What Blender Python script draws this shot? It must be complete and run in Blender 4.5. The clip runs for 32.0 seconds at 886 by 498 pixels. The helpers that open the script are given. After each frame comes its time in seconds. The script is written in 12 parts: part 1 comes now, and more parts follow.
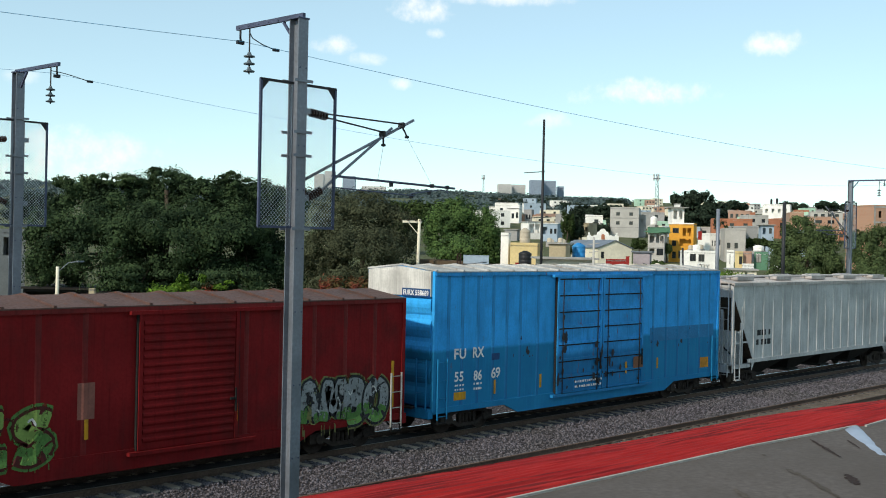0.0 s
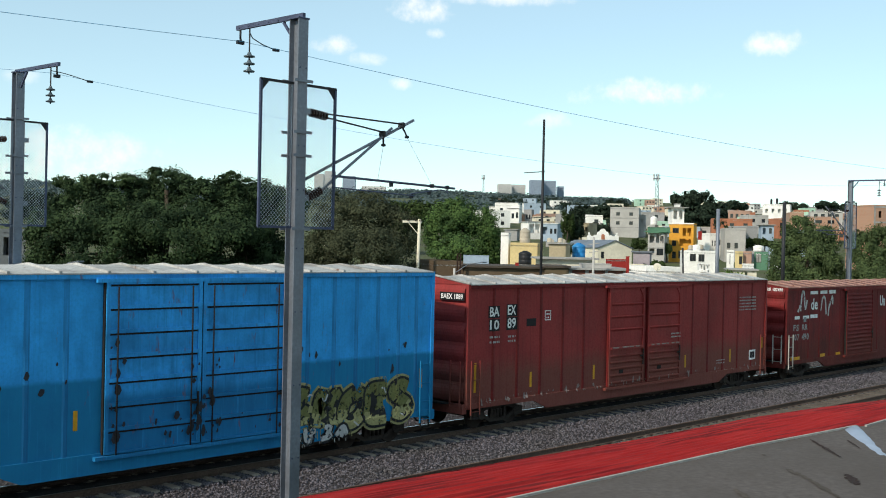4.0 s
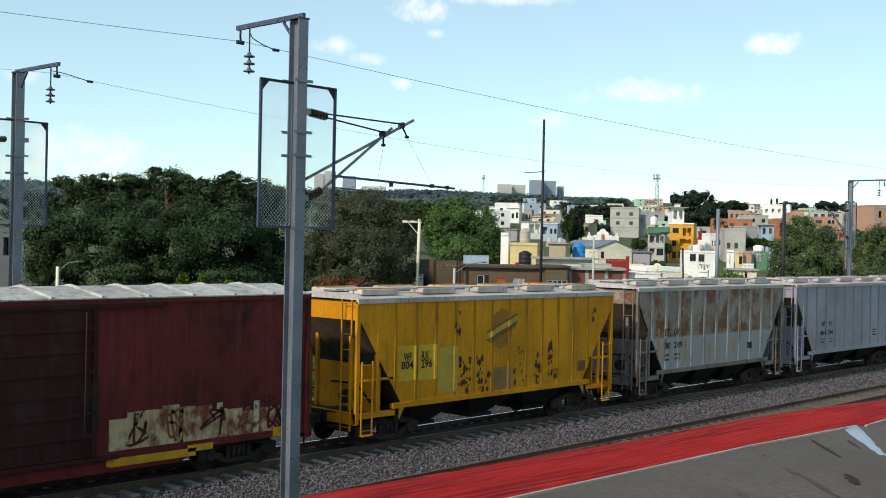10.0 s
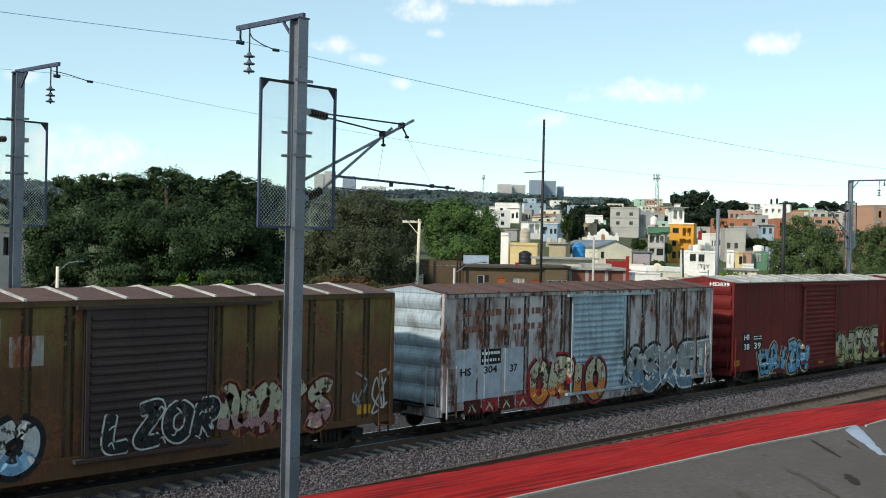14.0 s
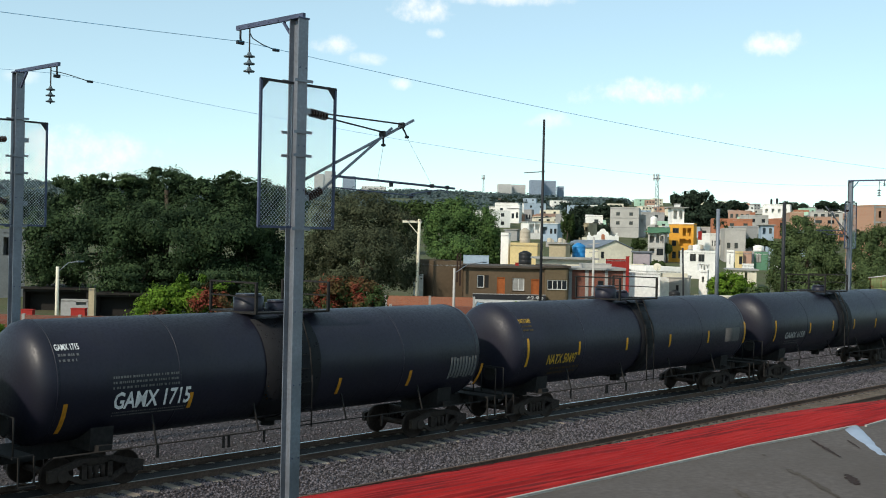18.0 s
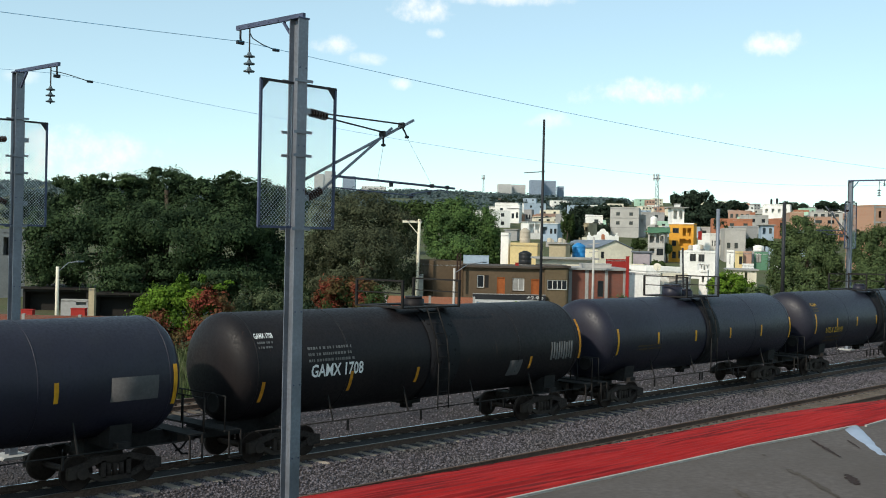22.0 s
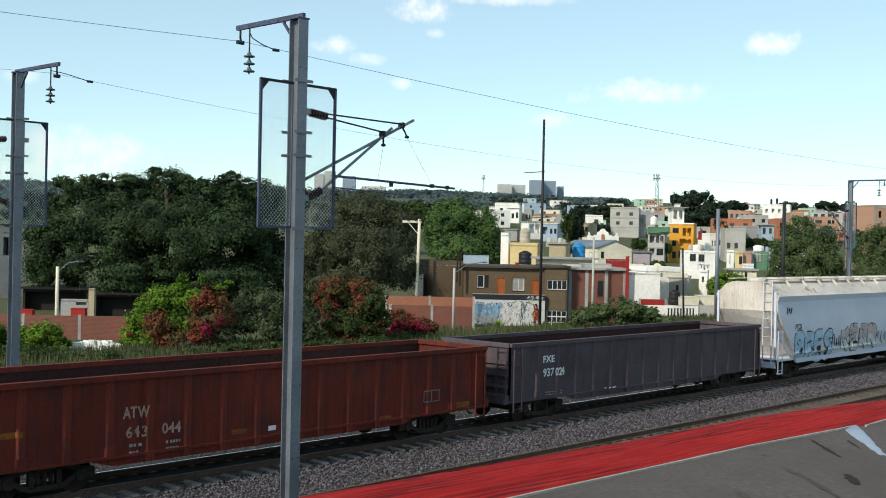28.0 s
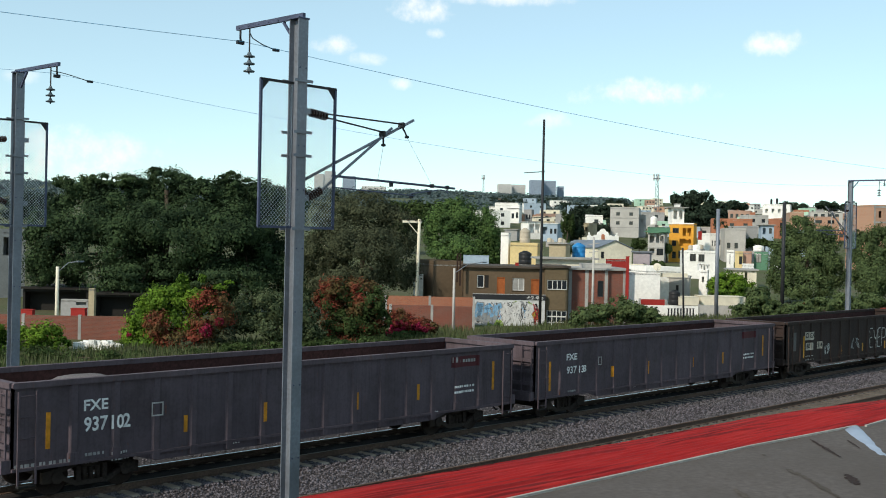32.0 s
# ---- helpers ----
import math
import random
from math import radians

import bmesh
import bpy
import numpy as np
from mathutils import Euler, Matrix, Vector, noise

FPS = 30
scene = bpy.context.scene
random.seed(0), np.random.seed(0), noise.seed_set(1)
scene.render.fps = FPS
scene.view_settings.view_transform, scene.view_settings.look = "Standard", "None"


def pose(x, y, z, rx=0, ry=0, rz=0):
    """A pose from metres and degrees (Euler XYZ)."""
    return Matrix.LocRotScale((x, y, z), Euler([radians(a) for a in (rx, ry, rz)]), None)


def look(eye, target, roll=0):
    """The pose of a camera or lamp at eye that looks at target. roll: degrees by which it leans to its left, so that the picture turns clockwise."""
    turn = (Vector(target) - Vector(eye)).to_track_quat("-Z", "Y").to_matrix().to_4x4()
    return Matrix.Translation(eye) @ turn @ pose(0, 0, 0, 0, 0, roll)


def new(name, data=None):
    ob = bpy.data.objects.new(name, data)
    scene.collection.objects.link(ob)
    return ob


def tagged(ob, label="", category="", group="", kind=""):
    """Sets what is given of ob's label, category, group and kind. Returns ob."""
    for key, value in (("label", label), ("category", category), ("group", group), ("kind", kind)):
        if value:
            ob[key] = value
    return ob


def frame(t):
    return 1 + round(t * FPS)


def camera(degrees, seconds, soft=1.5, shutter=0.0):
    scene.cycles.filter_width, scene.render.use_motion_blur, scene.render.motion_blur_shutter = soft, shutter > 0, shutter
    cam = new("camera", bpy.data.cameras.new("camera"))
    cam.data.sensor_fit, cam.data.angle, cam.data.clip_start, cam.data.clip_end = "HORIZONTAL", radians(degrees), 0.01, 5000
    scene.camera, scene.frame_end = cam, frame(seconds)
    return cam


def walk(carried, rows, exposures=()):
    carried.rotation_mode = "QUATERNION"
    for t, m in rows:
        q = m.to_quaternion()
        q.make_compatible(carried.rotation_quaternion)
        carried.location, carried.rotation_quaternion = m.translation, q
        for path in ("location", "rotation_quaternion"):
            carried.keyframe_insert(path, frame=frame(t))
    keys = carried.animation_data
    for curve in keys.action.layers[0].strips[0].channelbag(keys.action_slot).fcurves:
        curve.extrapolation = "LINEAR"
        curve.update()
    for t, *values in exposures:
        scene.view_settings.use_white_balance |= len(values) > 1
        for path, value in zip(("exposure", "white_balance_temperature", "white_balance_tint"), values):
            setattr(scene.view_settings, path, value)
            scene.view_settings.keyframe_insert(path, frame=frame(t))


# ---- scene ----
# ---- camera on a rooftop beside the line, standing still ----
EYE, AIM = (-27.199, -25.408, 6.06), (9.3387, 8.7237, 5.8244)
cam = camera(42.79, 32.0, soft=1.0)
SHOT = look(EYE, AIM, 1.22)
walk(cam, [(0.0, SHOT), (32.0, SHOT)], exposures=[(0.0, 0.0, 6900, 9), (32.0, 0.0, 6900, 9)])

# ---- sky and sun ----
SUN_DIR = Vector((-0.86, -0.02, 0.61)).normalized()
SUN_EL = math.asin(SUN_DIR.z)
SUN_ROT = math.atan2(SUN_DIR.x, SUN_DIR.y)


def sky_dir(px, pz):
    """A way in the sky: px to the right of the aim, pz above it, in lens units."""
    f = (Vector(AIM) - Vector(EYE)).normalized()
    r = f.cross(Vector((0, 0, 1))).normalized()
    u = r.cross(f)
    return (f + r * px + u * pz).normalized(), r, u


def make_world():
    w = bpy.data.worlds.new("sky")
    scene.world = w
    w.use_nodes = True
    nt = w.node_tree
    nt.nodes.clear()
    N, L = nt.nodes.new, nt.links.new
    out, bg, sky, tc = N("ShaderNodeOutputWorld"), N("ShaderNodeBackground"), N("ShaderNodeTexSky"), N("ShaderNodeTexCoord")
    sky.sky_type, sky.sun_disc = "NISHITA", False
    sky.sun_elevation, sky.sun_rotation = SUN_EL, SUN_ROT
    sky.altitude, sky.air_density, sky.dust_density, sky.ozone_density = 1800, 1.0, SKY_DUST, 1.0
    nz = N("ShaderNodeTexNoise")
    nz.inputs["Scale"].default_value, nz.inputs["Detail"].default_value, nz.inputs["Roughness"].default_value = 38.0, 8.0, 0.62
    L(tc.outputs["Generated"], nz.inputs["Vector"])
    total = None
    for px, pz, sx, sy, k in CLOUDS:
        d, r, u = sky_dir(px, pz)
        terms = []
        for axis, size in ((r, sx), (u, sy)):
            dot = N("ShaderNodeVectorMath")
            dot.operation = "DOT_PRODUCT"
            dot.inputs[1].default_value = axis
            L(tc.outputs["Generated"], dot.inputs[0])
            sub = N("ShaderNodeMath")
            sub.operation = "SUBTRACT"
            L(dot.outputs["Value"], sub.inputs[0])
            sub.inputs[1].default_value = d.dot(axis)
            dv = N("ShaderNodeMath")
            dv.operation = "DIVIDE"
            L(sub.outputs[0], dv.inputs[0])
            dv.inputs[1].default_value = size
            sq = N("ShaderNodeMath")
            sq.operation = "MULTIPLY"
            L(dv.outputs[0], sq.inputs[0])
            L(dv.outputs[0], sq.inputs[1])
            terms.append(sq)
        add = N("ShaderNodeMath")
        add.operation = "ADD"
        L(terms[0].outputs[0], add.inputs[0])
        L(terms[1].outputs[0], add.inputs[1])
        # 1 in the middle, 0 outside the ellipse, frayed by the noise
        inv = N("ShaderNodeMath")
        inv.operation = "SUBTRACT"
        inv.inputs[0].default_value = 1.0
        L(add.outputs[0], inv.inputs[1])
        mx = N("ShaderNodeMath")
        mx.operation = "MULTIPLY_ADD"
        L(nz.outputs["Fac"], mx.inputs[0])
        mx.inputs[1].default_value = 2.6
        mx.inputs[2].default_value = -1.45
        ad2 = N("ShaderNodeMath")
        ad2.operation = "ADD"
        L(inv.outputs[0], ad2.inputs[0])
        L(mx.outputs[0], ad2.inputs[1])
        mr = N("ShaderNodeMapRange")
        mr.interpolation_type = "SMOOTHSTEP"
        mr.inputs["From Min"].default_value, mr.inputs["From Max"].default_value = 0.15, 1.55
        mr.inputs["To Max"].default_value = k
        L(ad2.outputs[0], mr.inputs["Value"])
        if total is None:
            total = mr.outputs["Result"]
        else:
            m = N("ShaderNodeMath")
            m.operation = "MAXIMUM"
            L(total, m.inputs[0])
            L(mr.outputs["Result"], m.inputs[1])
            total = m.outputs[0]
    mix = N("ShaderNodeMix")
    mix.data_type = "RGBA"
    L(total, mix.inputs["Factor"])
    # the camera sees this sky a little towards cyan
    cast = N("ShaderNodeMix")
    cast.data_type, cast.blend_type = "RGBA", "MULTIPLY"
    cast.inputs["Factor"].default_value = 1.0
    L(sky.outputs["Color"], cast.inputs["A"])
    cast.inputs["B"].default_value = SKY_CAST
    # thin even haze over the whole sky
    veil = N("ShaderNodeMix")
    veil.data_type = "RGBA"
    veil.inputs["Factor"].default_value = 0.36
    L(cast.outputs["Result"], veil.inputs["A"])
    veil.inputs["B"].default_value = (3.9, 5.28, 5.6, 1)
    L(veil.outputs["Result"], mix.inputs["A"])
    mix.inputs["B"].default_value = CLOUD_RGB
    L(mix.outputs["Result"], bg.inputs["Color"])
    bg.inputs["Strength"].default_value = SKY_STRENGTH
    L(bg.outputs[0], out.inputs[0])


SKY_STRENGTH, SKY_DUST = 0.176, 1.1
SKY_CAST = (0.905, 1.03, 1.0, 1)
CLOUD_RGB = (7.0, 7.0, 7.1, 1)
CLOUDS = [(-0.025, 0.212, 0.035, 0.016, 0.9), (-0.012, 0.19, 0.012, 0.006, 0.8), (-0.105, 0.178, 0.03, 0.012, 0.8), (-0.07, 0.167, 0.025, 0.008, 0.65),
          (0.29, 0.188, 0.03, 0.014, 0.9), (0.17, 0.142, 0.075, 0.016, 0.95), (0.055, 0.222, 0.08, 0.008, 0.7), (-0.33, 0.075, 0.10, 0.03, 0.8),
          (-0.04, 0.145, 0.015, 0.008, 0.8), (0.09, 0.115, 0.03, 0.01, 0.5), (-0.375, 0.145, 0.02, 0.008, 0.4)]
make_world()
sun = new("sun", bpy.data.lights.new("sun", "SUN"))
sun.data.energy, sun.data.angle, sun.data.color = 3.55, radians(2.5), (1.0, 0.94, 0.85)
sun.matrix_world = look(Vector((0, 0, 60)) + SUN_DIR * 10, (0, 0, 60))

# ---- geometry helper ----
class Geo:
    """Collects vertices and faces for one mesh."""

    def __init__(self):
        self.v, self.f, self.s = [], [], []

    def add(self, verts, faces, smooth=False):
        n = len(self.v)
        self.v += [tuple(p) for p in verts]
        self.f += [tuple(i + n for i in q) for q in faces]
        self.s += [smooth] * len(faces)
        return self

    def box(self, x0, x1, y0, y1, z0, z1):
        return self.add([(x, y, z) for z in (z0, z1) for y in (y0, y1) for x in (x0, x1)],
                        [(0, 2, 3, 1), (4, 5, 7, 6), (0, 1, 5, 4), (2, 6, 7, 3), (0, 4, 6, 2), (1, 3, 7, 5)])

    def chamfer(self, x0, x1, y0, y1, z0, z1, c=0.02):
        """A box whose long vertical and horizontal edges are taken off."""
        a = [(x0 + c, z0), (x1 - c, z0), (x1, z0 + c), (x1, z1 - c), (x1 - c, z1), (x0 + c, z1), (x0, z1 - c), (x0, z0 + c)]
        return self.prism(a, "y", y0, y1)

    def prism(self, pts, axis, a, b):
        """A flat outline drawn in the plane across the axis, extruded from a to b."""
        def place(p, t):
            return {"x": (t, p[0], p[1]), "y": (p[0], t, p[1]), "z": (p[0], p[1], t)}[axis]
        n = len(pts)
        area = sum(pts[i][0] * pts[(i + 1) % n][1] - pts[(i + 1) % n][0] * pts[i][1] for i in range(n))
        if (area < 0) != (axis == "y"):
            pts = pts[::-1]
        faces = [tuple(range(n))[::-1], tuple(range(n, 2 * n))] + [(i, (i + 1) % n, n + (i + 1) % n, n + i) for i in range(n)]
        return self.add([place(p, a) for p in pts] + [place(p, b) for p in pts], faces)

    def cyl(self, p, q, r, n=10, r2=None, caps=True, smooth=True):
        p, q = Vector(p), Vector(q)
        r2 = r if r2 is None else r2
        d = (q - p).normalized()
        u = d.orthogonal().normalized()
        w = d.cross(u)
        ring = [u * math.cos(2 * math.pi * i / n) + w * math.sin(2 * math.pi * i / n) for i in range(n)]
        base = len(self.v)
        self.add([p + e * r for e in ring] + [q + e * r2 for e in ring], [(i, (i + 1) % n, n + (i + 1) % n, n + i) for i in range(n)], smooth)
        if caps:
            self.f += [tuple(base + i for i in range(n))[::-1], tuple(base + n + i for i in range(n))]
            self.s += [False, False]
        return self

    def tube(self, pts, r, n=6):
        for a, b in zip(pts, pts[1:]):
            self.cyl(a, b, r, n)
        return self

    def sweep(self, pts, r, n=6):
        """One continuous round tube along a path."""
        pts = [Vector(p) for p in pts]
        rings = []
        for i, p in enumerate(pts):
            d = (pts[min(len(pts) - 1, i + 1)] - pts[max(0, i - 1)]).normalized()
            u = d.cross(Vector((0.13, 0.2, 0.97))).normalized()
            w = u.cross(d)
            rings += [p + (u * math.cos(2 * math.pi * k / n) + w * math.sin(2 * math.pi * k / n)) * r for k in range(n)]
        return self.add(rings, [(i * n + k, i * n + (k + 1) % n, (i + 1) * n + (k + 1) % n, (i + 1) * n + k) for i in range(len(pts) - 1) for k in range(n)], True)

    def welded(self):
        """Merges corners that fall together."""
        seen, index, verts = {}, [], []
        for v in self.v:
            key = tuple(round(c, 4) for c in v)
            if key not in seen:
                seen[key] = len(verts)
                verts.append(v)
            index.append(seen[key])
        self.v, self.f = verts, [tuple(index[i] for i in f) for f in self.f]
        return self

    def bar(self, p, q, w, h):
        """A square bar from p to q, w wide and h high."""
        p, q = Vector(p), Vector(q)
        d = (q - p).normalized()
        side = d.cross(Vector((0, 0, 1)))
        side = side.normalized() if side.length > 1e-4 else Vector((1, 0, 0))
        up = side.cross(d)
        c = [side * (sx * w / 2) + up * (sz * h / 2) for sx, sz in ((-1, -1), (1, -1), (1, 1), (-1, 1))]
        return self.add([p + e for e in c] + [q + e for e in c], [(3, 2, 1, 0), (4, 5, 6, 7), (0, 1, 5, 4), (1, 2, 6, 5), (2, 3, 7, 6), (3, 0, 4, 7)])

    def turn(self, profile, axis, c, n=24, smooth=True):
        """A turned body: the profile lists (place along the axis, radius); c is a point of the axis."""
        rings = []
        for t, r in profile:
            ring = []
            for i in range(n):
                a = 2 * math.pi * i / n
                ca, sa = r * math.cos(a), r * math.sin(a)
                ring.append({"x": (c[0] + t, c[1] + ca, c[2] + sa), "y": (c[0] + sa, c[1] + t, c[2] + ca), "z": (c[0] + ca, c[1] + sa, c[2] + t)}[axis])
            rings += ring
        m = len(profile)
        faces = [(k * n + i, k * n + (i + 1) % n, (k + 1) * n + (i + 1) % n, (k + 1) * n + i) for k in range(m - 1) for i in range(n)]
        base = len(self.v)
        self.add(rings, faces, smooth)
        for k, flip in ((0, True), (m - 1, False)):
            if profile[k][1] > 1e-4:
                f = tuple(base + k * n + i for i in range(n))
                self.f.append(f[::-1] if flip else f)
                self.s.append(False)
        return self

    def moved(self, dx=0, dy=0, dz=0):
        g = Geo()
        g.v, g.f, g.s = [(x + dx, y + dy, z + dz) for x, y, z in self.v], list(self.f), list(self.s)
        return g

    def join(self, other):
        return self.add(other.v, other.f) if not any(other.s) else self._join(other)

    def _join(self, other):
        n = len(self.v)
        self.v += other.v
        self.f += [tuple(i + n for i in q) for q in other.f]
        self.s += other.s
        return self

    def mesh(self, name, material):
        me = bpy.data.meshes.new(name)
        me.from_pydata(self.v, [], self.f)
        me.polygons.foreach_set("use_smooth", self.s)
        me.materials.append(material)
        me.update()
        return me


def part(name, geo, material, parent, label="", at=None):
    """Links a Geo (or a ready mesh) as one mesh object under a thing or a part."""
    me = geo if isinstance(geo, bpy.types.Mesh) else geo.mesh(name, material)
    ob = new(name, me)
    ob.parent = parent
    if at is not None:
        ob.matrix_basis = at if isinstance(at, Matrix) else Matrix.Translation(at)
    if label:
        tagged(ob, label)
    return ob


def thing(name, label, category, at=None, group="", kind=""):
    ob = new(name)
    ob.empty_display_size = 0.3
    if at is not None:
        ob.matrix_basis = at if isinstance(at, Matrix) else Matrix.Translation(at)
    return tagged(ob, label, category, group, kind)


def solid(name, geo, material, label="", category="", group="", kind="", at=None):
    ob = new(name, geo if isinstance(geo, bpy.types.Mesh) else geo.mesh(name, material))
    if at is not None:
        ob.matrix_basis = at if isinstance(at, Matrix) else Matrix.Translation(at)
    return tagged(ob, label, category, group, kind)


FONT_CACHE = {}


def text_mesh(words, size, material, squeeze=1.0, spread=1.0, bold=False):
    """Lettering as a mesh standing upright in the plane y = 0, read from -y, its lower left corner at the origin."""
    key = (words, round(size, 3), material.name, squeeze, spread, bold)
    if key in FONT_CACHE:
        return FONT_CACHE[key]
    cu = bpy.data.curves.new("lettering", "FONT")
    cu.body, cu.size, cu.space_character, cu.resolution_u = words, size / 0.7, spread, 2
    cu.offset = size * 0.045 if bold else size * 0.034
    ob = bpy.data.objects.new("lettering", cu)
    desk = bpy.data.scenes.new("desk")
    desk.collection.objects.link(ob)
    layer = desk.view_layers[0]
    layer.update()
    me = bpy.data.meshes.new_from_object(ob.evaluated_get(layer.depsgraph))
    bpy.data.objects.remove(ob)
    bpy.data.scenes.remove(desk)
    me.transform(Matrix.Rotation(radians(90), 4, "X") @ Matrix.Diagonal((squeeze, 1, 1, 1)))
    me.materials.clear()
    me.materials.append(material)
    FONT_CACHE[key] = me
    return me


# ---- materials ----
def nodes_of(name, rough, metal, spec=0.5):
    m = bpy.data.materials.new(name)
    m.use_nodes = True
    b = m.node_tree.nodes["Principled BSDF"]
    b.inputs["Roughness"].default_value, b.inputs["Metallic"].default_value = rough, metal
    b.inputs["Specular IOR Level"].default_value = spec
    return m, m.node_tree, b


def noise_node(nt, scale, detail=4.0, stretch=None, rough=0.55, seed=0.0):
    tc = nt.nodes.new("ShaderNodeTexCoord")
    mp = nt.nodes.new("ShaderNodeMapping")
    nt.links.new(tc.outputs["Object"], mp.inputs["Vector"])
    mp.inputs["Location"].default_value = (seed * 3.1, seed * 1.7, seed * 2.3)
    if stretch:
        mp.inputs["Scale"].default_value = stretch
    nz = nt.nodes.new("ShaderNodeTexNoise")
    nz.inputs["Scale"].default_value, nz.inputs["Detail"].default_value, nz.inputs["Roughness"].default_value = scale, detail, rough
    nt.links.new(mp.outputs["Vector"], nz.inputs["Vector"])
    return nz.outputs["Fac"]


def ramp(nt, fac, lo, hi, to0=0.0, to1=1.0):
    mr = nt.nodes.new("ShaderNodeMapRange")
    mr.inputs["From Min"].default_value, mr.inputs["From Max"].default_value = lo, hi
    mr.inputs["To Min"].default_value, mr.inputs["To Max"].default_value = to0, to1
    nt.links.new(fac, mr.inputs["Value"])
    return mr.outputs["Result"]


def blend(nt, fac, a, b, mode="MIX"):
    mx = nt.nodes.new("ShaderNodeMix")
    mx.data_type, mx.blend_type = "RGBA", mode
    for value, slot in ((fac, "Factor"), (a, "A"), (b, "B")):
        if isinstance(value, (int, float)):
            mx.inputs[slot].default_value = value
        elif isinstance(value, tuple):
            mx.inputs[slot].default_value = (*value, 1) if len(value) == 3 else value
        else:
            nt.links.new(value, mx.inputs[slot])
    return mx.outputs["Result"]


def bumped(nt, b, fac, strength, dist=0.02):
    bp = nt.nodes.new("ShaderNodeBump")
    bp.inputs["Strength"].default_value, bp.inputs["Distance"].default_value = strength, dist
    nt.links.new(fac, bp.inputs["Height"])
    nt.links.new(bp.outputs["Normal"], b.inputs["Normal"])


def tone(c, k):
    return tuple(min(1.0, x * k) for x in c)


def surface(name, c, rough=0.7, metal=0.0, grain=8.0, vary=0.25, big=0.6, bump=0.3, spec=0.2, c2=None, seed=0.0, per_object=0.0, per_island=0.0):
    """A plain matt surface with fine grain and large soft stains."""
    m, nt, b = nodes_of(name, rough, metal, spec)
    fine = noise_node(nt, grain, 6.0, seed=seed)
    wide = noise_node(nt, big, 4.0, seed=seed + 4)
    col = blend(nt, ramp(nt, fine, 0.3, 0.7), tone(c, 1 - vary), tone(c, 1 + vary))
    col = blend(nt, ramp(nt, wide, 0.42, 0.68, 0.0, 0.75), col, c2 or tone(c, 0.62))
    if per_object:
        oi = nt.nodes.new("ShaderNodeObjectInfo")
        col = blend(nt, 1.0, col, blend(nt, oi.outputs["Random"], (1 - per_object,) * 3, (1 + per_object,) * 3), "MULTIPLY")
    if per_island:
        gi = nt.nodes.new("ShaderNodeNewGeometry")
        col = blend(nt, 1.0, col, blend(nt, gi.outputs["Random Per Island"], (1 - per_island,) * 3, (1 + per_island,) * 3), "MULTIPLY")
    nt.links.new(col, b.inputs["Base Color"])
    if bump:
        bumped(nt, b, fine, bump)
    return m


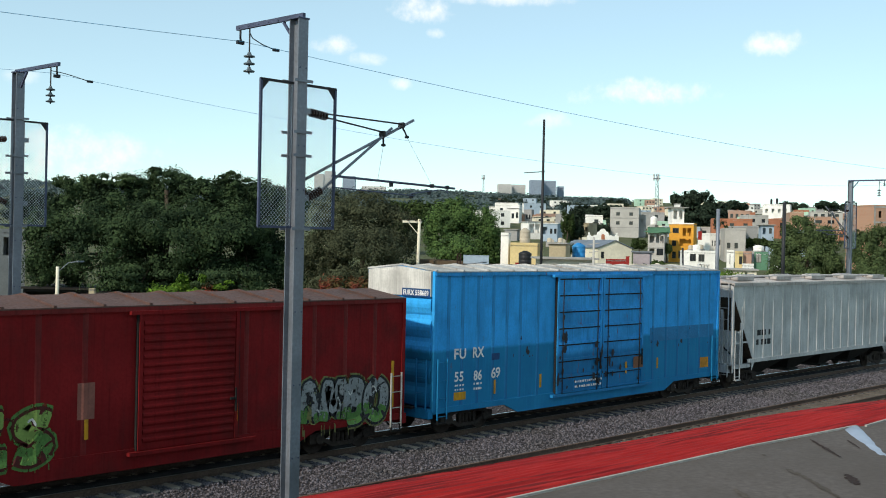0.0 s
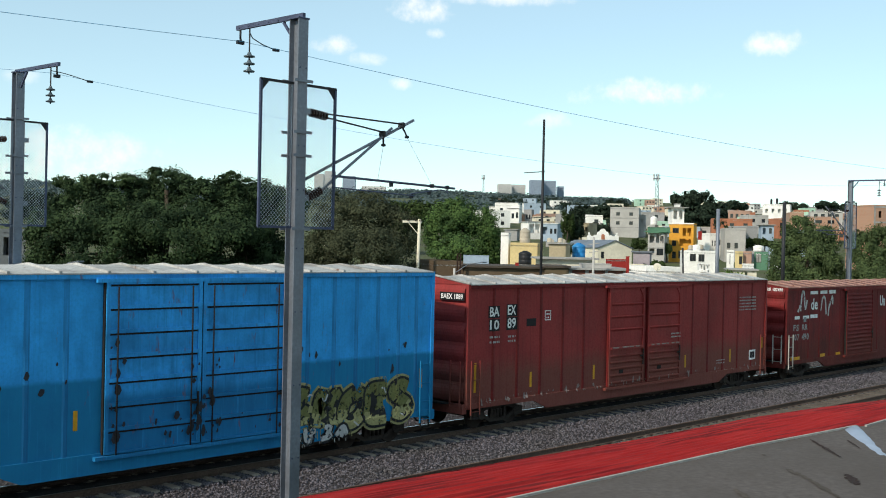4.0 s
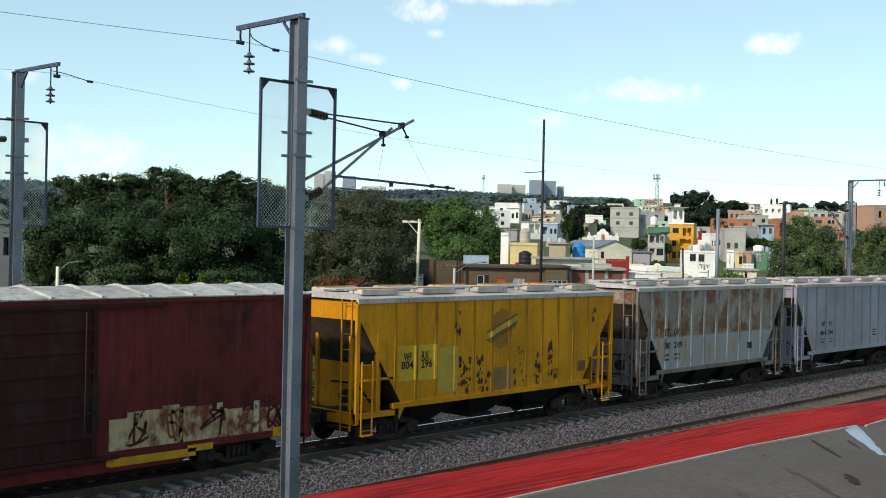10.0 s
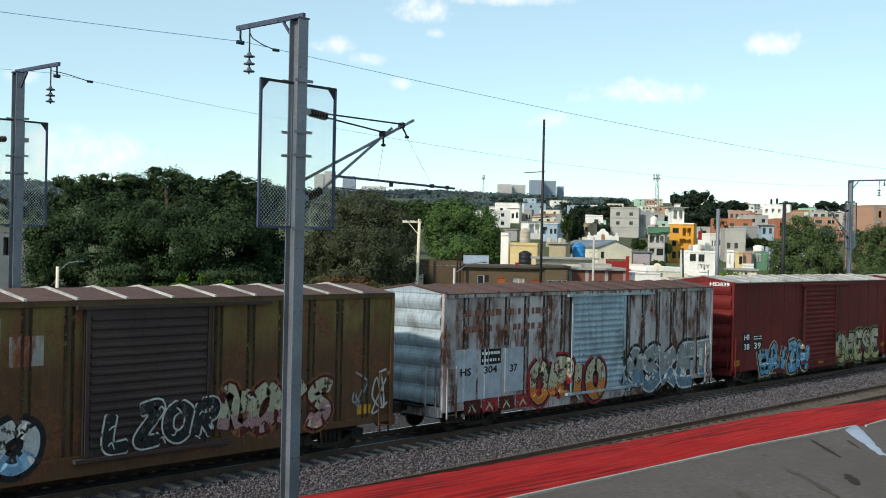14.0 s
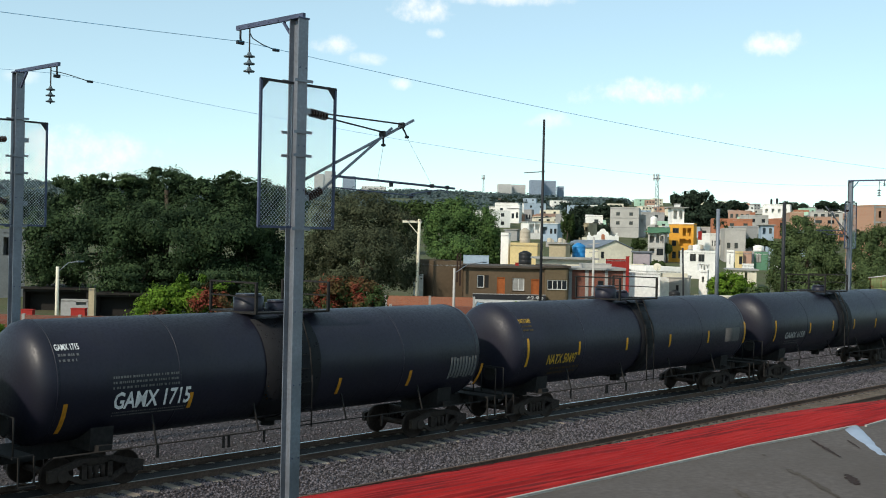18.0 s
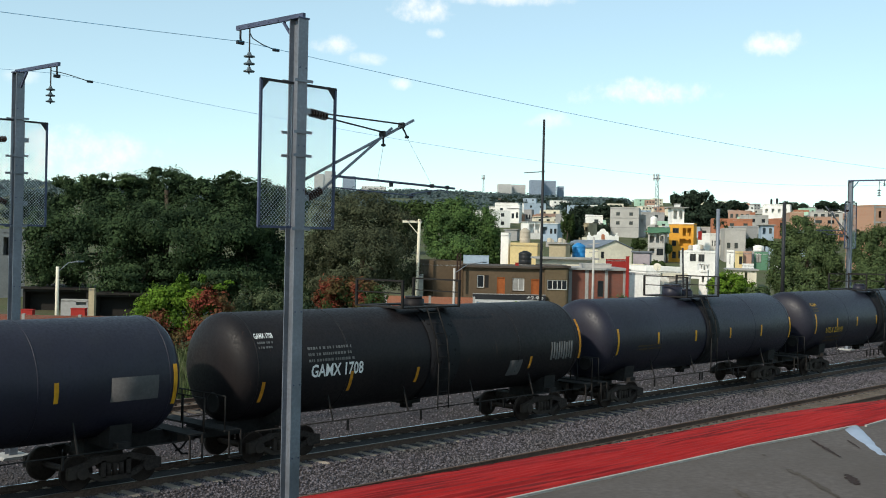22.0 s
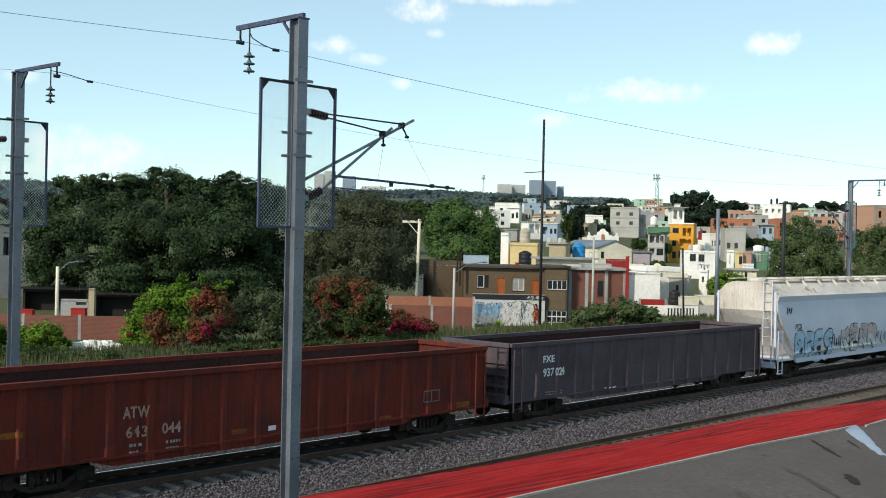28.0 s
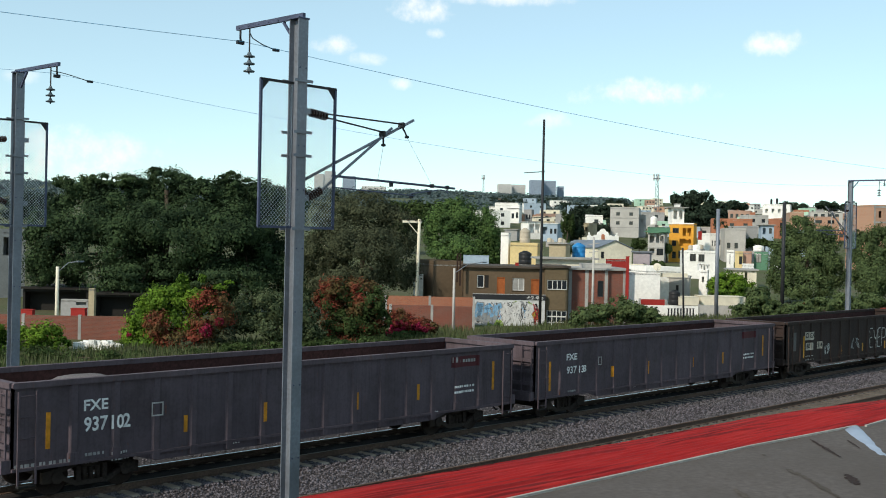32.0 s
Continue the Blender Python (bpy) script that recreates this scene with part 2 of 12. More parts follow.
def paint(name, c, rust=0.0, dirt=0.35, rough=0.6, rust_c=(0.10, 0.035, 0.018), low=None, low_z=0.0, seed=0.0, spec=0.12, fade=0.2, dirt_c=(0.05, 0.04, 0.035), low_last=False, low_soft=0.03, runs=0.5, runs_c=None, bump=0.35, grain=(3.4, 3.4, 0.8)):
    """Weathered paint on a rail car: fading, soot in soft patches, streaks of dirt that run down, rust where rust is given, and a band of other paint below low_z."""
    m, nt, b = nodes_of(name, rough, 0.0, spec)
    wide = noise_node(nt, 0.45, 5.0, seed=seed)
    fine = noise_node(nt, 14.0, 5.0, seed=seed + 1)
    st = noise_node(nt, 1.0, 6.0, (5.5, 5.5, 0.55), 0.62, seed + 2)
    hair = noise_node(nt, 1.0, 5.0, (16.0, 16.0, 0.5), 0.6, seed + 7)
    soot = noise_node(nt, 1.15, 6.0, (1.0, 1.0, 0.8), 0.6, seed + 8)
    tc = nt.nodes.new("ShaderNodeTexCoord")
    sp = nt.nodes.new("ShaderNodeSeparateXYZ")
    nt.links.new(tc.outputs["Object"], sp.inputs[0])
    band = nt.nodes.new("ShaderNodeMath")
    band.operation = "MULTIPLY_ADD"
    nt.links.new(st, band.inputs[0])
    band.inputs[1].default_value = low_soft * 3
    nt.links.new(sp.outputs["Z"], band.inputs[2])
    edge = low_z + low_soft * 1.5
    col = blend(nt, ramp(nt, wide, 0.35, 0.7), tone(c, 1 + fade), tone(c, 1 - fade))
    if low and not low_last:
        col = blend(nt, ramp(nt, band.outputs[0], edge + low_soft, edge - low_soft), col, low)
    col = blend(nt, ramp(nt, soot, 0.48, 0.72, 0.0, min(0.9, dirt * 1.3)), col, dirt_c)
    col = blend(nt, ramp(nt, st, 0.5, 0.76, 0.0, dirt), col, dirt_c)
    col = blend(nt, ramp(nt, hair, 0.54, 0.72, 0.0, runs), col, runs_c or tone(c, 0.45))
    col = blend(nt, ramp(nt, hair, 0.42, 0.3, 0.0, runs * 0.5), col, tone(c, 1.35))
    col = blend(nt, ramp(nt, fine, 0.45, 0.75, 0.0, 0.35), col, tone(c, 0.55))
    if rust:
        r1 = noise_node(nt, 1.3, 8.0, grain, 0.66, seed + 3)
        rc = blend(nt, ramp(nt, fine, 0.35, 0.65), rust_c, tone(rust_c, 2.0))
        col = blend(nt, ramp(nt, r1, 0.66 - 0.28 * rust, 0.76 - 0.22 * rust), col, rc)
    if low and low_last:
        lc = blend(nt, ramp(nt, st, 0.5, 0.8, 0.0, 0.5), low, tone(low, 0.6))
        col = blend(nt, ramp(nt, band.outputs[0], edge + low_soft, edge - low_soft), col, lc)
    nt.links.new(col, b.inputs["Base Color"])
    rr = ramp(nt, fine, 0.3, 0.8, max(0.05, rough - 0.08), min(1.0, rough + 0.2))
    nt.links.new(rr, b.inputs["Roughness"])
    bumped(nt, b, noise_node(nt, 2.2, 3.0, seed=seed + 6), bump, 0.03)
    return m


def gravel(name):
    """Crushed stone seen from afar: single stones of their own grey, with dark gaps."""
    m, nt, b = nodes_of(name, 0.95, 0.0, 0.1)
    tc = nt.nodes.new("ShaderNodeTexCoord")
    vo = nt.nodes.new("ShaderNodeTexVoronoi")
    vo.inputs["Scale"].default_value = 15.0
    nt.links.new(tc.outputs["Object"], vo.inputs["Vector"])
    sp = nt.nodes.new("ShaderNodeSeparateColor")
    nt.links.new(vo.outputs["Color"], sp.inputs[0])
    col = blend(nt, sp.outputs[0], (0.036, 0.032, 0.036), (0.116, 0.104, 0.114))
    col = blend(nt, ramp(nt, vo.outputs["Distance"], 0.35, 0.75, 0.0, 0.85), col, (0.022, 0.021, 0.022))
    col = blend(nt, ramp(nt, noise_node(nt, 0.5, 4.0), 0.4, 0.7, 0.0, 0.5), col, (0.06, 0.052, 0.046))
    nt.links.new(col, b.inputs["Base Color"])
    bumped(nt, b, ramp(nt, vo.outputs["Distance"], 0.0, 0.8, 1.0, 0.0), 1.0, 0.04)
    return m


# ---- shared materials of the place ----
M_BALLAST = gravel("ballast_bed")
M_STONE = surface("ballast_stone", (0.096, 0.087, 0.098), 0.9, grain=9, vary=0.45, big=0.35, bump=0.2, c2=(0.085, 0.08, 0.078), per_island=0.65)
M_TIE = surface("concrete_tie", (0.36, 0.295, 0.235), 0.9, grain=22, vary=0.2, big=1.4, bump=0.3, c2=(0.21, 0.165, 0.13), per_object=0.15)
# dark fill colour that stands in for the shade under the train
M_BEDSHADE = surface("under_train_shade_stone", (0.045, 0.040, 0.038), 0.95, grain=30, vary=0.45, big=2.2, bump=0.9, c2=(0.022, 0.019, 0.018))
M_TIEOLD = surface("grimy_concrete_tie", (0.115, 0.098, 0.082), 0.9, grain=22, vary=0.25, big=1.4, bump=0.3, c2=(0.065, 0.053, 0.044), per_object=0.15)
M_RAIL = surface("rail_steel", (0.12, 0.078, 0.058), 0.8, 0.0, grain=16, vary=0.35, big=0.7, bump=0.2)
M_RAILTOP = surface("worn_rail_head", (0.62, 0.61, 0.60), 0.2, 1.0, grain=40, vary=0.1, big=2.0, bump=0.02, c2=(0.5, 0.49, 0.48))
# equally worn nearer head, its dark reflection of the cars put into the colour
M_RAILREFL = surface("dark_reflection_rail_head", (0.26, 0.23, 0.21), 0.45, 0.8, grain=40, vary=0.15, big=2.0, bump=0.03)
M_GRASS = surface("rough_grass_ground", (0.07, 0.085, 0.032), 0.95, grain=5, vary=0.5, big=0.12, bump=0.6, c2=(0.10, 0.085, 0.055))
M_GALV = surface("galvanised_steel", (0.215, 0.235, 0.27), 0.5, 0.45, grain=14, vary=0.14, big=0.8, bump=0.06)
M_DARKMETAL = surface("dark_steel", (0.035, 0.036, 0.04), 0.55, 0.3, grain=12, vary=0.2, bump=0.08)
M_PORC = surface("brown_porcelain", (0.05, 0.028, 0.022), 0.25, grain=8, vary=0.15, bump=0.0)
M_SCREEN = surface("pale_screen_wire", (0.55, 0.60, 0.64), 0.5, 0.2, grain=14, vary=0.1, bump=0.0)
# mast steel darkened and blued, its shaded faces against the sky put in colour
M_ARM = surface("shaded_arm_steel", (0.075, 0.090, 0.145), 0.6, 0.2, grain=14, vary=0.25, big=1.2, bump=0.1)
M_GLASSINS = surface("grey_glass_insulator", (0.10, 0.13, 0.15), 0.2, grain=8, vary=0.1, bump=0.0)
# blue in this colour stands for sky glow round the thin wire
M_WIRE = surface("overhead_wire", (0.11, 0.36, 0.60), 0.5, 0.4, grain=3, vary=0.1, bump=0.0)
M_CONC = surface("grey_concrete", (0.36, 0.35, 0.33), 0.9, grain=7, vary=0.16, big=0.5, bump=0.25)


def grooved_red():
    """Chalky red roof paint, with grime and old rust gathered in long lines along the corrugation."""
    m, nt, b = nodes_of("red_painted_sheet", 0.8, 0.0, 0.08)
    thin = noise_node(nt, 1.0, 5.0, (0.5, 17.0, 1.0), 0.6, 9)
    long = noise_node(nt, 1.0, 4.0, (0.16, 1.6, 1.0), 0.6, 3)
    wide = noise_node(nt, 0.7, 4.0, seed=5)
    fine = noise_node(nt, 22.0, 5.0, seed=6)
    tc, sp = nt.nodes.new("ShaderNodeTexCoord"), nt.nodes.new("ShaderNodeSeparateXYZ")
    nt.links.new(tc.outputs["Object"], sp.inputs[0])

    def calc(op, a, b):
        n = nt.nodes.new("ShaderNodeMath")
        n.operation = op
        for k, v in enumerate((a, b)):
            if isinstance(v, (int, float)):
                n.inputs[k].default_value = v
            else:
                nt.links.new(v, n.inputs[k])
        return n.outputs[0]

    w = calc("ADD", sp.outputs["Y"], calc("MULTIPLY", sp.outputs["X"], 0.09))
    w = calc("ADD", w, calc("MULTIPLY", long, 0.55))
    groove = calc("SINE", calc("MULTIPLY", w, 30.0), 0.0)
    worn = ramp(nt, noise_node(nt, 1.0, 5.0, (0.35, 2.0, 1.0), 0.6, 12), 0.36, 0.6)
    col = blend(nt, ramp(nt, wide, 0.35, 0.65), (0.265, 0.009, 0.010), (0.35, 0.016, 0.014))
    col = blend(nt, ramp(nt, thin, 0.5, 0.75, 0.0, 0.5), col, (0.46, 0.05, 0.042))
    col = blend(nt, calc("MULTIPLY", ramp(nt, groove, 0.35, 0.95, 0.0, 0.7), worn), col, (0.055, 0.007, 0.008))
    col = blend(nt, ramp(nt, thin, 0.44, 0.3, 0.0, 0.45), col, (0.12, 0.010, 0.009))
    col = blend(nt, ramp(nt, fine, 0.55, 0.8, 0.0, 0.4), col, (0.13, 0.018, 0.014))
    nt.links.new(col, b.inputs["Base Color"])
    bumped(nt, b, thin, 0.5, 0.03)
    return m


M_REDROOF = grooved_red()
M_SLAB = surface("weathered_grey_membrane", (0.102, 0.085, 0.077), 0.85, grain=16, vary=0.2, big=1.1, bump=0.25, spec=0.15, c2=(0.080, 0.066, 0.058))
M_LIP = surface("light_mortar_edge", (0.36, 0.34, 0.31), 0.9, grain=12, vary=0.2, bump=0.2)
M_PLASTIC = surface("white_blue_plastic_sheet", (0.30, 0.35, 0.44), 0.5, grain=3, vary=0.12, big=1.5, bump=0.2, c2=(0.16, 0.18, 0.22))
M_RUSTSOFT = surface("faint_brown_stain", (0.085, 0.068, 0.055), 0.9, grain=12, vary=0.3, bump=0.2)
M_RUSTPATCH = surface("rust_stain", (0.035, 0.02, 0.016), 0.9, grain=20, vary=0.4, bump=0.3)

# ---- ground: flat beside the line, then a long rise to the ridge ----
FWD = (Vector(AIM) - Vector(EYE))
FWD.z = 0
FWD.normalize()
SIDE = Vector((FWD.y, -FWD.x, 0))
RISE = [(-400, -0.9), (112, -0.9), (135, 0.3), (170, 1.6), (240, 3.6), (330, 9.0), (450, 16.0), (700, 28.0), (1100, 48.0), (1600, 75.0), (2300, 101.0), (4600, 92.0)]


def ground_z(x, y):
    d = (x - EYE[0]) * FWD.x + (y - EYE[1]) * FWD.y
    l = (x - EYE[0]) * SIDE.x + (y - EYE[1]) * SIDE.y
    z = RISE[-1][1]
    for (a, za), (b, zb) in zip(RISE, RISE[1:]):
        if a <= d <= b:
            k = (d - a) / (b - a)
            z = za + (zb - za) * k
            break
    if d > 400:
        z += (noise.noise((d * 0.002, l * 0.003, 3.0)) * 9 - max(0.0, l) * 0.012) * min(1.0, (d - 400) / 500)
    return z if d < 4600 else 120.0


def build_ground():
    ds = [-300, -120, -60, -30, -10, 0, 10, 20, 30, 45, 60, 80, 100, 112, 120, 135, 150, 170, 200, 240, 280, 330, 390, 450, 520, 600, 700, 800, 950, 1100, 1300, 1600, 1900, 2300, 3000, 4600]
    ls = sorted(s * v for v in (0.5, 15, 30, 50, 75, 100, 140, 190, 250, 330, 450, 600, 800, 1100, 1500, 2200, 3200) for s in (-1, 1))
    g = Geo()
    vs, n = [], len(ls)
    for d in ds:
        for l in ls:
            x, y = EYE[0] + FWD.x * d + SIDE.x * l, EYE[1] + FWD.y * d + SIDE.y * l
            vs.append((x, y, ground_z(x, y)))
    g.add(vs, [(i * n + j, i * n + j + 1, (i + 1) * n + j + 1, (i + 1) * n + j) for i in range(len(ds) - 1) for j in range(n - 1)], True)
    solid("ground", g, M_GRASS, "dry grassy ground that rises to a far ridge", "ground", kind="structure")


build_ground()

# ---- the two tracks ----
TRACK_Y = (0.0, -5.5, 10.0)


def build_tracks():
    bed = Geo()
    bed.prism([(-10.2, -0.95), (-8.6, -0.23), (12.2, -0.23), (13.6, -0.95)], "x", -140, 420)
    ballast = solid("ballast", bed, M_BALLAST, "grey crushed stone ballast under three tracks", "ballast", kind="structure")
    rng = np.random.default_rng(4)
    # loose stones on the ballast
    n = 62000
    x = -16.5 + 66 * rng.random(n) ** 1.35
    y = -4.9 + 3.55 * rng.random(n)
    kind = rng.random(n)
    far = kind < 0.22
    y[far] = -1.3 + 10.0 * rng.random(far.sum())
    # the cribs between the sleepers of the near and the middle track are filled to the sleepers' tops
    crib = kind > 0.68
    side = rng.random(n) < 0.3
    y[crib] = np.where(side, -5.5 + rng.uniform(0.8, 1.5, n), -1.65 + 0.95 * rng.random(n))[crib]
    k = np.round((x + 22.0) / 0.61)
    inside = np.abs(x + 22.0 - 0.61 * k) < 0.17
    x[crib & inside] += 0.3
    r = 0.02 + 0.028 * rng.random(n) + 0.0004 * (x + 16)
    z = -0.222 + 0.012 * rng.random(n)
    z[crib] += 0.028
    base = np.array([(1, 0, 0), (-1, 0, 0), (0, 1, 0), (0, -1, 0), (0, 0, 1), (0, 0, -1)], float)
    v = base[None] * (r[:, None, None] * (0.65 + 0.7 * rng.random((n, 6, 1))))
    ang = rng.random(n) * 6.28
    tilt = rng.random(n) * 1.2
    ca, sa, ct, st = np.cos(ang), np.sin(ang), np.cos(tilt), np.sin(tilt)
    vx, vy, vz = v[..., 0], v[..., 1], v[..., 2]
    vy, vz = vy * ct[:, None] - vz * st[:, None], vy * st[:, None] + vz * ct[:, None]
    vx, vy = vx * ca[:, None] - vy * sa[:, None], vx * sa[:, None] + vy * ca[:, None]
    v = np.stack([vx + x[:, None], vy + y[:, None], vz * 0.8 + z[:, None]], 2).reshape(-1, 3)
    tri = np.array([(0, 2, 4), (2, 1, 4), (1, 3, 4), (3, 0, 4), (2, 0, 5), (1, 2, 5), (3, 1, 5), (0, 3, 5)])
    f = (tri[None] + 6 * np.arange(n)[:, None, None]).reshape(-1, 3)
    me = fast_mesh("ballast_stones", v, f, M_STONE)
    tagged(new("ballast_stones", me), "loose grey and white ballast stones between the tracks", "gravel", kind="stuff")
    # rails
    prof = [(-0.075, -0.172), (0.075, -0.172), (0.075, -0.158), (0.012, -0.14), (0.012, -0.045), (0.036, -0.03), (0.036, -0.004), (-0.036, -0.004), (-0.036, -0.03), (-0.012, -0.045), (-0.012, -0.14), (-0.075, -0.158)]
    for ty in TRACK_Y:
        tr = thing("track", "standard gauge railway track on concrete sleepers" if ty == 0 else "unused parallel railway track with rusty rails", "railway track", (0, ty, 0), kind="structure")
        for s in (-0.7535, 0.7535):
            g = Geo().prism([(s + a, b) for a, b in prof], "x", -130, 410)
            rail = part("rail", g, M_RAIL, tr)
            head = Geo().prism([(s - 0.034, -0.0038), (s + 0.034, -0.0038), (s + 0.03, 0.0), (s - 0.03, 0.0)], "x", -130, 410)
            part("rail_head", head, (M_RAILTOP if s > 0 else M_RAILREFL) if ty == 0 else M_RAIL, rail, "bright worn running surface" if ty == 0 and s > 0 else "")
        tie = Geo()
        tie.prism([(-1.42, -0.40), (1.42, -0.40), (1.42, -0.21), (1.36, -0.172), (-1.36, -0.172), (-1.42, -0.21)], "x", -0.13, 0.13)
        for s in (-0.7535, 0.7535):
            for o in (-0.11, 0.11):
                tie.box(-0.05, 0.05, s + o - 0.035, s + o + 0.035, -0.172, -0.145)
        if ty == 0:
            # sheet between the rails up to the sleepers' tops, coloured for the train's shade
            n, cols = 900, (-0.69, -0.35, 0.0, 0.35, 0.69)
            vs = [(-24.0 + 110.0 * i / n, yy, -0.158 - 0.02 * (abs(yy) > 0.5) + 0.014 * noise.noise((i * 0.9, yy * 4, 1.0))) for i in range(n + 1) for yy in cols]
            fill = Geo().add(vs, [(5 * i + j, 5 * i + 5 + j, 5 * i + 6 + j, 5 * i + 1 + j) for i in range(n) for j in range(4)], True)
            part("oily_ballast", fill, M_BEDSHADE, tr, "dark stone fill between the rails, coloured for the train's shade")
        me = tie.mesh("sleeper", M_TIE if ty == 0 else M_TIEOLD)
        for k in range({0.0: 175, -5.5: 118, 10.0: 60}[ty]):
            part("sleeper", me, None, tr, at=pose((-22.0 if ty < 5 else -12.0) + 0.61 * k, random.uniform(-0.02, 0.02), 0, 0, 0, random.uniform(-0.8, 0.8)))


def fast_mesh(name, v, f, material, smooth=False):
    """A mesh from number arrays: v is n x 3, f is m x 3 or m x 4."""
    me = bpy.data.meshes.new(name)
    k = f.shape[1]
    me.vertices.add(len(v))
    me.vertices.foreach_set("co", np.ascontiguousarray(v, dtype=np.float32).ravel())
    me.loops.add(f.size)
    me.loops.foreach_set("vertex_index", np.ascontiguousarray(f, dtype=np.int32).ravel())
    me.polygons.add(len(f))
    me.polygons.foreach_set("loop_start", np.arange(0, f.size, k, dtype=np.int32))
    if smooth:
        me.polygons.foreach_set("use_smooth", np.ones(len(f), dtype=bool))
    me.materials.append(material)
    me.update(calc_edges=True)
    return me


build_tracks()


# ---- catenary masts of the abandoned electrification ----
def screen(x0, x1, z0, z1, y, pitch=0.10, r=0.004):
    """Diamond mesh between four edges."""
    g = Geo()
    w, h = x1 - x0, z1 - z0
    k = -h
    while k < w:
        for sgn in (1, -1):
            # line x = x0 + k + t, z = z0 + t (or mirrored), cut to the frame
            t0, t1 = max(0.0, -k), min(h, w - k)
            if t1 - t0 > 0.02:
                a = (x0 + k + t0, z0 + t0) if sgn == 1 else (x0 + k + t0, z1 - t0)
                b = (x0 + k + t1, z0 + t1) if sgn == 1 else (x0 + k + t1, z1 - t1)
                g.cyl((a[0], y, a[1]), (b[0], y, b[1]), r, 3, caps=False, smooth=False)
        k += pitch
    return g


def catenary_mast(at, arm, swing, label, top=10.6, bx=0.128, by=0.15, tip=2.1, cage=0.98):
    """A steel column with a feeder arm over the track (arm = +1 or -1 in y), a screened cage and, with swing, a folded cantilever along the track."""
    m = thing("catenary_mast", label, "catenary mast", at, group="catenary masts along the line")
    g = Geo()
    half = [(-bx, -by), (bx, -by), (bx, -by + 0.02), (0.012, -by + 0.02)]
    g.prism(half + [(x, -y) for x, y in half[::-1]] + [(-x, -y) for x, y in half[2:]] + [(-x, y) for x, y in half[:1:-1]], "z", -0.9, top)
    part("column", g, M_GALV, m)
    part("cap_plate", Geo().box(-bx - 0.02, bx + 0.02, -by - 0.02, by + 0.02, top, top + 0.03), M_ARM, m)
    for z in (1.6, 3.1, 4.6, 5.9, 7.1, 8.0, 9.6):
        for x in (-0.08, 0.08):
            part("bolt", Geo().cyl((x, -by - 0.018, z), (x, -by, z), 0.016, 6), M_ARM, m)
    part("footing", Geo().chamfer(-0.45, 0.45, -0.45, 0.45, -1.1, -0.15, 0.05), M_CONC, m, "grey concrete footing")
    tip = tip * arm
    a = Geo().bar((0, -0.16 * arm, 10.67), (0, tip, 10.66), 0.07, 0.1)
    for k in range(5):
        yy = tip * (0.3 + 0.16 * k)
        a.cyl((-0.05, yy, 10.66), (0.05, yy, 10.66), 0.02, 6)
    part("feeder_arm", a, M_ARM, m)
    part("arm_bracket", Geo().bar((0, 0.15 * arm, 10.2), (0, 0.5 * arm, 10.6), 0.05, 0.05), M_ARM, m)
    y = tip - 0.12 * arm
    part("hook", Geo().tube([(0, y, 10.6), (0, y, 10.42), (0.03, y, 10.36)], 0.025), M_DARKMETAL, m)
    iy = tip - 0.45 * arm
    ins = part("insulator", Geo().cyl((0, iy, 10.6), (0, iy, 9.62), 0.018, 6), M_DARKMETAL, m, "string of three grey disc insulators")
    for z in (10.02, 9.86, 9.70):
        part("insulator_disc", Geo().turn([(-0.045, 0.03), (-0.03, 0.12), (-0.005, 0.125), (0.015, 0.06), (0.06, 0.035), (0.075, 0.035)], "z", (0, iy, z), 14), M_GLASSINS, ins)
    part("clamp", Geo().box(-0.09, 0.09, y - 0.03, y + 0.03, 10.3, 10.38), M_DARKMETAL, m)
    jump = [(0, iy, 10.52), (0.25, y - 0.1 * arm, 10.46), (0.6, y, 10.38), (0.95, y, 10.31)]
    part("jumper_wire", Geo().sweep(jump, 0.012, 5), M_DARKMETAL, m)
    part("jumper_clamp", Geo().box(0.9, 1.06, y - 0.03, y + 0.03, 10.28, 10.34), M_DARKMETAL, m)
    # screened cage
    for x0, x1 in ((-cage, -0.17), (0.17, cage)):
        for z in (6.33, 9.27):
            part("cage_rail", Geo().bar((x0 - 0.02, -0.05, z), (x1 + 0.02, -0.05, z), 0.05, 0.05), M_DARKMETAL if z > 9 else M_ARM, m)
        xo = x0 if x0 < 0 else x1
        part("cage_post", Geo().bar((xo, -0.05, 6.33), (xo, -0.05, 9.27), 0.05, 0.05), M_ARM, m)
        xi = x1 if x0 < 0 else x0
        part("cage_post", Geo().bar((xi, -0.05, 6.33), (xi, -0.05, 9.27), 0.03, 0.03), M_GALV, m)
        part("cage_corner", Geo().prism([(xo, 9.25), (xo - math.copysign(0.2, xo), 9.25), (xo, 9.02)], "y", -0.06, -0.04), M_DARKMETAL, m)
        part("mesh_screen", screen(min(x0, x1), max(x0, x1), 6.33, 9.27, -0.05, 0.085, 0.0035), M_SCREEN, m, "expanded metal screen")
    for z in (9.33, 8.28, 7.8, 6.3):
        for y0 in (-0.2, 0.178):
            part("clamp_band", Geo().box(-0.24, 0.24, y0, y0 + 0.022, z - 0.03, z + 0.03), M_GALV, m)
    for z in (8.74, 6.95):
        part("bracket", Geo().box(0.15, 0.32, -0.05, 0.05, z - 0.06, z + 0.06), M_GALV, m)
    if swing:
        s = swing
        for p, q in (((0.32, 0, 8.73), (0.8, 0, 8.68)), ((0.3, 0, 6.95), (0.68, 0, 7.12))):
            p, q = [(a[0] * s, a[1], a[2]) for a in (p, q)]
            body = part("arm_insulator", Geo().cyl(p, q, 0.05, 10), M_PORC, m, "ribbed brown porcelain insulator")
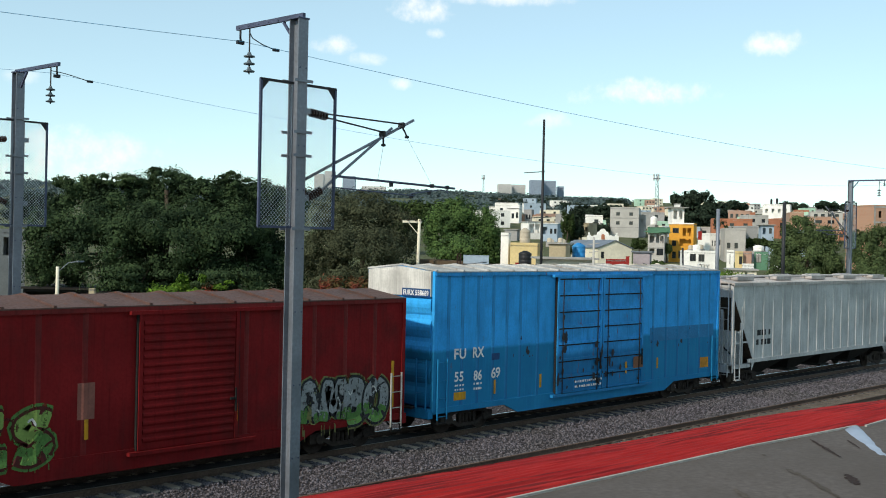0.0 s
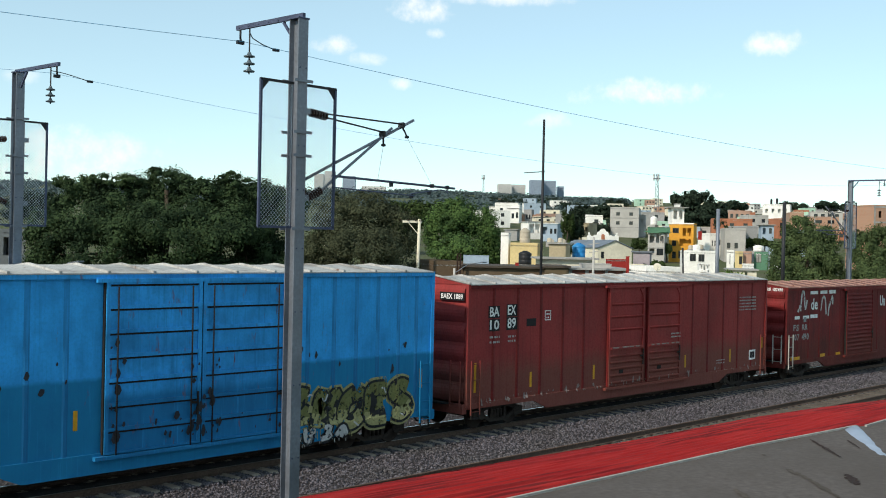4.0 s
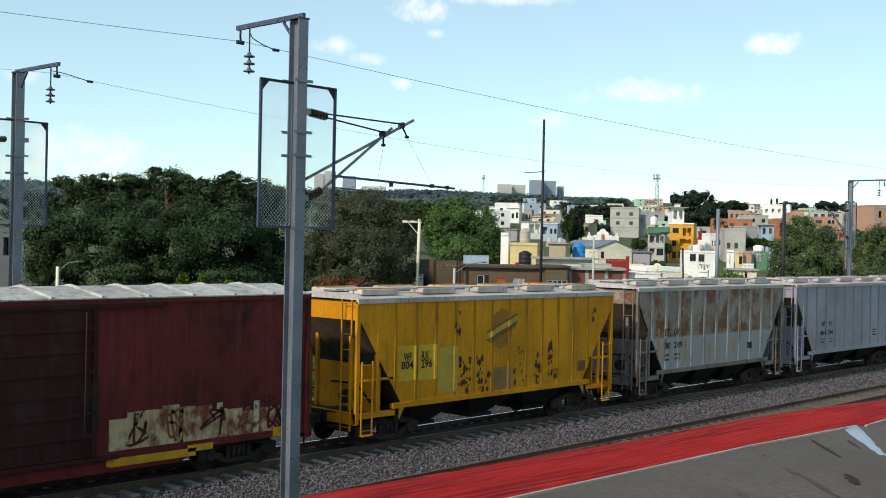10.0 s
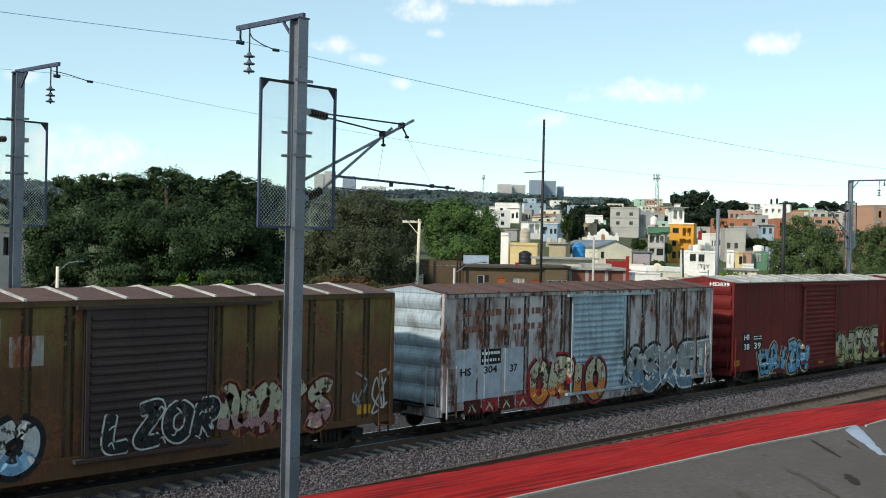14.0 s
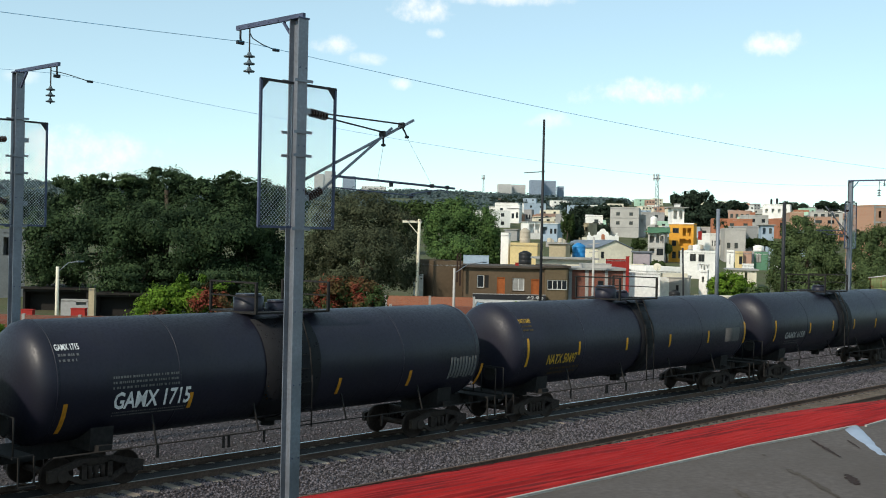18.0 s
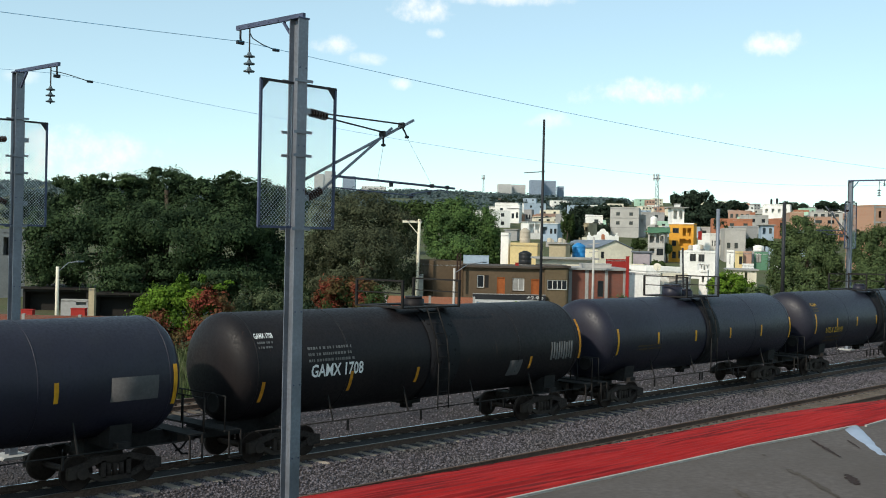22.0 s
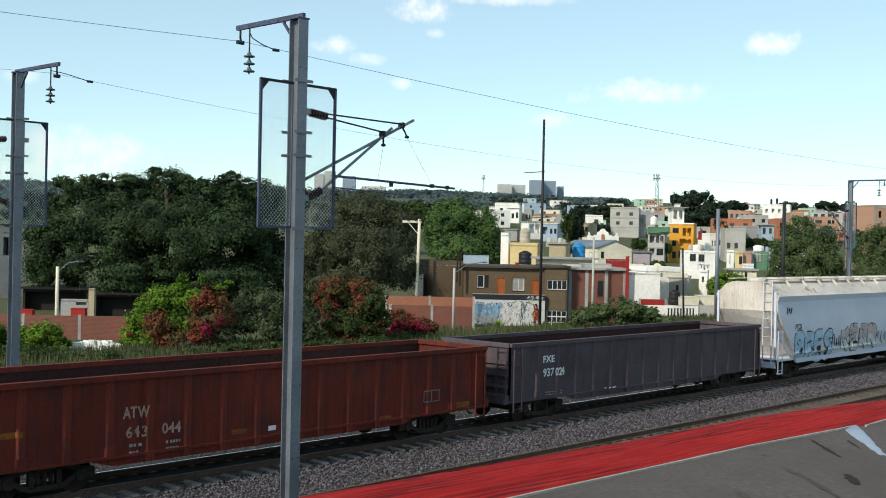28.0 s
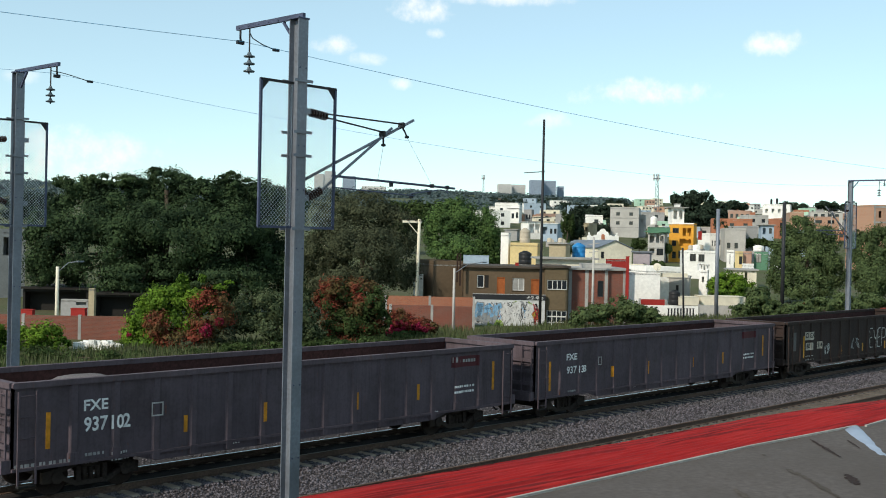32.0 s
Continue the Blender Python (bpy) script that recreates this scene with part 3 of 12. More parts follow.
            for k in range(6):
                c = Vector(p).lerp(Vector(q), (k + 0.7) / 6.4)
                d = (Vector(q) - Vector(p)).normalized() * 0.014
                part("rib", Geo().cyl(c - d, c + d, 0.09, 12), M_PORC, body)
        lines = [("stay_rod", (0.82, 0, 8.74), (3.06, 0, 8.73), 0.018), ("stay_rod", (0.82, 0, 8.66), (2.45, 0, 8.50), 0.018), ("cantilever_tube", (0.3, 0.06, 7.34), (3.46, 0.06, 8.86), 0.034),
                 ("cantilever_tube", (0.66, 0, 7.1), (2.72, 0, 8.61), 0.031), ("registration_arm", (0.98, 0, 7.45), (4.83, 0, 7.37), 0.026),
                 ("registration_arm", (0.95, -0.1, 7.20), (3.4, -0.1, 7.13), 0.015), ("dropper", (2.47, 0, 8.2), (2.32, 0, 7.44), 0.003), ("dropper", (3.2, 0, 8.45), (4.04, 0, 7.42), 0.003)]
        for n, p, q, r in lines:
            part(n, Geo().cyl((p[0] * s, p[1], p[2]), (q[0] * s, q[1], q[2]), r, 8), M_GALV if "tube" in n else M_ARM if "arm" in n else M_DARKMETAL, m)
        part("steady_arm", Geo().sweep([(x * s, -0.04, z) for x, z in ((3.3, 7.13), (3.34, 7.18), (3.85, 7.25), (4.29, 7.31), (4.46, 7.30), (4.54, 7.25), (4.56, 7.37))], 0.014, 6), M_ARM, m)
        for x, z, dx in ((2.46, 8.46, 0.01), (3.05, 8.70, 0.15)):
            part("pipe_collar", Geo().chamfer(x * s - 0.038, x * s + 0.038, -0.04, 0.10, z - 0.06, z + 0.07, 0.018), M_DARKMETAL, m)
            hook = part("hanger_hook", Geo().sweep([(x * s, 0, z - 0.05), ((x + dx * 0.5) * s, 0, z - 0.13), ((x + dx) * s, 0, z - 0.24)], 0.022, 6), M_DARKMETAL, m)
            part("hook_clamp", Geo().chamfer((x + dx) * s - 0.042, (x + dx) * s + 0.042, -0.03, 0.03, z - 0.275, z - 0.22, 0.012), M_DARKMETAL, hook)
        for x, z in ((2.72, 7.36), (4.04, 7.40), (4.56, 7.39), (3.36, 7.14), (3.95, 7.24)):
            part("pipe_clamp", Geo().chamfer(x * s - 0.022, x * s + 0.022, -0.06, 0.03, z - 0.055, z + 0.035, 0.01), M_DARKMETAL, m)
    return m


catenary_mast((-12.29, -7.3, 0), 1, 1, "grey steel catenary mast with screened cage and folded cantilever")
catenary_mast((-12.12, 5.2, 0), -1, -1, "grey steel catenary mast across the tracks with feeder arm", 10.62, 0.125, 0.135, 2.3, 0.86)
catenary_mast((43.9, 5.2, 0), -1, -1, "grey steel catenary mast far along the line", 10.62, 0.125, 0.135, 2.3, 0.86)


def wire(label, pts, r):
    """A hanging wire through its supports."""
    g = Geo()
    path = []
    for (p, q, sag) in pts:
        for k in range(24):
            t = k / 24
            v = Vector(p).lerp(Vector(q), t)
            path.append((v.x, v.y, v.z - 4 * sag * t * (1 - t)))
    path.append(pts[-1][1])
    g.sweep(path, r, 5)
    solid("overhead_wire", g, M_WIRE, label, "wire")


wire("thin feeder wire hung from the nearer mast", [((-68.3, -5.45, 10.34), (-12.29, -5.45, 10.34), 0.7), ((-12.29, -5.45, 10.34), (43.7, -5.45, 10.34), 0.58)], 0.006)
wire("thin feeder wire on the masts across the tracks", [((-68.1, 3.3, 10.45), (-12.12, 3.3, 10.45), 0.7), ((-12.12, 3.3, 10.45), (43.9, 3.3, 10.35), 0.95), ((43.9, 3.3, 10.35), (100, 3.3, 10.4), 0.9)], 0.005)

# ---- roofs below the camera ----
def build_roofs():
    roof = thing("sheet_roof", "bright red painted corrugated sheet roof beside the tracks", "roof", kind="structure")

    def eave_y(x):
        return float(np.interp(x, (-27.0, -14.85, -12.13, -8.28, -5.93, -3.63, 6.6), (-14.6, -15.22, -15.42, -15.49, -15.72, -16.12, -18.6)))

    for j in range(8):
        xa, xb = -27.0 + 4.2 * j, -27.0 + 4.2 * (j + 1)
        nx, ny = 29, 150
        vs = []
        for i in range(nx):
            x = xa + (xb - xa) * i / (nx - 1)
            edge = eave_y(x) + 0.035 * noise.noise((x * 3.0, 5.0, 0.0)) + 0.05 * max(0.0, noise.noise((x * 7.0, 9.0, 0.0)))
            for q in range(ny):
                t = q / (ny - 1)
                y = edge - 5.0 * t
                w = y + 0.09 * x
                ridge = 0.014 * math.sin(w * 33.0) + 0.026 * noise.noise((x * 0.12, w * 2.6, 1.0)) + 0.008 * noise.noise((x * 0.9, w * 5.0, 4.0))
                vs.append((x, y, 3.0 + 0.4 * t + ridge * (0.3 + 0.7 * min(1.0, t * 8))))
        g = Geo().add(vs, [(i * ny + q, i * ny + q + 1, (i + 1) * ny + q + 1, (i + 1) * ny + q) for i in range(nx - 1) for q in range(ny - 1)], True)
        part("roof_sheet", g, M_REDROOF, roof)
        part("roof_lip", Geo().tube([(xa + (xb - xa) * i / 6, eave_y(xa + (xb - xa) * i / 6) + 0.012, 2.992) for i in range(7)], 0.012, 5), M_REDROOF, roof)
    part("wall", Geo().prism([(-27.0, -19.9), (6.6, -21.6), (6.6, -18.9), (-3.6, -16.4), (-27.0, -15.6)], "z", -0.9, 2.86), M_CONC, roof, "plain rendered wall below the roof")
    slab = thing("roof_slab", "weathered grey roof with a pale edge and rust stains", "roof", kind="structure")
    line = [(-21.5, -19.55), (-19.98, -19.591), (-18.475, -19.64), (-16.324, -19.702), (-14.055, -19.875), (-13.967, -19.95), (-12.6, -19.9), (-9.0, -19.85)]

    def edge_y(x):
        return float(np.interp(x, [q[0] for q in line], [q[1] for q in line]))

    nx, ny = 60, 18
    vs = []
    for i in range(nx):
        x = line[0][0] + (line[-1][0] - line[0][0]) * i / (nx - 1)
        for j in range(ny):
            t = j / (ny - 1)
            vs.append((x, edge_y(x) - 4.2 * t, 4.0 - 0.05 * t + 0.010 * noise.noise((x * 0.9, t * 6, 0)) * min(1.0, t * 6)))
    g = Geo().add(vs, [(i * ny + j, i * ny + j + 1, (i + 1) * ny + j + 1, (i + 1) * ny + j) for i in range(nx - 1) for j in range(ny - 1)], True)
    part("roof_surface", g, M_SLAB, slab)
    part("wall", Geo().box(-21.5, -9.0, -23.8, -20.1, -0.9, 3.88), M_CONC, slab)
    rng = random.Random(4)
    for (xa, ya), (xb, yb) in ((line[0], line[4]), (line[5], line[7])):
        ends = [q for q in line if xa <= q[0] <= xb]
        for (pa, pb), (qa, qb) in zip(ends, ends[1:]):
            part("edge", Geo().bar((pa, pb - 0.012, 4.008), (qa, qb - 0.012, 4.008), 0.028, 0.022), M_LIP, slab, "pale mortar edge")
        part("edge_face", Geo().bar((xa, ya - 0.03, 3.9), (xb, yb - 0.03, 3.9), 0.03, 0.16), M_SLAB, slab)

    def stain(name, path, width, mat, label=""):
        """A thin ragged crust along a line on the roof."""
        rng = random.Random(int(abs(path[0][0]) * 100))
        g = Geo()
        (xa, ya), (xb, yb) = path[0], path[-1]
        dx, dy = xb - xa, yb - ya
        l = math.hypot(dx, dy)
        nx, ny = -dy / l, dx / l
        n = 16
        left, right = [], []
        for k in range(n + 1):
            t = k / n
            w = width * (math.sin(math.pi * (0.04 + 0.92 * t)) ** 0.6) * rng.uniform(0.35, 1.0)
            cx, cy = xa + dx * t + rng.uniform(-0.2, 0.2) * width, ya + dy * t
            left.append((cx + nx * w, cy + ny * w))
            right.append((cx - nx * w, cy - ny * w))
        for k in range(n):
            q = [left[k], left[k + 1], right[k + 1], right[k]]
            g.add([(x, y, 4.0 - 0.05 * (edge_y(x) - y) / 4.2 + 0.010 * noise.noise((x * 0.9, (edge_y(x) - y) / 4.2 * 6, 0)) + 0.005) for x, y in q], [(0, 1, 2, 3)])
        part(name, g, mat, slab, label)

    stain("rust_stain", [(-15.368, -19.926), (-16.12, -20.6)], 0.035, M_RUSTPATCH, "dark rust stain")
    stain("rust_stain", [(-15.07, -20.21), (-15.46, -20.52)], 0.022, M_RUSTPATCH, "dark rust stain")
    stain("rust_stain", [(-16.87, -20.98), (-17.28, -21.27)], 0.075, M_RUSTPATCH, "dark rust stain")
    stain("rust_stain", [(-17.1, -20.5), (-17.3, -20.74)], 0.05, M_RUSTSOFT, "faint brown stain")
    stain("rust_stain", [(-17.25, -20.72), (-17.9, -21.36)], 0.05, M_RUSTSOFT, "faint brown stain")
    stain("rust_stain", [(-18.28, -20.6), (-18.6, -20.93)], 0.05, M_RUSTSOFT, "faint brown stain")
    stain("rust_stain", [(-16.6, -20.0), (-16.66, -20.05)], 0.03, M_RUSTSOFT, "faint brown stain")
    # a crumpled strip of plastic sheet that hangs from the raised corner
    strip = Geo()
    n = 22
    vs = []
    left = [(-14.42, -19.90), (-15.8, -20.86), (-17.4, -21.9)]
    right = [(-14.04, -19.90), (-15.31, -20.73), (-16.3, -21.5)]
    for k in range(n):
        t = k / (n - 1) * 2
        i = min(1, int(t))
        (ax, ay), (bx, by) = [[q[i][c] + (q[i + 1][c] - q[i][c]) * (t - i) for c in (0, 1)] for q in (left, right)]
        for s in (0.0, 0.3, 0.6, 0.85, 1.0):
            fold = 0.03 * math.sin(s * 3.14) * (0.6 + 0.5 * noise.noise((t * 6, s * 3, 3)))
            vs.append((ax + (bx - ax) * s + 0.012 * noise.noise((t * 9, s, 7)), ay + (by - ay) * s, 3.992 - 0.03 * t + fold + 0.012))
    strip.add(vs, [(5 * i + j, 5 * i + j + 1, 5 * i + j + 6, 5 * i + j + 5) for i in range(n - 1) for j in range(4)], True)
    part("plastic_strip", strip, M_PLASTIC, slab, "strip of bluish white plastic sheet")


build_roofs()

# ---- the train ----
M_BOGIE = surface("bogie_iron", (0.040, 0.031, 0.027), 0.85, 0.2, grain=14, vary=0.4, big=1.5, bump=0.4, c2=(0.06, 0.045, 0.035))
M_WHEEL = surface("wheel_steel", (0.045, 0.032, 0.026), 0.7, 0.4, grain=18, vary=0.3, bump=0.15)
M_TREAD = surface("worn_wheel_tread", (0.5, 0.49, 0.47), 0.3, 0.9, grain=30, vary=0.1, bump=0.03)
M_UNDER = surface("black_underframe", (0.022, 0.02, 0.019), 0.85, 0.1, grain=9, vary=0.35, bump=0.2)
M_YELLOW = surface("reflective_yellow", (0.62, 0.30, 0.02), 0.45, grain=9, vary=0.12, big=3, bump=0.05)
M_WORNOR = surface("worn_orange_strip", (0.25, 0.085, 0.016), 0.75, grain=9, vary=0.35, big=3, bump=0.1, c2=(0.12, 0.035, 0.018))
M_ORANGE = surface("faded_orange_reflector", (0.56, 0.23, 0.02), 0.6, grain=9, vary=0.25, big=3, bump=0.05)
M_WHITE = surface("white_lettering", (0.82, 0.81, 0.79), 0.6, grain=20, vary=0.12, big=3, bump=0.0, c2=(0.5, 0.49, 0.47))
M_GREYTXT = surface("faded_lettering", (0.36, 0.35, 0.34), 0.7, grain=20, vary=0.2, big=3, bump=0.0)
M_BLACKTXT = surface("black_lettering", (0.012, 0.012, 0.014), 0.6, grain=20, vary=0.2, bump=0.0)
M_YELTXT = surface("yellow_lettering", (0.52, 0.30, 0.03), 0.6, grain=20, vary=0.2, big=3, bump=0.0, c2=(0.33, 0.2, 0.04))
M_SLOPE = surface("grimy_slope_sheet", (0.045, 0.032, 0.024), 0.9, grain=7, vary=0.35, big=1.0, bump=0.2, c2=(0.09, 0.06, 0.035))
M_LOAD = surface("pale_gravel_load", (0.16, 0.14, 0.14), 0.95, grain=26, vary=0.4, big=1, bump=0.8)
M_RUSTIN = surface("rusty_steel_inside", (0.062, 0.026, 0.023), 0.95, grain=9, vary=0.4, big=0.8, bump=0.4, c2=(0.035, 0.016, 0.015))


def make_bogie_meshes():
    f = Geo()
    for s in (-1, 1):
        y0, y1 = (-1.12, -0.99) if s < 0 else (0.99, 1.12)
        # side frame with its two windows: upper chord, lower chord, columns
        f.prism([(-1.25, 0.34), (-1.25, 0.60), (-0.95, 0.66), (-0.45, 0.80), (0.45, 0.80), (0.95, 0.66), (1.25, 0.60), (1.25, 0.34), (1.02, 0.34), (1.0, 0.5), (0.42, 0.66), (-0.42, 0.66), (-1.0, 0.5), (-1.02, 0.34)], "y", y0, y1)
        f.prism([(-0.98, 0.48), (-0.42, 0.20), (0.42, 0.20), (0.98, 0.48), (0.90, 0.56), (0.38, 0.31), (-0.38, 0.31), (-0.90, 0.56)], "y", y0, y1)
        for x in (-0.34, 0.34):
            f.box(x - 0.06, x + 0.06, y0, y1, 0.28, 0.70)
        f.cyl((-0.89, y0 - 0.04, 0.46), (-0.89, y1 + 0.04, 0.46), 0.15, 12).cyl((0.89, y0 - 0.04, 0.46), (0.89, y1 + 0.04, 0.46), 0.15, 12)
        for x in (-0.17, 0.0, 0.17):
            f.cyl((x, (y0 + y1) / 2, 0.31), (x, (y0 + y1) / 2, 0.60), 0.065, 8)
    f.box(-0.22, 0.22, -1.05, 1.05, 0.58, 0.78)
    w = Geo()
    for s in (-1, 1):
        prof = [(-0.01, 0.10), (0.0, 0.34), (0.02, 0.40), (0.055, 0.425), (0.135, 0.43), (0.14, 0.40), (0.09, 0.36), (0.10, 0.14)]
        prof = [(s * (0.70 + t) if s > 0 else -(0.70 + t), r) for t, r in prof]
        w.turn(prof if s > 0 else prof[::-1], "y", (0, 0, 0), 22)
    w.cyl((0, -0.95, 0), (0, 0.95, 0), 0.085, 10)
    tread = Geo()
    for s in (-1, 1):
        tread.turn([(s * 0.758, 0.4285), (s * 0.832, 0.4335)] if s > 0 else [(-0.832, 0.4335), (-0.758, 0.4285)], "y", (0, 0, 0), 22)
    c = Geo().box(-0.1, 0.55, -0.12, 0.12, 0.74, 0.98).prism([(0.5, 0.70), (0.86, 0.70), (0.9, 0.78), (0.9, 1.02), (0.5, 1.0)], "y", -0.16, 0.12).prism([(0.6, 0.7), (0.9, 0.72), (0.9, 0.98), (0.6, 0.98)], "y", 0.12, 0.17)
    h = Geo()
    pts = [(0.25, -0.35, 0.85), (0.45, -0.36, 0.6), (0.65, -0.33, 0.42), (0.85, -0.28, 0.40)]
    h.tube(pts, 0.028, 6)
    return f.mesh("bogie", M_BOGIE), w.mesh("wheelset", M_WHEEL), tread.mesh("tread", M_TREAD), c.mesh("coupler", M_BOGIE), h.mesh("brake_hose", M_UNDER)


BOGIE, WHEELS, TREAD, COUPLER, HOSE = make_bogie_meshes()
CARS, SPINNERS = [], []


def running_gear(car, L, bx, reach):
    """Two bogies at +-bx, couplers at the ends that reach beyond the body by reach."""
    for s in (-1, 1):
        b = part("bogie", BOGIE, None, car, "dusty black iron freight bogie", (s * bx, 0, 0))
        for wx in (-0.89, 0.89):
            w = part("wheelset", WHEELS, None, b, "", (wx, 0, 0.43))
            SPINNERS.append((w, car))
        m = Matrix.Translation((s * (L / 2 + reach - 0.9), 0, 0)) @ (pose(0, 0, 0, 0, 0, 180) if s < 0 else Matrix())
        part("coupler", COUPLER, None, car, "", m)
        part("brake_hose", HOSE, None, car, "", m)


def ladder(car, x, y, z0, z1, mat, width=0.42, along="x", n=None):
    g = Geo()
    n = n or max(3, int((z1 - z0) / 0.38))
    if along == "x":
        for dx in (-width / 2, width / 2):
            g.box(x + dx - 0.02, x + dx + 0.02, y - 0.02, y + 0.02, z0, z1)
        for k in range(n):
            z = z0 + 0.1 + (z1 - z0 - 0.2) * k / (n - 1)
            g.cyl((x - width / 2, y, z), (x + width / 2, y, z), 0.014, 5)
    else:
        for dy in (-width / 2, width / 2):
            g.box(x - 0.02, x + 0.02, y + dy - 0.02, y + dy + 0.02, z0, z1)
        for k in range(n):
            z = z0 + 0.1 + (z1 - z0 - 0.2) * k / (n - 1)
            g.cyl((x, y - width / 2, z), (x, y + width / 2, z), 0.014, 5)
    return part("ladder", g, mat, car)


def words(car, text, x, z, size, mat, y, squeeze=1.0, parent=None, spread=1.0):
    part("lettering", text_mesh(text, size, mat, squeeze, spread), None, parent or car, "", (x, y, z))


def bars(car, x, z, w, size, mat, y, rows=2, seed=0):
    """Small print that cannot be read: rows of short bars."""
    rng = random.Random(seed * 17 + int(x * 10))
    g = Geo()
    for r in range(rows):
        cx, zz = x, z - r * size * 1.7
        while cx < x + w - size:
            l = min(size * rng.choice((1.2, 2, 2.8)), x + w - cx)
            g.box(cx, cx + l, y, y + 0.003, zz, zz + size)
            cx += l + size * 0.7
    part("small_print", g, mat, car)


def plate(car, name, x0, x1, z0, z1, mat, y, label=""):
    part(name, Geo().box(x0, x1, y, y + 0.004, z0, z1), mat, car, label)


M_SCUFF = surface("pale_scuffed_paint", (0.26, 0.20, 0.18), 0.8, grain=20, vary=0.2, big=3, bump=0.0)


def boxcar(label, a, L, eave, body, roof, doors, style="corr", ribs=(), floor=0.95, rise=0.22, end_mat=None, end_top=None, door_mat=None, bx=None, sill_drop=0.3, rib_mat=None, rail_mat=None, seam_mat=None):
    """A steel boxcar: side sheets with posts, corrugated ends, roof panels, sliding doors, sills, ladders and running gear."""
    car = thing("boxcar", label, "freight car", (a, 0, 0), group="cars of the freight train")
    CARS.append((car, a, L))
    w, h = 1.47, L / 2
    end_mat = end_mat or body
    g = Geo()
    g.box(-h, h, -w, w, floor, eave)
    part("body", g, body, car)
    # side posts: a nearer and a farther row
    post = Geo().prism([(-0.075, -w), (-0.035, -w - 0.014), (0.035, -w - 0.014), (0.075, -w)], "z", floor, eave - 0.12).mesh("side_post", rib_mat or body)
    for x in ribs:
        part("side_post", post, None, car, "", (x, 0, 0))
    g = Geo()
    for x in ribs:
        g.box(x - 0.06, x + 0.06, w, w + 0.05, floor, eave - 0.12)
    part("side_posts_far", g, body, car)
    for s in (-1, 1):
        part("corner_post", Geo().box(s * h - 0.06, s * h + 0.06, -w - 0.05, -w + 0.06, floor - 0.1, eave), body, car)
        part("top_chord", Geo().box(-h, h, s * w - 0.07, s * w + 0.07, eave - 0.14, eave + 0.0), rib_mat or body, car)
        # side sill, deeper between the bogies
        y = s * (w + 0.0)
        part("side_sill", Geo().prism([(-h, floor + 0.02), (-h, floor - 0.16), (-h + 3.4, floor - 0.16), (-h + 4.1, floor - 0.16 - sill_drop), (h - 4.1, floor - 0.16 - sill_drop), (h - 3.4, floor - 0.16), (h, floor - 0.16), (h, floor + 0.02)], "y", y - 0.045, y + 0.045), body, car)
    # roof: low gable in panels with raised seams
    n = int(L / 1.2)
    for k in range(n):
        x0, x1 = -h + L * k / n, -h + L * (k + 1) / n
        r = Geo().prism([(-w - 0.08, eave), (0, eave + rise), (w + 0.08, eave), (w + 0.08, eave - 0.03), (0, eave + rise - 0.03), (-w - 0.08, eave - 0.03)], "x", x0 + 0.005, x1 - 0.005)
        part("roof_panel", r, roof, car)
        seam = Geo().prism([(-w - 0.08, eave), (0, eave + rise), (w + 0.08, eave), (w + 0.08, eave + 0.05), (0, eave + rise + 0.05), (-w - 0.08, eave + 0.05)], "x", x0 - 0.035, x0 + 0.035)
        part("roof_seam", seam, seam_mat or roof, car)
    # corrugated ends
    for s in (-1, 1):
        x = s * h
        e = Geo()
        m = 6
        outline = [(x, floor - 0.1)]
        for k in range(m):
            z0 = floor + (eave - floor) * k / m
            dz = (eave - floor) / m
            outline += [(x, z0 + 0.05), (x + s * 0.035, z0 + dz * 0.16), (x + s * 0.09, z0 + dz * 0.4), (x + s * 0.10, z0 + dz * 0.55), (x + s * 0.085, z0 + dz * 0.7), (x + s * 0.02, z0 + dz * 0.9)]
        outline += [(x, eave), (x - s * 0.05, eave), (x - s * 0.05, floor - 0.1)]
        e.prism(outline, "y", -w + 0.09, w - 0.09)
        e.box(min(x, x - s * 0.05), max(x, x - s * 0.05), -w, w, floor - 0.1, eave)
        part("end_wall", e, end_mat, car, "corrugated steel end wall")
        t = Geo().prism([(-w, eave - 0.02), (0, eave + rise - 0.02), (w, eave - 0.02)], "x", x - 0.03, x + 0.03)
        part("end_gable", t, end_mat, car)
        if end_top:
            part("painted_end_band", Geo().box(min(x, x + s * 0.125), max(x, x + s * 0.125), -w + 0.07, w - 0.07, eave - 0.78, eave - 0.01).prism([(-w + 0.07, eave - 0.01), (0, eave + rise - 0.03), (w - 0.07, eave - 0.01)], "x", min(x, x + s * 0.1), max(x, x + s * 0.1)), end_top, car, "white band across the top of the end")
        ladder(car, x - s * 0.32, -w - 0.09, floor - 0.35, floor + (eave - floor) * 0.36, rail_mat or body)
        ladder(car, x + s * 0.2, -w + 0.34, floor - 0.1, floor + (eave - floor) * 0.36, rail_mat or body, along="y")
        part("end_sill", Geo().box(min(x, x + s * 0.2), max(x, x + s * 0.2), -w, w, floor - 0.3, floor), body, car)
        part("step", Geo().box(x - s * 0.32 - 0.2, x - s * 0.32 + 0.2, -w - 0.12, -w + 0.05, 0.46, 0.5).box(x - s * 0.32 - 0.2, x - s * 0.32 - 0.16, -w - 0.1, -w - 0.06, 0.48, floor - 0.2).box(x - s * 0.32 + 0.16, x - s * 0.32 + 0.2, -w - 0.1, -w - 0.06, 0.48, floor - 0.2), M_UNDER, car)
        part("crossover_platform", Geo().box(min(x + s * 0.15, x + s * 0.4), max(x + s * 0.15, x + s * 0.4), -0.9, 0.9, floor - 0.02, floor + 0.03), M_UNDER, car)
    # doors on both sides
    dm = door_mat or body
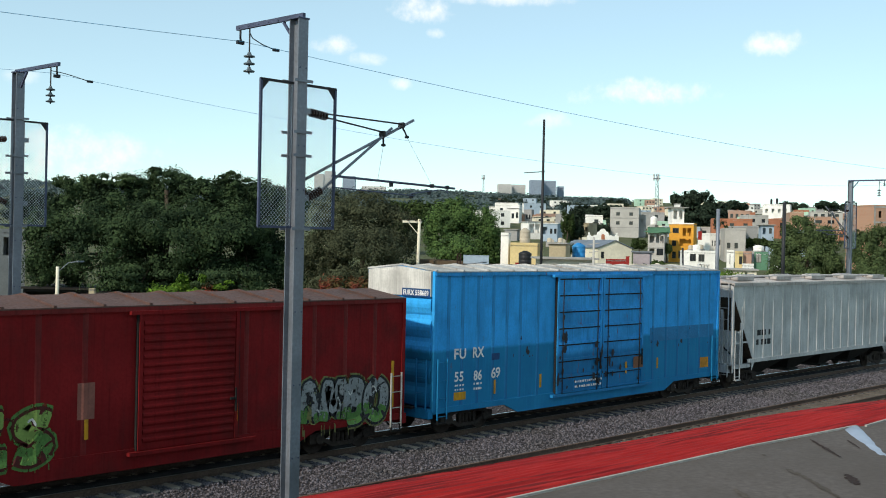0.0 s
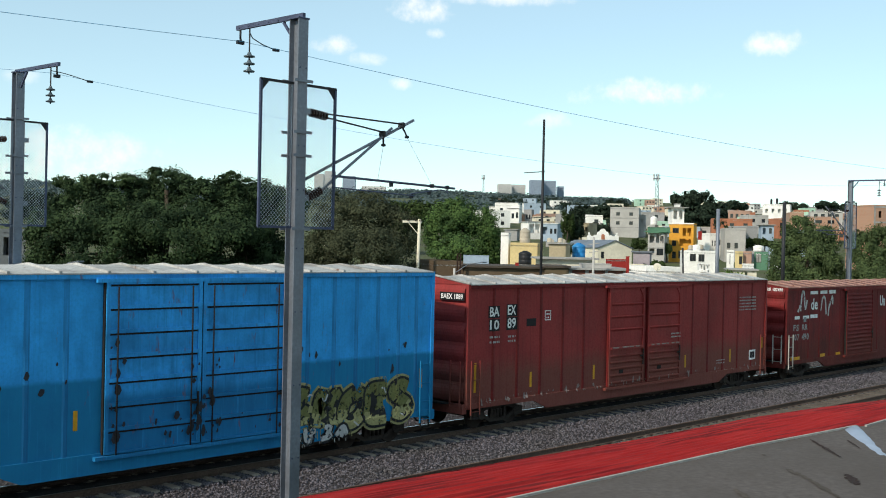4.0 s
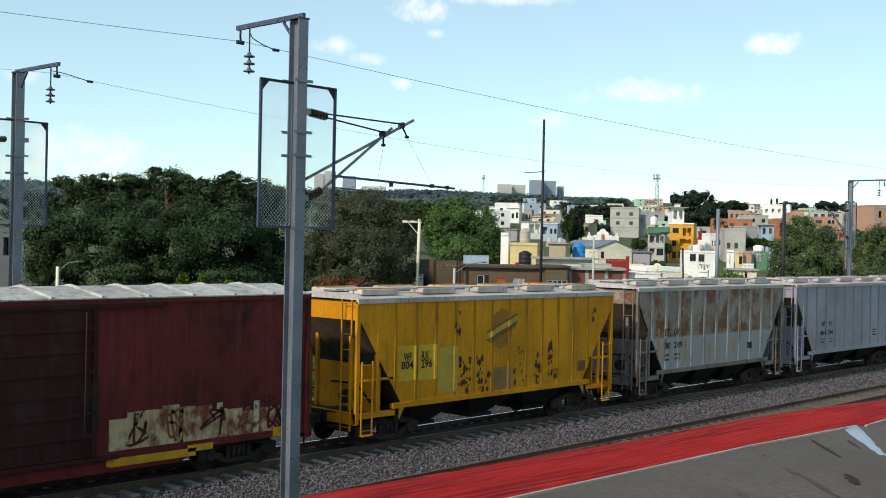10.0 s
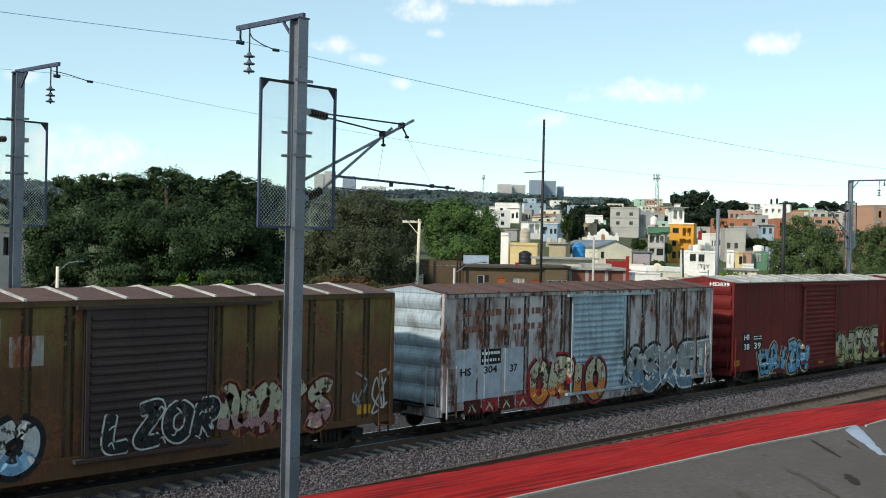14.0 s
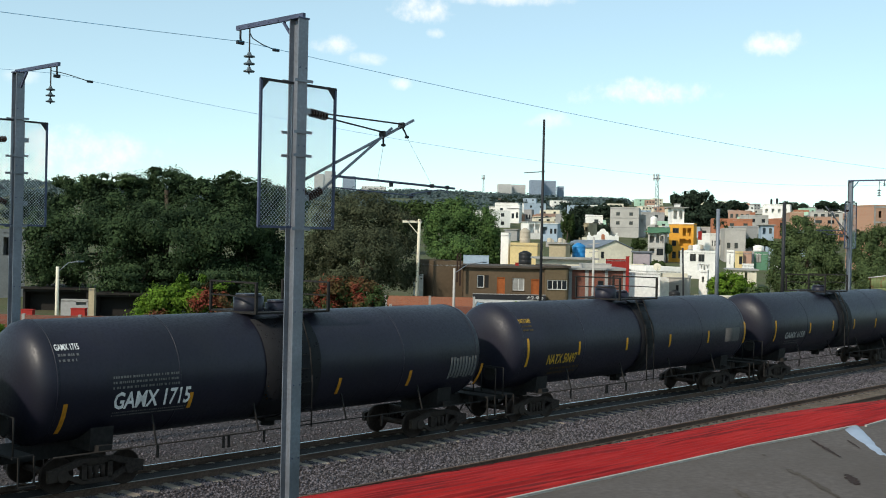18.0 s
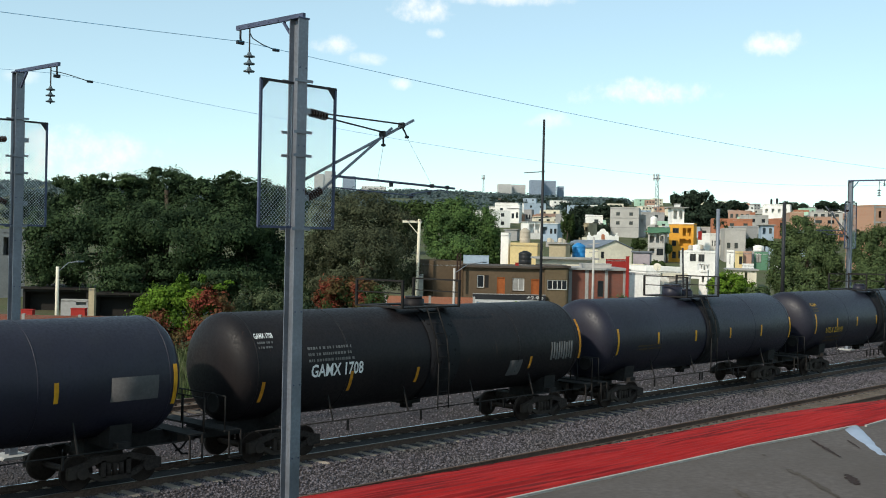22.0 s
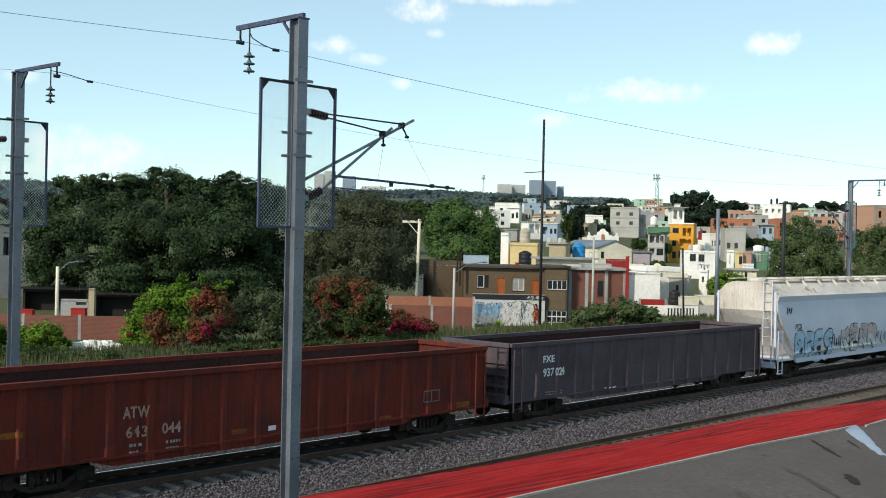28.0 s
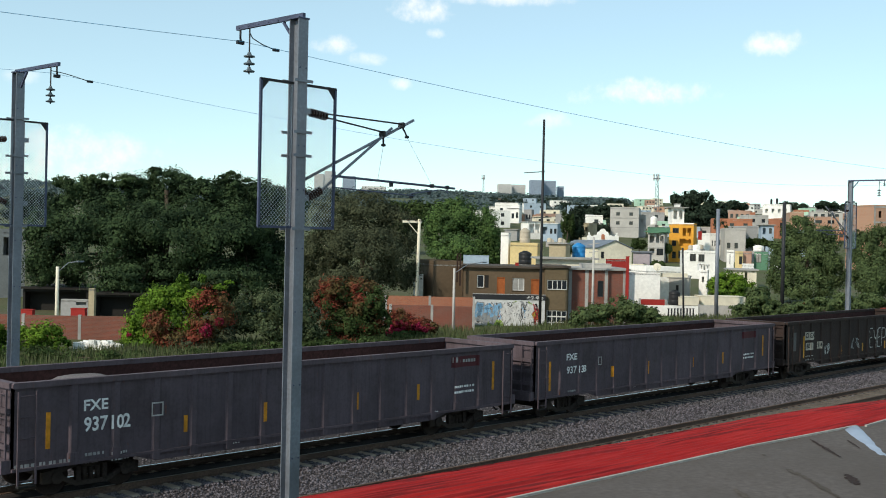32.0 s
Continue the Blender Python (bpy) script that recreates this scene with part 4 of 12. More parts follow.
    for side in (-1, 1):
        if side > 0:
            g = Geo()
            for x0, x1 in doors:
                g.box(x0, x1, w, w + 0.08, floor, eave - 0.25)
            part("door_far", g, dm, car)
            continue
        dz0, dz1 = floor - 0.02, eave - 0.22
        xs0, xs1 = doors[0][0], doors[-1][1]
        part("door_rail", Geo().box(xs0 - 0.25, xs1 + (1.9 if len(doors) == 1 else 0.5), -w - 0.15, -w - 0.03, dz1, dz1 + 0.09), dm, car)
        part("door_track", Geo().box(xs0 - 0.25, xs1 + 0.6, -w - 0.17, -w - 0.02, dz0 - 0.12, dz0 - 0.03), dm, car)
        for x0, x1 in doors:
            d = Geo().box(x0, x1, -w - 0.08, -w - 0.02, dz0, dz1)
            door = part("door", d, dm, car, "sliding steel door")
            y = -w - 0.08
            if style == "corr":
                k, nn = 0, 15
                gg = Geo()
                for k in range(nn):
                    z = dz0 + 0.12 + (dz1 - dz0 - 0.24) * (k + 0.15) / nn
                    zz = (dz1 - dz0 - 0.24) / nn
                    gg.prism([(y, z), (y - 0.04, z + zz * 0.25), (y - 0.04, z + zz * 0.5), (y, z + zz * 0.7)], "x", x0 + 0.14, x1 - 0.14)
                part("corrugation", gg, dm, door)
            elif style == "vent":
                for z in (dz1 - 0.62, dz1 - 1.08, dz1 - 1.55):
                    part("door_stiffener", Geo().prism([(y, z - 0.06), (y - 0.055, z + 0.01), (y - 0.055, z + 0.03), (y, z + 0.05)], "x", x0 + 0.1, x1 - 0.1), dm, door)
                for z in (dz0 + 0.12, dz0 + 0.38, dz0 + 0.64, dz0 + 0.86, dz0 + 1.10):
                    part("door_stiffener", Geo().prism([(y, z - 0.075), (y - 0.06, z + 0.0), (y - 0.06, z + 0.03), (y, z + 0.06)], "x", x0 + 0.1, x1 - 0.1), dm, door)
                part("door_ledge", Geo().chamfer(x0 + 0.1, x1 - 0.1, y - 0.075, y, dz0 + 1.33, dz0 + 1.43, 0.015), dm, door)
                rng = random.Random(int(x0 * 10))
                xx = x0 + 0.2
                while xx < x1 - 0.35:
                    l = rng.uniform(0.12, 0.42)
                    part("bare_edge", Geo().box(xx, min(x1 - 0.15, xx + l), y - 0.079, y - 0.03, dz0 + 1.39, dz0 + 1.434), M_SCUFF, door)
                    xx += l + rng.uniform(0.04, 0.25)
                part("vent", Geo().box(x0 + 0.72, x0 + 0.97, y - 0.02, y - 0.003, dz0 + 0.44, dz0 + 0.58), M_UNDER, door, "small black vent")
                for x in (x0 + 0.1, x1 - 0.1):
                    c = math.copysign(0.22, (x0 + x1) / 2 - x)
                    part("door_gusset", Geo().prism([(x, dz1 - 0.05), (x + c, dz1 - 0.05), (x, dz1 - 0.32)], "y", y - 0.04, y), dm, door)
            else:
                nn = 7
                for k in range(nn + 1):
                    z = dz0 + (dz1 - dz0) * k / nn
                    if style == "dark":
                        part("seam", Geo().box(x0 + 0.03, x1 - 0.03, y - 0.006, y - 0.002, max(dz0, z - 0.095), max(dz0 + 0.01, z - 0.045)), M_UNDER, door)
                    part("door_stiffener", Geo().chamfer(x0 + 0.02, x1 - 0.02, y - 0.05, y, max(dz0, z - 0.045), min(dz1, z + 0.045), 0.015), dm, door)
                for x in (x0 + 0.3, x1 - 0.3):
                    part("lock_bar", Geo().cyl((x, y - 0.07, dz0 - 0.05), (x, y - 0.07, dz1 - 0.1), 0.02, 6), M_UNDER if style == "dark" else dm, door)
            for x in (x0 - 0.015, x1 + 0.015):
                part("door_gap", Geo().box(x - 0.02, x + 0.02, y - 0.02, y + 0.06, dz0, dz1), rib_mat if style == "vent" else M_UNDER, door)
            for x in (x0 + 0.05, x1 - 0.05):
                part("door_edge", Geo().box(x - 0.05, x + 0.05, y - 0.045, y, dz0, dz1), dm, door)
            part("handle", Geo().box(x1 - 0.28, x1 - 0.1, y - 0.09, y - 0.05, dz0 + 1.0, dz0 + 1.06).box(x1 - 0.12, x1 - 0.08, y - 0.09, y - 0.05, dz0 + 0.7, dz0 + 1.3), M_UNDER, door)
    part("centre_sill", Geo().box(-h + 0.2, h - 0.2, -0.32, 0.32, floor - 0.42, floor), M_UNDER, car)
    part("brake_cylinder", Geo().cyl((-1.2, 0.6, 0.62), (-0.4, 0.6, 0.62), 0.16, 10).box(0.6, 1.4, -0.9, -0.4, 0.45, 0.7), M_UNDER, car)
    running_gear(car, L, bx or h - 2.0, 0.85)
    return car


def hopper(label, a, L, eave, body, roof, ribs, bay=3, sill=1.28, frame_mat=None, slope=1.75, post=(0.065, 0.03), rib_mat=None):
    """A covered hopper: ribbed sides, sloped ends behind a cage of posts and ladders, roof walk with hatches, outlet bays."""
    car = thing("covered_hopper", label, "freight car", (a, 0, 0), group="cars of the freight train")
    CARS.append((car, a, L))
    w, h = 1.52, L / 2
    fm = frame_mat or body
    zt = eave - 0.22
    out = [(-h + 0.12, zt), (-h + 0.12, zt - 0.55), (-h + slope + 0.1, sill), (h - slope - 0.1, sill), (h - 0.12, zt - 0.55), (h - 0.12, zt)]
    g = Geo().prism(out, "y", -w, w)
    part("body", g, body, car)
    for y in (-w, w):
        part("roof_edge", Geo().box(-h, h, y - 0.055, y + 0.055, zt - 0.06, zt + 0.08), roof, car, "dusty pale roof edge")
    for s in (-1, 1):
        a, b = (s * (h - 0.12), zt - 0.55), (s * (h - slope - 0.1), sill)
        part("slope_sheet", Geo().prism([a, b, (b[0] + s * 0.02, b[1]), (a[0] + s * 0.012, a[1])], "y", -w + 0.02, w - 0.02), M_SLOPE, car, "dark grimy sloped end sheet")
    r = Geo().prism([(-w, zt + 0.05), (-0.6, eave), (0.6, eave), (w, zt + 0.05)], "x", -h, h)
    part("roof", r, roof, car)
    for x in ribs:
        reach = min(x + h, h - x)
        zb = sill if reach > slope + 0.1 else zt - 0.55 - (reach - 0.12) * (zt - 0.55 - sill) / (slope - 0.02)
        part("side_post", Geo().prism([(x - post[0], -w), (x - post[0] * 0.6, -w - post[1]), (x + post[0] * 0.6, -w - post[1]), (x + post[0], -w)], "z", max(sill, zb), zt - 0.06), rib_mat or body, car)
    part("side_sill", Geo().box(-h + slope - 0.3, h - slope + 0.3, -w - 0.05, -w + 0.06, sill - 0.14, sill + 0.02), fm, car)
    part("side_sill", Geo().box(-h + slope - 0.3, h - slope + 0.3, w - 0.06, w + 0.05, sill - 0.14, sill + 0.02), fm, car)
    # roof walk and hatches
    part("roof_walk", Geo().box(-h + 0.2, h - 0.2, -0.35, 0.35, eave + 0.07, eave + 0.1).box(-h + 0.2, h - 0.2, -0.8, -0.74, eave + 0.06, eave + 0.1), roof, car)
    n = 5
    for k in range(n):
        x = -h + L * (k + 0.5) / n
        for y in (-0.85, 0.85):
            hatch = part("hatch", Geo().chamfer(x - 0.75, x + 0.75, y - 0.28, y + 0.28, eave - 0.06, eave + 0.1, 0.04), roof, car)
            part("hatch_strap", Geo().box(x - 0.8, x + 0.8, y - 0.04, y + 0.04, eave + 0.1, eave + 0.13), fm, hatch)
    # outlet bays
    for k in range(bay):
        x = (k - (bay - 1) / 2) * (L - 2 * slope - 1.0) / bay
        half = (L - 2 * slope - 1.2) / bay / 2
        b = part("outlet_bay", Geo().add([(x - half, -1.35, sill - 0.1), (x + half, -1.35, sill - 0.1), (x + half, 1.35, sill - 0.1), (x - half, 1.35, sill - 0.1), (x - 0.4, -0.6, 0.45), (x + 0.4, -0.6, 0.45), (x + 0.4, 0.6, 0.45), (x - 0.4, 0.6, 0.45)],
                                         [(0, 1, 5, 4), (1, 2, 6, 5), (2, 3, 7, 6), (3, 0, 4, 7), (4, 5, 6, 7), (3, 2, 1, 0)]), M_UNDER, car, "dark outlet hopper")
        part("outlet_gate", Geo().box(x - 0.5, x + 0.5, -0.75, 0.75, 0.36, 0.47), M_UNDER, b)
    part("centre_sill", Geo().box(-h - 0.1, h + 0.1, -0.3, 0.3, 0.72, 1.08), M_UNDER, car)
    for s in (-1, 1):
        x = s * h
        zp = 1.1
        for y in (-w, w - 0.16):
            part("end_beam", Geo().box(min(x - s * slope, x), max(x - s * slope, x), y, y + 0.16, zp - 0.16, zp), fm, car)
        part("brake_step", Geo().box(min(x - s * 0.5, x), max(x - s * 0.5, x), -0.7, 0.7, zp - 0.05, zp), M_UNDER, car)
        xb, zb = x - s * 1.05, zt - 0.55 - 0.93 * (zt - 0.55 - sill) / (slope - 0.02)
        part("end_bulkhead", Geo().box(min(xb, xb - s * 0.05), max(xb, xb - s * 0.05), -w + 0.12, w - 0.12, zp - 0.1, zb - 0.03), fm, car, "stained end bulkhead")
        part("air_pipe", Geo().tube([(xb + s * 0.12, -1.2, zp + 0.2), (xb + s * 0.12, -0.5, zp + 0.75), (xb + s * 0.12, 0.6, zp + 0.7)], 0.035, 6), M_UNDER, car)
        part("end_sill", Geo().box(min(x - s * 0.1, x), max(x - s * 0.1, x), -w, w, zp - 0.32, zp + 0.02), fm, car)
        for y in (-w + 0.03, w - 0.03):
            part("corner_post", Geo().box(x - s * 0.06 - 0.06, x - s * 0.06 + 0.06, y - 0.05, y + 0.05, zp - 0.3, zt), fm, car)
            part("end_post", Geo().box(x - s * 0.85 - 0.05, x - s * 0.85 + 0.05, y - 0.05, y + 0.05, zp, zt - 0.95), fm, car)
            part("cage_brace", Geo().bar((x - s * 0.1, y, zp + 0.95), (x - s * 1.5, y, zp + 0.95), 0.06, 0.07), fm, car)
        for y in (-0.75, 0.75):
            part("slope_stiffener", Geo().bar((x - s * 0.5, y, zp), (x - s * 0.5, y, zt - 0.6), 0.09, 0.12), fm, car)
        ladder(car, x - s * 0.42, -w - 0.03, 0.5, zp + 1.5 if s < 0 else zp + 1.5, fm)
        ladder(car, x + s * 0.03, -w + 0.4, 0.6, zt + 0.05, fm, along="y", n=9)
        part("gusset", Geo().prism([(x - s * slope, sill), (x - s * (slope + 0.35), sill), (x - s * slope, zp - 0.3)], "y", -w - 0.01, -w + 0.03), fm, car)
        part("bolster_arm", Geo().bar((x - s * 1.75, -w, zp - 0.15), (x - s * 1.75, w, zp - 0.15), 0.3, 0.3), M_UNDER, car)
        part("step", Geo().box(x - s * 0.42 - 0.2, x - s * 0.42 + 0.2, -w - 0.1, -w + 0.04, 0.44, 0.48), fm, car)
        part("brake_box" if s < 0 else "air_reservoir", Geo().cyl((x - s * 0.6, -0.3, zp + 0.35), (x - s * 1.2, -0.3, zp + 0.35), 0.2, 10), M_UNDER, car)
    running_gear(car, L, h - 1.75, 0.7)
    return car


def tank_car(label, a, L, body, dome_rail=True, r=1.49, zc=2.57, marks=True, dome="small"):
    """A tank car: a long cylinder with dished ends on saddles, a manway platform with rail and ladders, stub sills with hand rails."""
    car = thing("tank_car", label, "freight car", (a, 0, 0), group="cars of the freight train")
    CARS.append((car, a, L))
    h = L / 2
    prof = []
    for k in range(7):
        t = math.pi / 2 * k / 6
        prof.append((-h - 0.62 * math.cos(t) + 0.62, max(0.001, r * math.sin(t) ** 0.75)))
    prof += [(x, r) for x in (-h / 2, 0.0, h / 2)]
    prof += [(-x, rr) for x, rr in prof[:7][::-1]]
    part("tank", Geo().turn(prof, "x", (0, 0, zc), 48), body, car, "long black steel tank with dished ends")
    for x in (-h + 0.66, -h * 0.5, h * 0.5, h - 0.66):
        part("weld_seam", Geo().turn([(-0.025, r + 0.001), (-0.012, r + 0.008), (0.012, r + 0.008), (0.025, r + 0.001)], "x", (x, 0, zc), 48), body, car)
    zt = zc + r
    # manway and platform
    if dome == "big":
        part("manway", Geo().cyl((-0.75, 0, zt - 0.15), (-0.75, 0, zt + 0.42), 0.42, 18).cyl((-0.75, 0, zt + 0.42), (-0.75, 0, zt + 0.5), 0.36, 18), body, car)
    part("manway", Geo().cyl((0.25, 0, zt - 0.15), (0.25, 0, zt + 0.22), 0.34, 16).cyl((0.25, 0, zt + 0.22), (0.25, 0, zt + 0.3), 0.28, 14), body, car)
    part("platform", Geo().box(-1.3, 1.3, -1.05, -0.55, zt - 0.02, zt + 0.03).box(-1.3, 1.3, 0.55, 1.05, zt - 0.02, zt + 0.03).box(-1.3, -0.9, -0.55, 0.55, zt - 0.02, zt + 0.03).box(0.9, 1.3, -0.55, 0.55, zt - 0.02, zt + 0.03), M_UNDER, car)
    if dome_rail:
        for x in (-1.28, 1.28):
            g = Geo()
            for y in (-1.03, 1.03):
                g.box(x - 0.035, x + 0.035, y - 0.035, y + 0.035, zt, zt + 0.85)
            g.bar((x, -1.03, zt + 0.83), (x, 1.03, zt + 0.83), 0.05, 0.05)
            g.bar((x, -1.03, zt + 0.45), (x, 1.03, zt + 0.45), 0.035, 0.035)
            part("safety_rail", g, M_UNDER, car)
    for s in (-1, 1):
        g = Geo()
        for x in (-0.24, 0.24):
            pts = [(x, s * 1.06, zt), (x, s * 1.5, zc + 0.55), (x, s * 1.62, zc - 0.2), (x, s * 1.62, 0.95)]
            g.tube(pts, 0.022, 6)
        pz = [(1.06, zt), (1.5, zc + 0.55), (1.62, zc - 0.2), (1.62, 0.95)]
        for (ya, za), (yb, zb) in zip(pz, pz[1:]):
            m = max(2, int(math.hypot(yb - ya, zb - za) / 0.3))
            for k in range(m):
                t = (k + 0.5) / m
                g.cyl((-0.24, s * (ya + (yb - ya) * t), za + (zb - za) * t), (0.24, s * (ya + (yb - ya) * t), za + (zb - za) * t), 0.014, 5)
        part("ladder", g, M_UNDER, car)
        part("ladder_band", Geo().turn([(-0.1, r + 0.02), (0.1, r + 0.02)], "x", (0, 0, zc), 48), body, car) if s < 0 else None
        part("hand_rail", Geo().cyl((-h + 0.5, s * 1.6, 1.02), (h - 0.5, s * 1.6, 1.02), 0.02, 6), M_UNDER, car)
        for x in [-h + 3.2 + (L - 6.4) * k / 3 for k in range(4)]:
            part("rail_bracket", Geo().bar((x, s * 1.36, zc - 0.85), (x, s * 1.6, 1.02), 0.035, 0.035), M_UNDER, car)
        x = s * h
        part("stub_sill", Geo().box(min(x * 0.72, x + s * 0.35), max(x * 0.72, x + s * 0.35), -0.32, 0.32, 0.75, 1.12), M_UNDER, car)
        part("saddle", Geo().prism([(-1.25, 1.0), (-1.3, 1.55), (-0.6, 1.18), (0.6, 1.18), (1.3, 1.55), (1.25, 1.0)], "x", s * (h - 1.9) - 0.3, s * (h - 1.9) + 0.3), M_UNDER, car)
        part("end_platform", Geo().box(min(x - s * 0.1, x + s * 0.42), max(x - s * 0.1, x + s * 0.42), -1.5, 1.5, 1.08, 1.13), M_UNDER, car)
        g = Geo()
        for y in (-1.45, -0.5, 0.5, 1.45):
            g.cyl((x + s * 0.38, y, 1.1), (x + s * 0.38, y, 2.0), 0.022, 6)
        g.cyl((x + s * 0.38, -1.45, 2.0), (x + s * 0.38, 1.45, 2.0), 0.022, 6)
        part("end_rail", g, M_UNDER, car)
        part("bolster_arm", Geo().bar((s * (h - 1.9), -1.45, 1.05), (s * (h - 1.9), 1.45, 1.05), 0.35, 0.16), M_UNDER, car)
        part("step", Geo().box(x + s * 0.1 - 0.2, x + s * 0.1 + 0.2, -1.6, -1.45, 0.42, 0.46).box(x + s * 0.1 - 0.2, x + s * 0.1 - 0.17, -1.55, -1.5, 0.44, 1.1).box(x + s * 0.1 + 0.17, x + s * 0.1 + 0.2, -1.55, -1.5, 0.44, 1.1), M_UNDER, car)
        part("brake_wheel", Geo().turn([(-0.02, 0.24), (0.0, 0.28), (0.02, 0.24)], "x", (x + s * 0.3, -0.8, 1.75), 16), M_UNDER, car) if s < 0 else None
    part("bottom_outlet", Geo().cyl((0, 0, zc - r + 0.05), (0, 0, zc - r - 0.25), 0.2, 12).box(-0.35, 0.35, -0.3, 0.3, zc - r - 0.1, zc - r + 0.1), M_UNDER, car)
    rng = random.Random(int(a))
    for k in range(6):
        x = rng.uniform(-h + 3, h - 3)
        part("hanger", Geo().box(x - 0.025, x + 0.025, -1.62, -1.57, 0.7, 1.02), M_UNDER, car)
    running_gear(car, L, h - 1.9, 0.75)
    return car


def tank_y(z, r=1.49, zc=2.57):
    return -math.sqrt(max(0.01, r * r - (z - zc) ** 2))


def tank_strip(car, x, z0, z1, mat, w=0.11, r=1.496, zc=2.57, name="reflector"):
    g = Geo()
    vs = []
    n = 6 if name == "reflector" else 18
    for k in range(n + 1):
        z = z0 + (z1 - z0) * k / n
        vs += [(x - w / 2, tank_y(z, r, zc), z), (x + w / 2, tank_y(z, r, zc), z), (x - w / 2, tank_y(z, r - 0.004, zc), z), (x + w / 2, tank_y(z, r - 0.004, zc), z)]
    fs = []
    for k in range(n):
        b = 4 * k
        fs += [(b, b + 1, b + 5, b + 4), (b + 2, b, b + 4, b + 6), (b + 1, b + 3, b + 7, b + 5)]
    g.add(vs, fs, name != "reflector")
    part(name, g, mat, car, "yellow reflective strip" if name == "reflector" else "")


def gondola(label, a, L, body, ribs, top=2.78, sill=0.82, load=(), inside=None, low=0.0):
    """An open gondola: ribbed sides with a heavy top chord, inner walls and floor, ladders at the corners, a low heap of load."""
    car = thing("gondola_car", label, "freight car", (a, 0, 0), group="cars of the freight train")
    CARS.append((car, a, L))
    w, h = 1.5, L / 2
    inside = inside or M_RUSTIN
    for s in (-1, 1):
        y0, y1 = (-w, -w + 0.05) if s < 0 else (w - 0.05, w)
        side = part("side_wall", Geo().prism([(-h, top - 0.1), (-h, sill), (-h + 3.0, sill), (-h + 3.7, sill - low), (h - 3.7, sill - low), (h - 3.0, sill), (h, sill), (h, top - 0.1)], "y", y0, y1), body, car)
        y2 = y1 if s < 0 else y0
        part("lining", Geo().box(-h + 0.1, h - 0.1, min(y2, y2 - s * 0.01), max(y2, y2 - s * 0.01), 1.12, top - 0.12), inside, side)
        part("top_chord", Geo().chamfer(-h - 0.02, h + 0.02, s * w - 0.09, s * w + 0.09, top - 0.13, top, 0.03), body, car)
        part("bottom_flange", Geo().box(-h, h, s * w - 0.07, s * w + 0.07, sill - 0.02, sill + 0.05), body, car)
        x = s * h
        part("end_wall", Geo().box(min(x, x - s * 0.06), max(x, x - s * 0.06), -w, w, sill, top - 0.05), body, car)
        part("end_chord", Geo().box(min(x + s * 0.07, x - s * 0.13), max(x + s * 0.07, x - s * 0.13), -w, w, top - 0.13, top + 0.002), body, car)
        for z in (1.35, 1.75, 2.15):
            part("end_rib", Geo().box(min(x, x + s * 0.09), max(x, x + s * 0.09), -w + 0.05, w - 0.05, z - 0.06, z + 0.06), body, car)
        ladder(car, x + s * 0.1, -w + 0.28, sill, top - 0.15, body, along="y", n=4)
        ladder(car, x - s * 0.32, -w - 0.1, 0.5, top - 0.2, body, n=5)
        part("end_sill", Geo().box(min(x, x + s * 0.22), max(x, x + s * 0.22), -w, w, 0.78, 1.08), body, car)
        part("step", Geo().box(x - s * 0.32 - 0.2, x - s * 0.32 + 0.2, -w - 0.12, -w, 0.44, 0.48), M_UNDER, car)
    post = Geo().prism([(-0.12, -w), (-0.07, -w - 0.055), (0.07, -w - 0.055), (0.12, -w)], "z", sill - low + 0.05, top - 0.13).mesh("side_post", body)
    post2 = Geo().prism([(-0.12, -w), (-0.07, -w - 0.055), (0.07, -w - 0.055), (0.12, -w)], "z", sill + 0.05, top - 0.13).mesh("side_post", body)
    for x in ribs:
        part("side_post", post if abs(x) < h - 3.6 else post2, None, car, "", (x, 0, 0))
        part("post_foot", Geo().prism([(x - 0.15, -w), (x - 0.1, -w - 0.075), (x + 0.1, -w - 0.075), (x + 0.15, -w)], "z", sill - low * (abs(x) < h - 3.6) + 0.04, sill - low * (abs(x) < h - 3.6) + 0.26), body, car)
    part("floor", Geo().box(-h + 0.05, h - 0.05, -w + 0.05, w - 0.05, 1.0, 1.1), inside, car)
    for x, z, half in load:
        nx, ny = 22, 9
        vs = []
        for i in range(nx):
            for j in range(ny):
                u, v = i / (nx - 1) * 2 - 1, j / (ny - 1) * 2 - 1
                hh = (z - 1.1) * max(0.0, 1 - u * u) * (1 - 0.25 * v * v)
                vs.append((max(-h + 0.07, min(h - 0.07, x + u * half)), v * (w - 0.07), 1.1 + hh + 0.06 * noise.noise((u * 5 + a, v * 4, 2))))
        g = Geo().add(vs, [(i * ny + j, (i + 1) * ny + j, (i + 1) * ny + j + 1, i * ny + j + 1) for i in range(nx - 1) for j in range(ny - 1)], True)
        part("load", g, M_LOAD, car, "low heap of pale gravel")
    part("centre_sill", Geo().box(-h + 0.2, h - 0.2, -0.3, 0.3, 0.62, 1.0), M_UNDER, car)
    part("brake_cylinder", Geo().cyl((-1.2, 0.6, 0.62), (-0.4, 0.6, 0.62), 0.16, 10), M_UNDER, car)
    running_gear(car, L, h - 2.2, 0.85)
    return car


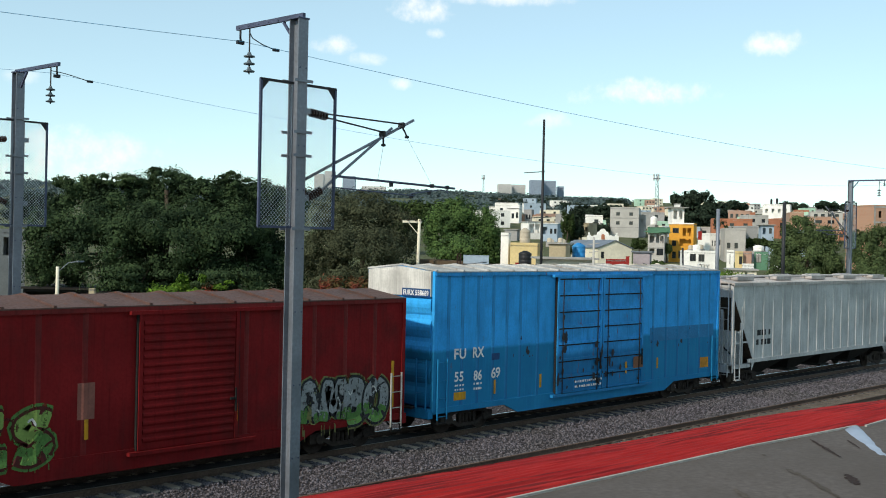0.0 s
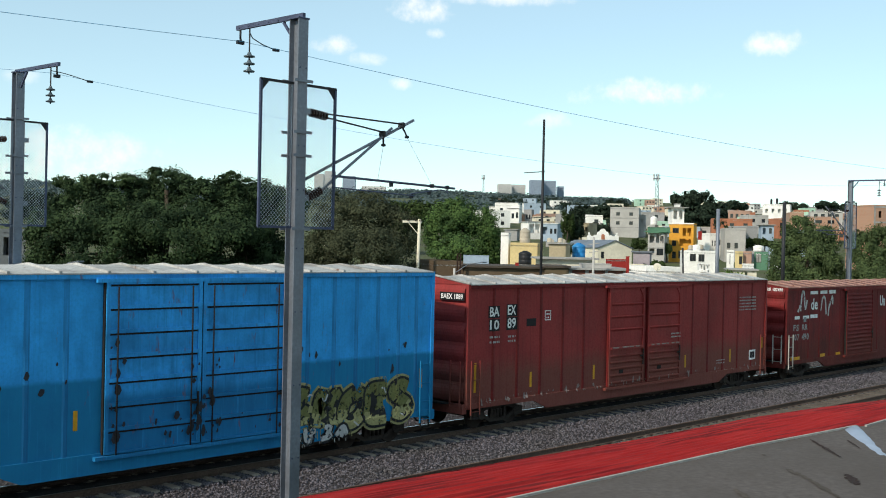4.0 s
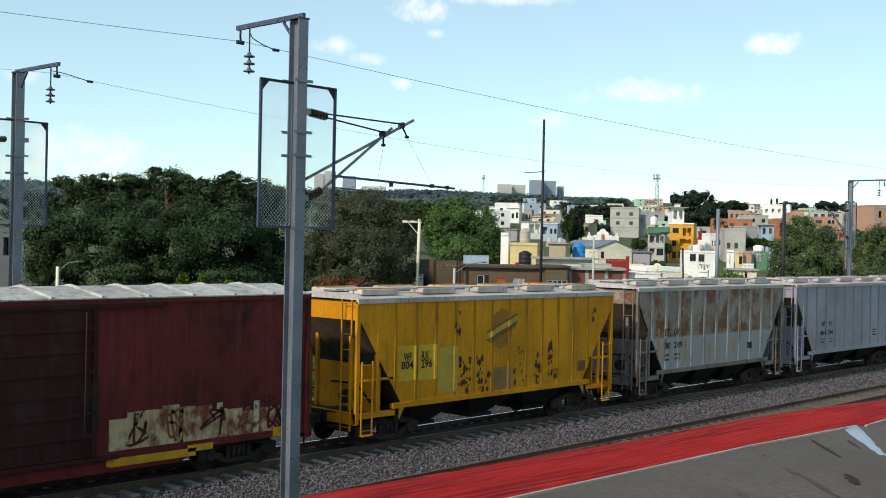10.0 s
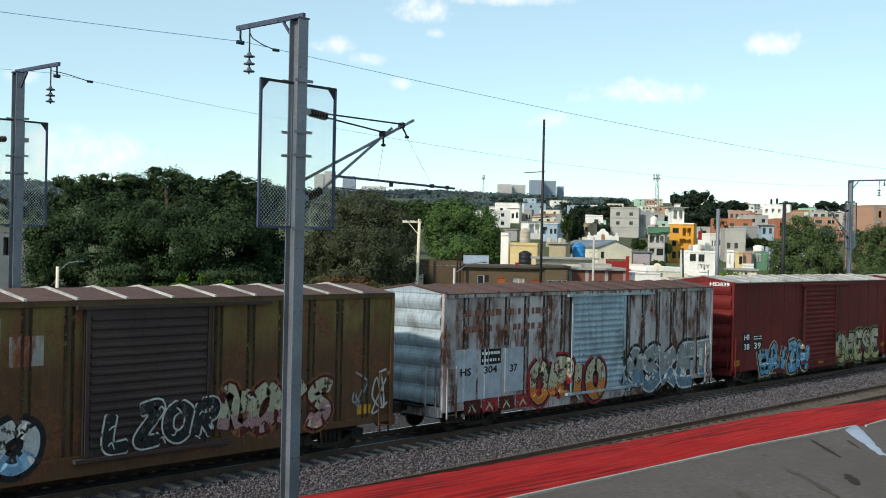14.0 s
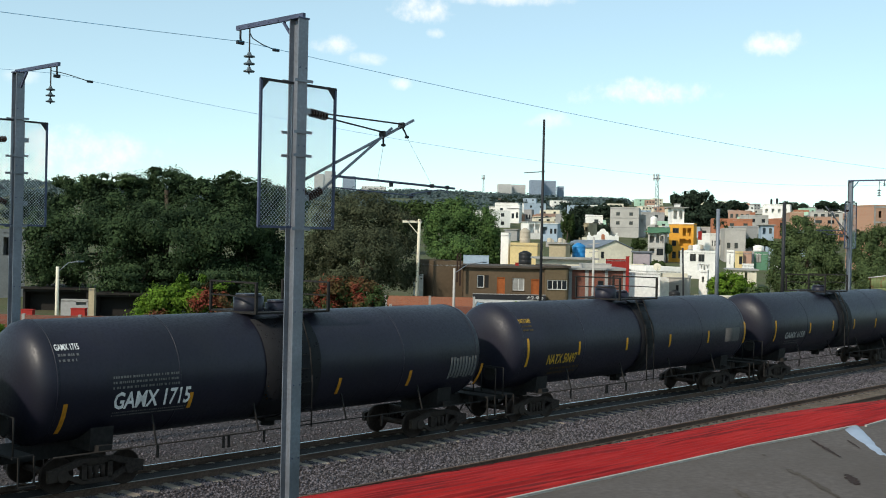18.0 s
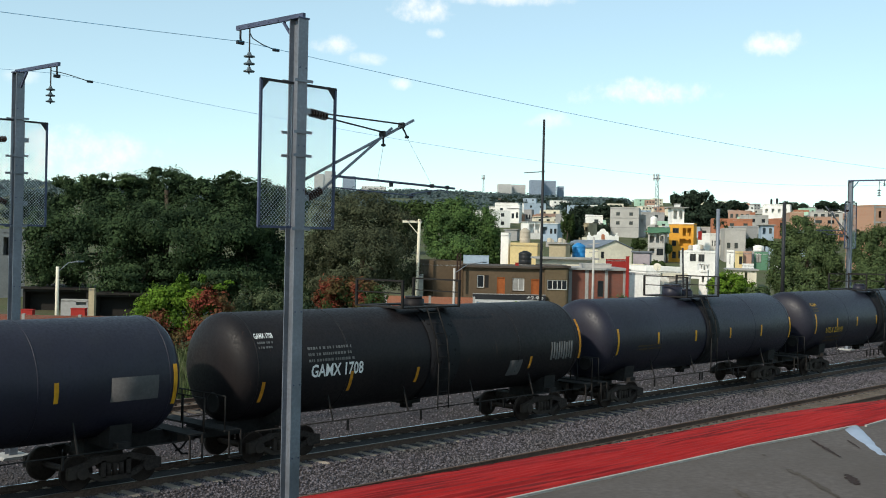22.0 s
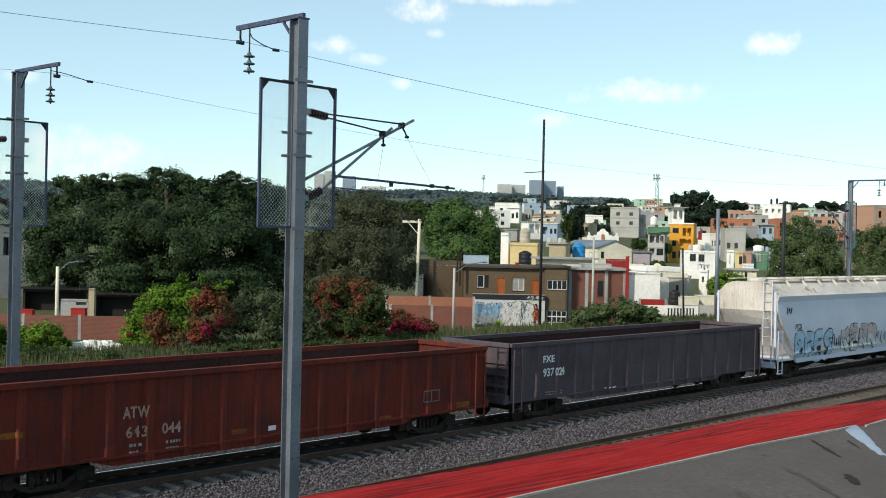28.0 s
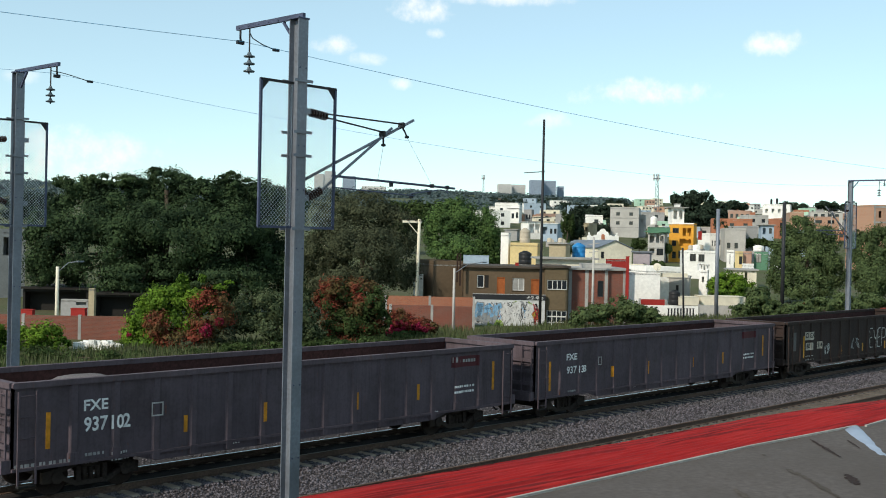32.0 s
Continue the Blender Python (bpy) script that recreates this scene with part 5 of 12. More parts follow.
def round_hopper(label, a, L, body, roof, top=4.75):
    """A centre-flow covered hopper with smooth bulging sides and a trough hatch on top."""
    car = thing("covered_hopper", label, "freight car", (a, 0, 0), group="cars of the freight train")
    CARS.append((car, a, L))
    h = L / 2
    sec = [(1.5, 1.0), (1.57, 1.3), (1.6, 2.0), (1.59, 2.7), (1.56, 3.3), (1.52, 3.72), (1.6, 3.98), (1.46, 4.1), (1.12, 4.46), (0.75, 4.6)]

    def rim(x, y, z):
        # the ends slope inwards towards the bottom
        return (x - math.copysign(max(0.0, 3.1 - z) * 0.95, x), y, z)

    g, top_sheet = Geo(), Geo()
    for side in (-1, 1):
        for lo, hi, soft in ((0, 1, False), (1, 5, True), (5, 6, False), (6, 7, False), (7, 9, True)):
            pts = sec[lo:hi + 1]
            n = len(pts)
            strip = [rim(x, side * y, z) for x in (-h + 0.1, h - 0.1) for y, z in pts]
            (g if hi <= 6 else top_sheet).add(strip, [(i, i + 1, n + i + 1, n + i)[::side] for i in range(n - 1)], soft)
    top_sheet.add([(x, y, 4.6) for x in (-h + 0.1, h - 0.1) for y in (-0.75, 0.75)], [(0, 2, 3, 1)])
    g.add([rim(x, y, 1.0) for x in (-h + 0.1, h - 0.1) for y in (-1.5, 1.5)], [(0, 1, 3, 2)])
    for x in (-h + 0.1, h - 0.1):
        ring = [rim(x, -y, z) for y, z in sec] + [rim(x, y, z) for y, z in sec[::-1]]
        low, m = 4, len(ring)
        part("end_sheet", Geo().add(ring, [tuple(range(low, m - low)), tuple([*range(low + 1), *range(m - 1 - low, m)])]), roof, car, "cream rust-stained end sheet")
    part("body", g, body, car, "smooth pale blue bulging hopper body")
    part("roof_sheet", top_sheet, roof, car, "cream curved roof with rust stains")
    part("body_crease", Geo().box(-h + 0.12, h - 0.12, -1.6, -1.57, 1.26, 1.34), roof, car)
    part("side_sill", Geo().prism([(-h + 2.05, 0.86), (h - 2.05, 0.86), (h - 1.9, 1.06), (-h + 1.9, 1.06)], "y", -1.56, -1.46), body, car)
    part("side_sill", Geo().prism([(-h + 2.05, 0.86), (h - 2.05, 0.86), (h - 1.9, 1.06), (-h + 1.9, 1.06)], "y", 1.46, 1.56), body, car)
    part("roof_walk", Geo().box(-h, h, -0.95, -0.55, top - 0.03, top).box(-h, h, 0.55, 0.95, top - 0.03, top), roof, car)
    k = -h + 0.3
    while k < h:
        part("walk_bracket", Geo().bar((k, -1.2, 4.4), (k, -0.9, top - 0.03), 0.05, 0.09), roof, car)
        k += 1.7
    for k in range(10):
        x = -h + 1 + (L - 2) * k / 9
        part("hatch", Geo().cyl((x, 0, 4.58), (x, 0, top + 0.015), 0.44, 16), roof, car)
    for k in range(4):
        x = (k - 1.5) * (L - 5.6) / 4
        half = (L - 5.8) / 8
        part("outlet_bay", Geo().add([(x - half, -1.4, 0.95), (x + half, -1.4, 0.95), (x + half, 1.4, 0.95), (x - half, 1.4, 0.95), (x - 0.35, -0.5, 0.36), (x + 0.35, -0.5, 0.36), (x + 0.35, 0.5, 0.36), (x - 0.35, 0.5, 0.36)],
                                     [(0, 1, 5, 4), (1, 2, 6, 5), (2, 3, 7, 6), (3, 0, 4, 7), (4, 5, 6, 7), (3, 2, 1, 0)]), M_UNDER, car, "dark outlet hopper")
    for s in (-1, 1):
        x = s * h
        part("end_sill", Geo().box(min(x - s * 0.12, x), max(x - s * 0.12, x), -1.5, 1.5, 0.72, 1.1), body, car)
        part("end_platform", Geo().box(min(x - s * 2.1, x), max(x - s * 2.1, x), -1.5, 1.5, 1.0, 1.08), body, car)
        part("stub_sill", Geo().box(min(x - s * 3, x), max(x - s * 3, x), -0.3, 0.3, 0.7, 1.0), M_UNDER, car)
        for y in (-1.45, 1.45):
            part("corner_post", Geo().box(x - s * 0.08 - 0.05, x - s * 0.08 + 0.05, y - 0.05, y + 0.05, 0.8, 4.15), body, car)
            part("end_brace", Geo().bar((x - s * 0.1, y, 2.35), (x - s * 1.75, y, 1.1), 0.07, 0.1), body, car)
            part("end_brace", Geo().bar((x - s * 0.1, y, 2.35), (x - s * 0.85, y, 2.35), 0.07, 0.1), body, car)
        ladder(car, x - s * 0.4, -1.55, 0.5, 2.4, body)
        ladder(car, x + s * 0.02, -1.1, 0.8, 4.7, body, along="y", n=10)
        part("step", Geo().box(x - s * 0.4 - 0.2, x - s * 0.4 + 0.2, -1.6, -1.48, 0.44, 0.48), body, car)
    running_gear(car, L, h - 2.0, 0.8)
    return car

P_BLUE = paint("sky_blue_car_paint", (0.032, 0.355, 0.78), rust=0.05, dirt=0.3, spec=0.06, low=(0.013, 0.20, 0.39), low_z=2.72, low_soft=0.06, seed=1, dirt_c=(0.010, 0.10, 0.26), runs=0.25, fade=0.14)
P_BLUEDOOR = paint("door_blue_paint", (0.028, 0.325, 0.72), rust=0.2, dirt=0.35, low=(0.012, 0.175, 0.38), low_z=2.3, low_soft=0.1, seed=2, dirt_c=(0.012, 0.07, 0.16))
P_ENDWHITE = paint("white_end_paint", (0.62, 0.60, 0.56), rust=0.1, dirt=0.3, seed=3)
P_ROOFWHITE = paint("pale_roof_paint", (0.46, 0.45, 0.43), rust=0.15, dirt=0.45, seed=4)
P_RED = paint("oxide_red_paint", (0.195, 0.013, 0.014), rust=0.0, spec=0.05, dirt=0.45, seed=5, dirt_c=(0.055, 0.014, 0.013), runs=0.5)
P_RED2 = paint("dark_oxide_red_paint", (0.170, 0.021, 0.021), rust=0.06, dirt=0.5, seed=6, dirt_c=(0.060, 0.018, 0.017), runs=0.6, low=(0.145, 0.028, 0.022), low_z=1.9, low_soft=0.3)
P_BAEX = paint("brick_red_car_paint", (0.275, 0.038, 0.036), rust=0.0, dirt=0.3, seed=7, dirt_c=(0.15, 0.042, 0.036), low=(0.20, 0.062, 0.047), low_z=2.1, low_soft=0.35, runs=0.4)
P_ROOFRED = paint("rusted_red_roof", (0.26, 0.11, 0.085), rust=0.4, dirt=0.3, seed=8, rust_c=(0.10, 0.03, 0.022))
P_ROOFPINK = paint("pale_pink_roof_seam", (0.36, 0.22, 0.18), rust=0.3, dirt=0.3, seed=64)
P_ROOFBROWN = paint("rusted_brown_roof", (0.11, 0.062, 0.052), rust=0.35, dirt=0.3, seed=9)
P_ROOFGREY = paint("galvanised_roof", (0.42, 0.41, 0.39), rust=0.3, dirt=0.5, seed=10)
P_MAROON = paint("dark_maroon_paint", (0.140, 0.021, 0.019), rust=0.0, dirt=0.8, seed=11, dirt_c=(0.030, 0.012, 0.011), runs=0.5, runs_c=(0.026, 0.011, 0.010))
P_HS = paint("maroon_red_paint", (0.150, 0.019, 0.017), rust=0.0, dirt=0.35, seed=12, dirt_c=(0.060, 0.016, 0.014), runs=0.5)
P_RUSTWHITE = paint("rusted_white_paint", (0.48, 0.435, 0.435), rust=0.66, dirt=0.5, seed=13, rust_c=(0.080, 0.030, 0.019), dirt_c=(0.17, 0.10, 0.08), runs=0.35, runs_c=(0.14, 0.07, 0.05), grain=(1.5, 1.5, 0.62))
P_OLIVE = paint("olive_brown_paint", (0.175, 0.125, 0.045), rust=0.62, dirt=0.5, low=(0.115, 0.056, 0.032), low_z=3.35, low_soft=0.4, seed=14, rust_c=(0.10, 0.042, 0.022), dirt_c=(0.06, 0.036, 0.022), runs=0.5, grain=(0.9, 0.9, 0.5))
P_OLIVEEND = paint("faded_green_end", (0.165, 0.20, 0.085), rust=0.4, dirt=0.6, low=(0.075, 0.046, 0.035), low_z=3.3, low_soft=0.1, seed=15, dirt_c=(0.06, 0.05, 0.035))
P_TAN = paint("faded_tan_paint", (0.285, 0.238, 0.195), rust=0.14, dirt=0.4, low=(0.205, 0.193, 0.200), low_z=2.75, low_soft=0.06, seed=16, rust_c=(0.13, 0.07, 0.04), dirt_c=(0.14, 0.10, 0.08), runs=0.4, runs_c=(0.13, 0.09, 0.065))
P_GREYH = paint("pale_grey_paint", (0.315, 0.305, 0.345), rust=0.04, dirt=0.25, seed=17, dirt_c=(0.205, 0.19, 0.195), rust_c=(0.14, 0.09, 0.07), runs=0.3, runs_c=(0.22, 0.185, 0.175))
P_GREYW = paint("light_grey_paint", (0.50, 0.49, 0.48), rust=0.02, dirt=0.25, seed=18)
P_RUSTTAN = paint("rust_streaked_grey_paint", (0.32, 0.265, 0.225), rust=0.84, dirt=0.4, low=(0.325, 0.315, 0.315), low_z=2.55, low_soft=0.04, seed=19, rust_c=(0.125, 0.055, 0.028), low_last=True, dirt_c=(0.17, 0.10, 0.07), grain=(0.9, 0.9, 0.75), runs=0.3, runs_c=(0.15, 0.08, 0.05))
P_YELLOW = paint("chrome_yellow_paint", (0.64, 0.265, 0.010), rust=0.0, dirt=0.4, seed=20, dirt_c=(0.28, 0.12, 0.015), runs=0.4, runs_c=(0.21, 0.085, 0.012))
P_HROOF = paint("dusty_hopper_roof", (0.46, 0.42, 0.40), rust=0.22, dirt=0.45, seed=21, dirt_c=(0.22, 0.18, 0.15))
P_TANK = paint("black_tank_paint", (0.0115, 0.0115, 0.021), rust=0.0, dirt=0.25, rough=0.42, seed=22, dirt_c=(0.020, 0.020, 0.022), fade=0.25, runs=0.2, spec=0.3, bump=0.06)
P_TANK2 = paint("grey_black_tank_paint", (0.0155, 0.0150, 0.026), rust=0.0, dirt=0.25, rough=0.45, seed=23, dirt_c=(0.025, 0.025, 0.028), fade=0.25, runs=0.2, spec=0.3, bump=0.06)
P_TANK3 = paint("brown_black_tank_paint", (0.0115, 0.0098, 0.0112), rust=0.05, dirt=0.4, rough=0.5, seed=24, dirt_c=(0.022, 0.017, 0.016), rust_c=(0.04, 0.022, 0.016), runs=0.3, spec=0.18, bump=0.06)
P_UTCX = paint("pale_blue_hopper_paint", (0.62, 0.64, 0.73), rough=0.9, rust=0.0, dirt=0.08, seed=25, dirt_c=(0.48, 0.45, 0.44), fade=0.05, runs=0.08, runs_c=(0.46, 0.45, 0.46), spec=0.03, bump=0.1)
P_UTCXR = paint("cream_rusty_roof", (0.60, 0.55, 0.49), rust=0.3, dirt=0.3, seed=26, rust_c=(0.26, 0.14, 0.08), dirt_c=(0.38, 0.28, 0.2), bump=0.1)
P_FXE = paint("slate_grey_gondola_paint", (0.100, 0.077, 0.088), rust=0.06, dirt=0.45, seed=27, dirt_c=(0.054, 0.041, 0.043), rough=0.75, runs=0.4)
P_ATW = paint("red_oxide_gondola_paint", (0.155, 0.029, 0.019), rust=0.14, dirt=0.6, seed=28, rough=0.8, dirt_c=(0.045, 0.026, 0.026), runs=0.7, rust_c=(0.10, 0.026, 0.018))
P_CIGX = paint("black_brown_gondola_paint", (0.040, 0.027, 0.024), rust=0.12, dirt=0.4, seed=29, rough=0.7)


P_GRIMEFRAME = paint("grimy_frame_paint", (0.21, 0.185, 0.165), rust=0.5, dirt=0.6, seed=65, rust_c=(0.09, 0.05, 0.035), dirt_c=(0.07, 0.055, 0.045))
P_GREYRIB = paint("stained_grey_rib_paint", (0.225, 0.205, 0.225), rust=0.1, dirt=0.4, seed=66, rust_c=(0.14, 0.09, 0.07), dirt_c=(0.15, 0.12, 0.115))
P_TANRIB = paint("stained_tan_rib_paint", (0.19, 0.165, 0.14), rust=0.15, dirt=0.5, low=(0.15, 0.155, 0.16), low_z=2.75, seed=61, rust_c=(0.12, 0.07, 0.05), dirt_c=(0.09, 0.07, 0.06))
P_PALERIB = paint("pale_rib_paint", (0.33, 0.32, 0.30), rust=0.5, dirt=0.4, seed=62, rust_c=(0.13, 0.055, 0.03), dirt_c=(0.17, 0.12, 0.09))
P_YELRIB = paint("stained_yellow_rib_paint", (0.40, 0.18, 0.01), rust=0.35, dirt=0.5, seed=63, rust_c=(0.07, 0.03, 0.012), dirt_c=(0.18, 0.08, 0.012))
P_OLDBLUE = paint("faded_blue_door_paint", (0.34, 0.43, 0.49), rust=0.2, dirt=0.5, seed=47, rust_c=(0.09, 0.04, 0.026))
P_PALEEND = paint("pale_blue_end_paint", (0.36, 0.43, 0.48), rust=0.15, dirt=0.6, seed=49, dirt_c=(0.10, 0.09, 0.085))
P_PALERAIL = paint("pale_handrail_paint", (0.52, 0.49, 0.44), rust=0.3, dirt=0.4, seed=48)
P_DARKDOOR = paint("sooty_door_paint", (0.060, 0.042, 0.040), dirt=0.4, seed=45)
P_SOOTMAROON = paint("blackened_maroon_paint", (0.040, 0.011, 0.010), dirt=0.5, seed=46)
P_RUSTRIB = paint("rusted_rib_paint", (0.40, 0.39, 0.38), rust=0.72, dirt=0.6, seed=40, rust_c=(0.06, 0.026, 0.018), dirt_c=(0.10, 0.06, 0.045), runs=0.8)
P_OLIVERIB = paint("olive_rib_paint", (0.10, 0.07, 0.03), rust=0.4, dirt=0.6, seed=41)
# posts darker than the sides, for grime and for shade lines put into colour
P_BLUERIB = paint("blue_rib_grime_and_shade", (0.027, 0.30, 0.67), rust=0.12, dirt=0.4, low=(0.012, 0.15, 0.33), low_z=2.72, seed=42, dirt_c=(0.012, 0.07, 0.15))
P_REDRIB = paint("red_rib_grime_and_shade", (0.175, 0.019, 0.018), dirt=0.5, seed=43, dirt_c=(0.05, 0.014, 0.013))
P_MAROONRIB = paint("maroon_rib_grime_and_shade", (0.12, 0.017, 0.014), dirt=0.5, seed=44)


def spaced(L, n, doors, margin=0.0):
    """Posts at even steps that leave the doors free."""
    out = []
    for k in range(1, n):
        x = -L / 2 + L * k / n
        if all(x < d0 - 0.1 or x > d1 + 0.1 for d0, d1 in doors):
            out.append(x)
    return out


SEC = [(0.0, -97.3), (1.0, -82.55), (2.0, -67.78), (3.0, -53.0), (4.5, -30.85), (6.0, -8.58), (7.0, 6.13), (8.0, 21.01), (9.0, 35.63), (10.0, 50.23), (11.0, 64.81), (12.0, 79.6), (13.0, 94.3), (14.0, 109.0), (15.5, 130.93),
       (17.0, 152.85), (18.0, 167.47), (19.0, 182.08), (20.0, 196.55), (21.0, 211.16), (22.0, 225.77), (23.0, 240.3), (24.0, 254.89), (25.0, 269.26), (26.5, 290.95), (28.0, 312.5), (29.0, 326.82), (30.0, 341.1), (31.0, 355.25), (32.0, 369.21)]


def build_train():
    c = {}
    c["lead"] = hopper("pale grey ribbed covered hopper", 123.0, 18.2, 4.78, P_GREYW, P_HROOF, [-8.1 + 0.9 * k for k in range(19)], bay=4)
    bd = [(-2.55, 0.13), (0.17, 2.85)]
    for key, a in (("b69", 104.05), ("b84", 27.6), ("b48", 8.73)):
        ribs = [x for x in (-8.0, -7.35, -6.6, -5.85, -5.15, -4.45, -3.5, 3.7, 4.65, 5.5, 6.35, 7.2, 7.95)]
        c[key] = boxcar("sky blue high boxcar with double doors and white ends", a, 17.27, 5.2, P_BLUE, P_ROOFWHITE, bd, "dark", ribs, end_top=P_ENDWHITE, door_mat=P_BLUEDOOR, rise=0.16, rib_mat=P_BLUERIB)
    d1 = [(-1.5, 1.75)]
    c["f864"] = boxcar("red oxide boxcar with one corrugated door and green graffiti", 85.95, 16.2, 4.42, P_RED, P_ROOFBROWN, [(-0.95, 2.0)], "corr", spaced(16.2, 14, [(-1.2, 2.2)]), rib_mat=P_REDRIB, rail_mat=P_PALERAIL)
    c["f490"] = boxcar("red oxide boxcar with faded railway lettering", 68.06, 16.2, 4.36, P_RED2, P_ROOFRED, [(-1.75, 1.5)], "corr", spaced(16.2, 14, [(-2, 1.7)]), rib_mat=P_REDRIB, rail_mat=P_PALERAIL, seam_mat=P_ROOFPINK)
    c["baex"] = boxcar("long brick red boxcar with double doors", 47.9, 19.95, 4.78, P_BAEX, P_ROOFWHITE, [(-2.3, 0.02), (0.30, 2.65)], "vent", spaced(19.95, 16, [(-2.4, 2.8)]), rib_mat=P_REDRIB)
    c["itlx1"] = hopper("tan and grey covered hopper with dark bays", -7.5, 11.96, 4.66, P_TAN, P_HROOF, [-4.9 + 0.98 * k for k in range(11)], post=(0.10, 0.022), rib_mat=P_TANRIB, frame_mat=P_GRIMEFRAME)
    c["wf294"] = hopper("pale grey covered hopper with orange strips", -21.28, 12.87, 4.64, P_GREYH, P_HROOF, [-5.3 + 1.06 * k for k in range(11)], post=(0.10, 0.014), rib_mat=P_GREYRIB)
    c["itlx2"] = hopper("rust-streaked grey covered hopper", -35.0, 11.91, 4.66, P_RUSTTAN, P_HROOF, [-4.9 + 0.98 * k for k in range(11)], post=(0.11, 0.03), rib_mat=P_PALERIB, frame_mat=P_GRIMEFRAME)
    c["yel"] = hopper("chrome yellow covered hopper with peeling rust spots", -49.0, 12.8, 4.56, P_YELLOW, P_HROOF, [-4.83 + 0.88 * k for k in range(12)], post=(0.06, 0.03), rib_mat=P_YELRIB)
    c["hs402"] = boxcar("dark maroon boxcar with a blackened door", -65.4, 16.44, 4.62, P_MAROON, P_ROOFGREY, [(-1.6, 1.75)], "panel", spaced(16.44, 14, [(-1.8, 1.9)]), rib_mat=P_MAROONRIB, door_mat=P_SOOTMAROON, seam_mat=P_ROOFWHITE)
    c["hs38"] = boxcar("maroon red boxcar with a corrugated door and painted letters", -83.98, 16.55, 4.66, P_HS, P_ROOFGREY, [(-1.65, 1.78)], "corr", spaced(16.55, 14, [(-1.8, 1.95)]), rib_mat=P_MAROONRIB)
    c["hs37"] = boxcar("heavily rusted white boxcar with painted letters", -102.3, 16.3, 4.5, P_RUSTWHITE, P_ROOFBROWN, [(-1.65, 1.7)], "corr", spaced(16.3, 16, [(-1.8, 1.9)]), rib_mat=P_RUSTRIB, door_mat=P_OLDBLUE, end_mat=P_PALEEND)
    c["ol"] = boxcar("olive brown rusted boxcar with a green end", -121.0, 16.55, 4.58, P_OLIVE, P_ROOFBROWN, [(-1.7, 1.78)], "corr", spaced(16.55, 16, [(-1.8, 1.95)]), end_mat=P_OLIVEEND, rib_mat=P_OLIVERIB, door_mat=P_DARKDOOR, seam_mat=P_ROOFWHITE)
    for key, a, L, m, dome in (("tA", -139.5, 16.3, P_TANK, "small"), ("tB", -157.4, 16.4, P_TANK2, "big"), ("tC", -174.6, 15.7, P_TANK, "big"), ("tD", -192.8, 17.9, P_TANK2, "small"), ("tE", -210.85, 15.3, P_TANK2, "big"), ("tF", -227.35, 15.4, P_TANK3, "small"), ("tG", -244.7, 16.5, P_TANK2, "big"), ("tH", -262.75, 16.5, P_TANK2, "big")):
        c[key] = tank_car("black tank car with yellow reflective strips", a, L, m, True, dome=dome)
    c["utcx"] = round_hopper("pale blue smooth-sided covered hopper with graffiti", -282.1, 19.6, P_UTCX, P_UTCXR)
    gr = [-7.15 + 1.09 * k for k in range(14)]
    c["g024"] = gondola("slate grey open gondola", -302.1, 17.27, P_FXE, gr, low=0.2)
    c["gatw"] = gondola("rust red open gondola", -320.55, 17.1, P_ATW, gr, low=0.2, load=[(5.5, 1.9, 3.0)])
    c["gcig"] = gondola("dark brown open gondola with scrawled paint", -338.9, 17.4, P_CIGX, gr, low=0.2)
    c["g138"] = gondola("slate grey open gondola with a faded red sign", -357.5, 17.25, P_FXE, gr, low=0.2, load=[(-6.2, 2.5, 2.2)])
    c["g102"] = gondola("slate grey open gondola loaded with pale gravel", -376.0, 17.27, P_FXE, gr, low=0.2, load=[(-6.0, 2.66, 2.6), (4.8, 2.45, 3.0)])
    return c


C = build_train()

# ---- lettering, patches and spray paint on the cars ----
def flat(name, c, rough=0.6, vary=0.15):
    return surface(name, c, rough, grain=16, vary=vary, big=2.2, bump=0.05, c2=tone(c, 0.7))


def sprayed(name, c, worn=0.34):
    """Spray paint that has weathered thin: flaked away in small spots and streaks."""
    m = flat(name, c, 0.7, 0.2)
    nt = m.node_tree
    b = nt.nodes["Principled BSDF"]
    hole = blend(nt, 0.5, noise_node(nt, 9.0, 6.0, seed=len(name)), noise_node(nt, 1.0, 6.0, (7.0, 7.0, 1.2), 0.65, len(name) + 3))
    tr = nt.nodes.new("ShaderNodeBsdfTransparent")
    mx = nt.nodes.new("ShaderNodeMixShader")
    nt.links.new(ramp(nt, hole, worn + 0.13, worn + 0.05), mx.inputs[0])
    nt.links.new(b.outputs[0], mx.inputs[1])
    nt.links.new(tr.outputs[0], mx.inputs[2])
    nt.links.new(mx.outputs[0], nt.nodes["Material Output"].inputs["Surface"])
    return m


P_DEEP, P_DEEP2 = flat("deep_blue_patch", (0.012, 0.06, 0.17)), flat("teal_blue_patch", (0.015, 0.18, 0.39))
P_PALE, P_PALEBLUE = flat("pale_blue_patch", (0.13, 0.33, 0.47)), flat("faded_blue_patch", (0.22, 0.36, 0.46))
M_TANPATCH, M_TANPATCH2, M_FADEDRED = flat("tan_primer_patch", (0.22, 0.10, 0.055)), flat("brown_primer_patch", (0.28, 0.16, 0.05)), flat("faded_red_patch", (0.27, 0.10, 0.075))
P_YELNEW, P_YELNEW2, P_NEWGREY = flat("fresh_yellow_patch", (0.62, 0.38, 0.03)), flat("pale_yellow_patch", (0.50, 0.32, 0.05)), flat("pale_grey_patch", (0.42, 0.45, 0.50))
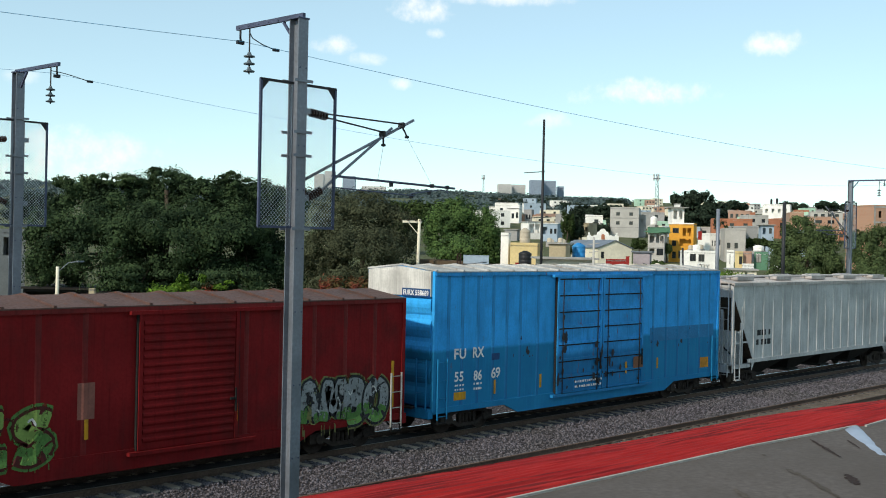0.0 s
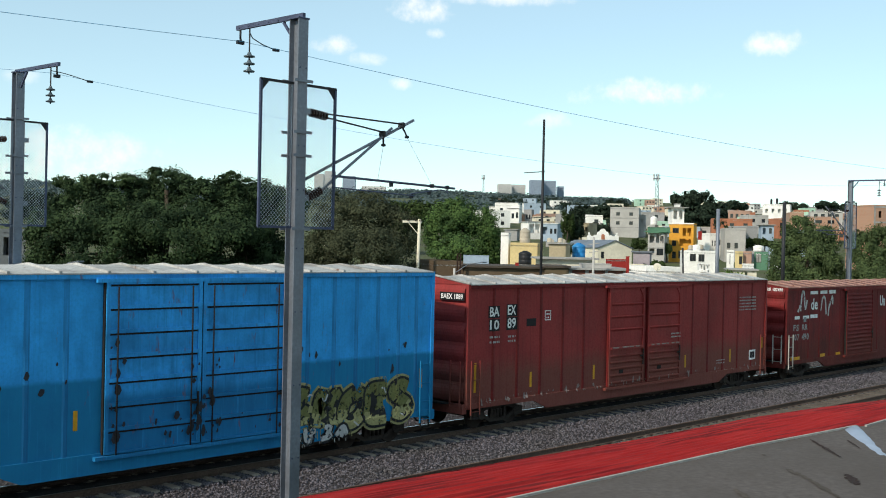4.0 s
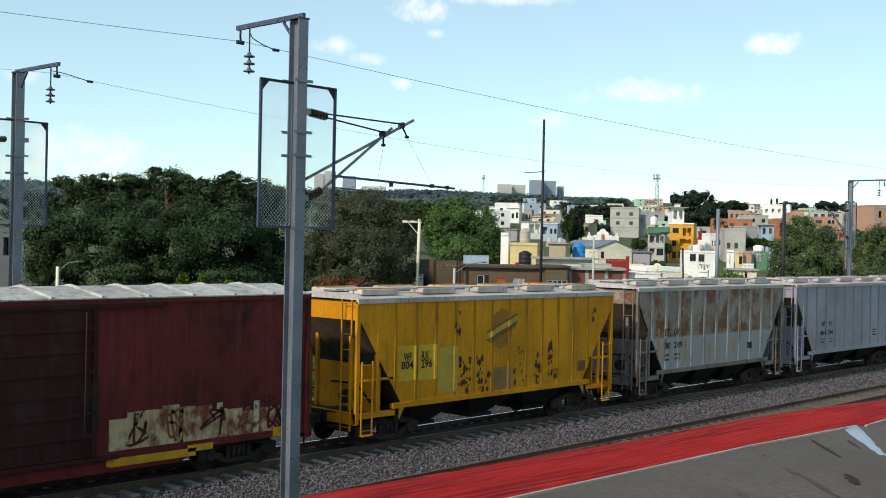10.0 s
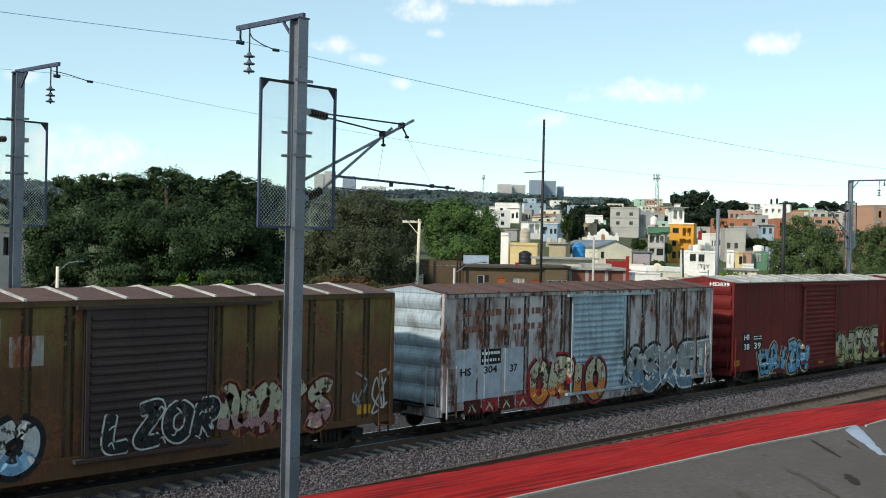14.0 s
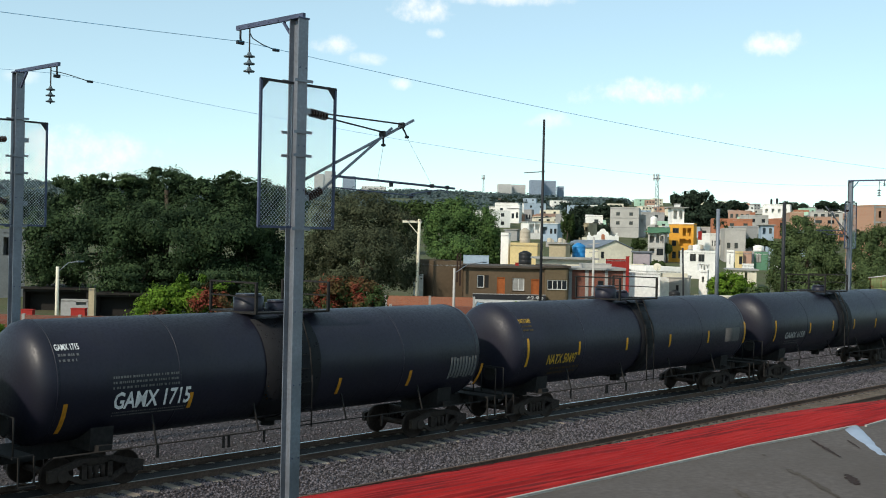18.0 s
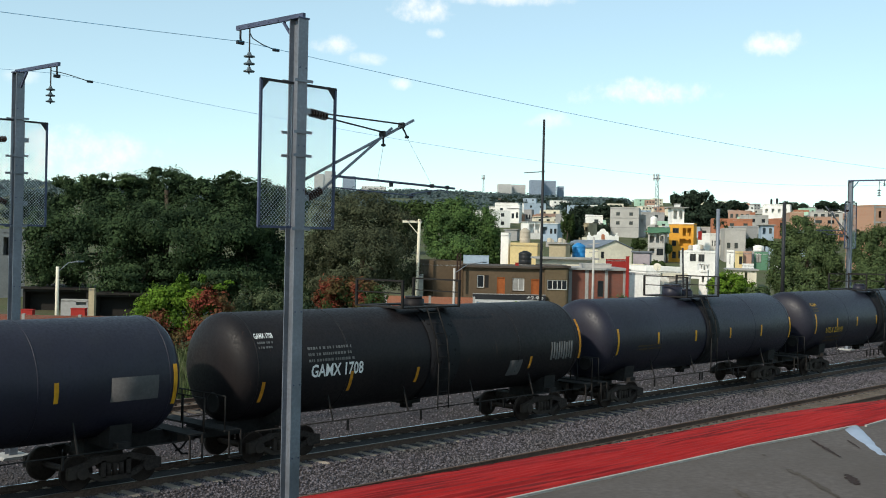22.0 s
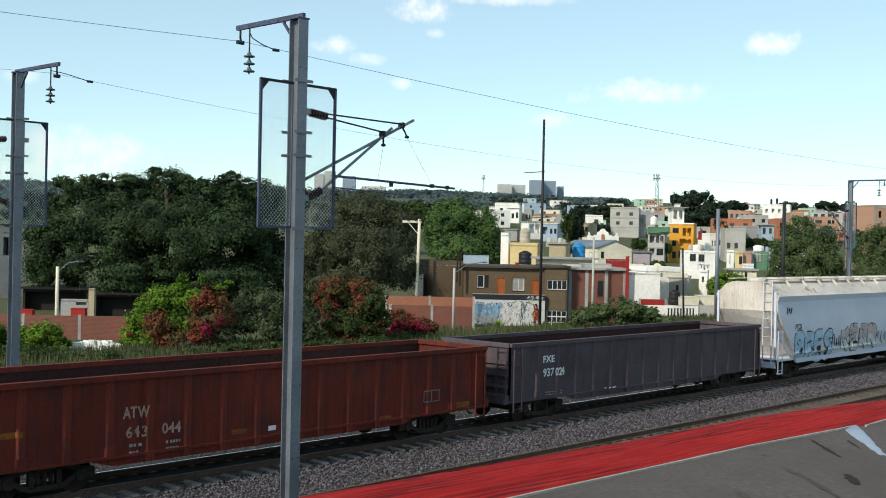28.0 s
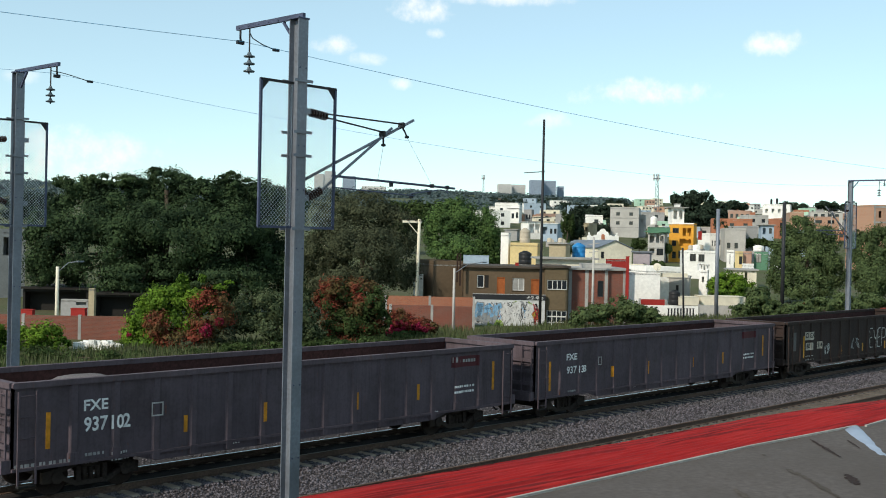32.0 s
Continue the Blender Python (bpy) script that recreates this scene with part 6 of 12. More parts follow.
M_BROWNBAR, M_DULL, M_PLATE, M_SIGNRED = flat("brown_emblem_bar", (0.19, 0.085, 0.02)), flat("dull_label", (0.10, 0.095, 0.095)), flat("cream_number_plate", (0.48, 0.43, 0.36)), flat("faded_sign_red", (0.085, 0.018, 0.022))
P_CREAMPANEL = paint("flaking_cream_panel", (0.52, 0.40, 0.23), rust=0.72, dirt=0.5, seed=33, rust_c=(0.12, 0.035, 0.02), dirt_c=(0.25, 0.12, 0.06), grain=(1.6, 1.6, 1.0))
P_RUSTPANEL = paint("flaking_white_panel", (0.38, 0.355, 0.32), rust=0.85, dirt=0.5, seed=31, rust_c=(0.15, 0.045, 0.025), dirt_c=(0.22, 0.12, 0.08), grain=(2.6, 2.6, 0.9))
G_WHITE, G_CREAM, G_GREYP = sprayed("sprayed_white", (0.55, 0.54, 0.52)), sprayed("sprayed_cream", (0.47, 0.42, 0.29)), sprayed("sprayed_grey", (0.26, 0.27, 0.27))
G_DARK, G_MAROON, G_RED = sprayed("sprayed_black", (0.022, 0.022, 0.024)), sprayed("sprayed_maroon", (0.08, 0.015, 0.013)), sprayed("sprayed_red", (0.32, 0.025, 0.03))
G_GREEN, G_LIME, G_OLIVE, G_KHAKI = sprayed("sprayed_green", (0.09, 0.20, 0.05)), sprayed("sprayed_lime", (0.22, 0.32, 0.08)), sprayed("sprayed_olive", (0.17, 0.17, 0.06)), sprayed("sprayed_khaki", (0.36, 0.33, 0.15))
G_PALEBLUE, G_STEEL, G_SKY, G_TEAL = sprayed("sprayed_pale_blue", (0.19, 0.36, 0.52)), sprayed("sprayed_steel_blue", (0.12, 0.20, 0.27)), sprayed("sprayed_sky_blue", (0.10, 0.30, 0.50)), sprayed("sprayed_teal", (0.06, 0.19, 0.20))
P_RUSTLETTER = sprayed("sprayed_rust_lettering", (0.24, 0.10, 0.07))
M_PINKTXT = sprayed("sprayed_faded_pink_lettering", (0.42, 0.25, 0.21))
M_DIMGREY = flat("dim_grey_print", (0.15, 0.148, 0.145))
M_CHIP = flat("dark_chipped_paint", (0.03, 0.032, 0.04))
M_YELRUST = flat("brown_paint_rust", (0.075, 0.034, 0.012))
M_DIMYEL, M_PALERUST = flat("dim_yellow_print", (0.10, 0.065, 0.02)), flat("pale_orange_rust", (0.36, 0.19, 0.11))
G_MILK = sprayed("sprayed_milky_blue", (0.40, 0.54, 0.68), 0.28)
G_UTC, G_PALEPINK, G_PALEGREEN = sprayed("sprayed_off_white", (0.62, 0.64, 0.64)), sprayed("sprayed_pale_pink", (0.56, 0.44, 0.44)), sprayed("sprayed_pale_green", (0.42, 0.48, 0.36))
G_RUST, G_ORANGEP, G_PINKP, G_YELLOWP, G_BROWNRING = sprayed("sprayed_rust", (0.22, 0.085, 0.04)), sprayed("sprayed_orange", (0.55, 0.17, 0.03)), sprayed("sprayed_pink", (0.40, 0.22, 0.22)), sprayed("sprayed_yellow", (0.33, 0.34, 0.04)), flat("emblem_brown", (0.34, 0.14, 0.02))


def skin(car, x, z):
    """How far the car's nearer side stands out at x, z."""
    kind, w, ribs, doors = SKINS[car.name]
    if kind == "round":
        pts = [(1.0, 1.5), (1.24, 1.57), (1.26, 1.605), (1.34, 1.605), (1.36, 1.575), (2.0, 1.6), (2.7, 1.59), (3.3, 1.56), (3.72, 1.52), (3.98, 1.6), (4.1, 1.46), (4.46, 1.12), (4.6, 0.75)]
        for (za, ya), (zb, yb) in zip(pts, pts[1:]):
            if z <= zb:
                return ya + (yb - ya) * max(0.0, (z - za) / (zb - za))
        return 1.5
    deep, half = {"box": (0.02, 0.075), "hop": (0.035, 0.1), "gon": (0.055, 0.12)}[kind]
    for d0, d1, out in doors:
        if d0 - 0.02 < x < d1 + 0.02:
            return w + out
    if kind == "box" and w > 1 and z < 0.97:
        return w + 0.047
    return w + deep if any(abs(x - r) < half for r in ribs) else w


def over(car, x0, x1, z0, z1):
    n = 9
    return max(skin(car, x0 + (x1 - x0) * i / (n - 1), zz) for i in range(n) for zz in (z0, z1))


def mark(car, text, x, z, size, width, mat, bold=False):
    """Painted lettering; bold is heavier and slanted."""
    me = text_mesh(text, size, mat, bold=bold).copy()
    xs = [v.co.x for v in me.vertices]
    k = width / max(0.01, max(xs) - min(xs))
    me.transform(Matrix.Translation((-min(xs) * k, 0, 0)) @ Matrix.Diagonal((k, 1, 1, 1)))
    if bold:
        me.transform(Matrix.Shear("XZ", 4, (0.35, 0.0)))
    # each sign lies flat on what it crosses
    home = list(range(len(me.vertices)))

    def root(i):
        while home[i] != i:
            i = home[i]
        return i

    for e in me.edges:
        a, b = root(e.vertices[0]), root(e.vertices[1])
        home[a] = b
    signs = {}
    for v in me.vertices:
        signs.setdefault(root(v.index), []).append(v)
    for vs in signs.values():
        xa, xb = min(v.co.x for v in vs), max(v.co.x for v in vs)
        y = max(skin(car, x + xa + (xb - xa) * i / 6, z + size / 2) for i in range(7))
        for v in vs:
            v.co = (x + v.co.x, -y - 0.012, z + v.co.z)
    part("lettering", me, None, car)


def end_mark(car, text, half, z, size, width, mat, plate=None):
    """A small number on the end wall that faces down the line."""
    me = text_mesh(text, size, mat).copy()
    xs = [v.co.x for v in me.vertices]
    k = width / (max(xs) - min(xs))
    for v in me.vertices:
        v.co = (-half, -1.32 + width - (v.co.x - min(xs)) * k, z + v.co.z)
    if plate:
        part("number_plate", Geo().box(-half + 0.004, -half + 0.012, -1.38, -1.26 + width, z - 0.05, z + size + 0.05), plate, car)
    part("end_number", me, None, car)


LAYER = {}


def patch(car, name, x0, x1, z0, z1, mat, label=""):
    """A painted panel that follows the posts of the side."""
    n = max(2, int((x1 - x0) / 0.045) + 1)
    LAYER[car.name] = LAYER.get(car.name, 0) + 1
    lift = 0.004 + 0.0016 * (LAYER[car.name] % 5)
    top = []
    for i in range(n):
        x = x0 + (x1 - x0) * i / (n - 1)
        top.append((x, -skin(car, x, (z0 + z1) / 2) - lift))
    g = Geo()
    vs = [(x, y, z) for z in (z0, z1) for x, y in top] + [(x, y + 0.004, z) for z in (z0, z1) for x, y in top]
    fs = [(i, i + 1, n + i + 1, n + i) for i in range(n - 1)] + [(2 * n + i, 3 * n + i, 3 * n + i + 1, 2 * n + i + 1) for i in range(n - 1)]
    fs += [(0, n, 3 * n, 2 * n), (n - 1, 3 * n - 1, 4 * n - 1, 2 * n - 1)]
    g.add(vs, fs)
    part(name, g, mat, car, label)


def outline(car, x0, x1, z0, z1, mat, t=0.03):
    """A thin painted frame on the side."""
    y = -max(skin(car, x0 + (x1 - x0) * k / 6, (z0 + z1) / 2) for k in range(7)) - 0.006
    a, b = [(x0, z0), (x1, z0), (x1, z1), (x0, z1)], [(x0 + t, z0 + t), (x1 - t, z0 + t), (x1 - t, z1 - t), (x0 + t, z1 - t)]
    vs = [(x, yy, z) for yy in (y, y + 0.004) for x, z in a + b]
    fs = []
    for k in range(4):
        n = (k + 1) % 4
        fs += [(k, n, 4 + n, 4 + k), (8 + n, 8 + k, 12 + k, 12 + n), (n, k, 8 + k, 8 + n), (4 + k, 4 + n, 12 + n, 12 + k)]
    part("painted_outline", Geo().add(vs, fs), mat, car)


def print_bars(car, x, z, w, size, mat, rows):
    """Small print that cannot be read, as rows of short bars."""
    rng = random.Random(int(x * 31 + z * 7))
    for r in range(rows):
        cx, zz = x, z - r * size * 1.7
        while cx < x + w - 0.3 * size:
            l = min(size * rng.choice((0.45, 0.6, 0.9)), x + w - cx)
            y = skin(car, cx + l / 2, zz) + 0.012
            part("small_print", Geo().box(cx, cx + l, -y, -y + 0.004, zz, zz + size * 0.7), mat, car)
            cx += l + size * rng.choice((0.25, 0.3, 0.7))


def rust_spots(car, x0, x1, z0, z1, n, seed, mat=None, k_size=1.0):
    """Flaked spots where the paint has gone, down to dark rust."""
    rng = random.Random(seed * 3)
    g = Geo()
    for k in range(n):
        x, z = rng.uniform(x0, x1), z0 + (z1 - z0) * rng.random() ** 1.3
        r = rng.choice((0.03, 0.04, 0.06, 0.10)) * k_size
        blob(g, car, lump(rng, x, z, r * rng.uniform(0.6, 1.0), r * rng.uniform(0.9, 1.8), 0.1, 0.9, 9), 0.006 + 0.0006 * k)
    part("flaked_paint", g, mat or M_RUSTPATCH, car)


def emblem(car, cx, cz, rx, rz):
    """A faded round emblem crossed by a slanted bar, with plain uprights for its letters."""
    g = Geo()
    rng = random.Random(5)
    blob(g, car, lump(rng, cx, cz, rx * 0.78, rz, 0.0, 1.0, 20), 0.006)
    part("emblem_disc", g, G_BROWNRING, car, "faded brown round emblem")
    g = Geo()
    bar = [(-1.0, -0.50), (1.15, 0.32), (1.15, 0.68), (-1.0, -0.10)]
    blob(g, car, [(cx + x * rx, cz + z * rz) for x, z in bar], 0.012)
    part("emblem_bar", g, P_YELNEW2, car, "yellow bar of the emblem")
    for side in (-1, 1):
        g = Geo()
        zo = 0.20 * side
        ribbon(g, car, [(cx + rx * (-1.05 + 2.25 * i / 30), cz + rz * (-0.32 + zo + 0.84 * i / 30)) for i in range(31)], 0.07, 0.016)
        part("emblem_line", g, M_BROWNBAR, car)
    for k in range(9):
        u = -0.8 + 0.22 * k
        zc = -0.22 + 0.37 * u
        g = Geo()
        ribbon(g, car, [(cx + rx * u, cz + rz * (zc - 0.12)), (cx + rx * (u + 0.01), cz + rz * zc), (cx + rx * (u + 0.02), cz + rz * (zc + 0.14))], 0.11, 0.017)
        part("emblem_stroke", g, M_BROWNBAR, car)


def tank_mark(car, text, x, z, size, width, mat):
    me = text_mesh(text, size, mat).copy()
    xs = [v.co.x for v in me.vertices]
    k = width / (max(xs) - min(xs))
    for v in me.vertices:
        zz = z + v.co.z
        v.co = (x + (v.co.x - min(xs)) * k, tank_y(zz, 1.506), zz)
    part("lettering", me, None, car)


def tank_print(car, x, z, h, w, mat, rows):
    rng = random.Random(int(x * 13))
    size = h / (1 + 1.6 * (rows - 1))
    for r in range(rows):
        cx, zz = x, z + r * size * 1.6
        while cx < x + w:
            l = size * rng.choice((0.4, 0.55, 0.8))
            ya, yb = tank_y(zz, 1.505), tank_y(zz + size * 0.7, 1.505)
            part("small_print", Geo().add([(cx, ya, zz), (cx + l, ya, zz), (cx + l, yb, zz + size * 0.7), (cx, yb, zz + size * 0.7)], [(0, 1, 2, 3)]), mat, car)
            cx += l + size * rng.choice((0.25, 0.3, 0.7))


SPECIAL = {"ndm": [[(0.0, 0.0), (0.22, 0.35)], [(0.3, 0.05), (0.42, 1.0), (0.62, 0.95), (0.75, 0.15), (0.95, 0.6)]], "m": [[(0.0, 0.3), (0.15, 0.95), (0.35, 0.9), (0.45, 0.1)], [(0.62, 0.0), (0.7, 0.55), (0.95, 1.0), (0.98, 0.6)]],
           "ring": [[(0.5 + 0.5 * math.cos(k * math.pi / 8), 0.5 + 0.5 * math.sin(k * math.pi / 8)) for k in range(17)]]}


SWIRLS = [[[(0.1, 0.0), (0.15, 0.9), (0.5, 1.0), (0.55, 0.5)], [(0.5, 0.15), (0.95, 0.3)]],
          [[(0.05, 0.0), (0.2, 1.0), (0.45, 0.2), (0.7, 1.0), (0.95, 0.05)]],
          [[(0.9, 1.0), (0.2, 0.8), (0.15, 0.3), (0.6, 0.2), (0.7, 0.6), (0.3, 0.65)]],
          [[(0.05, 0.2), (0.5, 0.9), (0.95, 0.15)], [(0.5, 0.9), (0.52, 0.0)]],
          [[(0.0, 0.8), (0.3, 1.0), (0.45, 0.3), (0.7, 0.0), (1.0, 0.5)], [(0.8, 0.6), (0.75, 1.0)]],
          [[(0.8, 1.0), (0.3, 0.9), (0.5, 0.5), (0.2, 0.2), (0.9, 0.0)]],
          [[(0.1, 0.1), (0.9, 0.5), (0.3, 0.95), (0.2, 0.4), (0.8, 0.05)]]]


def smooth_path(pts, step):
    out = []
    for i in range(len(pts) - 1):
        p0, p1, p2, p3 = pts[max(0, i - 1)], pts[i], pts[i + 1], pts[min(len(pts) - 1, i + 2)]
        n = max(2, int(math.dist(p1, p2) / step))
        for k in range(n):
            t = k / n
            out.append(tuple(0.5 * (2 * b + (c - a) * t + (2 * a - 5 * b + 4 * c - d) * t * t + (3 * b - a - 3 * c + d) * t ** 3) for a, b, c, d in zip(p0, p1, p2, p3)))
    return out + [pts[-1]]


def ribbon(g, car, path, width, lift):
    n = len(path)
    vs = []
    for i, (x, z) in enumerate(path):
        a, b = path[max(0, i - 1)], path[min(n - 1, i + 1)]
        d = math.dist(a, b) or 1.0
        nx, nz = -(b[1] - a[1]) / d, (b[0] - a[0]) / d
        e = width * (0.72 if i in (0, n - 1) else 1.0)
        for s in (-0.5, 0.0, 0.5):
            xx, zz = x + nx * e * s, z + nz * e * s
            vs.append((xx, -skin(car, xx, zz) - lift, zz))
    g.add(vs, [(3 * i + j, 3 * i + j + 1, 3 * i + j + 4, 3 * i + j + 3) for i in range(n - 1) for j in (0, 1)])


def blob(g, car, pts, lift):
    """A flat convex shape laid over the side, cut in narrow upright strips so that it follows the posts."""
    x0, x1 = min(p[0] for p in pts), max(p[0] for p in pts)
    n = max(3, int((x1 - x0) / 0.045))
    cols = []
    m = len(pts)
    for i in range(n + 1):
        x = min(x1 - 1e-4, max(x0 + 1e-4, x0 + (x1 - x0) * i / n))
        zs = []
        for k in range(m):
            (xa, za), (xb, zb) = pts[k], pts[(k + 1) % m]
            if (xa - x) * (xb - x) <= 0 and abs(xa - xb) > 1e-9:
                zs.append(za + (zb - za) * (x - xa) / (xb - xa))
        if zs:
            cols.append((x, min(zs), max(zs)))
    vs = [(x, -skin(car, x, zz) - lift, zz) for x, lo, hi in cols for zz in (lo, (lo + hi) / 2, hi)]
    g.add(vs, [(3 * i + j, 3 * i + 3 + j, 3 * i + 4 + j, 3 * i + 1 + j) for i in range(len(cols) - 1) for j in (0, 1)])


def lump(rng, cx, cz, rx, rz, lean, power=0.6, n=14):
    """A rounded block outline."""
    pts = []
    for k in range(n):
        t = 2 * math.pi * k / n
        c, s = math.cos(t), math.sin(t)
        x, z = math.copysign(abs(c) ** power, c) * rx, math.copysign(abs(s) ** power, s) * rz
        j = 1 + rng.uniform(-0.09, 0.09)
        pts.append((cx + (x + lean * z) * j, cz + z * j))
    return pts


GLYPHS = {"A": [[(0.0, 0.0), (0.3, 0.75), (0.5, 1.0), (0.72, 0.7), (1.0, 0.0)], [(0.2, 0.34), (0.8, 0.34)]],
          "B": [[(0.12, 0.0), (0.1, 1.0)], [(0.1, 1.0), (0.75, 0.95), (0.8, 0.62), (0.2, 0.54)], [(0.2, 0.54), (0.95, 0.42), (0.85, 0.05), (0.12, 0.0)]],
          "C": [[(0.95, 0.85), (0.5, 1.0), (0.08, 0.65), (0.12, 0.2), (0.5, 0.0), (0.95, 0.15)]],
          "D": [[(0.1, 0.0), (0.12, 1.0)], [(0.12, 1.0), (0.75, 0.9), (0.95, 0.5), (0.7, 0.08), (0.1, 0.0)]],
          "E": [[(0.95, 1.0), (0.15, 0.97), (0.1, 0.5), (0.15, 0.03), (0.98, 0.0)], [(0.15, 0.5), (0.8, 0.53)]],
          "H": [[(0.1, 0.0), (0.15, 1.0)], [(0.85, 0.0), (0.9, 1.0)], [(0.12, 0.5), (0.88, 0.5)]],
          "I": [[(0.45, 0.0), (0.55, 1.0)]],
          "J": [[(0.2, 1.0), (0.8, 1.0), (0.75, 0.3), (0.45, 0.0), (0.05, 0.2)]],
          "K": [[(0.1, 0.0), (0.12, 1.0)], [(0.95, 1.0), (0.2, 0.48), (0.95, 0.0)]],
          "L": [[(0.15, 1.0), (0.1, 0.05), (0.95, 0.0)]],
          "M": [[(0.0, 0.0), (0.12, 1.0), (0.5, 0.35), (0.88, 1.0), (1.0, 0.0)]],
          "N": [[(0.05, 0.0), (0.1, 1.0), (0.9, 0.05), (0.95, 1.0)]],
          "O": [[(0.5, 1.0), (0.08, 0.75), (0.06, 0.25), (0.5, 0.0), (0.92, 0.25), (0.94, 0.75), (0.5, 1.0)]],
          "P": [[(0.12, 0.0), (0.1, 1.0)], [(0.1, 1.0), (0.85, 0.95), (0.9, 0.55), (0.15, 0.45)]],
          "R": [[(0.12, 0.0), (0.1, 1.0)], [(0.1, 1.0), (0.85, 0.95), (0.88, 0.6), (0.15, 0.48)], [(0.4, 0.48), (0.98, 0.0)]],
          "S": [[(0.92, 0.9), (0.5, 1.0), (0.08, 0.78), (0.5, 0.52), (0.92, 0.25), (0.5, 0.0), (0.05, 0.12)]],
          "T": [[(0.0, 0.95), (1.0, 1.0)], [(0.5, 0.97), (0.48, 0.0)]],
          "W": [[(0.0, 1.0), (0.2, 0.0), (0.5, 0.65), (0.8, 0.0), (1.0, 1.0)]],
          "X": [[(0.05, 1.0), (0.95, 0.0)], [(0.95, 1.0), (0.05, 0.0)]],
          "Y": [[(0.05, 1.0), (0.5, 0.5), (0.95, 1.0)], [(0.5, 0.5), (0.48, 0.0)]],
          "Z": [[(0.08, 0.95), (0.95, 1.0), (0.05, 0.02), (0.98, 0.0)]]}


def graffiti(car, x0, x1, z0, z1, fills, line, n, seed, label, style="fat", lw=1.0, word="", bare=False):
    """Sprayed letters: swollen strokes in two tones with an edge and a halo, or thin single strokes; without a word, bent scrawls."""
    rng = random.Random(seed * 7 + 1)
    n = len(word) or n
    h, w = z1 - z0, (x1 - x0) / n
    layers = {}
    lift = 0.010

    def layer(m, k=0):
        # one part for each fat letter of a word
        return layers.setdefault((m.name, k if word else 0), (m, Geo()))[1]

    todo = []
    for k in range(n):
        if word:
            glyph = GLYPHS[word[k]]
        elif style in SPECIAL:
            glyph = SPECIAL[style]
        elif style == "fat":
            flip, turn = k % 2 == 0, (k + seed) % 3 == 0
            glyph = [[(1 - u if flip else u, 1 - v if turn else v) for u, v in stroke] for stroke in SWIRLS[(k * 5 + seed) % len(SWIRLS)]]
        else:
            glyph = [[(rng.uniform(0, 1), rng.uniform(0, 1)) for _ in range(rng.choice((4, 5, 6)))] for _ in range(2)]
        fat_style = style == "fat"
        lean = rng.uniform(-0.06, 0.2) if fat_style else rng.uniform(-0.03, 0.1) if word else 0.0
        up = rng.uniform(-0.05, 0.05) if word or fat_style else 0.0
        gw = w * (rng.uniform(1.12, 1.28) if fat_style else 0.9)
        m = 0.17 if fat_style else 0.05
        paths = [smooth_path([(x0 + w * k + gw * (m + (1 - 2 * m) * u) + h * lean * (v - 0.5), z0 + h * (m * 0.9 + (1 - 1.8 * m) * v + up)) for u, v in stroke], 0.06) for stroke in glyph]
        todo.append(paths)
    if style != "fat":
        fat = 0.17 * lw if style in SPECIAL else 0.09 * lw
        for k, paths in enumerate(todo):
            for path in paths:
                lift += 0.0008
                ribbon(layer(fills[(k + seed) % len(fills)]), car, path, fat, lift)
    else:
        edge = line or fills[0]
        fat = min(0.32 * h, 0.42 * w) * lw
        top, low, halo = fills[0], fills[min(1, len(fills) - 1)], fills[-1]
        for paths in [] if bare else todo:
            for path in paths:
                lift += 0.0003
                ribbon(layer(halo), car, path, fat * 1.75, lift)
        for k, paths in enumerate(todo):
            lift += 0.002
            for path in paths:
                lift += 0.0003
                ribbon(layer(edge, k), car, path, fat + (0.10 if bare else 0.15), lift)
            lift += 0.002
            for path in paths:
                lift += 0.0003
                ribbon(layer(top, k), car, path, fat, lift)
            cut = z0 + h * rng.uniform(0.36, 0.5)
            for path in paths:
                run = []
                for p in path + [None]:
                    if p and p[1] < cut + 0.05 * h * math.sin(p[0] * 5.0):
                        run.append(p)
                    elif len(run) > 2:
                        lift += 0.0003
                        ribbon(layer(low, k), car, run, fat * 0.97, lift + 0.0015)
                        run = []
                    else:
                        run = []
            # short shines and cuts on the letter
            for q in range(2):
                p = rng.choice(paths[0])
                lift += 0.0003
                ribbon(layer(edge if q else G_WHITE), car, smooth_path([p, (p[0] + 0.1 * w, p[1] + rng.uniform(-0.1, 0.1) * h), (p[0] + 0.2 * w, p[1] + rng.uniform(-0.14, 0.14) * h)], 0.06), fat * 0.14, lift + 0.003)
        # runs of paint below the letters
        for q in range(0 if bare else 3 * n):
            px, pz = x0 + (x1 - x0) * rng.random(), z0 + h * rng.uniform(0.02, 0.14)
            ribbon(layer(halo), car, [(px, pz), (px, pz - 0.12 * h), (px + 0.01, pz - h * rng.uniform(0.15, 0.24))], 0.03, 0.009)
    for m, g in layers.values():
        part("spray_paint", g, m, car, label)


SKINS = {}
for _key, _car in C.items():
    _w = {"boxcar": 1.47, "covered_hopper": 1.52, "gondola_car": 1.5}.get(_car.name.split(".")[0], 1.5)
    _kind = {"boxcar": "box", "covered_hopper": "hop", "gondola_car": "gon"}.get(_car.name.split(".")[0], "round")
    _ribs = [c.location.x for c in _car.children if c.name.startswith("side_post") and c.location.x != 0.0]
    if _kind == "hop":
        _ribs = [sum(v.co.x for v in c.data.vertices) / len(c.data.vertices) for c in _car.children if c.name.startswith("side_post")]
    _doors = [(min(v.co.x for v in c.data.vertices), max(v.co.x for v in c.data.vertices), 0.125) for c in _car.children if c.name.split(".")[0] == "door"]
    SKINS[_car.name] = ("round" if _key == "utcx" else _kind, _w, _ribs, _doors)

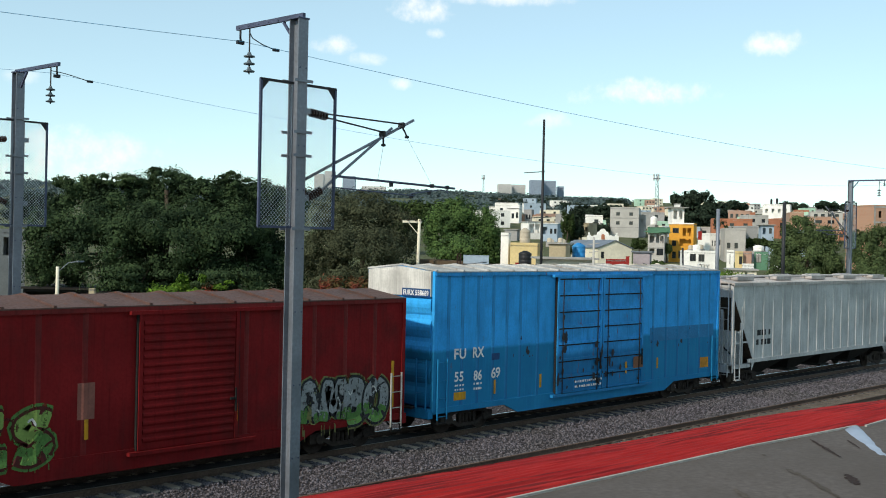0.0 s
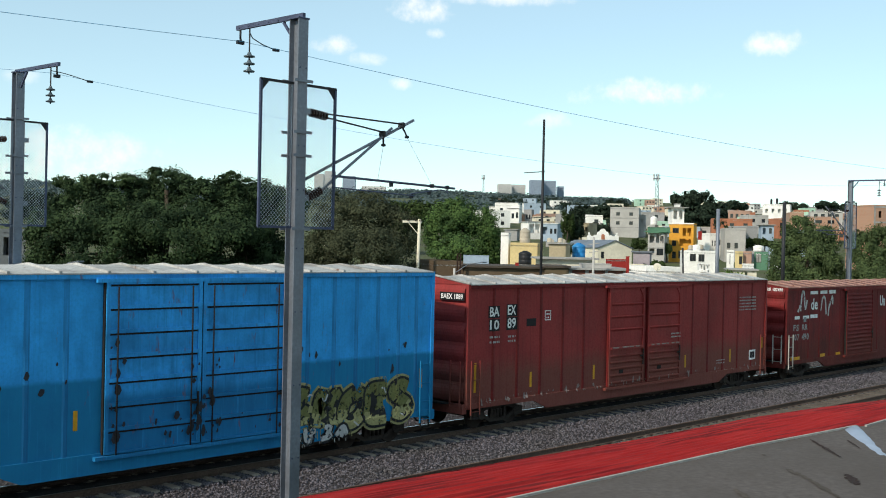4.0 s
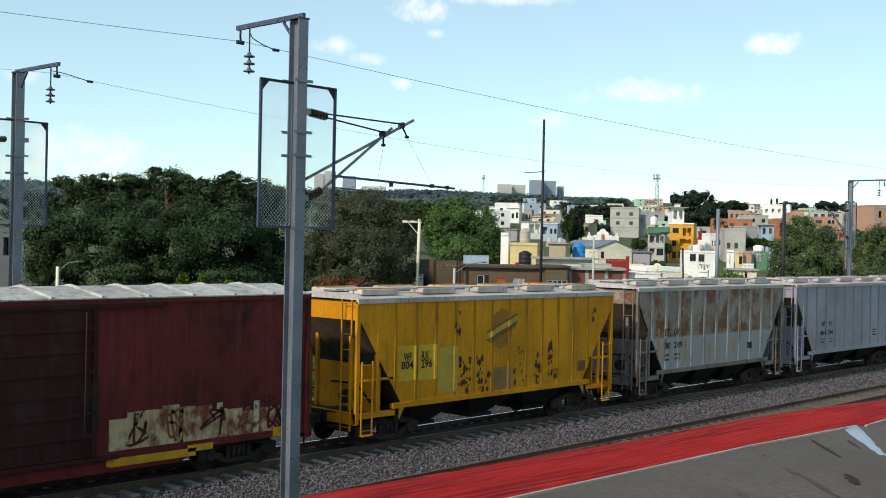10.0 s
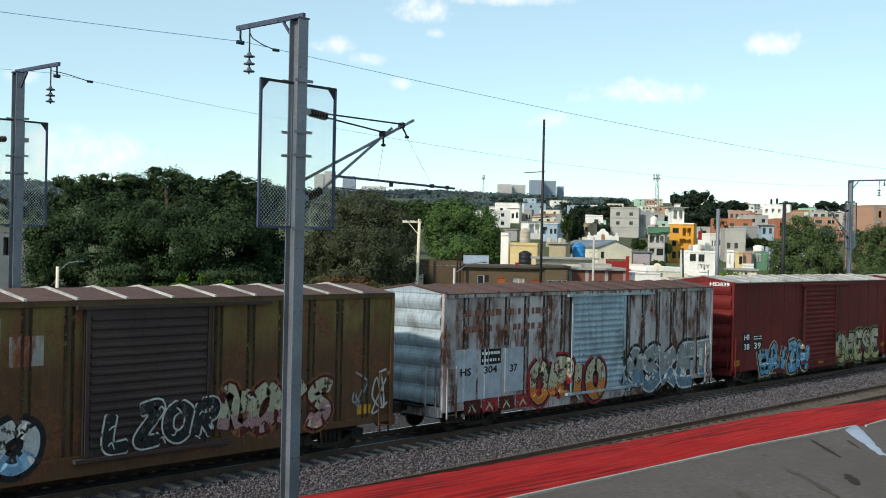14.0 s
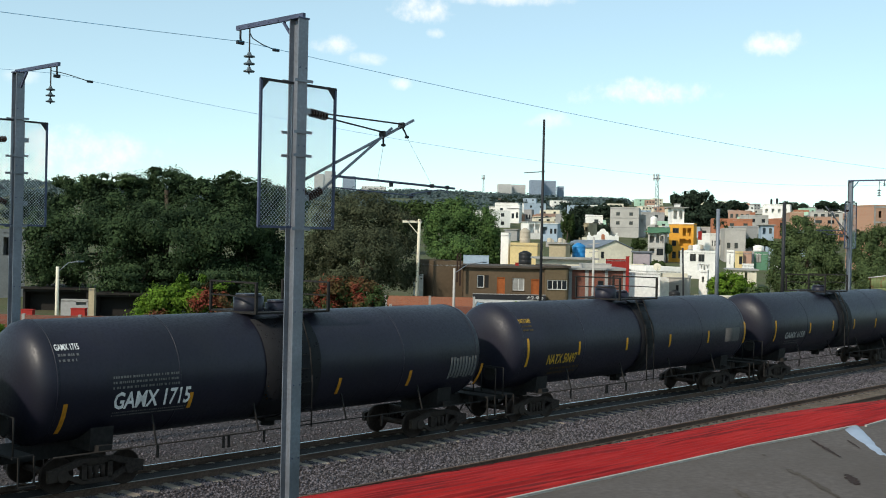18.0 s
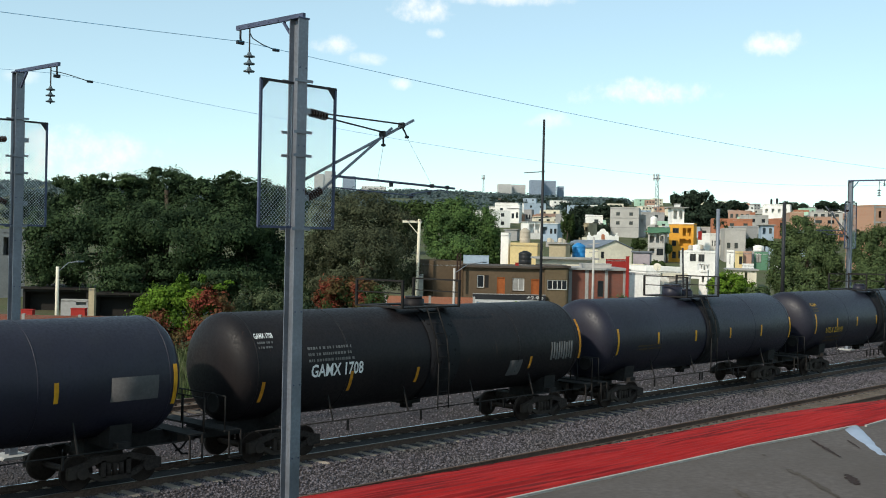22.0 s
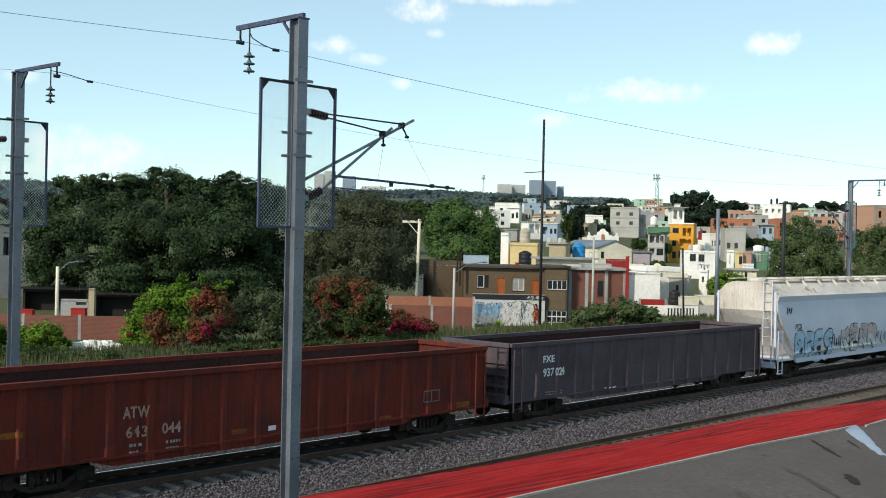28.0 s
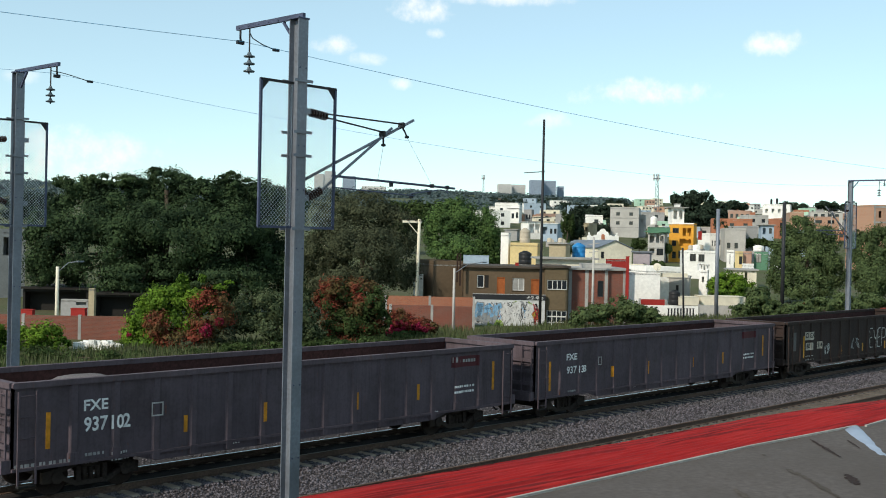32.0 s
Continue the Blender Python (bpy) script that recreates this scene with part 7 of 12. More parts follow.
print_bars(C["lead"], -6.89, 2.30, 1.28, 0.350, M_BLACKTXT, 1)
print_bars(C["lead"], -6.97, 1.88, 1.38, 0.350, M_BLACKTXT, 1)
mark(C["b69"], "FU", -7.71, 2.44, 0.32, 0.53, M_WHITE)
mark(C["b69"], "RX", -6.85, 2.44, 0.33, 0.55, M_WHITE)
mark(C["b69"], "55", -7.68, 1.73, 0.30, 0.40, M_WHITE)
mark(C["b69"], "86", -6.80, 1.71, 0.31, 0.41, M_WHITE)
mark(C["b69"], "69", -5.94, 1.72, 0.33, 0.49, M_WHITE)
print_bars(C["b69"], -7.65, 1.57, 0.45, 0.079, M_WHITE, 2)
print_bars(C["b69"], -6.76, 1.56, 0.39, 0.094, M_WHITE, 2)
patch(C["b69"], "painted_patch", -7.69, -7.13, 1.13, 1.38, M_YELLOW)
patch(C["b69"], "painted_patch", -5.90, -5.50, 2.30, 2.52, P_DEEP)
patch(C["b69"], "reflector", -5.78, -5.67, 1.19, 1.65, M_YELLOW, "yellow reflective strip")
patch(C["b69"], "reflector", -3.36, -3.25, 1.21, 1.67, M_YELLOW, "yellow reflective strip")
patch(C["b69"], "reflector", 1.66, 1.77, 1.36, 1.79, M_YELLOW, "yellow reflective strip")
patch(C["b69"], "reflector", 4.00, 4.11, 1.38, 1.80, M_YELLOW, "yellow reflective strip")
patch(C["b69"], "painted_patch", 7.26, 7.90, 1.19, 1.61, M_ORANGE)
print_bars(C["b69"], -1.49, 1.24, 1.66, 0.104, M_WHITE, 2)
patch(C["b69"], "painted_patch", 2.20, 2.89, 1.52, 1.95, M_TANPATCH)
patch(C["b69"], "painted_patch", 3.48, 8.31, 2.44, 2.97, P_DEEP2, "patch of deeper blue paint")
mark(C["b84"], "55", -7.75, 1.66, 0.33, 0.57, M_WHITE)
mark(C["b84"], "86", -6.85, 1.68, 0.34, 0.53, M_WHITE)
mark(C["b84"], "84", -5.99, 1.68, 0.34, 0.51, M_WHITE)
patch(C["b84"], "painted_patch", -7.67, -7.03, 2.22, 2.61, P_PALE)
patch(C["b84"], "painted_patch", -6.87, -6.21, 2.25, 2.65, P_PALE)
patch(C["b84"], "painted_patch", -7.63, -6.99, 1.08, 1.51, P_PALE)
patch(C["b84"], "reflector", -3.29, -3.18, 1.56, 2.02, M_YELLOW, "yellow reflective strip")
patch(C["b84"], "reflector", 8.14, 8.25, 1.66, 2.24, M_YELLOW, "yellow reflective strip")
patch(C["b84"], "painted_patch", -8.59, -8.09, 0.85, 1.12, M_ORANGE)
graffiti(C["b84"], 2.89, 7.72, 0.75, 1.96, [G_OLIVE, G_KHAKI], G_DARK, 6, 1, "olive and grey spray-painted letters", "fat", 1.0, word="SMOES")
graffiti(C["b84"], 2.90, 5.21, 0.46, 0.93, [G_WHITE], G_DARK, 4, 2, "white spray-painted scrawl", "fat", 1.0)
mark(C["b48"], "FU", -7.66, 2.53, 0.31, 0.48, M_WHITE)
mark(C["b48"], "RX", -6.81, 2.52, 0.32, 0.48, M_WHITE)
mark(C["b48"], "55", -7.65, 1.73, 0.30, 0.48, M_WHITE)
mark(C["b48"], "86", -6.77, 1.71, 0.31, 0.46, M_WHITE)
mark(C["b48"], "48", -5.92, 1.70, 0.33, 0.47, M_WHITE)
print_bars(C["b48"], -7.61, 1.51, 0.43, 0.094, M_WHITE, 2)
print_bars(C["b48"], -6.66, 1.48, 0.34, 0.101, M_WHITE, 2)
patch(C["b48"], "painted_patch", -6.82, -6.28, 2.03, 2.48, P_DEEP)
patch(C["b48"], "painted_patch", -5.88, -5.56, 2.06, 2.33, P_PALE)
patch(C["b48"], "reflector", -5.74, -5.63, 1.18, 1.63, M_YELLOW, "yellow reflective strip")
patch(C["b48"], "reflector", -3.22, -3.11, 1.18, 1.66, M_YELLOW, "yellow reflective strip")
patch(C["b48"], "reflector", 8.27, 8.38, 1.52, 2.17, M_YELLOW, "yellow reflective strip")
patch(C["b48"], "reflector", -7.92, -7.81, 1.11, 1.63, M_YELLOW, "yellow reflective strip")
patch(C["b48"], "painted_patch", -1.35, -1.07, 1.01, 1.17, M_YELLOW)
patch(C["b48"], "painted_patch", 1.94, 2.64, 1.54, 1.97, M_TANPATCH)
patch(C["b48"], "painted_patch", -1.03, -0.30, 2.21, 2.62, P_DEEP)
print_bars(C["b48"], -0.96, 2.46, 0.61, 0.067, M_WHITE, 2)
patch(C["b48"], "painted_patch", 1.26, 1.94, 2.23, 2.63, P_DEEP)
patch(C["b48"], "painted_patch", -0.55, -0.24, 2.77, 3.19, P_DEEP)
patch(C["b48"], "painted_patch", 7.34, 7.86, 1.31, 1.69, M_BLACKTXT)
patch(C["b48"], "painted_patch", 7.34, 8.74, 2.79, 3.49, P_DEEP2, "patch of deeper blue paint")
graffiti(C["b48"], 3.01, 7.35, 1.04, 2.25, [G_WHITE, G_PALEBLUE, G_WHITE], G_RED, 5, 3, "white and red spray-painted letters", "fat", 1.0, word="CLAYS")
graffiti(C["b48"], 3.09, 5.54, 0.52, 1.12, [G_RED, G_WHITE], G_WHITE, 5, 4, "red spray-painted base of the letters", "fat", 1.0)
for _key, _seed in (("b69", 41), ("b84", 42), ("b48", 43)):
    rust_spots(C[_key], -2.5, -2.0, 1.3, 3.6, 12, _seed, M_CHIP, 1.3)
    rust_spots(C[_key], -0.5, 0.9, 1.2, 3.2, 26, _seed + 5, M_CHIP, 1.1)
    rust_spots(C[_key], -2.4, 2.7, 1.1, 1.7, 18, _seed + 9, M_CHIP, 0.9)
    rust_spots(C[_key], 3.4, 8.2, 2.2, 3.1, 10, _seed + 13, M_CHIP, 0.9)
    rust_spots(C[_key], -6.2, -3.4, 2.3, 3.3, 8, _seed + 17, M_CHIP, 0.9)
mark(C["f864"], "FS", -7.25, 2.30, 0.25, 0.57, M_WHITE)
mark(C["f864"], "RR", -6.37, 2.31, 0.30, 0.65, M_WHITE)
mark(C["f864"], "107", -7.30, 2.01, 0.23, 0.69, M_WHITE)
mark(C["f864"], "864", -6.36, 2.01, 0.26, 0.68, M_WHITE)
graffiti(C["f864"], -7.05, -3.18, 0.93, 2.14, [G_LIME, G_GREEN, G_GREEN], G_MAROON, 5, 5, "green spray-painted letters", "fat", 1.0, word="JOES")
graffiti(C["f864"], 4.04, 7.31, 0.78, 2.23, [G_GREYP, G_GREEN, G_OLIVE], G_DARK, 4, 6, "grey and green spray-painted letters", "fat", 1.0, word="AMBO")
patch(C["f864"], "reflector", -2.31, -2.20, 1.33, 1.80, M_YELLOW, "yellow reflective strip")
patch(C["f864"], "reflector", 1.97, 2.08, 1.35, 1.81, M_YELLOW, "yellow reflective strip")
patch(C["f864"], "reflector", 7.64, 7.75, 1.19, 2.55, M_YELLOW, "yellow reflective strip")
patch(C["f864"], "painted_patch", -2.49, -2.05, 1.80, 2.65, M_FADEDRED)
mark(C["f490"], "FS", -7.41, 2.35, 0.27, 0.52, M_GREYTXT)
mark(C["f490"], "RR", -6.51, 2.35, 0.26, 0.58, M_GREYTXT)
mark(C["f490"], "107", -7.45, 1.90, 0.28, 0.63, M_GREYTXT)
mark(C["f490"], "490", -6.53, 1.89, 0.29, 0.69, M_GREYTXT)
graffiti(C["f490"], -7.06, -5.79, 3.16, 4.17, [G_WHITE], None, 1, 60, "white painted railway emblem", "ndm", 0.8)
mark(C["f490"], "de", -5.62, 3.30, 0.51, 0.73, M_WHITE)
graffiti(C["f490"], -4.63, -2.95, 2.88, 3.91, [G_WHITE], None, 1, 61, "white painted railway emblem", "m", 0.8)
patch(C["f490"], "painted_patch", -5.68, -4.87, 4.02, 4.17, M_WHITE)
patch(C["f490"], "painted_patch", -4.65, -3.85, 4.02, 4.18, M_WHITE)
patch(C["f490"], "painted_patch", -3.64, -2.91, 4.02, 4.19, M_WHITE)
patch(C["f490"], "painted_patch", -7.29, -6.78, 2.87, 3.02, M_WHITE)
patch(C["f490"], "painted_patch", -6.42, -5.81, 2.88, 3.02, M_WHITE)
patch(C["f490"], "painted_patch", -5.64, -4.88, 2.88, 3.05, M_WHITE)
patch(C["f490"], "painted_patch", -6.36, -6.07, 2.72, 2.95, G_GREYP)
mark(C["f490"], "Un", 2.60, 3.29, 0.51, 0.64, M_WHITE, True)
mark(C["f490"], "ir", 3.46, 3.28, 0.51, 0.61, M_WHITE, True)
mark(C["f490"], "Se", 4.53, 3.27, 0.51, 0.72, M_WHITE, True)
mark(C["f490"], "rv", 5.42, 3.26, 0.52, 0.77, M_WHITE, True)
mark(C["f490"], "ir", 6.43, 3.25, 0.52, 0.64, M_WHITE, True)
patch(C["f490"], "painted_patch", -7.65, -6.69, 0.94, 1.12, M_YELLOW)
patch(C["f490"], "painted_patch", -4.49, -3.97, 0.97, 1.12, M_YELLOW)
patch(C["f490"], "painted_patch", -2.72, -2.21, 0.94, 1.10, M_YELLOW)
patch(C["f490"], "painted_patch", 5.82, 6.88, 0.99, 1.16, M_YELLOW)
patch(C["f490"], "painted_patch", 4.69, 5.01, 1.40, 1.72, M_BLACKTXT)
patch(C["baex"], "painted_patch", -9.00, -8.43, 3.67, 4.06, M_BLACKTXT)
mark(C["baex"], "BA", -8.96, 3.73, 0.30, 0.48, M_WHITE)
patch(C["baex"], "painted_patch", -8.08, -7.55, 3.69, 4.10, M_BLACKTXT)
mark(C["baex"], "EX", -8.03, 3.76, 0.31, 0.43, M_WHITE)
patch(C["baex"], "painted_patch", -8.96, -8.43, 3.24, 3.63, M_BLACKTXT)
mark(C["baex"], "10", -8.92, 3.30, 0.30, 0.44, M_WHITE)
patch(C["baex"], "painted_patch", -8.08, -7.54, 3.25, 3.67, M_BLACKTXT)
mark(C["baex"], "89", -8.04, 3.32, 0.32, 0.45, M_WHITE)
patch(C["baex"], "painted_patch", -7.02, -6.50, 3.33, 3.59, M_BLACKTXT)
print_bars(C["baex"], -8.92, 3.01, 0.50, 0.096, M_GREYTXT, 2)
print_bars(C["baex"], -7.99, 3.00, 0.39, 0.089, M_GREYTXT, 2)
patch(C["baex"], "reflector", -9.65, -9.54, 1.30, 2.26, M_YELLOW, "yellow reflective strip")
patch(C["baex"], "reflector", -6.79, -6.68, 1.27, 1.77, M_YELLOW, "yellow reflective strip")
patch(C["baex"], "reflector", -3.13, -3.02, 1.27, 1.78, M_YELLOW, "yellow reflective strip")
patch(C["baex"], "reflector", 3.17, 3.28, 1.27, 1.78, M_YELLOW, "yellow reflective strip")
patch(C["baex"], "reflector", 6.82, 6.93, 1.26, 1.81, M_YELLOW, "yellow reflective strip")
patch(C["baex"], "reflector", 9.65, 9.76, 1.73, 2.22, M_YELLOW, "yellow reflective strip")
patch(C["baex"], "painted_patch", 8.54, 9.11, 1.26, 1.69, M_WHITE)
patch(C["baex"], "painted_patch", 8.63, 9.01, 1.34, 1.61, M_BLACKTXT)
outline(C["baex"], -6.02, -5.69, 3.50, 3.84, M_WHITE, 0.028)
print_bars(C["baex"], -5.94, 3.69, 0.18, 0.07, M_WHITE, 2)
print_bars(C["baex"], 7.60, 3.98, 1.49, 0.078, M_GREYTXT, 5)
print_bars(C["baex"], 1.91, 2.68, 0.73, 0.075, M_GREYTXT, 2)
print_bars(C["baex"], 5.70, 1.38, 0.71, 0.068, M_GREYTXT, 2)
rust_spots(C["baex"], -9.6, 9.6, 0.95, 1.12, 80, 33, M_SCUFF, 0.8)
mark(C["itlx1"], "IT", -4.09, 2.73, 0.26, 0.47, M_BLACKTXT)
mark(C["itlx1"], "LX", -3.16, 2.68, 0.27, 0.65, M_BLACKTXT)
mark(C["itlx1"], "641", -4.08, 2.43, 0.24, 0.57, M_BLACKTXT)
mark(C["itlx1"], "735", -3.15, 2.41, 0.25, 0.68, M_BLACKTXT)
patch(C["itlx1"], "reflector", -1.81, -1.70, 1.63, 2.06, M_ORANGE, "yellow reflective strip")
patch(C["itlx1"], "reflector", 0.09, 0.20, 1.60, 2.04, M_ORANGE, "yellow reflective strip")
patch(C["itlx1"], "reflector", 2.04, 2.15, 1.61, 2.07, M_ORANGE, "yellow reflective strip")
patch(C["itlx1"], "painted_patch", 3.72, 4.40, 1.70, 2.05, M_BLACKTXT)
print_bars(C["itlx1"], 3.80, 1.91, 0.51, 0.088, M_WHITE, 2)
mark(C["wf294"], "WF", -3.69, 2.44, 0.24, 0.41, M_BLACKTXT)
mark(C["wf294"], "RX", -2.82, 2.45, 0.24, 0.34, M_BLACKTXT)
mark(C["wf294"], "804", -3.76, 2.02, 0.22, 0.54, M_BLACKTXT)
mark(C["wf294"], "294", -2.93, 2.02, 0.24, 0.54, M_BLACKTXT)
patch(C["wf294"], "reflector", -4.69, -4.58, 1.44, 2.41, M_ORANGE, "yellow reflective strip")
patch(C["wf294"], "reflector", -1.59, -1.48, 1.46, 1.94, M_ORANGE, "yellow reflective strip")
patch(C["wf294"], "reflector", 1.56, 1.67, 1.47, 1.91, M_ORANGE, "yellow reflective strip")
patch(C["wf294"], "reflector", 4.71, 4.82, 1.40, 2.37, M_ORANGE, "yellow reflective strip")
patch(C["wf294"], "painted_patch", 2.46, 2.96, 1.76, 2.08, M_BLACKTXT)
print_bars(C["wf294"], 2.50, 1.96, 0.42, 0.072, M_WHITE, 2)
print_bars(C["wf294"], -3.71, 1.80, 0.42, 0.093, M_BLACKTXT, 2)
print_bars(C["wf294"], -2.75, 1.78, 0.34, 0.079, M_BLACKTXT, 2)
mark(C["itlx2"], "IT", -4.04, 2.62, 0.27, 0.34, M_BLACKTXT)
mark(C["itlx2"], "LX", -3.31, 2.63, 0.26, 0.37, M_BLACKTXT)
mark(C["itlx2"], "30", -4.04, 2.12, 0.24, 0.41, M_BLACKTXT)
mark(C["itlx2"], "289", -3.32, 2.12, 0.24, 0.57, M_BLACKTXT)
patch(C["itlx2"], "reflector", -4.49, -4.38, 1.71, 2.93, M_ORANGE, "yellow reflective strip")
patch(C["itlx2"], "reflector", -2.49, -2.38, 1.55, 2.43, M_ORANGE, "yellow reflective strip")
patch(C["itlx2"], "reflector", -0.56, -0.45, 1.58, 2.12, M_ORANGE, "yellow reflective strip")
patch(C["itlx2"], "reflector", 1.44, 1.55, 1.65, 2.18, M_ORANGE, "yellow reflective strip")
patch(C["itlx2"], "painted_patch", 2.70, 3.11, 1.78, 2.06, M_BLACKTXT)
print_bars(C["itlx2"], -4.01, 1.82, 0.34, 0.106, M_BLACKTXT, 2)
print_bars(C["itlx2"], -3.28, 1.83, 0.35, 0.102, M_BLACKTXT, 2)
patch(C["yel"], "painted_patch", -4.70, -3.96, 1.92, 2.97, P_YELNEW)
patch(C["yel"], "painted_patch", -3.88, -3.06, 1.90, 2.97, P_YELNEW)
mark(C["yel"], "WF", -4.49, 2.52, 0.24, 0.34, M_BLACKTXT)
mark(C["yel"], "RX", -3.72, 2.52, 0.26, 0.33, M_BLACKTXT)
mark(C["yel"], "804", -4.58, 2.28, 0.23, 0.51, M_BLACKTXT)
mark(C["yel"], "296", -3.73, 2.27, 0.25, 0.49, M_BLACKTXT)
patch(C["yel"], "painted_patch", 4.35, 4.69, 1.72, 2.00, M_BLACKTXT)
patch(C["yel"], "painted_patch", 4.29, 4.72, 1.64, 2.00, M_BROWNBAR)
emblem(C["yel"], 0.02, 3.30, 0.69, 0.67)
patch(C["yel"], "painted_patch", -2.95, -2.11, 1.44, 2.86, P_YELNEW2)
patch(C["yel"], "painted_patch", -0.30, 0.58, 1.26, 2.06, M_TANPATCH2)
rust_spots(C["yel"], -2.01, -1.46, 1.39, 2.51, 26, 1, M_YELRUST, 0.85)
rust_spots(C["yel"], -1.20, -0.84, 1.87, 2.57, 14, 2, M_YELRUST, 0.85)
rust_spots(C["yel"], 0.84, 1.18, 2.41, 2.68, 8, 3, M_YELRUST, 0.85)
rust_spots(C["yel"], 1.75, 2.08, 1.37, 2.68, 22, 4, M_YELRUST, 0.85)
rust_spots(C["yel"], 2.51, 2.85, 1.92, 2.77, 20, 5, M_YELRUST, 0.85)
rust_spots(C["yel"], 2.49, 3.17, 1.46, 1.78, 12, 6, M_YELRUST, 0.85)
rust_spots(C["yel"], 0.66, 1.36, 1.41, 2.22, 16, 7, M_YELRUST, 0.85)
rust_spots(C["yel"], -2.22, -1.96, 2.53, 4.27, 10, 8, M_YELRUST, 0.85)
rust_spots(C["yel"], 5.01, 5.29, 3.43, 4.03, 5, 9, M_YELRUST, 0.85)
rust_spots(C["yel"], -1.13, -0.57, 1.35, 1.93, 10, 10, M_YELRUST, 0.85)
mark(C["hs402"], "HS", -7.15, 2.28, 0.21, 0.37, M_WHITE)
mark(C["hs402"], "304", -7.25, 1.85, 0.21, 0.63, M_WHITE)
mark(C["hs402"], "02", -6.18, 1.82, 0.23, 0.44, M_WHITE)
patch(C["hs402"], "painted_patch", -6.33, -5.58, 2.23, 2.52, M_BLACKTXT)
print_bars(C["hs402"], -6.29, 2.43, 0.68, 0.072, M_GREYTXT, 2)
for _k in range(12):
    _x = 2.16 + 0.485 * _k
    patch(C["hs402"], "painted_patch", _x, _x + 0.49, 0.80, 1.72 + 0.16 * math.sin(_k * 0.55) + 0.05 * (_k % 2), P_CREAMPANEL, "flaking cream sprayed patch")
patch(C["hs402"], "painted_patch", 2.16, 4.58, 0.60, 0.80, M_YELLOW)
for _k, _x in enumerate((2.96, 4.14, 5.32, 6.50, 7.66)):
    patch(C["hs402"], "painted_patch", _x - 0.09, _x + 0.09, 0.95, 1.86 - 0.05 * (_k % 2), G_CREAM)
graffiti(C["hs402"], 2.3, 7.9, 0.85, 1.95, [G_RUST, G_MAROON], None, 5, 7, "rust-coloured sprayed scrawl", "thin", 0.8)
patch(C["hs402"], "painted_patch", -7.30, -6.80, 0.79, 1.00, M_YELLOW)
patch(C["hs402"], "painted_patch", -4.49, -3.93, 0.68, 0.87, M_YELLOW)
patch(C["hs402"], "painted_patch", -2.31, -1.79, 0.70, 0.84, M_YELLOW)
patch(C["hs402"], "painted_patch", 2.08, 3.21, 0.63, 0.79, M_YELLOW)
patch(C["hs402"], "painted_patch", 4.34, 5.10, 0.71, 0.88, M_YELLOW)
patch(C["hs402"], "painted_patch", 7.03, 7.59, 0.80, 1.05, M_YELLOW)
patch(C["hs38"], "painted_patch", -7.44, -6.71, 1.65, 2.45, M_BLACKTXT)
patch(C["hs38"], "painted_patch", -6.46, -5.67, 1.68, 2.04, M_BLACKTXT)
mark(C["hs38"], "HS", -7.33, 2.15, 0.22, 0.52, M_WHITE)
mark(C["hs38"], "38", -7.35, 1.72, 0.25, 0.51, M_WHITE)
mark(C["hs38"], "39", -6.38, 1.72, 0.26, 0.57, M_WHITE)
patch(C["hs38"], "painted_patch", -6.47, -5.65, 2.05, 2.31, M_BLACKTXT)
print_bars(C["hs38"], -6.42, 2.23, 0.74, 0.063, M_WHITE, 2)
patch(C["hs38"], "painted_patch", -8.14, -7.62, 1.04, 1.30, M_ORANGE)
patch(C["hs38"], "painted_patch", 7.64, 8.12, 1.11, 1.31, M_YELLOW)
graffiti(C["hs38"], -6.0, -1.50, 0.45, 1.85, [G_PALEBLUE, G_SKY, G_CREAM], G_DARK, 6, 8, "pale blue and cream spray-painted letters", "fat", 1.0, word="WAIZN")
graffiti(C["hs38"], 2.00, 7.15, 0.50, 2.07, [G_CREAM, G_KHAKI, G_OLIVE], G_DARK, 5, 9, "cream spray-painted letters with dark edges", "fat", 1.0, word="ORESE")
patch(C["hs38"], "painted_patch", -0.14, 0.41, 0.70, 0.90, M_ORANGE)
patch(C["hs37"], "painted_patch", -7.60, -6.60, 1.06, 2.71, P_NEWGREY)
patch(C["hs37"], "painted_patch", -6.50, -5.40, 1.00, 2.67, P_NEWGREY)
patch(C["hs37"], "painted_patch", -5.29, -4.16, 1.20, 2.66, P_NEWGREY)
mark(C["hs37"], "HS", -7.38, 1.88, 0.23, 0.52, M_BLACKTXT)
mark(C["hs37"], "304", -6.24, 1.89, 0.23, 0.68, M_BLACKTXT)
mark(C["hs37"], "37", -4.90, 1.86, 0.24, 0.38, M_BLACKTXT)
patch(C["hs37"], "painted_patch", -6.38, -5.39, 2.17, 2.67, M_BLACKTXT)
print_bars(C["hs37"], -6.32, 2.49, 0.87, 0.134, M_WHITE, 2)
patch(C["hs37"], "painted_patch", -5.09, -4.61, 1.62, 1.79, M_BLACKTXT)
graffiti(C["hs37"], -3.91, 0.17, 0.59, 2.19, [G_CREAM, G_ORANGEP, G_RED], G_DARK, 4, 10, "orange and cream spray-painted letters", "fat", 1.0, word="ORIO")
graffiti(C["hs37"], 1.67, 7.96, 0.60, 2.30, [G_GREYP, G_STEEL, G_DARK], G_WHITE, 5, 11, "grey spray-painted letters with pale edges", "fat", 1.0, word="ASKET")
for _k in range(4):
    _x = -7.2 + 0.86 * _k
    patch(C["hs37"], "painted_patch", _x, _x + 0.8, 0.62, 1.08, G_RED if _k % 2 else G_MAROON, "red sprayed block")
    graffiti(C["hs37"], _x + 0.15, _x + 0.65, 0.66, 1.12, [G_CREAM], None, 1, 12, "white sprayed cross", "thin", 0.7, word="X")
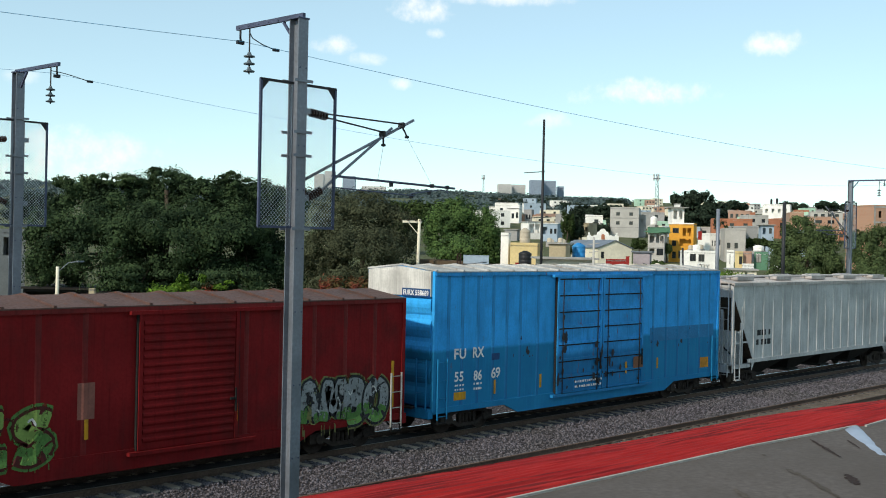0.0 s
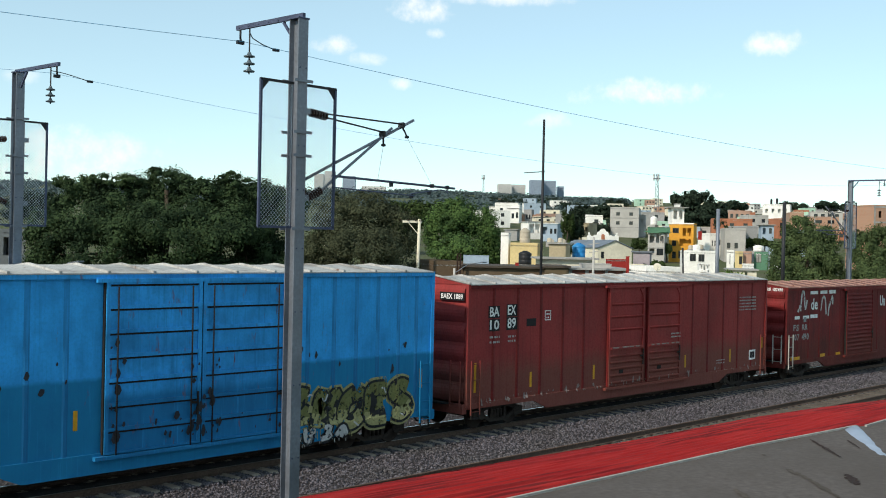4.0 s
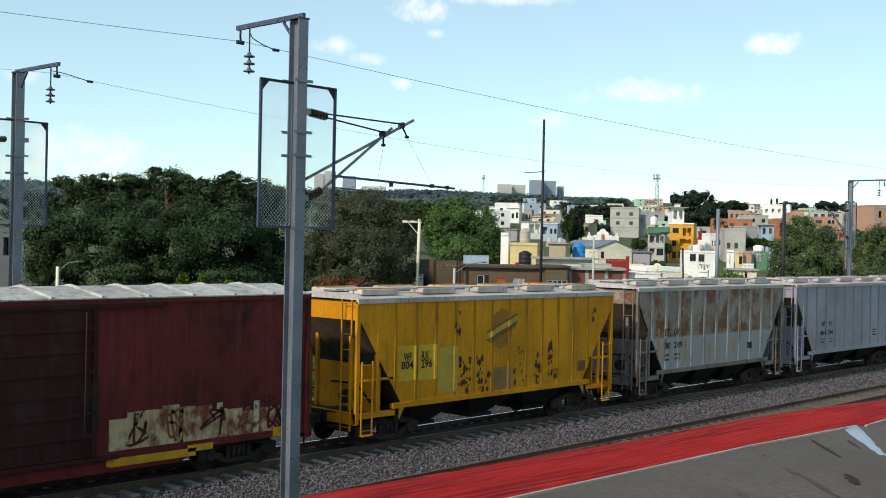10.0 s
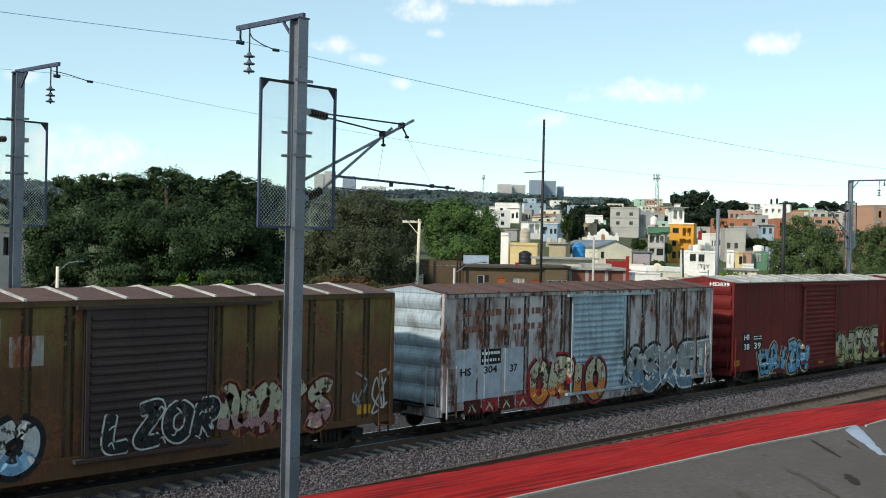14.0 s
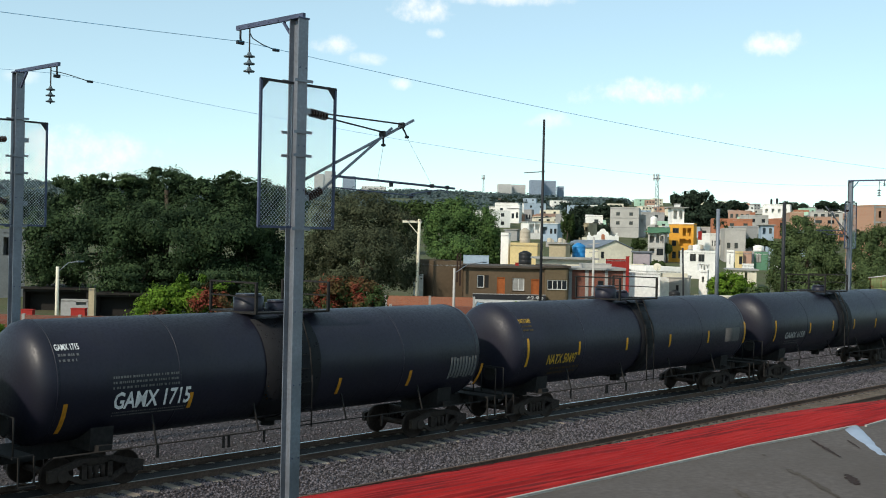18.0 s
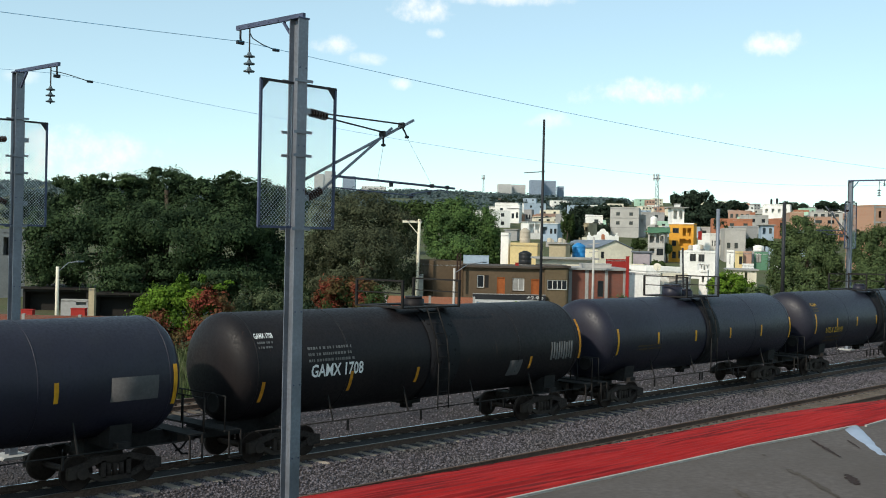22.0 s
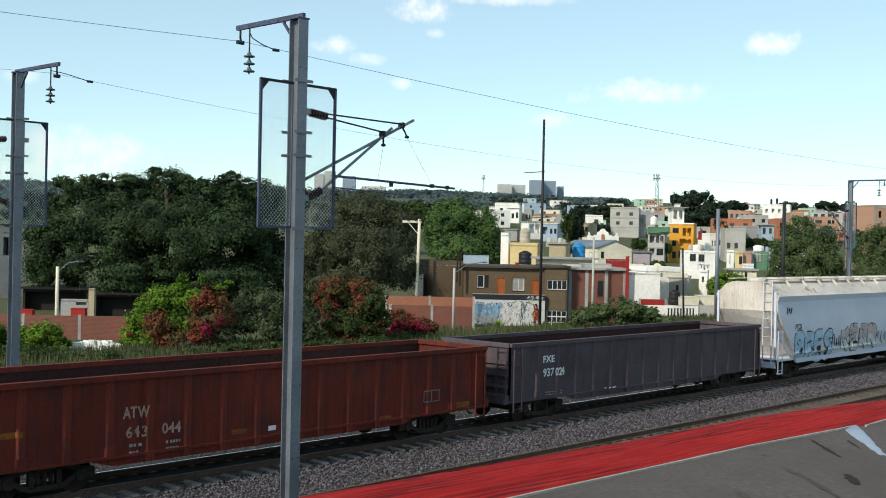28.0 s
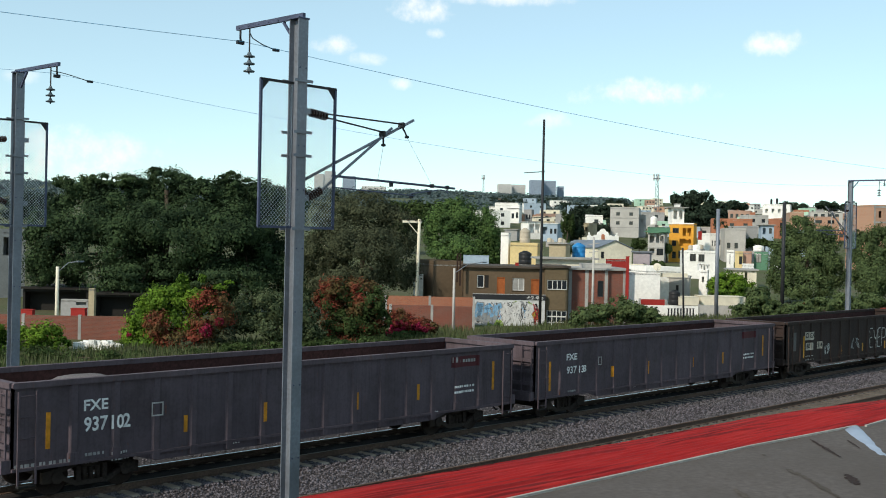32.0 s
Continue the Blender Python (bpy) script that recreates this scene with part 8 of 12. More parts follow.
print_bars(C["hs37"], -7.2, 3.75, 4.2, 0.30, P_RUSTLETTER, 2)
M_RUSTLINE = sprayed("sprayed_rust_line", (0.050, 0.026, 0.018), 0.36)
for _key, _top in (("hs37", 4.36), ("ol", 4.44)):
    for _x in SKINS[C[_key].name][2]:
        for _s in (-1, 1):
            patch(C[_key], "rust_line", _x + _s * 0.10 - 0.035, _x + _s * 0.10 + 0.035, 2.75 if _key == "hs37" and _x < -4.1 else 0.98, _top, M_RUSTLINE)
patch(C["ol"], "painted_patch", -7.43, -6.66, 2.14, 2.50, G_RED, "faded red painted patch")
mark(C["ol"], "HS", -7.25, 2.19, 0.23, 0.40, M_WHITE)
mark(C["ol"], "72", -7.24, 1.92, 0.23, 0.40, M_WHITE)
mark(C["ol"], "246", -6.36, 1.94, 0.25, 0.61, M_WHITE)
patch(C["ol"], "painted_patch", -7.43, -6.66, 2.51, 4.18, P_RUSTPANEL, "patch of flaking white paint")
patch(C["ol"], "painted_patch", -6.48, -5.67, 2.33, 4.22, P_RUSTPANEL, "patch of flaking white paint")
patch(C["ol"], "painted_patch", -5.47, -4.64, 2.48, 4.21, P_RUSTPANEL, "patch of flaking white paint")
patch(C["ol"], "painted_patch", -4.49, -3.71, 2.51, 4.21, P_RUSTPANEL, "patch of flaking white paint")
patch(C["ol"], "painted_patch", -3.50, -2.69, 3.12, 3.80, P_RUSTPANEL, "patch of flaking white paint")
patch(C["ol"], "painted_patch", -6.43, -5.68, 2.27, 2.58, M_BLACKTXT)
print_bars(C["ol"], -6.39, 2.47, 0.65, 0.077, M_WHITE, 2)
patch(C["ol"], "painted_patch", -7.33, -6.76, 1.08, 1.32, M_YELLOW)
patch(C["ol"], "painted_patch", 6.94, 7.47, 1.09, 1.36, M_YELLOW)
graffiti(C["ol"], -7.0, -3.0, 0.70, 1.95, [G_WHITE, G_PALEBLUE, G_DARK], G_DARK, 6, 13, "white and teal spray-painted letters", "fat", 1.0, word="SEKO")
graffiti(C["ol"], -1.30, 1.98, 0.95, 2.08, [G_DARK, G_DARK], G_WHITE, 4, 14, "black spray-painted letters outlined in white", "fat", 0.8, word="LZOR", bare=True)
graffiti(C["ol"], 2.11, 5.87, 0.88, 2.30, [G_CREAM, G_PINKP, G_RUST], G_MAROON, 4, 15, "cream and rust-coloured spray-painted letters", "fat", 1.0, word="NOKS")
graffiti(C["ol"], -8.18, -7.48, 1.11, 2.45, [G_WHITE], None, 3, 16, "white sprayed scrawl", "thin", 0.6)
graffiti(C["ol"], 6.65, 8.30, 1.03, 2.45, [G_WHITE, G_GREYP], None, 2, 17, "pale sprayed scrawl", "thin", 0.7)
M_SPILL = sprayed("sprayed_tar_spill", (0.008, 0.008, 0.010), 0.30)
for _key, _x, _w in (("tA", 0.1, 1.5), ("tB", 0.0, 0.9), ("tC", -0.3, 1.9), ("tD", 0.0, 1.6), ("tE", 0.1, 1.0), ("tF", 0.2, 1.3), ("tG", 0.0, 0.9), ("tH", 0.0, 1.2)):
    tank_strip(C[_key], _x, 1.25, 3.9, M_SPILL, _w, 1.5195, name="spill_stain")
tank_mark(C["tA"], "GAMX 6158", -6.31, 2.02, 0.28, 1.98, M_GREYTXT)
tank_strip(C["tA"], -7.30, 1.94, 2.88, M_YELLOW)
tank_strip(C["tA"], -3.78, 2.17, 2.66, M_YELLOW)
tank_strip(C["tA"], -1.26, 2.18, 2.68, M_YELLOW)
tank_strip(C["tA"], 1.24, 2.18, 2.66, M_YELLOW)
tank_strip(C["tA"], 3.96, 2.13, 2.62, M_YELLOW)
tank_strip(C["tA"], 7.64, 2.04, 2.75, M_YELLOW)
tank_mark(C["tB"], "NATX 50497", -6.19, 1.96, 0.33, 1.68, M_YELTXT)
tank_strip(C["tB"], -7.32, 1.94, 2.91, M_YELLOW)
tank_strip(C["tB"], -4.40, 2.20, 2.67, M_YELLOW)
tank_strip(C["tB"], -1.39, 2.20, 2.67, M_YELLOW)
tank_strip(C["tB"], 1.64, 2.17, 2.67, M_YELLOW)
tank_strip(C["tB"], 4.61, 2.18, 2.68, M_YELLOW)
tank_strip(C["tB"], 7.69, 2.02, 2.94, M_YELLOW)
tank_mark(C["tC"], "GAMX 1715", -5.74, 1.95, 0.40, 2.15, M_WHITE)
tank_strip(C["tC"], -6.98, 1.45, 2.19, M_ORANGE)
tank_strip(C["tC"], -3.55, 1.78, 2.19, M_ORANGE)
tank_strip(C["tC"], -1.09, 1.70, 2.18, M_ORANGE)
tank_strip(C["tC"], 1.45, 1.70, 2.19, M_ORANGE)
tank_strip(C["tC"], 4.29, 1.72, 2.21, M_ORANGE)
tank_strip(C["tC"], 7.55, 1.51, 2.22, M_ORANGE)
tank_strip(C["tD"], -8.15, 2.11, 3.04, M_YELLOW)
tank_strip(C["tD"], -5.78, 2.35, 2.78, M_YELLOW)
tank_strip(C["tD"], -3.42, 2.32, 2.78, M_YELLOW)
tank_strip(C["tD"], -0.98, 2.33, 2.79, M_YELLOW)
tank_strip(C["tD"], 1.34, 2.31, 2.76, M_YELLOW)
tank_strip(C["tD"], 3.62, 2.35, 2.79, M_YELLOW)
tank_strip(C["tD"], 5.96, 2.32, 2.79, M_YELLOW)
tank_strip(C["tD"], 8.36, 2.05, 3.03, M_YELLOW)
tank_mark(C["tD"], "UTLX 224191", -7.03, 2.10, 0.26, 1.90, M_YELTXT)
tank_strip(C["tE"], -6.81, 2.03, 3.01, M_YELLOW)
tank_strip(C["tE"], -4.06, 2.34, 2.78, M_YELLOW)
tank_strip(C["tE"], -1.24, 2.30, 2.75, M_YELLOW)
tank_strip(C["tE"], 1.59, 2.29, 2.74, M_YELLOW)
tank_strip(C["tE"], 4.36, 2.26, 2.75, M_YELLOW)
tank_strip(C["tE"], 7.12, 2.07, 3.01, M_YELLOW)
tank_mark(C["tF"], "GAMX 1708", -5.24, 2.29, 0.34, 1.96, M_WHITE)
tank_strip(C["tF"], -6.85, 1.71, 2.28, M_ORANGE)
tank_strip(C["tF"], -3.69, 1.78, 2.36, M_ORANGE)
tank_strip(C["tF"], -0.96, 1.82, 2.30, M_ORANGE)
tank_strip(C["tF"], 4.53, 1.88, 2.30, M_ORANGE)
tank_strip(C["tF"], 7.27, 2.08, 3.46, M_ORANGE)
tank_mark(C["tG"], "NATX 230385", -6.33, 2.05, 0.27, 1.76, M_YELTXT)
tank_strip(C["tG"], -7.48, 2.04, 2.97, M_YELLOW)
tank_strip(C["tG"], -4.49, 2.23, 2.71, M_YELLOW)
tank_strip(C["tG"], -1.48, 2.22, 2.71, M_YELLOW)
tank_strip(C["tG"], 1.51, 2.23, 2.69, M_YELLOW)
tank_strip(C["tG"], 4.56, 2.22, 2.70, M_YELLOW)
tank_strip(C["tG"], 7.73, 1.94, 2.94, M_YELLOW)
tank_mark(C["tH"], "NATX 50985", -6.20, 1.99, 0.27, 1.59, M_YELTXT)
tank_strip(C["tH"], -7.50, 1.94, 2.91, M_YELLOW)
tank_strip(C["tH"], -4.47, 2.18, 2.65, M_YELLOW)
tank_strip(C["tH"], -1.49, 2.16, 2.65, M_YELLOW)
tank_strip(C["tH"], 1.52, 2.14, 2.66, M_YELLOW)
tank_strip(C["tH"], 4.51, 2.17, 2.65, M_YELLOW)
tank_strip(C["tH"], 7.70, 1.95, 2.90, M_YELLOW)
for car, x, z0, z1 in (("tC", 6.64, 1.82, 2.50), ("tF", 6.21, 2.11, 2.73)):
    for k in range(9):
        tank_strip(C[car], x - 0.56 + 0.14 * k, z0 + 0.05 * (k % 3 == 1), z1 - 0.04 * (k % 4 == 2), M_DIMGREY, 0.095, name="worn_stencil")
tank_strip(C["tH"], 6.68, 2.13, 2.65, M_DULL, 1.20, name="label_plate")
tank_strip(C["tD"], 7.30, 2.26, 2.82, M_DULL, 1.16, name="label_plate")
tank_strip(C["tF"], 3.76, 1.69, 2.22, M_DULL, 0.65, name="label_plate")
tank_strip(C["tG"], 6.61, 2.13, 2.71, M_DULL, 1.29, name="label_plate")
tank_strip(C["tB"], 6.60, 2.15, 2.73, M_DULL, 1.20, name="label_plate")
tank_strip(C["tH"], 5.63, 1.63, 1.97, M_GREYTXT, 0.54, name="label_plate")
tank_strip(C["tD"], 6.24, 1.74, 2.06, M_GREYTXT, 0.55, name="label_plate")
tank_print(C["tC"], -5.80, 2.44, 0.33, 1.82, M_DIMGREY, 3)
tank_print(C["tF"], -5.33, 2.71, 0.44, 1.62, M_DIMGREY, 3)
tank_print(C["tC"], -5.72, 1.76, 0.12, 2.02, M_DIMGREY, 2)
tank_print(C["tH"], -6.15, 1.64, 0.25, 1.63, M_DIMYEL, 2)
tank_print(C["tG"], -6.19, 1.71, 0.22, 1.50, M_DIMYEL, 2)
tank_print(C["tD"], -6.85, 1.65, 0.31, 1.76, M_DIMYEL, 2)
tank_print(C["tB"], -5.86, 1.58, 0.27, 1.62, M_DIMYEL, 2)
tank_print(C["tE"], -5.49, 2.15, 0.20, 1.62, M_DIMYEL, 2)
tank_print(C["tA"], -6.16, 1.76, 0.16, 1.43, M_DIMGREY, 2)
mark(C["utcx"], "UTCX", -8.10, 2.44, 0.22, 0.75, M_BLACKTXT)
mark(C["utcx"], "58843", -8.09, 1.99, 0.25, 0.97, M_BLACKTXT)
graffiti(C["utcx"], -8.11, -4.19, 0.79, 2.38, [G_MILK, G_MILK, G_UTC], G_DARK, 3, 18, "pale blue spray-painted letters with dark edges", "fat", 1.0, word="BRES", bare=True)
graffiti(C["utcx"], -3.15, 1.11, 1.11, 2.44, [G_PALEPINK, G_UTC], G_DARK, 5, 29, "pink and grey spray-painted letters", "fat", 1.0, word="KERR", bare=True)
graffiti(C["utcx"], 3.50, 7.20, 0.78, 2.09, [G_PALEGREEN, G_PALEGREEN, G_UTC], G_DARK, 3, 46, "yellow green spray-painted letters", "fat", 1.0, word="LMT", bare=True)
graffiti(C["utcx"], -8.91, -8.29, 3.11, 3.51, [G_DARK], None, 3, 21, "black sprayed scrawl", "thin", 0.5)
graffiti(C["utcx"], -4.13, -3.15, 1.37, 2.10, [G_DARK], None, 4, 22, "black sprayed scrawl", "thin", 0.45)
graffiti(C["utcx"], 1.32, 3.50, 1.27, 2.03, [G_DARK], None, 5, 23, "black sprayed scrawl", "thin", 0.4)
rust_spots(C["utcx"], 8.30, 9.28, 3.12, 4.26, 34, 21, M_PALERUST, 1.5)
rust_spots(C["utcx"], 7.48, 8.37, 1.10, 2.22, 14, 22, M_PALERUST, 1.5)
rust_spots(C["utcx"], 6.51, 8.26, 4.29, 4.48, 14, 23, M_PALERUST, 1.5)
rust_spots(C["utcx"], -6.56, -5.62, 4.17, 4.37, 8, 24, M_PALERUST, 1.5)
mark(C["g024"], "FXE", -6.86, 2.05, 0.23, 0.64, M_WHITE)
mark(C["g024"], "937024", -6.85, 1.57, 0.27, 1.22, M_WHITE)
print_bars(C["g024"], -6.70, 1.00, 0.97, 0.051, M_GREYTXT, 2)
print_bars(C["g024"], -3.16, 0.81, 0.73, 0.146, M_WHITE, 1)
mark(C["gatw"], "ATW", -4.62, 1.72, 0.27, 0.70, M_PINKTXT)
mark(C["gatw"], "643", -4.53, 1.25, 0.26, 0.56, M_PINKTXT)
mark(C["gatw"], "044", -3.53, 1.25, 0.26, 0.55, M_PINKTXT)
print_bars(C["gatw"], -4.43, 1.02, 0.34, 0.101, M_GREYTXT, 2)
print_bars(C["gatw"], -3.41, 1.00, 0.41, 0.098, M_GREYTXT, 2)
patch(C["gatw"], "painted_patch", -7.63, -7.14, 1.55, 1.69, M_WORNOR)
patch(C["gatw"], "painted_patch", -1.43, -0.94, 0.99, 1.11, M_WORNOR)
patch(C["gatw"], "painted_patch", 3.88, 4.34, 0.79, 0.95, M_WORNOR)
patch(C["gatw"], "painted_patch", 6.80, 7.81, 0.89, 1.07, M_WORNOR)
outline(C["gatw"], 5.66, 6.03, 1.20, 1.56, M_DIMGREY, 0.03)
outline(C["gatw"], 6.05, 6.42, 1.19, 1.55, M_DIMGREY, 0.03)
patch(C["gatw"], "painted_patch", -0.23, 0.02, 0.97, 1.10, M_WHITE)
patch(C["gcig"], "painted_patch", -6.72, -5.75, 1.85, 2.23, M_PLATE)
mark(C["gcig"], "CIGX", -6.66, 1.96, 0.23, 0.85, M_BLACKTXT)
patch(C["gcig"], "painted_patch", -6.62, -5.85, 1.37, 1.72, M_PLATE)
mark(C["gcig"], "8011", -6.57, 1.46, 0.23, 0.67, M_BLACKTXT)
patch(C["gcig"], "painted_patch", -5.42, -4.95, 1.39, 1.73, M_PLATE)
mark(C["gcig"], "94", -5.37, 1.46, 0.23, 0.37, M_BLACKTXT)
print_bars(C["gcig"], -6.64, 1.05, 0.85, 0.092, M_GREYTXT, 2)
graffiti(C["gcig"], -4.61, -4.01, 1.02, 1.65, [G_WHITE], None, 2, 24, "white sprayed scrawl", "thin", 0.5)
graffiti(C["gcig"], 0.75, 2.79, 1.06, 2.12, [G_WHITE], None, 4, 25, "white sprayed scrawl", "thin", 0.5, word="EYEP")
graffiti(C["gcig"], 3.82, 4.55, 0.83, 1.65, [G_YELLOWP], None, 2, 26, "yellow sprayed scrawl", "thin", 0.7)
graffiti(C["gcig"], 5.59, 6.43, 1.12, 1.78, [G_YELLOWP], None, 2, 27, "yellow sprayed scrawl", "thin", 0.8)
graffiti(C["gcig"], 6.86, 7.68, 1.13, 1.82, [G_YELLOWP], None, 2, 28, "yellow sprayed scrawl", "thin", 0.7)
graffiti(C["gcig"], -1.59, -0.55, 1.06, 1.77, [G_GREYP], None, 2, 29, "grey sprayed scrawl", "thin", 0.5)
patch(C["gcig"], "painted_patch", -7.93, -7.64, 1.40, 2.26, M_DULL)
patch(C["gcig"], "reflector", -6.88, -6.77, 1.02, 2.05, M_YELLOW, "yellow reflective strip")
patch(C["gcig"], "reflector", -2.72, -2.61, 1.04, 1.49, M_YELLOW, "yellow reflective strip")
patch(C["gcig"], "reflector", -0.14, -0.03, 1.01, 1.40, M_YELLOW, "yellow reflective strip")
patch(C["gcig"], "reflector", 2.61, 2.72, 0.99, 1.40, M_YELLOW, "yellow reflective strip")
patch(C["gcig"], "reflector", 6.69, 6.80, 1.02, 2.01, M_YELLOW, "yellow reflective strip")
mark(C["g138"], "FXE", -6.84, 2.05, 0.22, 0.63, M_WHITE)
mark(C["g138"], "937138", -6.82, 1.58, 0.24, 1.17, M_WHITE)
patch(C["g138"], "painted_patch", 5.76, 6.92, 2.23, 2.51, M_SIGNRED, "faded red sign panel")
print_bars(C["g138"], 5.82, 1.50, 1.03, 0.087, M_WHITE, 2)
patch(C["g138"], "reflector", -7.83, -7.72, 1.04, 2.06, M_ORANGE, "yellow reflective strip")
patch(C["g138"], "reflector", -4.10, -3.99, 1.27, 1.67, M_ORANGE, "yellow reflective strip")
patch(C["g138"], "reflector", -1.67, -1.56, 1.21, 1.71, M_ORANGE, "yellow reflective strip")
patch(C["g138"], "reflector", 1.68, 1.79, 1.26, 1.66, M_ORANGE, "yellow reflective strip")
patch(C["g138"], "reflector", 4.10, 4.21, 1.25, 1.72, M_ORANGE, "yellow reflective strip")
patch(C["g138"], "reflector", 7.62, 7.73, 1.37, 2.28, M_ORANGE, "yellow reflective strip")
print_bars(C["g138"], -6.73, 0.92, 0.47, 0.083, M_GREYTXT, 2)
outline(C["g138"], -4.99, -4.77, 1.77, 2.07, M_GREYTXT, 0.03)
print_bars(C["g138"], -2.69, 0.78, 0.34, 0.098, M_WHITE, 1)
mark(C["g102"], "FXE", -6.90, 2.01, 0.25, 0.63, M_WHITE)
mark(C["g102"], "937102", -6.89, 1.53, 0.32, 1.22, M_WHITE)
outline(C["g102"], -5.12, -4.79, 1.71, 2.05, M_GREYTXT, 0.035)
patch(C["g102"], "painted_patch", 5.68, 6.95, 2.18, 2.52, M_SIGNRED, "faded red sign panel")
patch(C["g102"], "painted_patch", 5.73, 5.92, 2.34, 2.50, M_GREYTXT)
print_bars(C["g102"], 6.02, 2.32, 0.84, 0.143, M_GREYTXT, 1)
print_bars(C["g102"], 5.79, 1.53, 1.02, 0.099, M_WHITE, 2)
patch(C["g102"], "reflector", -7.83, -7.72, 1.23, 2.06, M_ORANGE, "yellow reflective strip")
patch(C["g102"], "reflector", -4.16, -4.05, 1.22, 1.64, M_ORANGE, "yellow reflective strip")
patch(C["g102"], "reflector", -1.70, -1.59, 1.24, 1.75, M_ORANGE, "yellow reflective strip")
patch(C["g102"], "reflector", 1.65, 1.76, 1.24, 1.73, M_ORANGE, "yellow reflective strip")
patch(C["g102"], "reflector", 4.16, 4.27, 1.30, 1.78, M_ORANGE, "yellow reflective strip")
patch(C["g102"], "reflector", 7.64, 7.75, 1.33, 2.26, M_ORANGE, "yellow reflective strip")
print_bars(C["g102"], -6.85, 0.95, 0.51, 0.098, M_GREYTXT, 2)
print_bars(C["g102"], -6.19, 0.91, 0.50, 0.084, M_GREYTXT, 2)
print_bars(C["g102"], -2.68, 0.76, 0.29, 0.118, M_WHITE, 1)
print_bars(C["g102"], -8.56, 0.86, 1.36, 0.125, M_GREYTXT, 1)
print_bars(C["g102"], 4.85, 0.81, 0.33, 0.105, M_WHITE, 1)
graffiti(C["f864"], -6.25, -5.85, 2.66, 2.92, [G_WHITE], None, 1, 201, "white triangular emblem", "thin", 0.7, word="A")
for _key, _text, _mat in (("tB", "NATX 50497", M_YELTXT), ("tC", "GAMX 1715", M_WHITE), ("tD", "UTLX 224191", M_YELTXT), ("tF", "GAMX 1708", M_WHITE), ("tG", "NATX 230385", M_YELTXT), ("tH", "NATX 50985", M_YELTXT)):
    _end = -{"tB": 8.2, "tC": 7.85, "tD": 8.95, "tF": 7.7, "tG": 8.25, "tH": 8.25}[_key]
    tank_mark(C[_key], _text, _end + 0.68, 3.42, 0.13, 0.62, _mat)
    tank_print(C[_key], _end + 0.72, 3.16, 0.2, 0.5, M_DIMYEL if _mat is M_YELTXT else M_DIMGREY, 2)
end_mark(C["baex"], "BAEX 1089", 10.09, 4.30, 0.16, 0.95, M_WHITE, M_BLACKTXT)
end_mark(C["hs38"], "HS3839", 8.390, 4.49, 0.15, 0.95, M_WHITE)
end_mark(C["hs402"], "HS30402", 8.335, 4.45, 0.15, 0.95, M_WHITE)
end_mark(C["f490"], "FSRR 107490", 8.215, 4.19, 0.15, 0.95, M_WHITE)
end_mark(C["f864"], "FSRR 107864", 8.215, 4.25, 0.15, 0.95, M_WHITE)
end_mark(C["b69"], "FURX 558669", 8.775, 4.44, 0.16, 1.1, M_WHITE, P_DEEP)
end_mark(C["b84"], "FURX 558684", 8.775, 4.44, 0.16, 1.1, M_WHITE, P_DEEP)
end_mark(C["b48"], "FURX 558648", 8.775, 4.44, 0.16, 1.1, M_WHITE, P_DEEP)

# ---- plants ----
def leafy(name, c, vary=0.45, c2=None, through_light=0.3, mass=0.8):
    """Leaves: each island a little different, some light passing through."""
    m, nt, b = nodes_of(name, 0.85, 0.0, 0.05)
    geo = nt.nodes.new("ShaderNodeNewGeometry")
    col = blend(nt, geo.outputs["Random Per Island"], tone(c, 1 - vary), tone(c, 1 + vary))
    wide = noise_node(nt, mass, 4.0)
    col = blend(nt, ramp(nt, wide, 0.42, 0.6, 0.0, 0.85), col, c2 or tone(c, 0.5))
    nt.links.new(col, b.inputs["Base Color"])
    tr = nt.nodes.new("ShaderNodeBsdfTranslucent")
    nt.links.new(col, tr.inputs["Color"])
    mx = nt.nodes.new("ShaderNodeMixShader")
    mx.inputs[0].default_value = through_light
    nt.links.new(b.outputs[0], mx.inputs[1])
    nt.links.new(tr.outputs[0], mx.inputs[2])
    nt.links.new(mx.outputs[0], nt.nodes["Material Output"].inputs["Surface"])
    return m


# wide darker c2 masses put lit and shaded lumps into the crown colours
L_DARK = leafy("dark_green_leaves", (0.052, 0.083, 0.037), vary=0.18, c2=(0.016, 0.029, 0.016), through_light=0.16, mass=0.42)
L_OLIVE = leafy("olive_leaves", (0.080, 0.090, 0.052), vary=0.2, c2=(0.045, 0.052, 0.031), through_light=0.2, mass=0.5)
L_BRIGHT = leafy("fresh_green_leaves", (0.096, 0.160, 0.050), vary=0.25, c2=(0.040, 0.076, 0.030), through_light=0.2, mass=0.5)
L_LINE = leafy("trackside_olive_leaves", (0.110, 0.150, 0.062), vary=0.3, c2=(0.064, 0.092, 0.040))
# ridge leaves paled and blued, the distance haze mixed into their colour
L_WOODS = leafy("haze_tinted_far_woods", (0.105, 0.140, 0.140), vary=0.2, c2=(0.080, 0.112, 0.115))
L_MID = leafy("mid_green_leaves", (0.056, 0.086, 0.030))
# far leaves nudged towards blue to hold some haze
L_FAR = leafy("haze_tinted_far_leaves", (0.036, 0.054, 0.036))
L_LIME = leafy("lime_green_leaves", (0.13, 0.22, 0.028), c2=(0.075, 0.14, 0.024))
L_GREY = leafy("grey_green_leaves", (0.095, 0.12, 0.062), c2=(0.055, 0.075, 0.036))
L_RED = leafy("red_brown_leaves", (0.21, 0.050, 0.034), c2=(0.095, 0.092, 0.038))
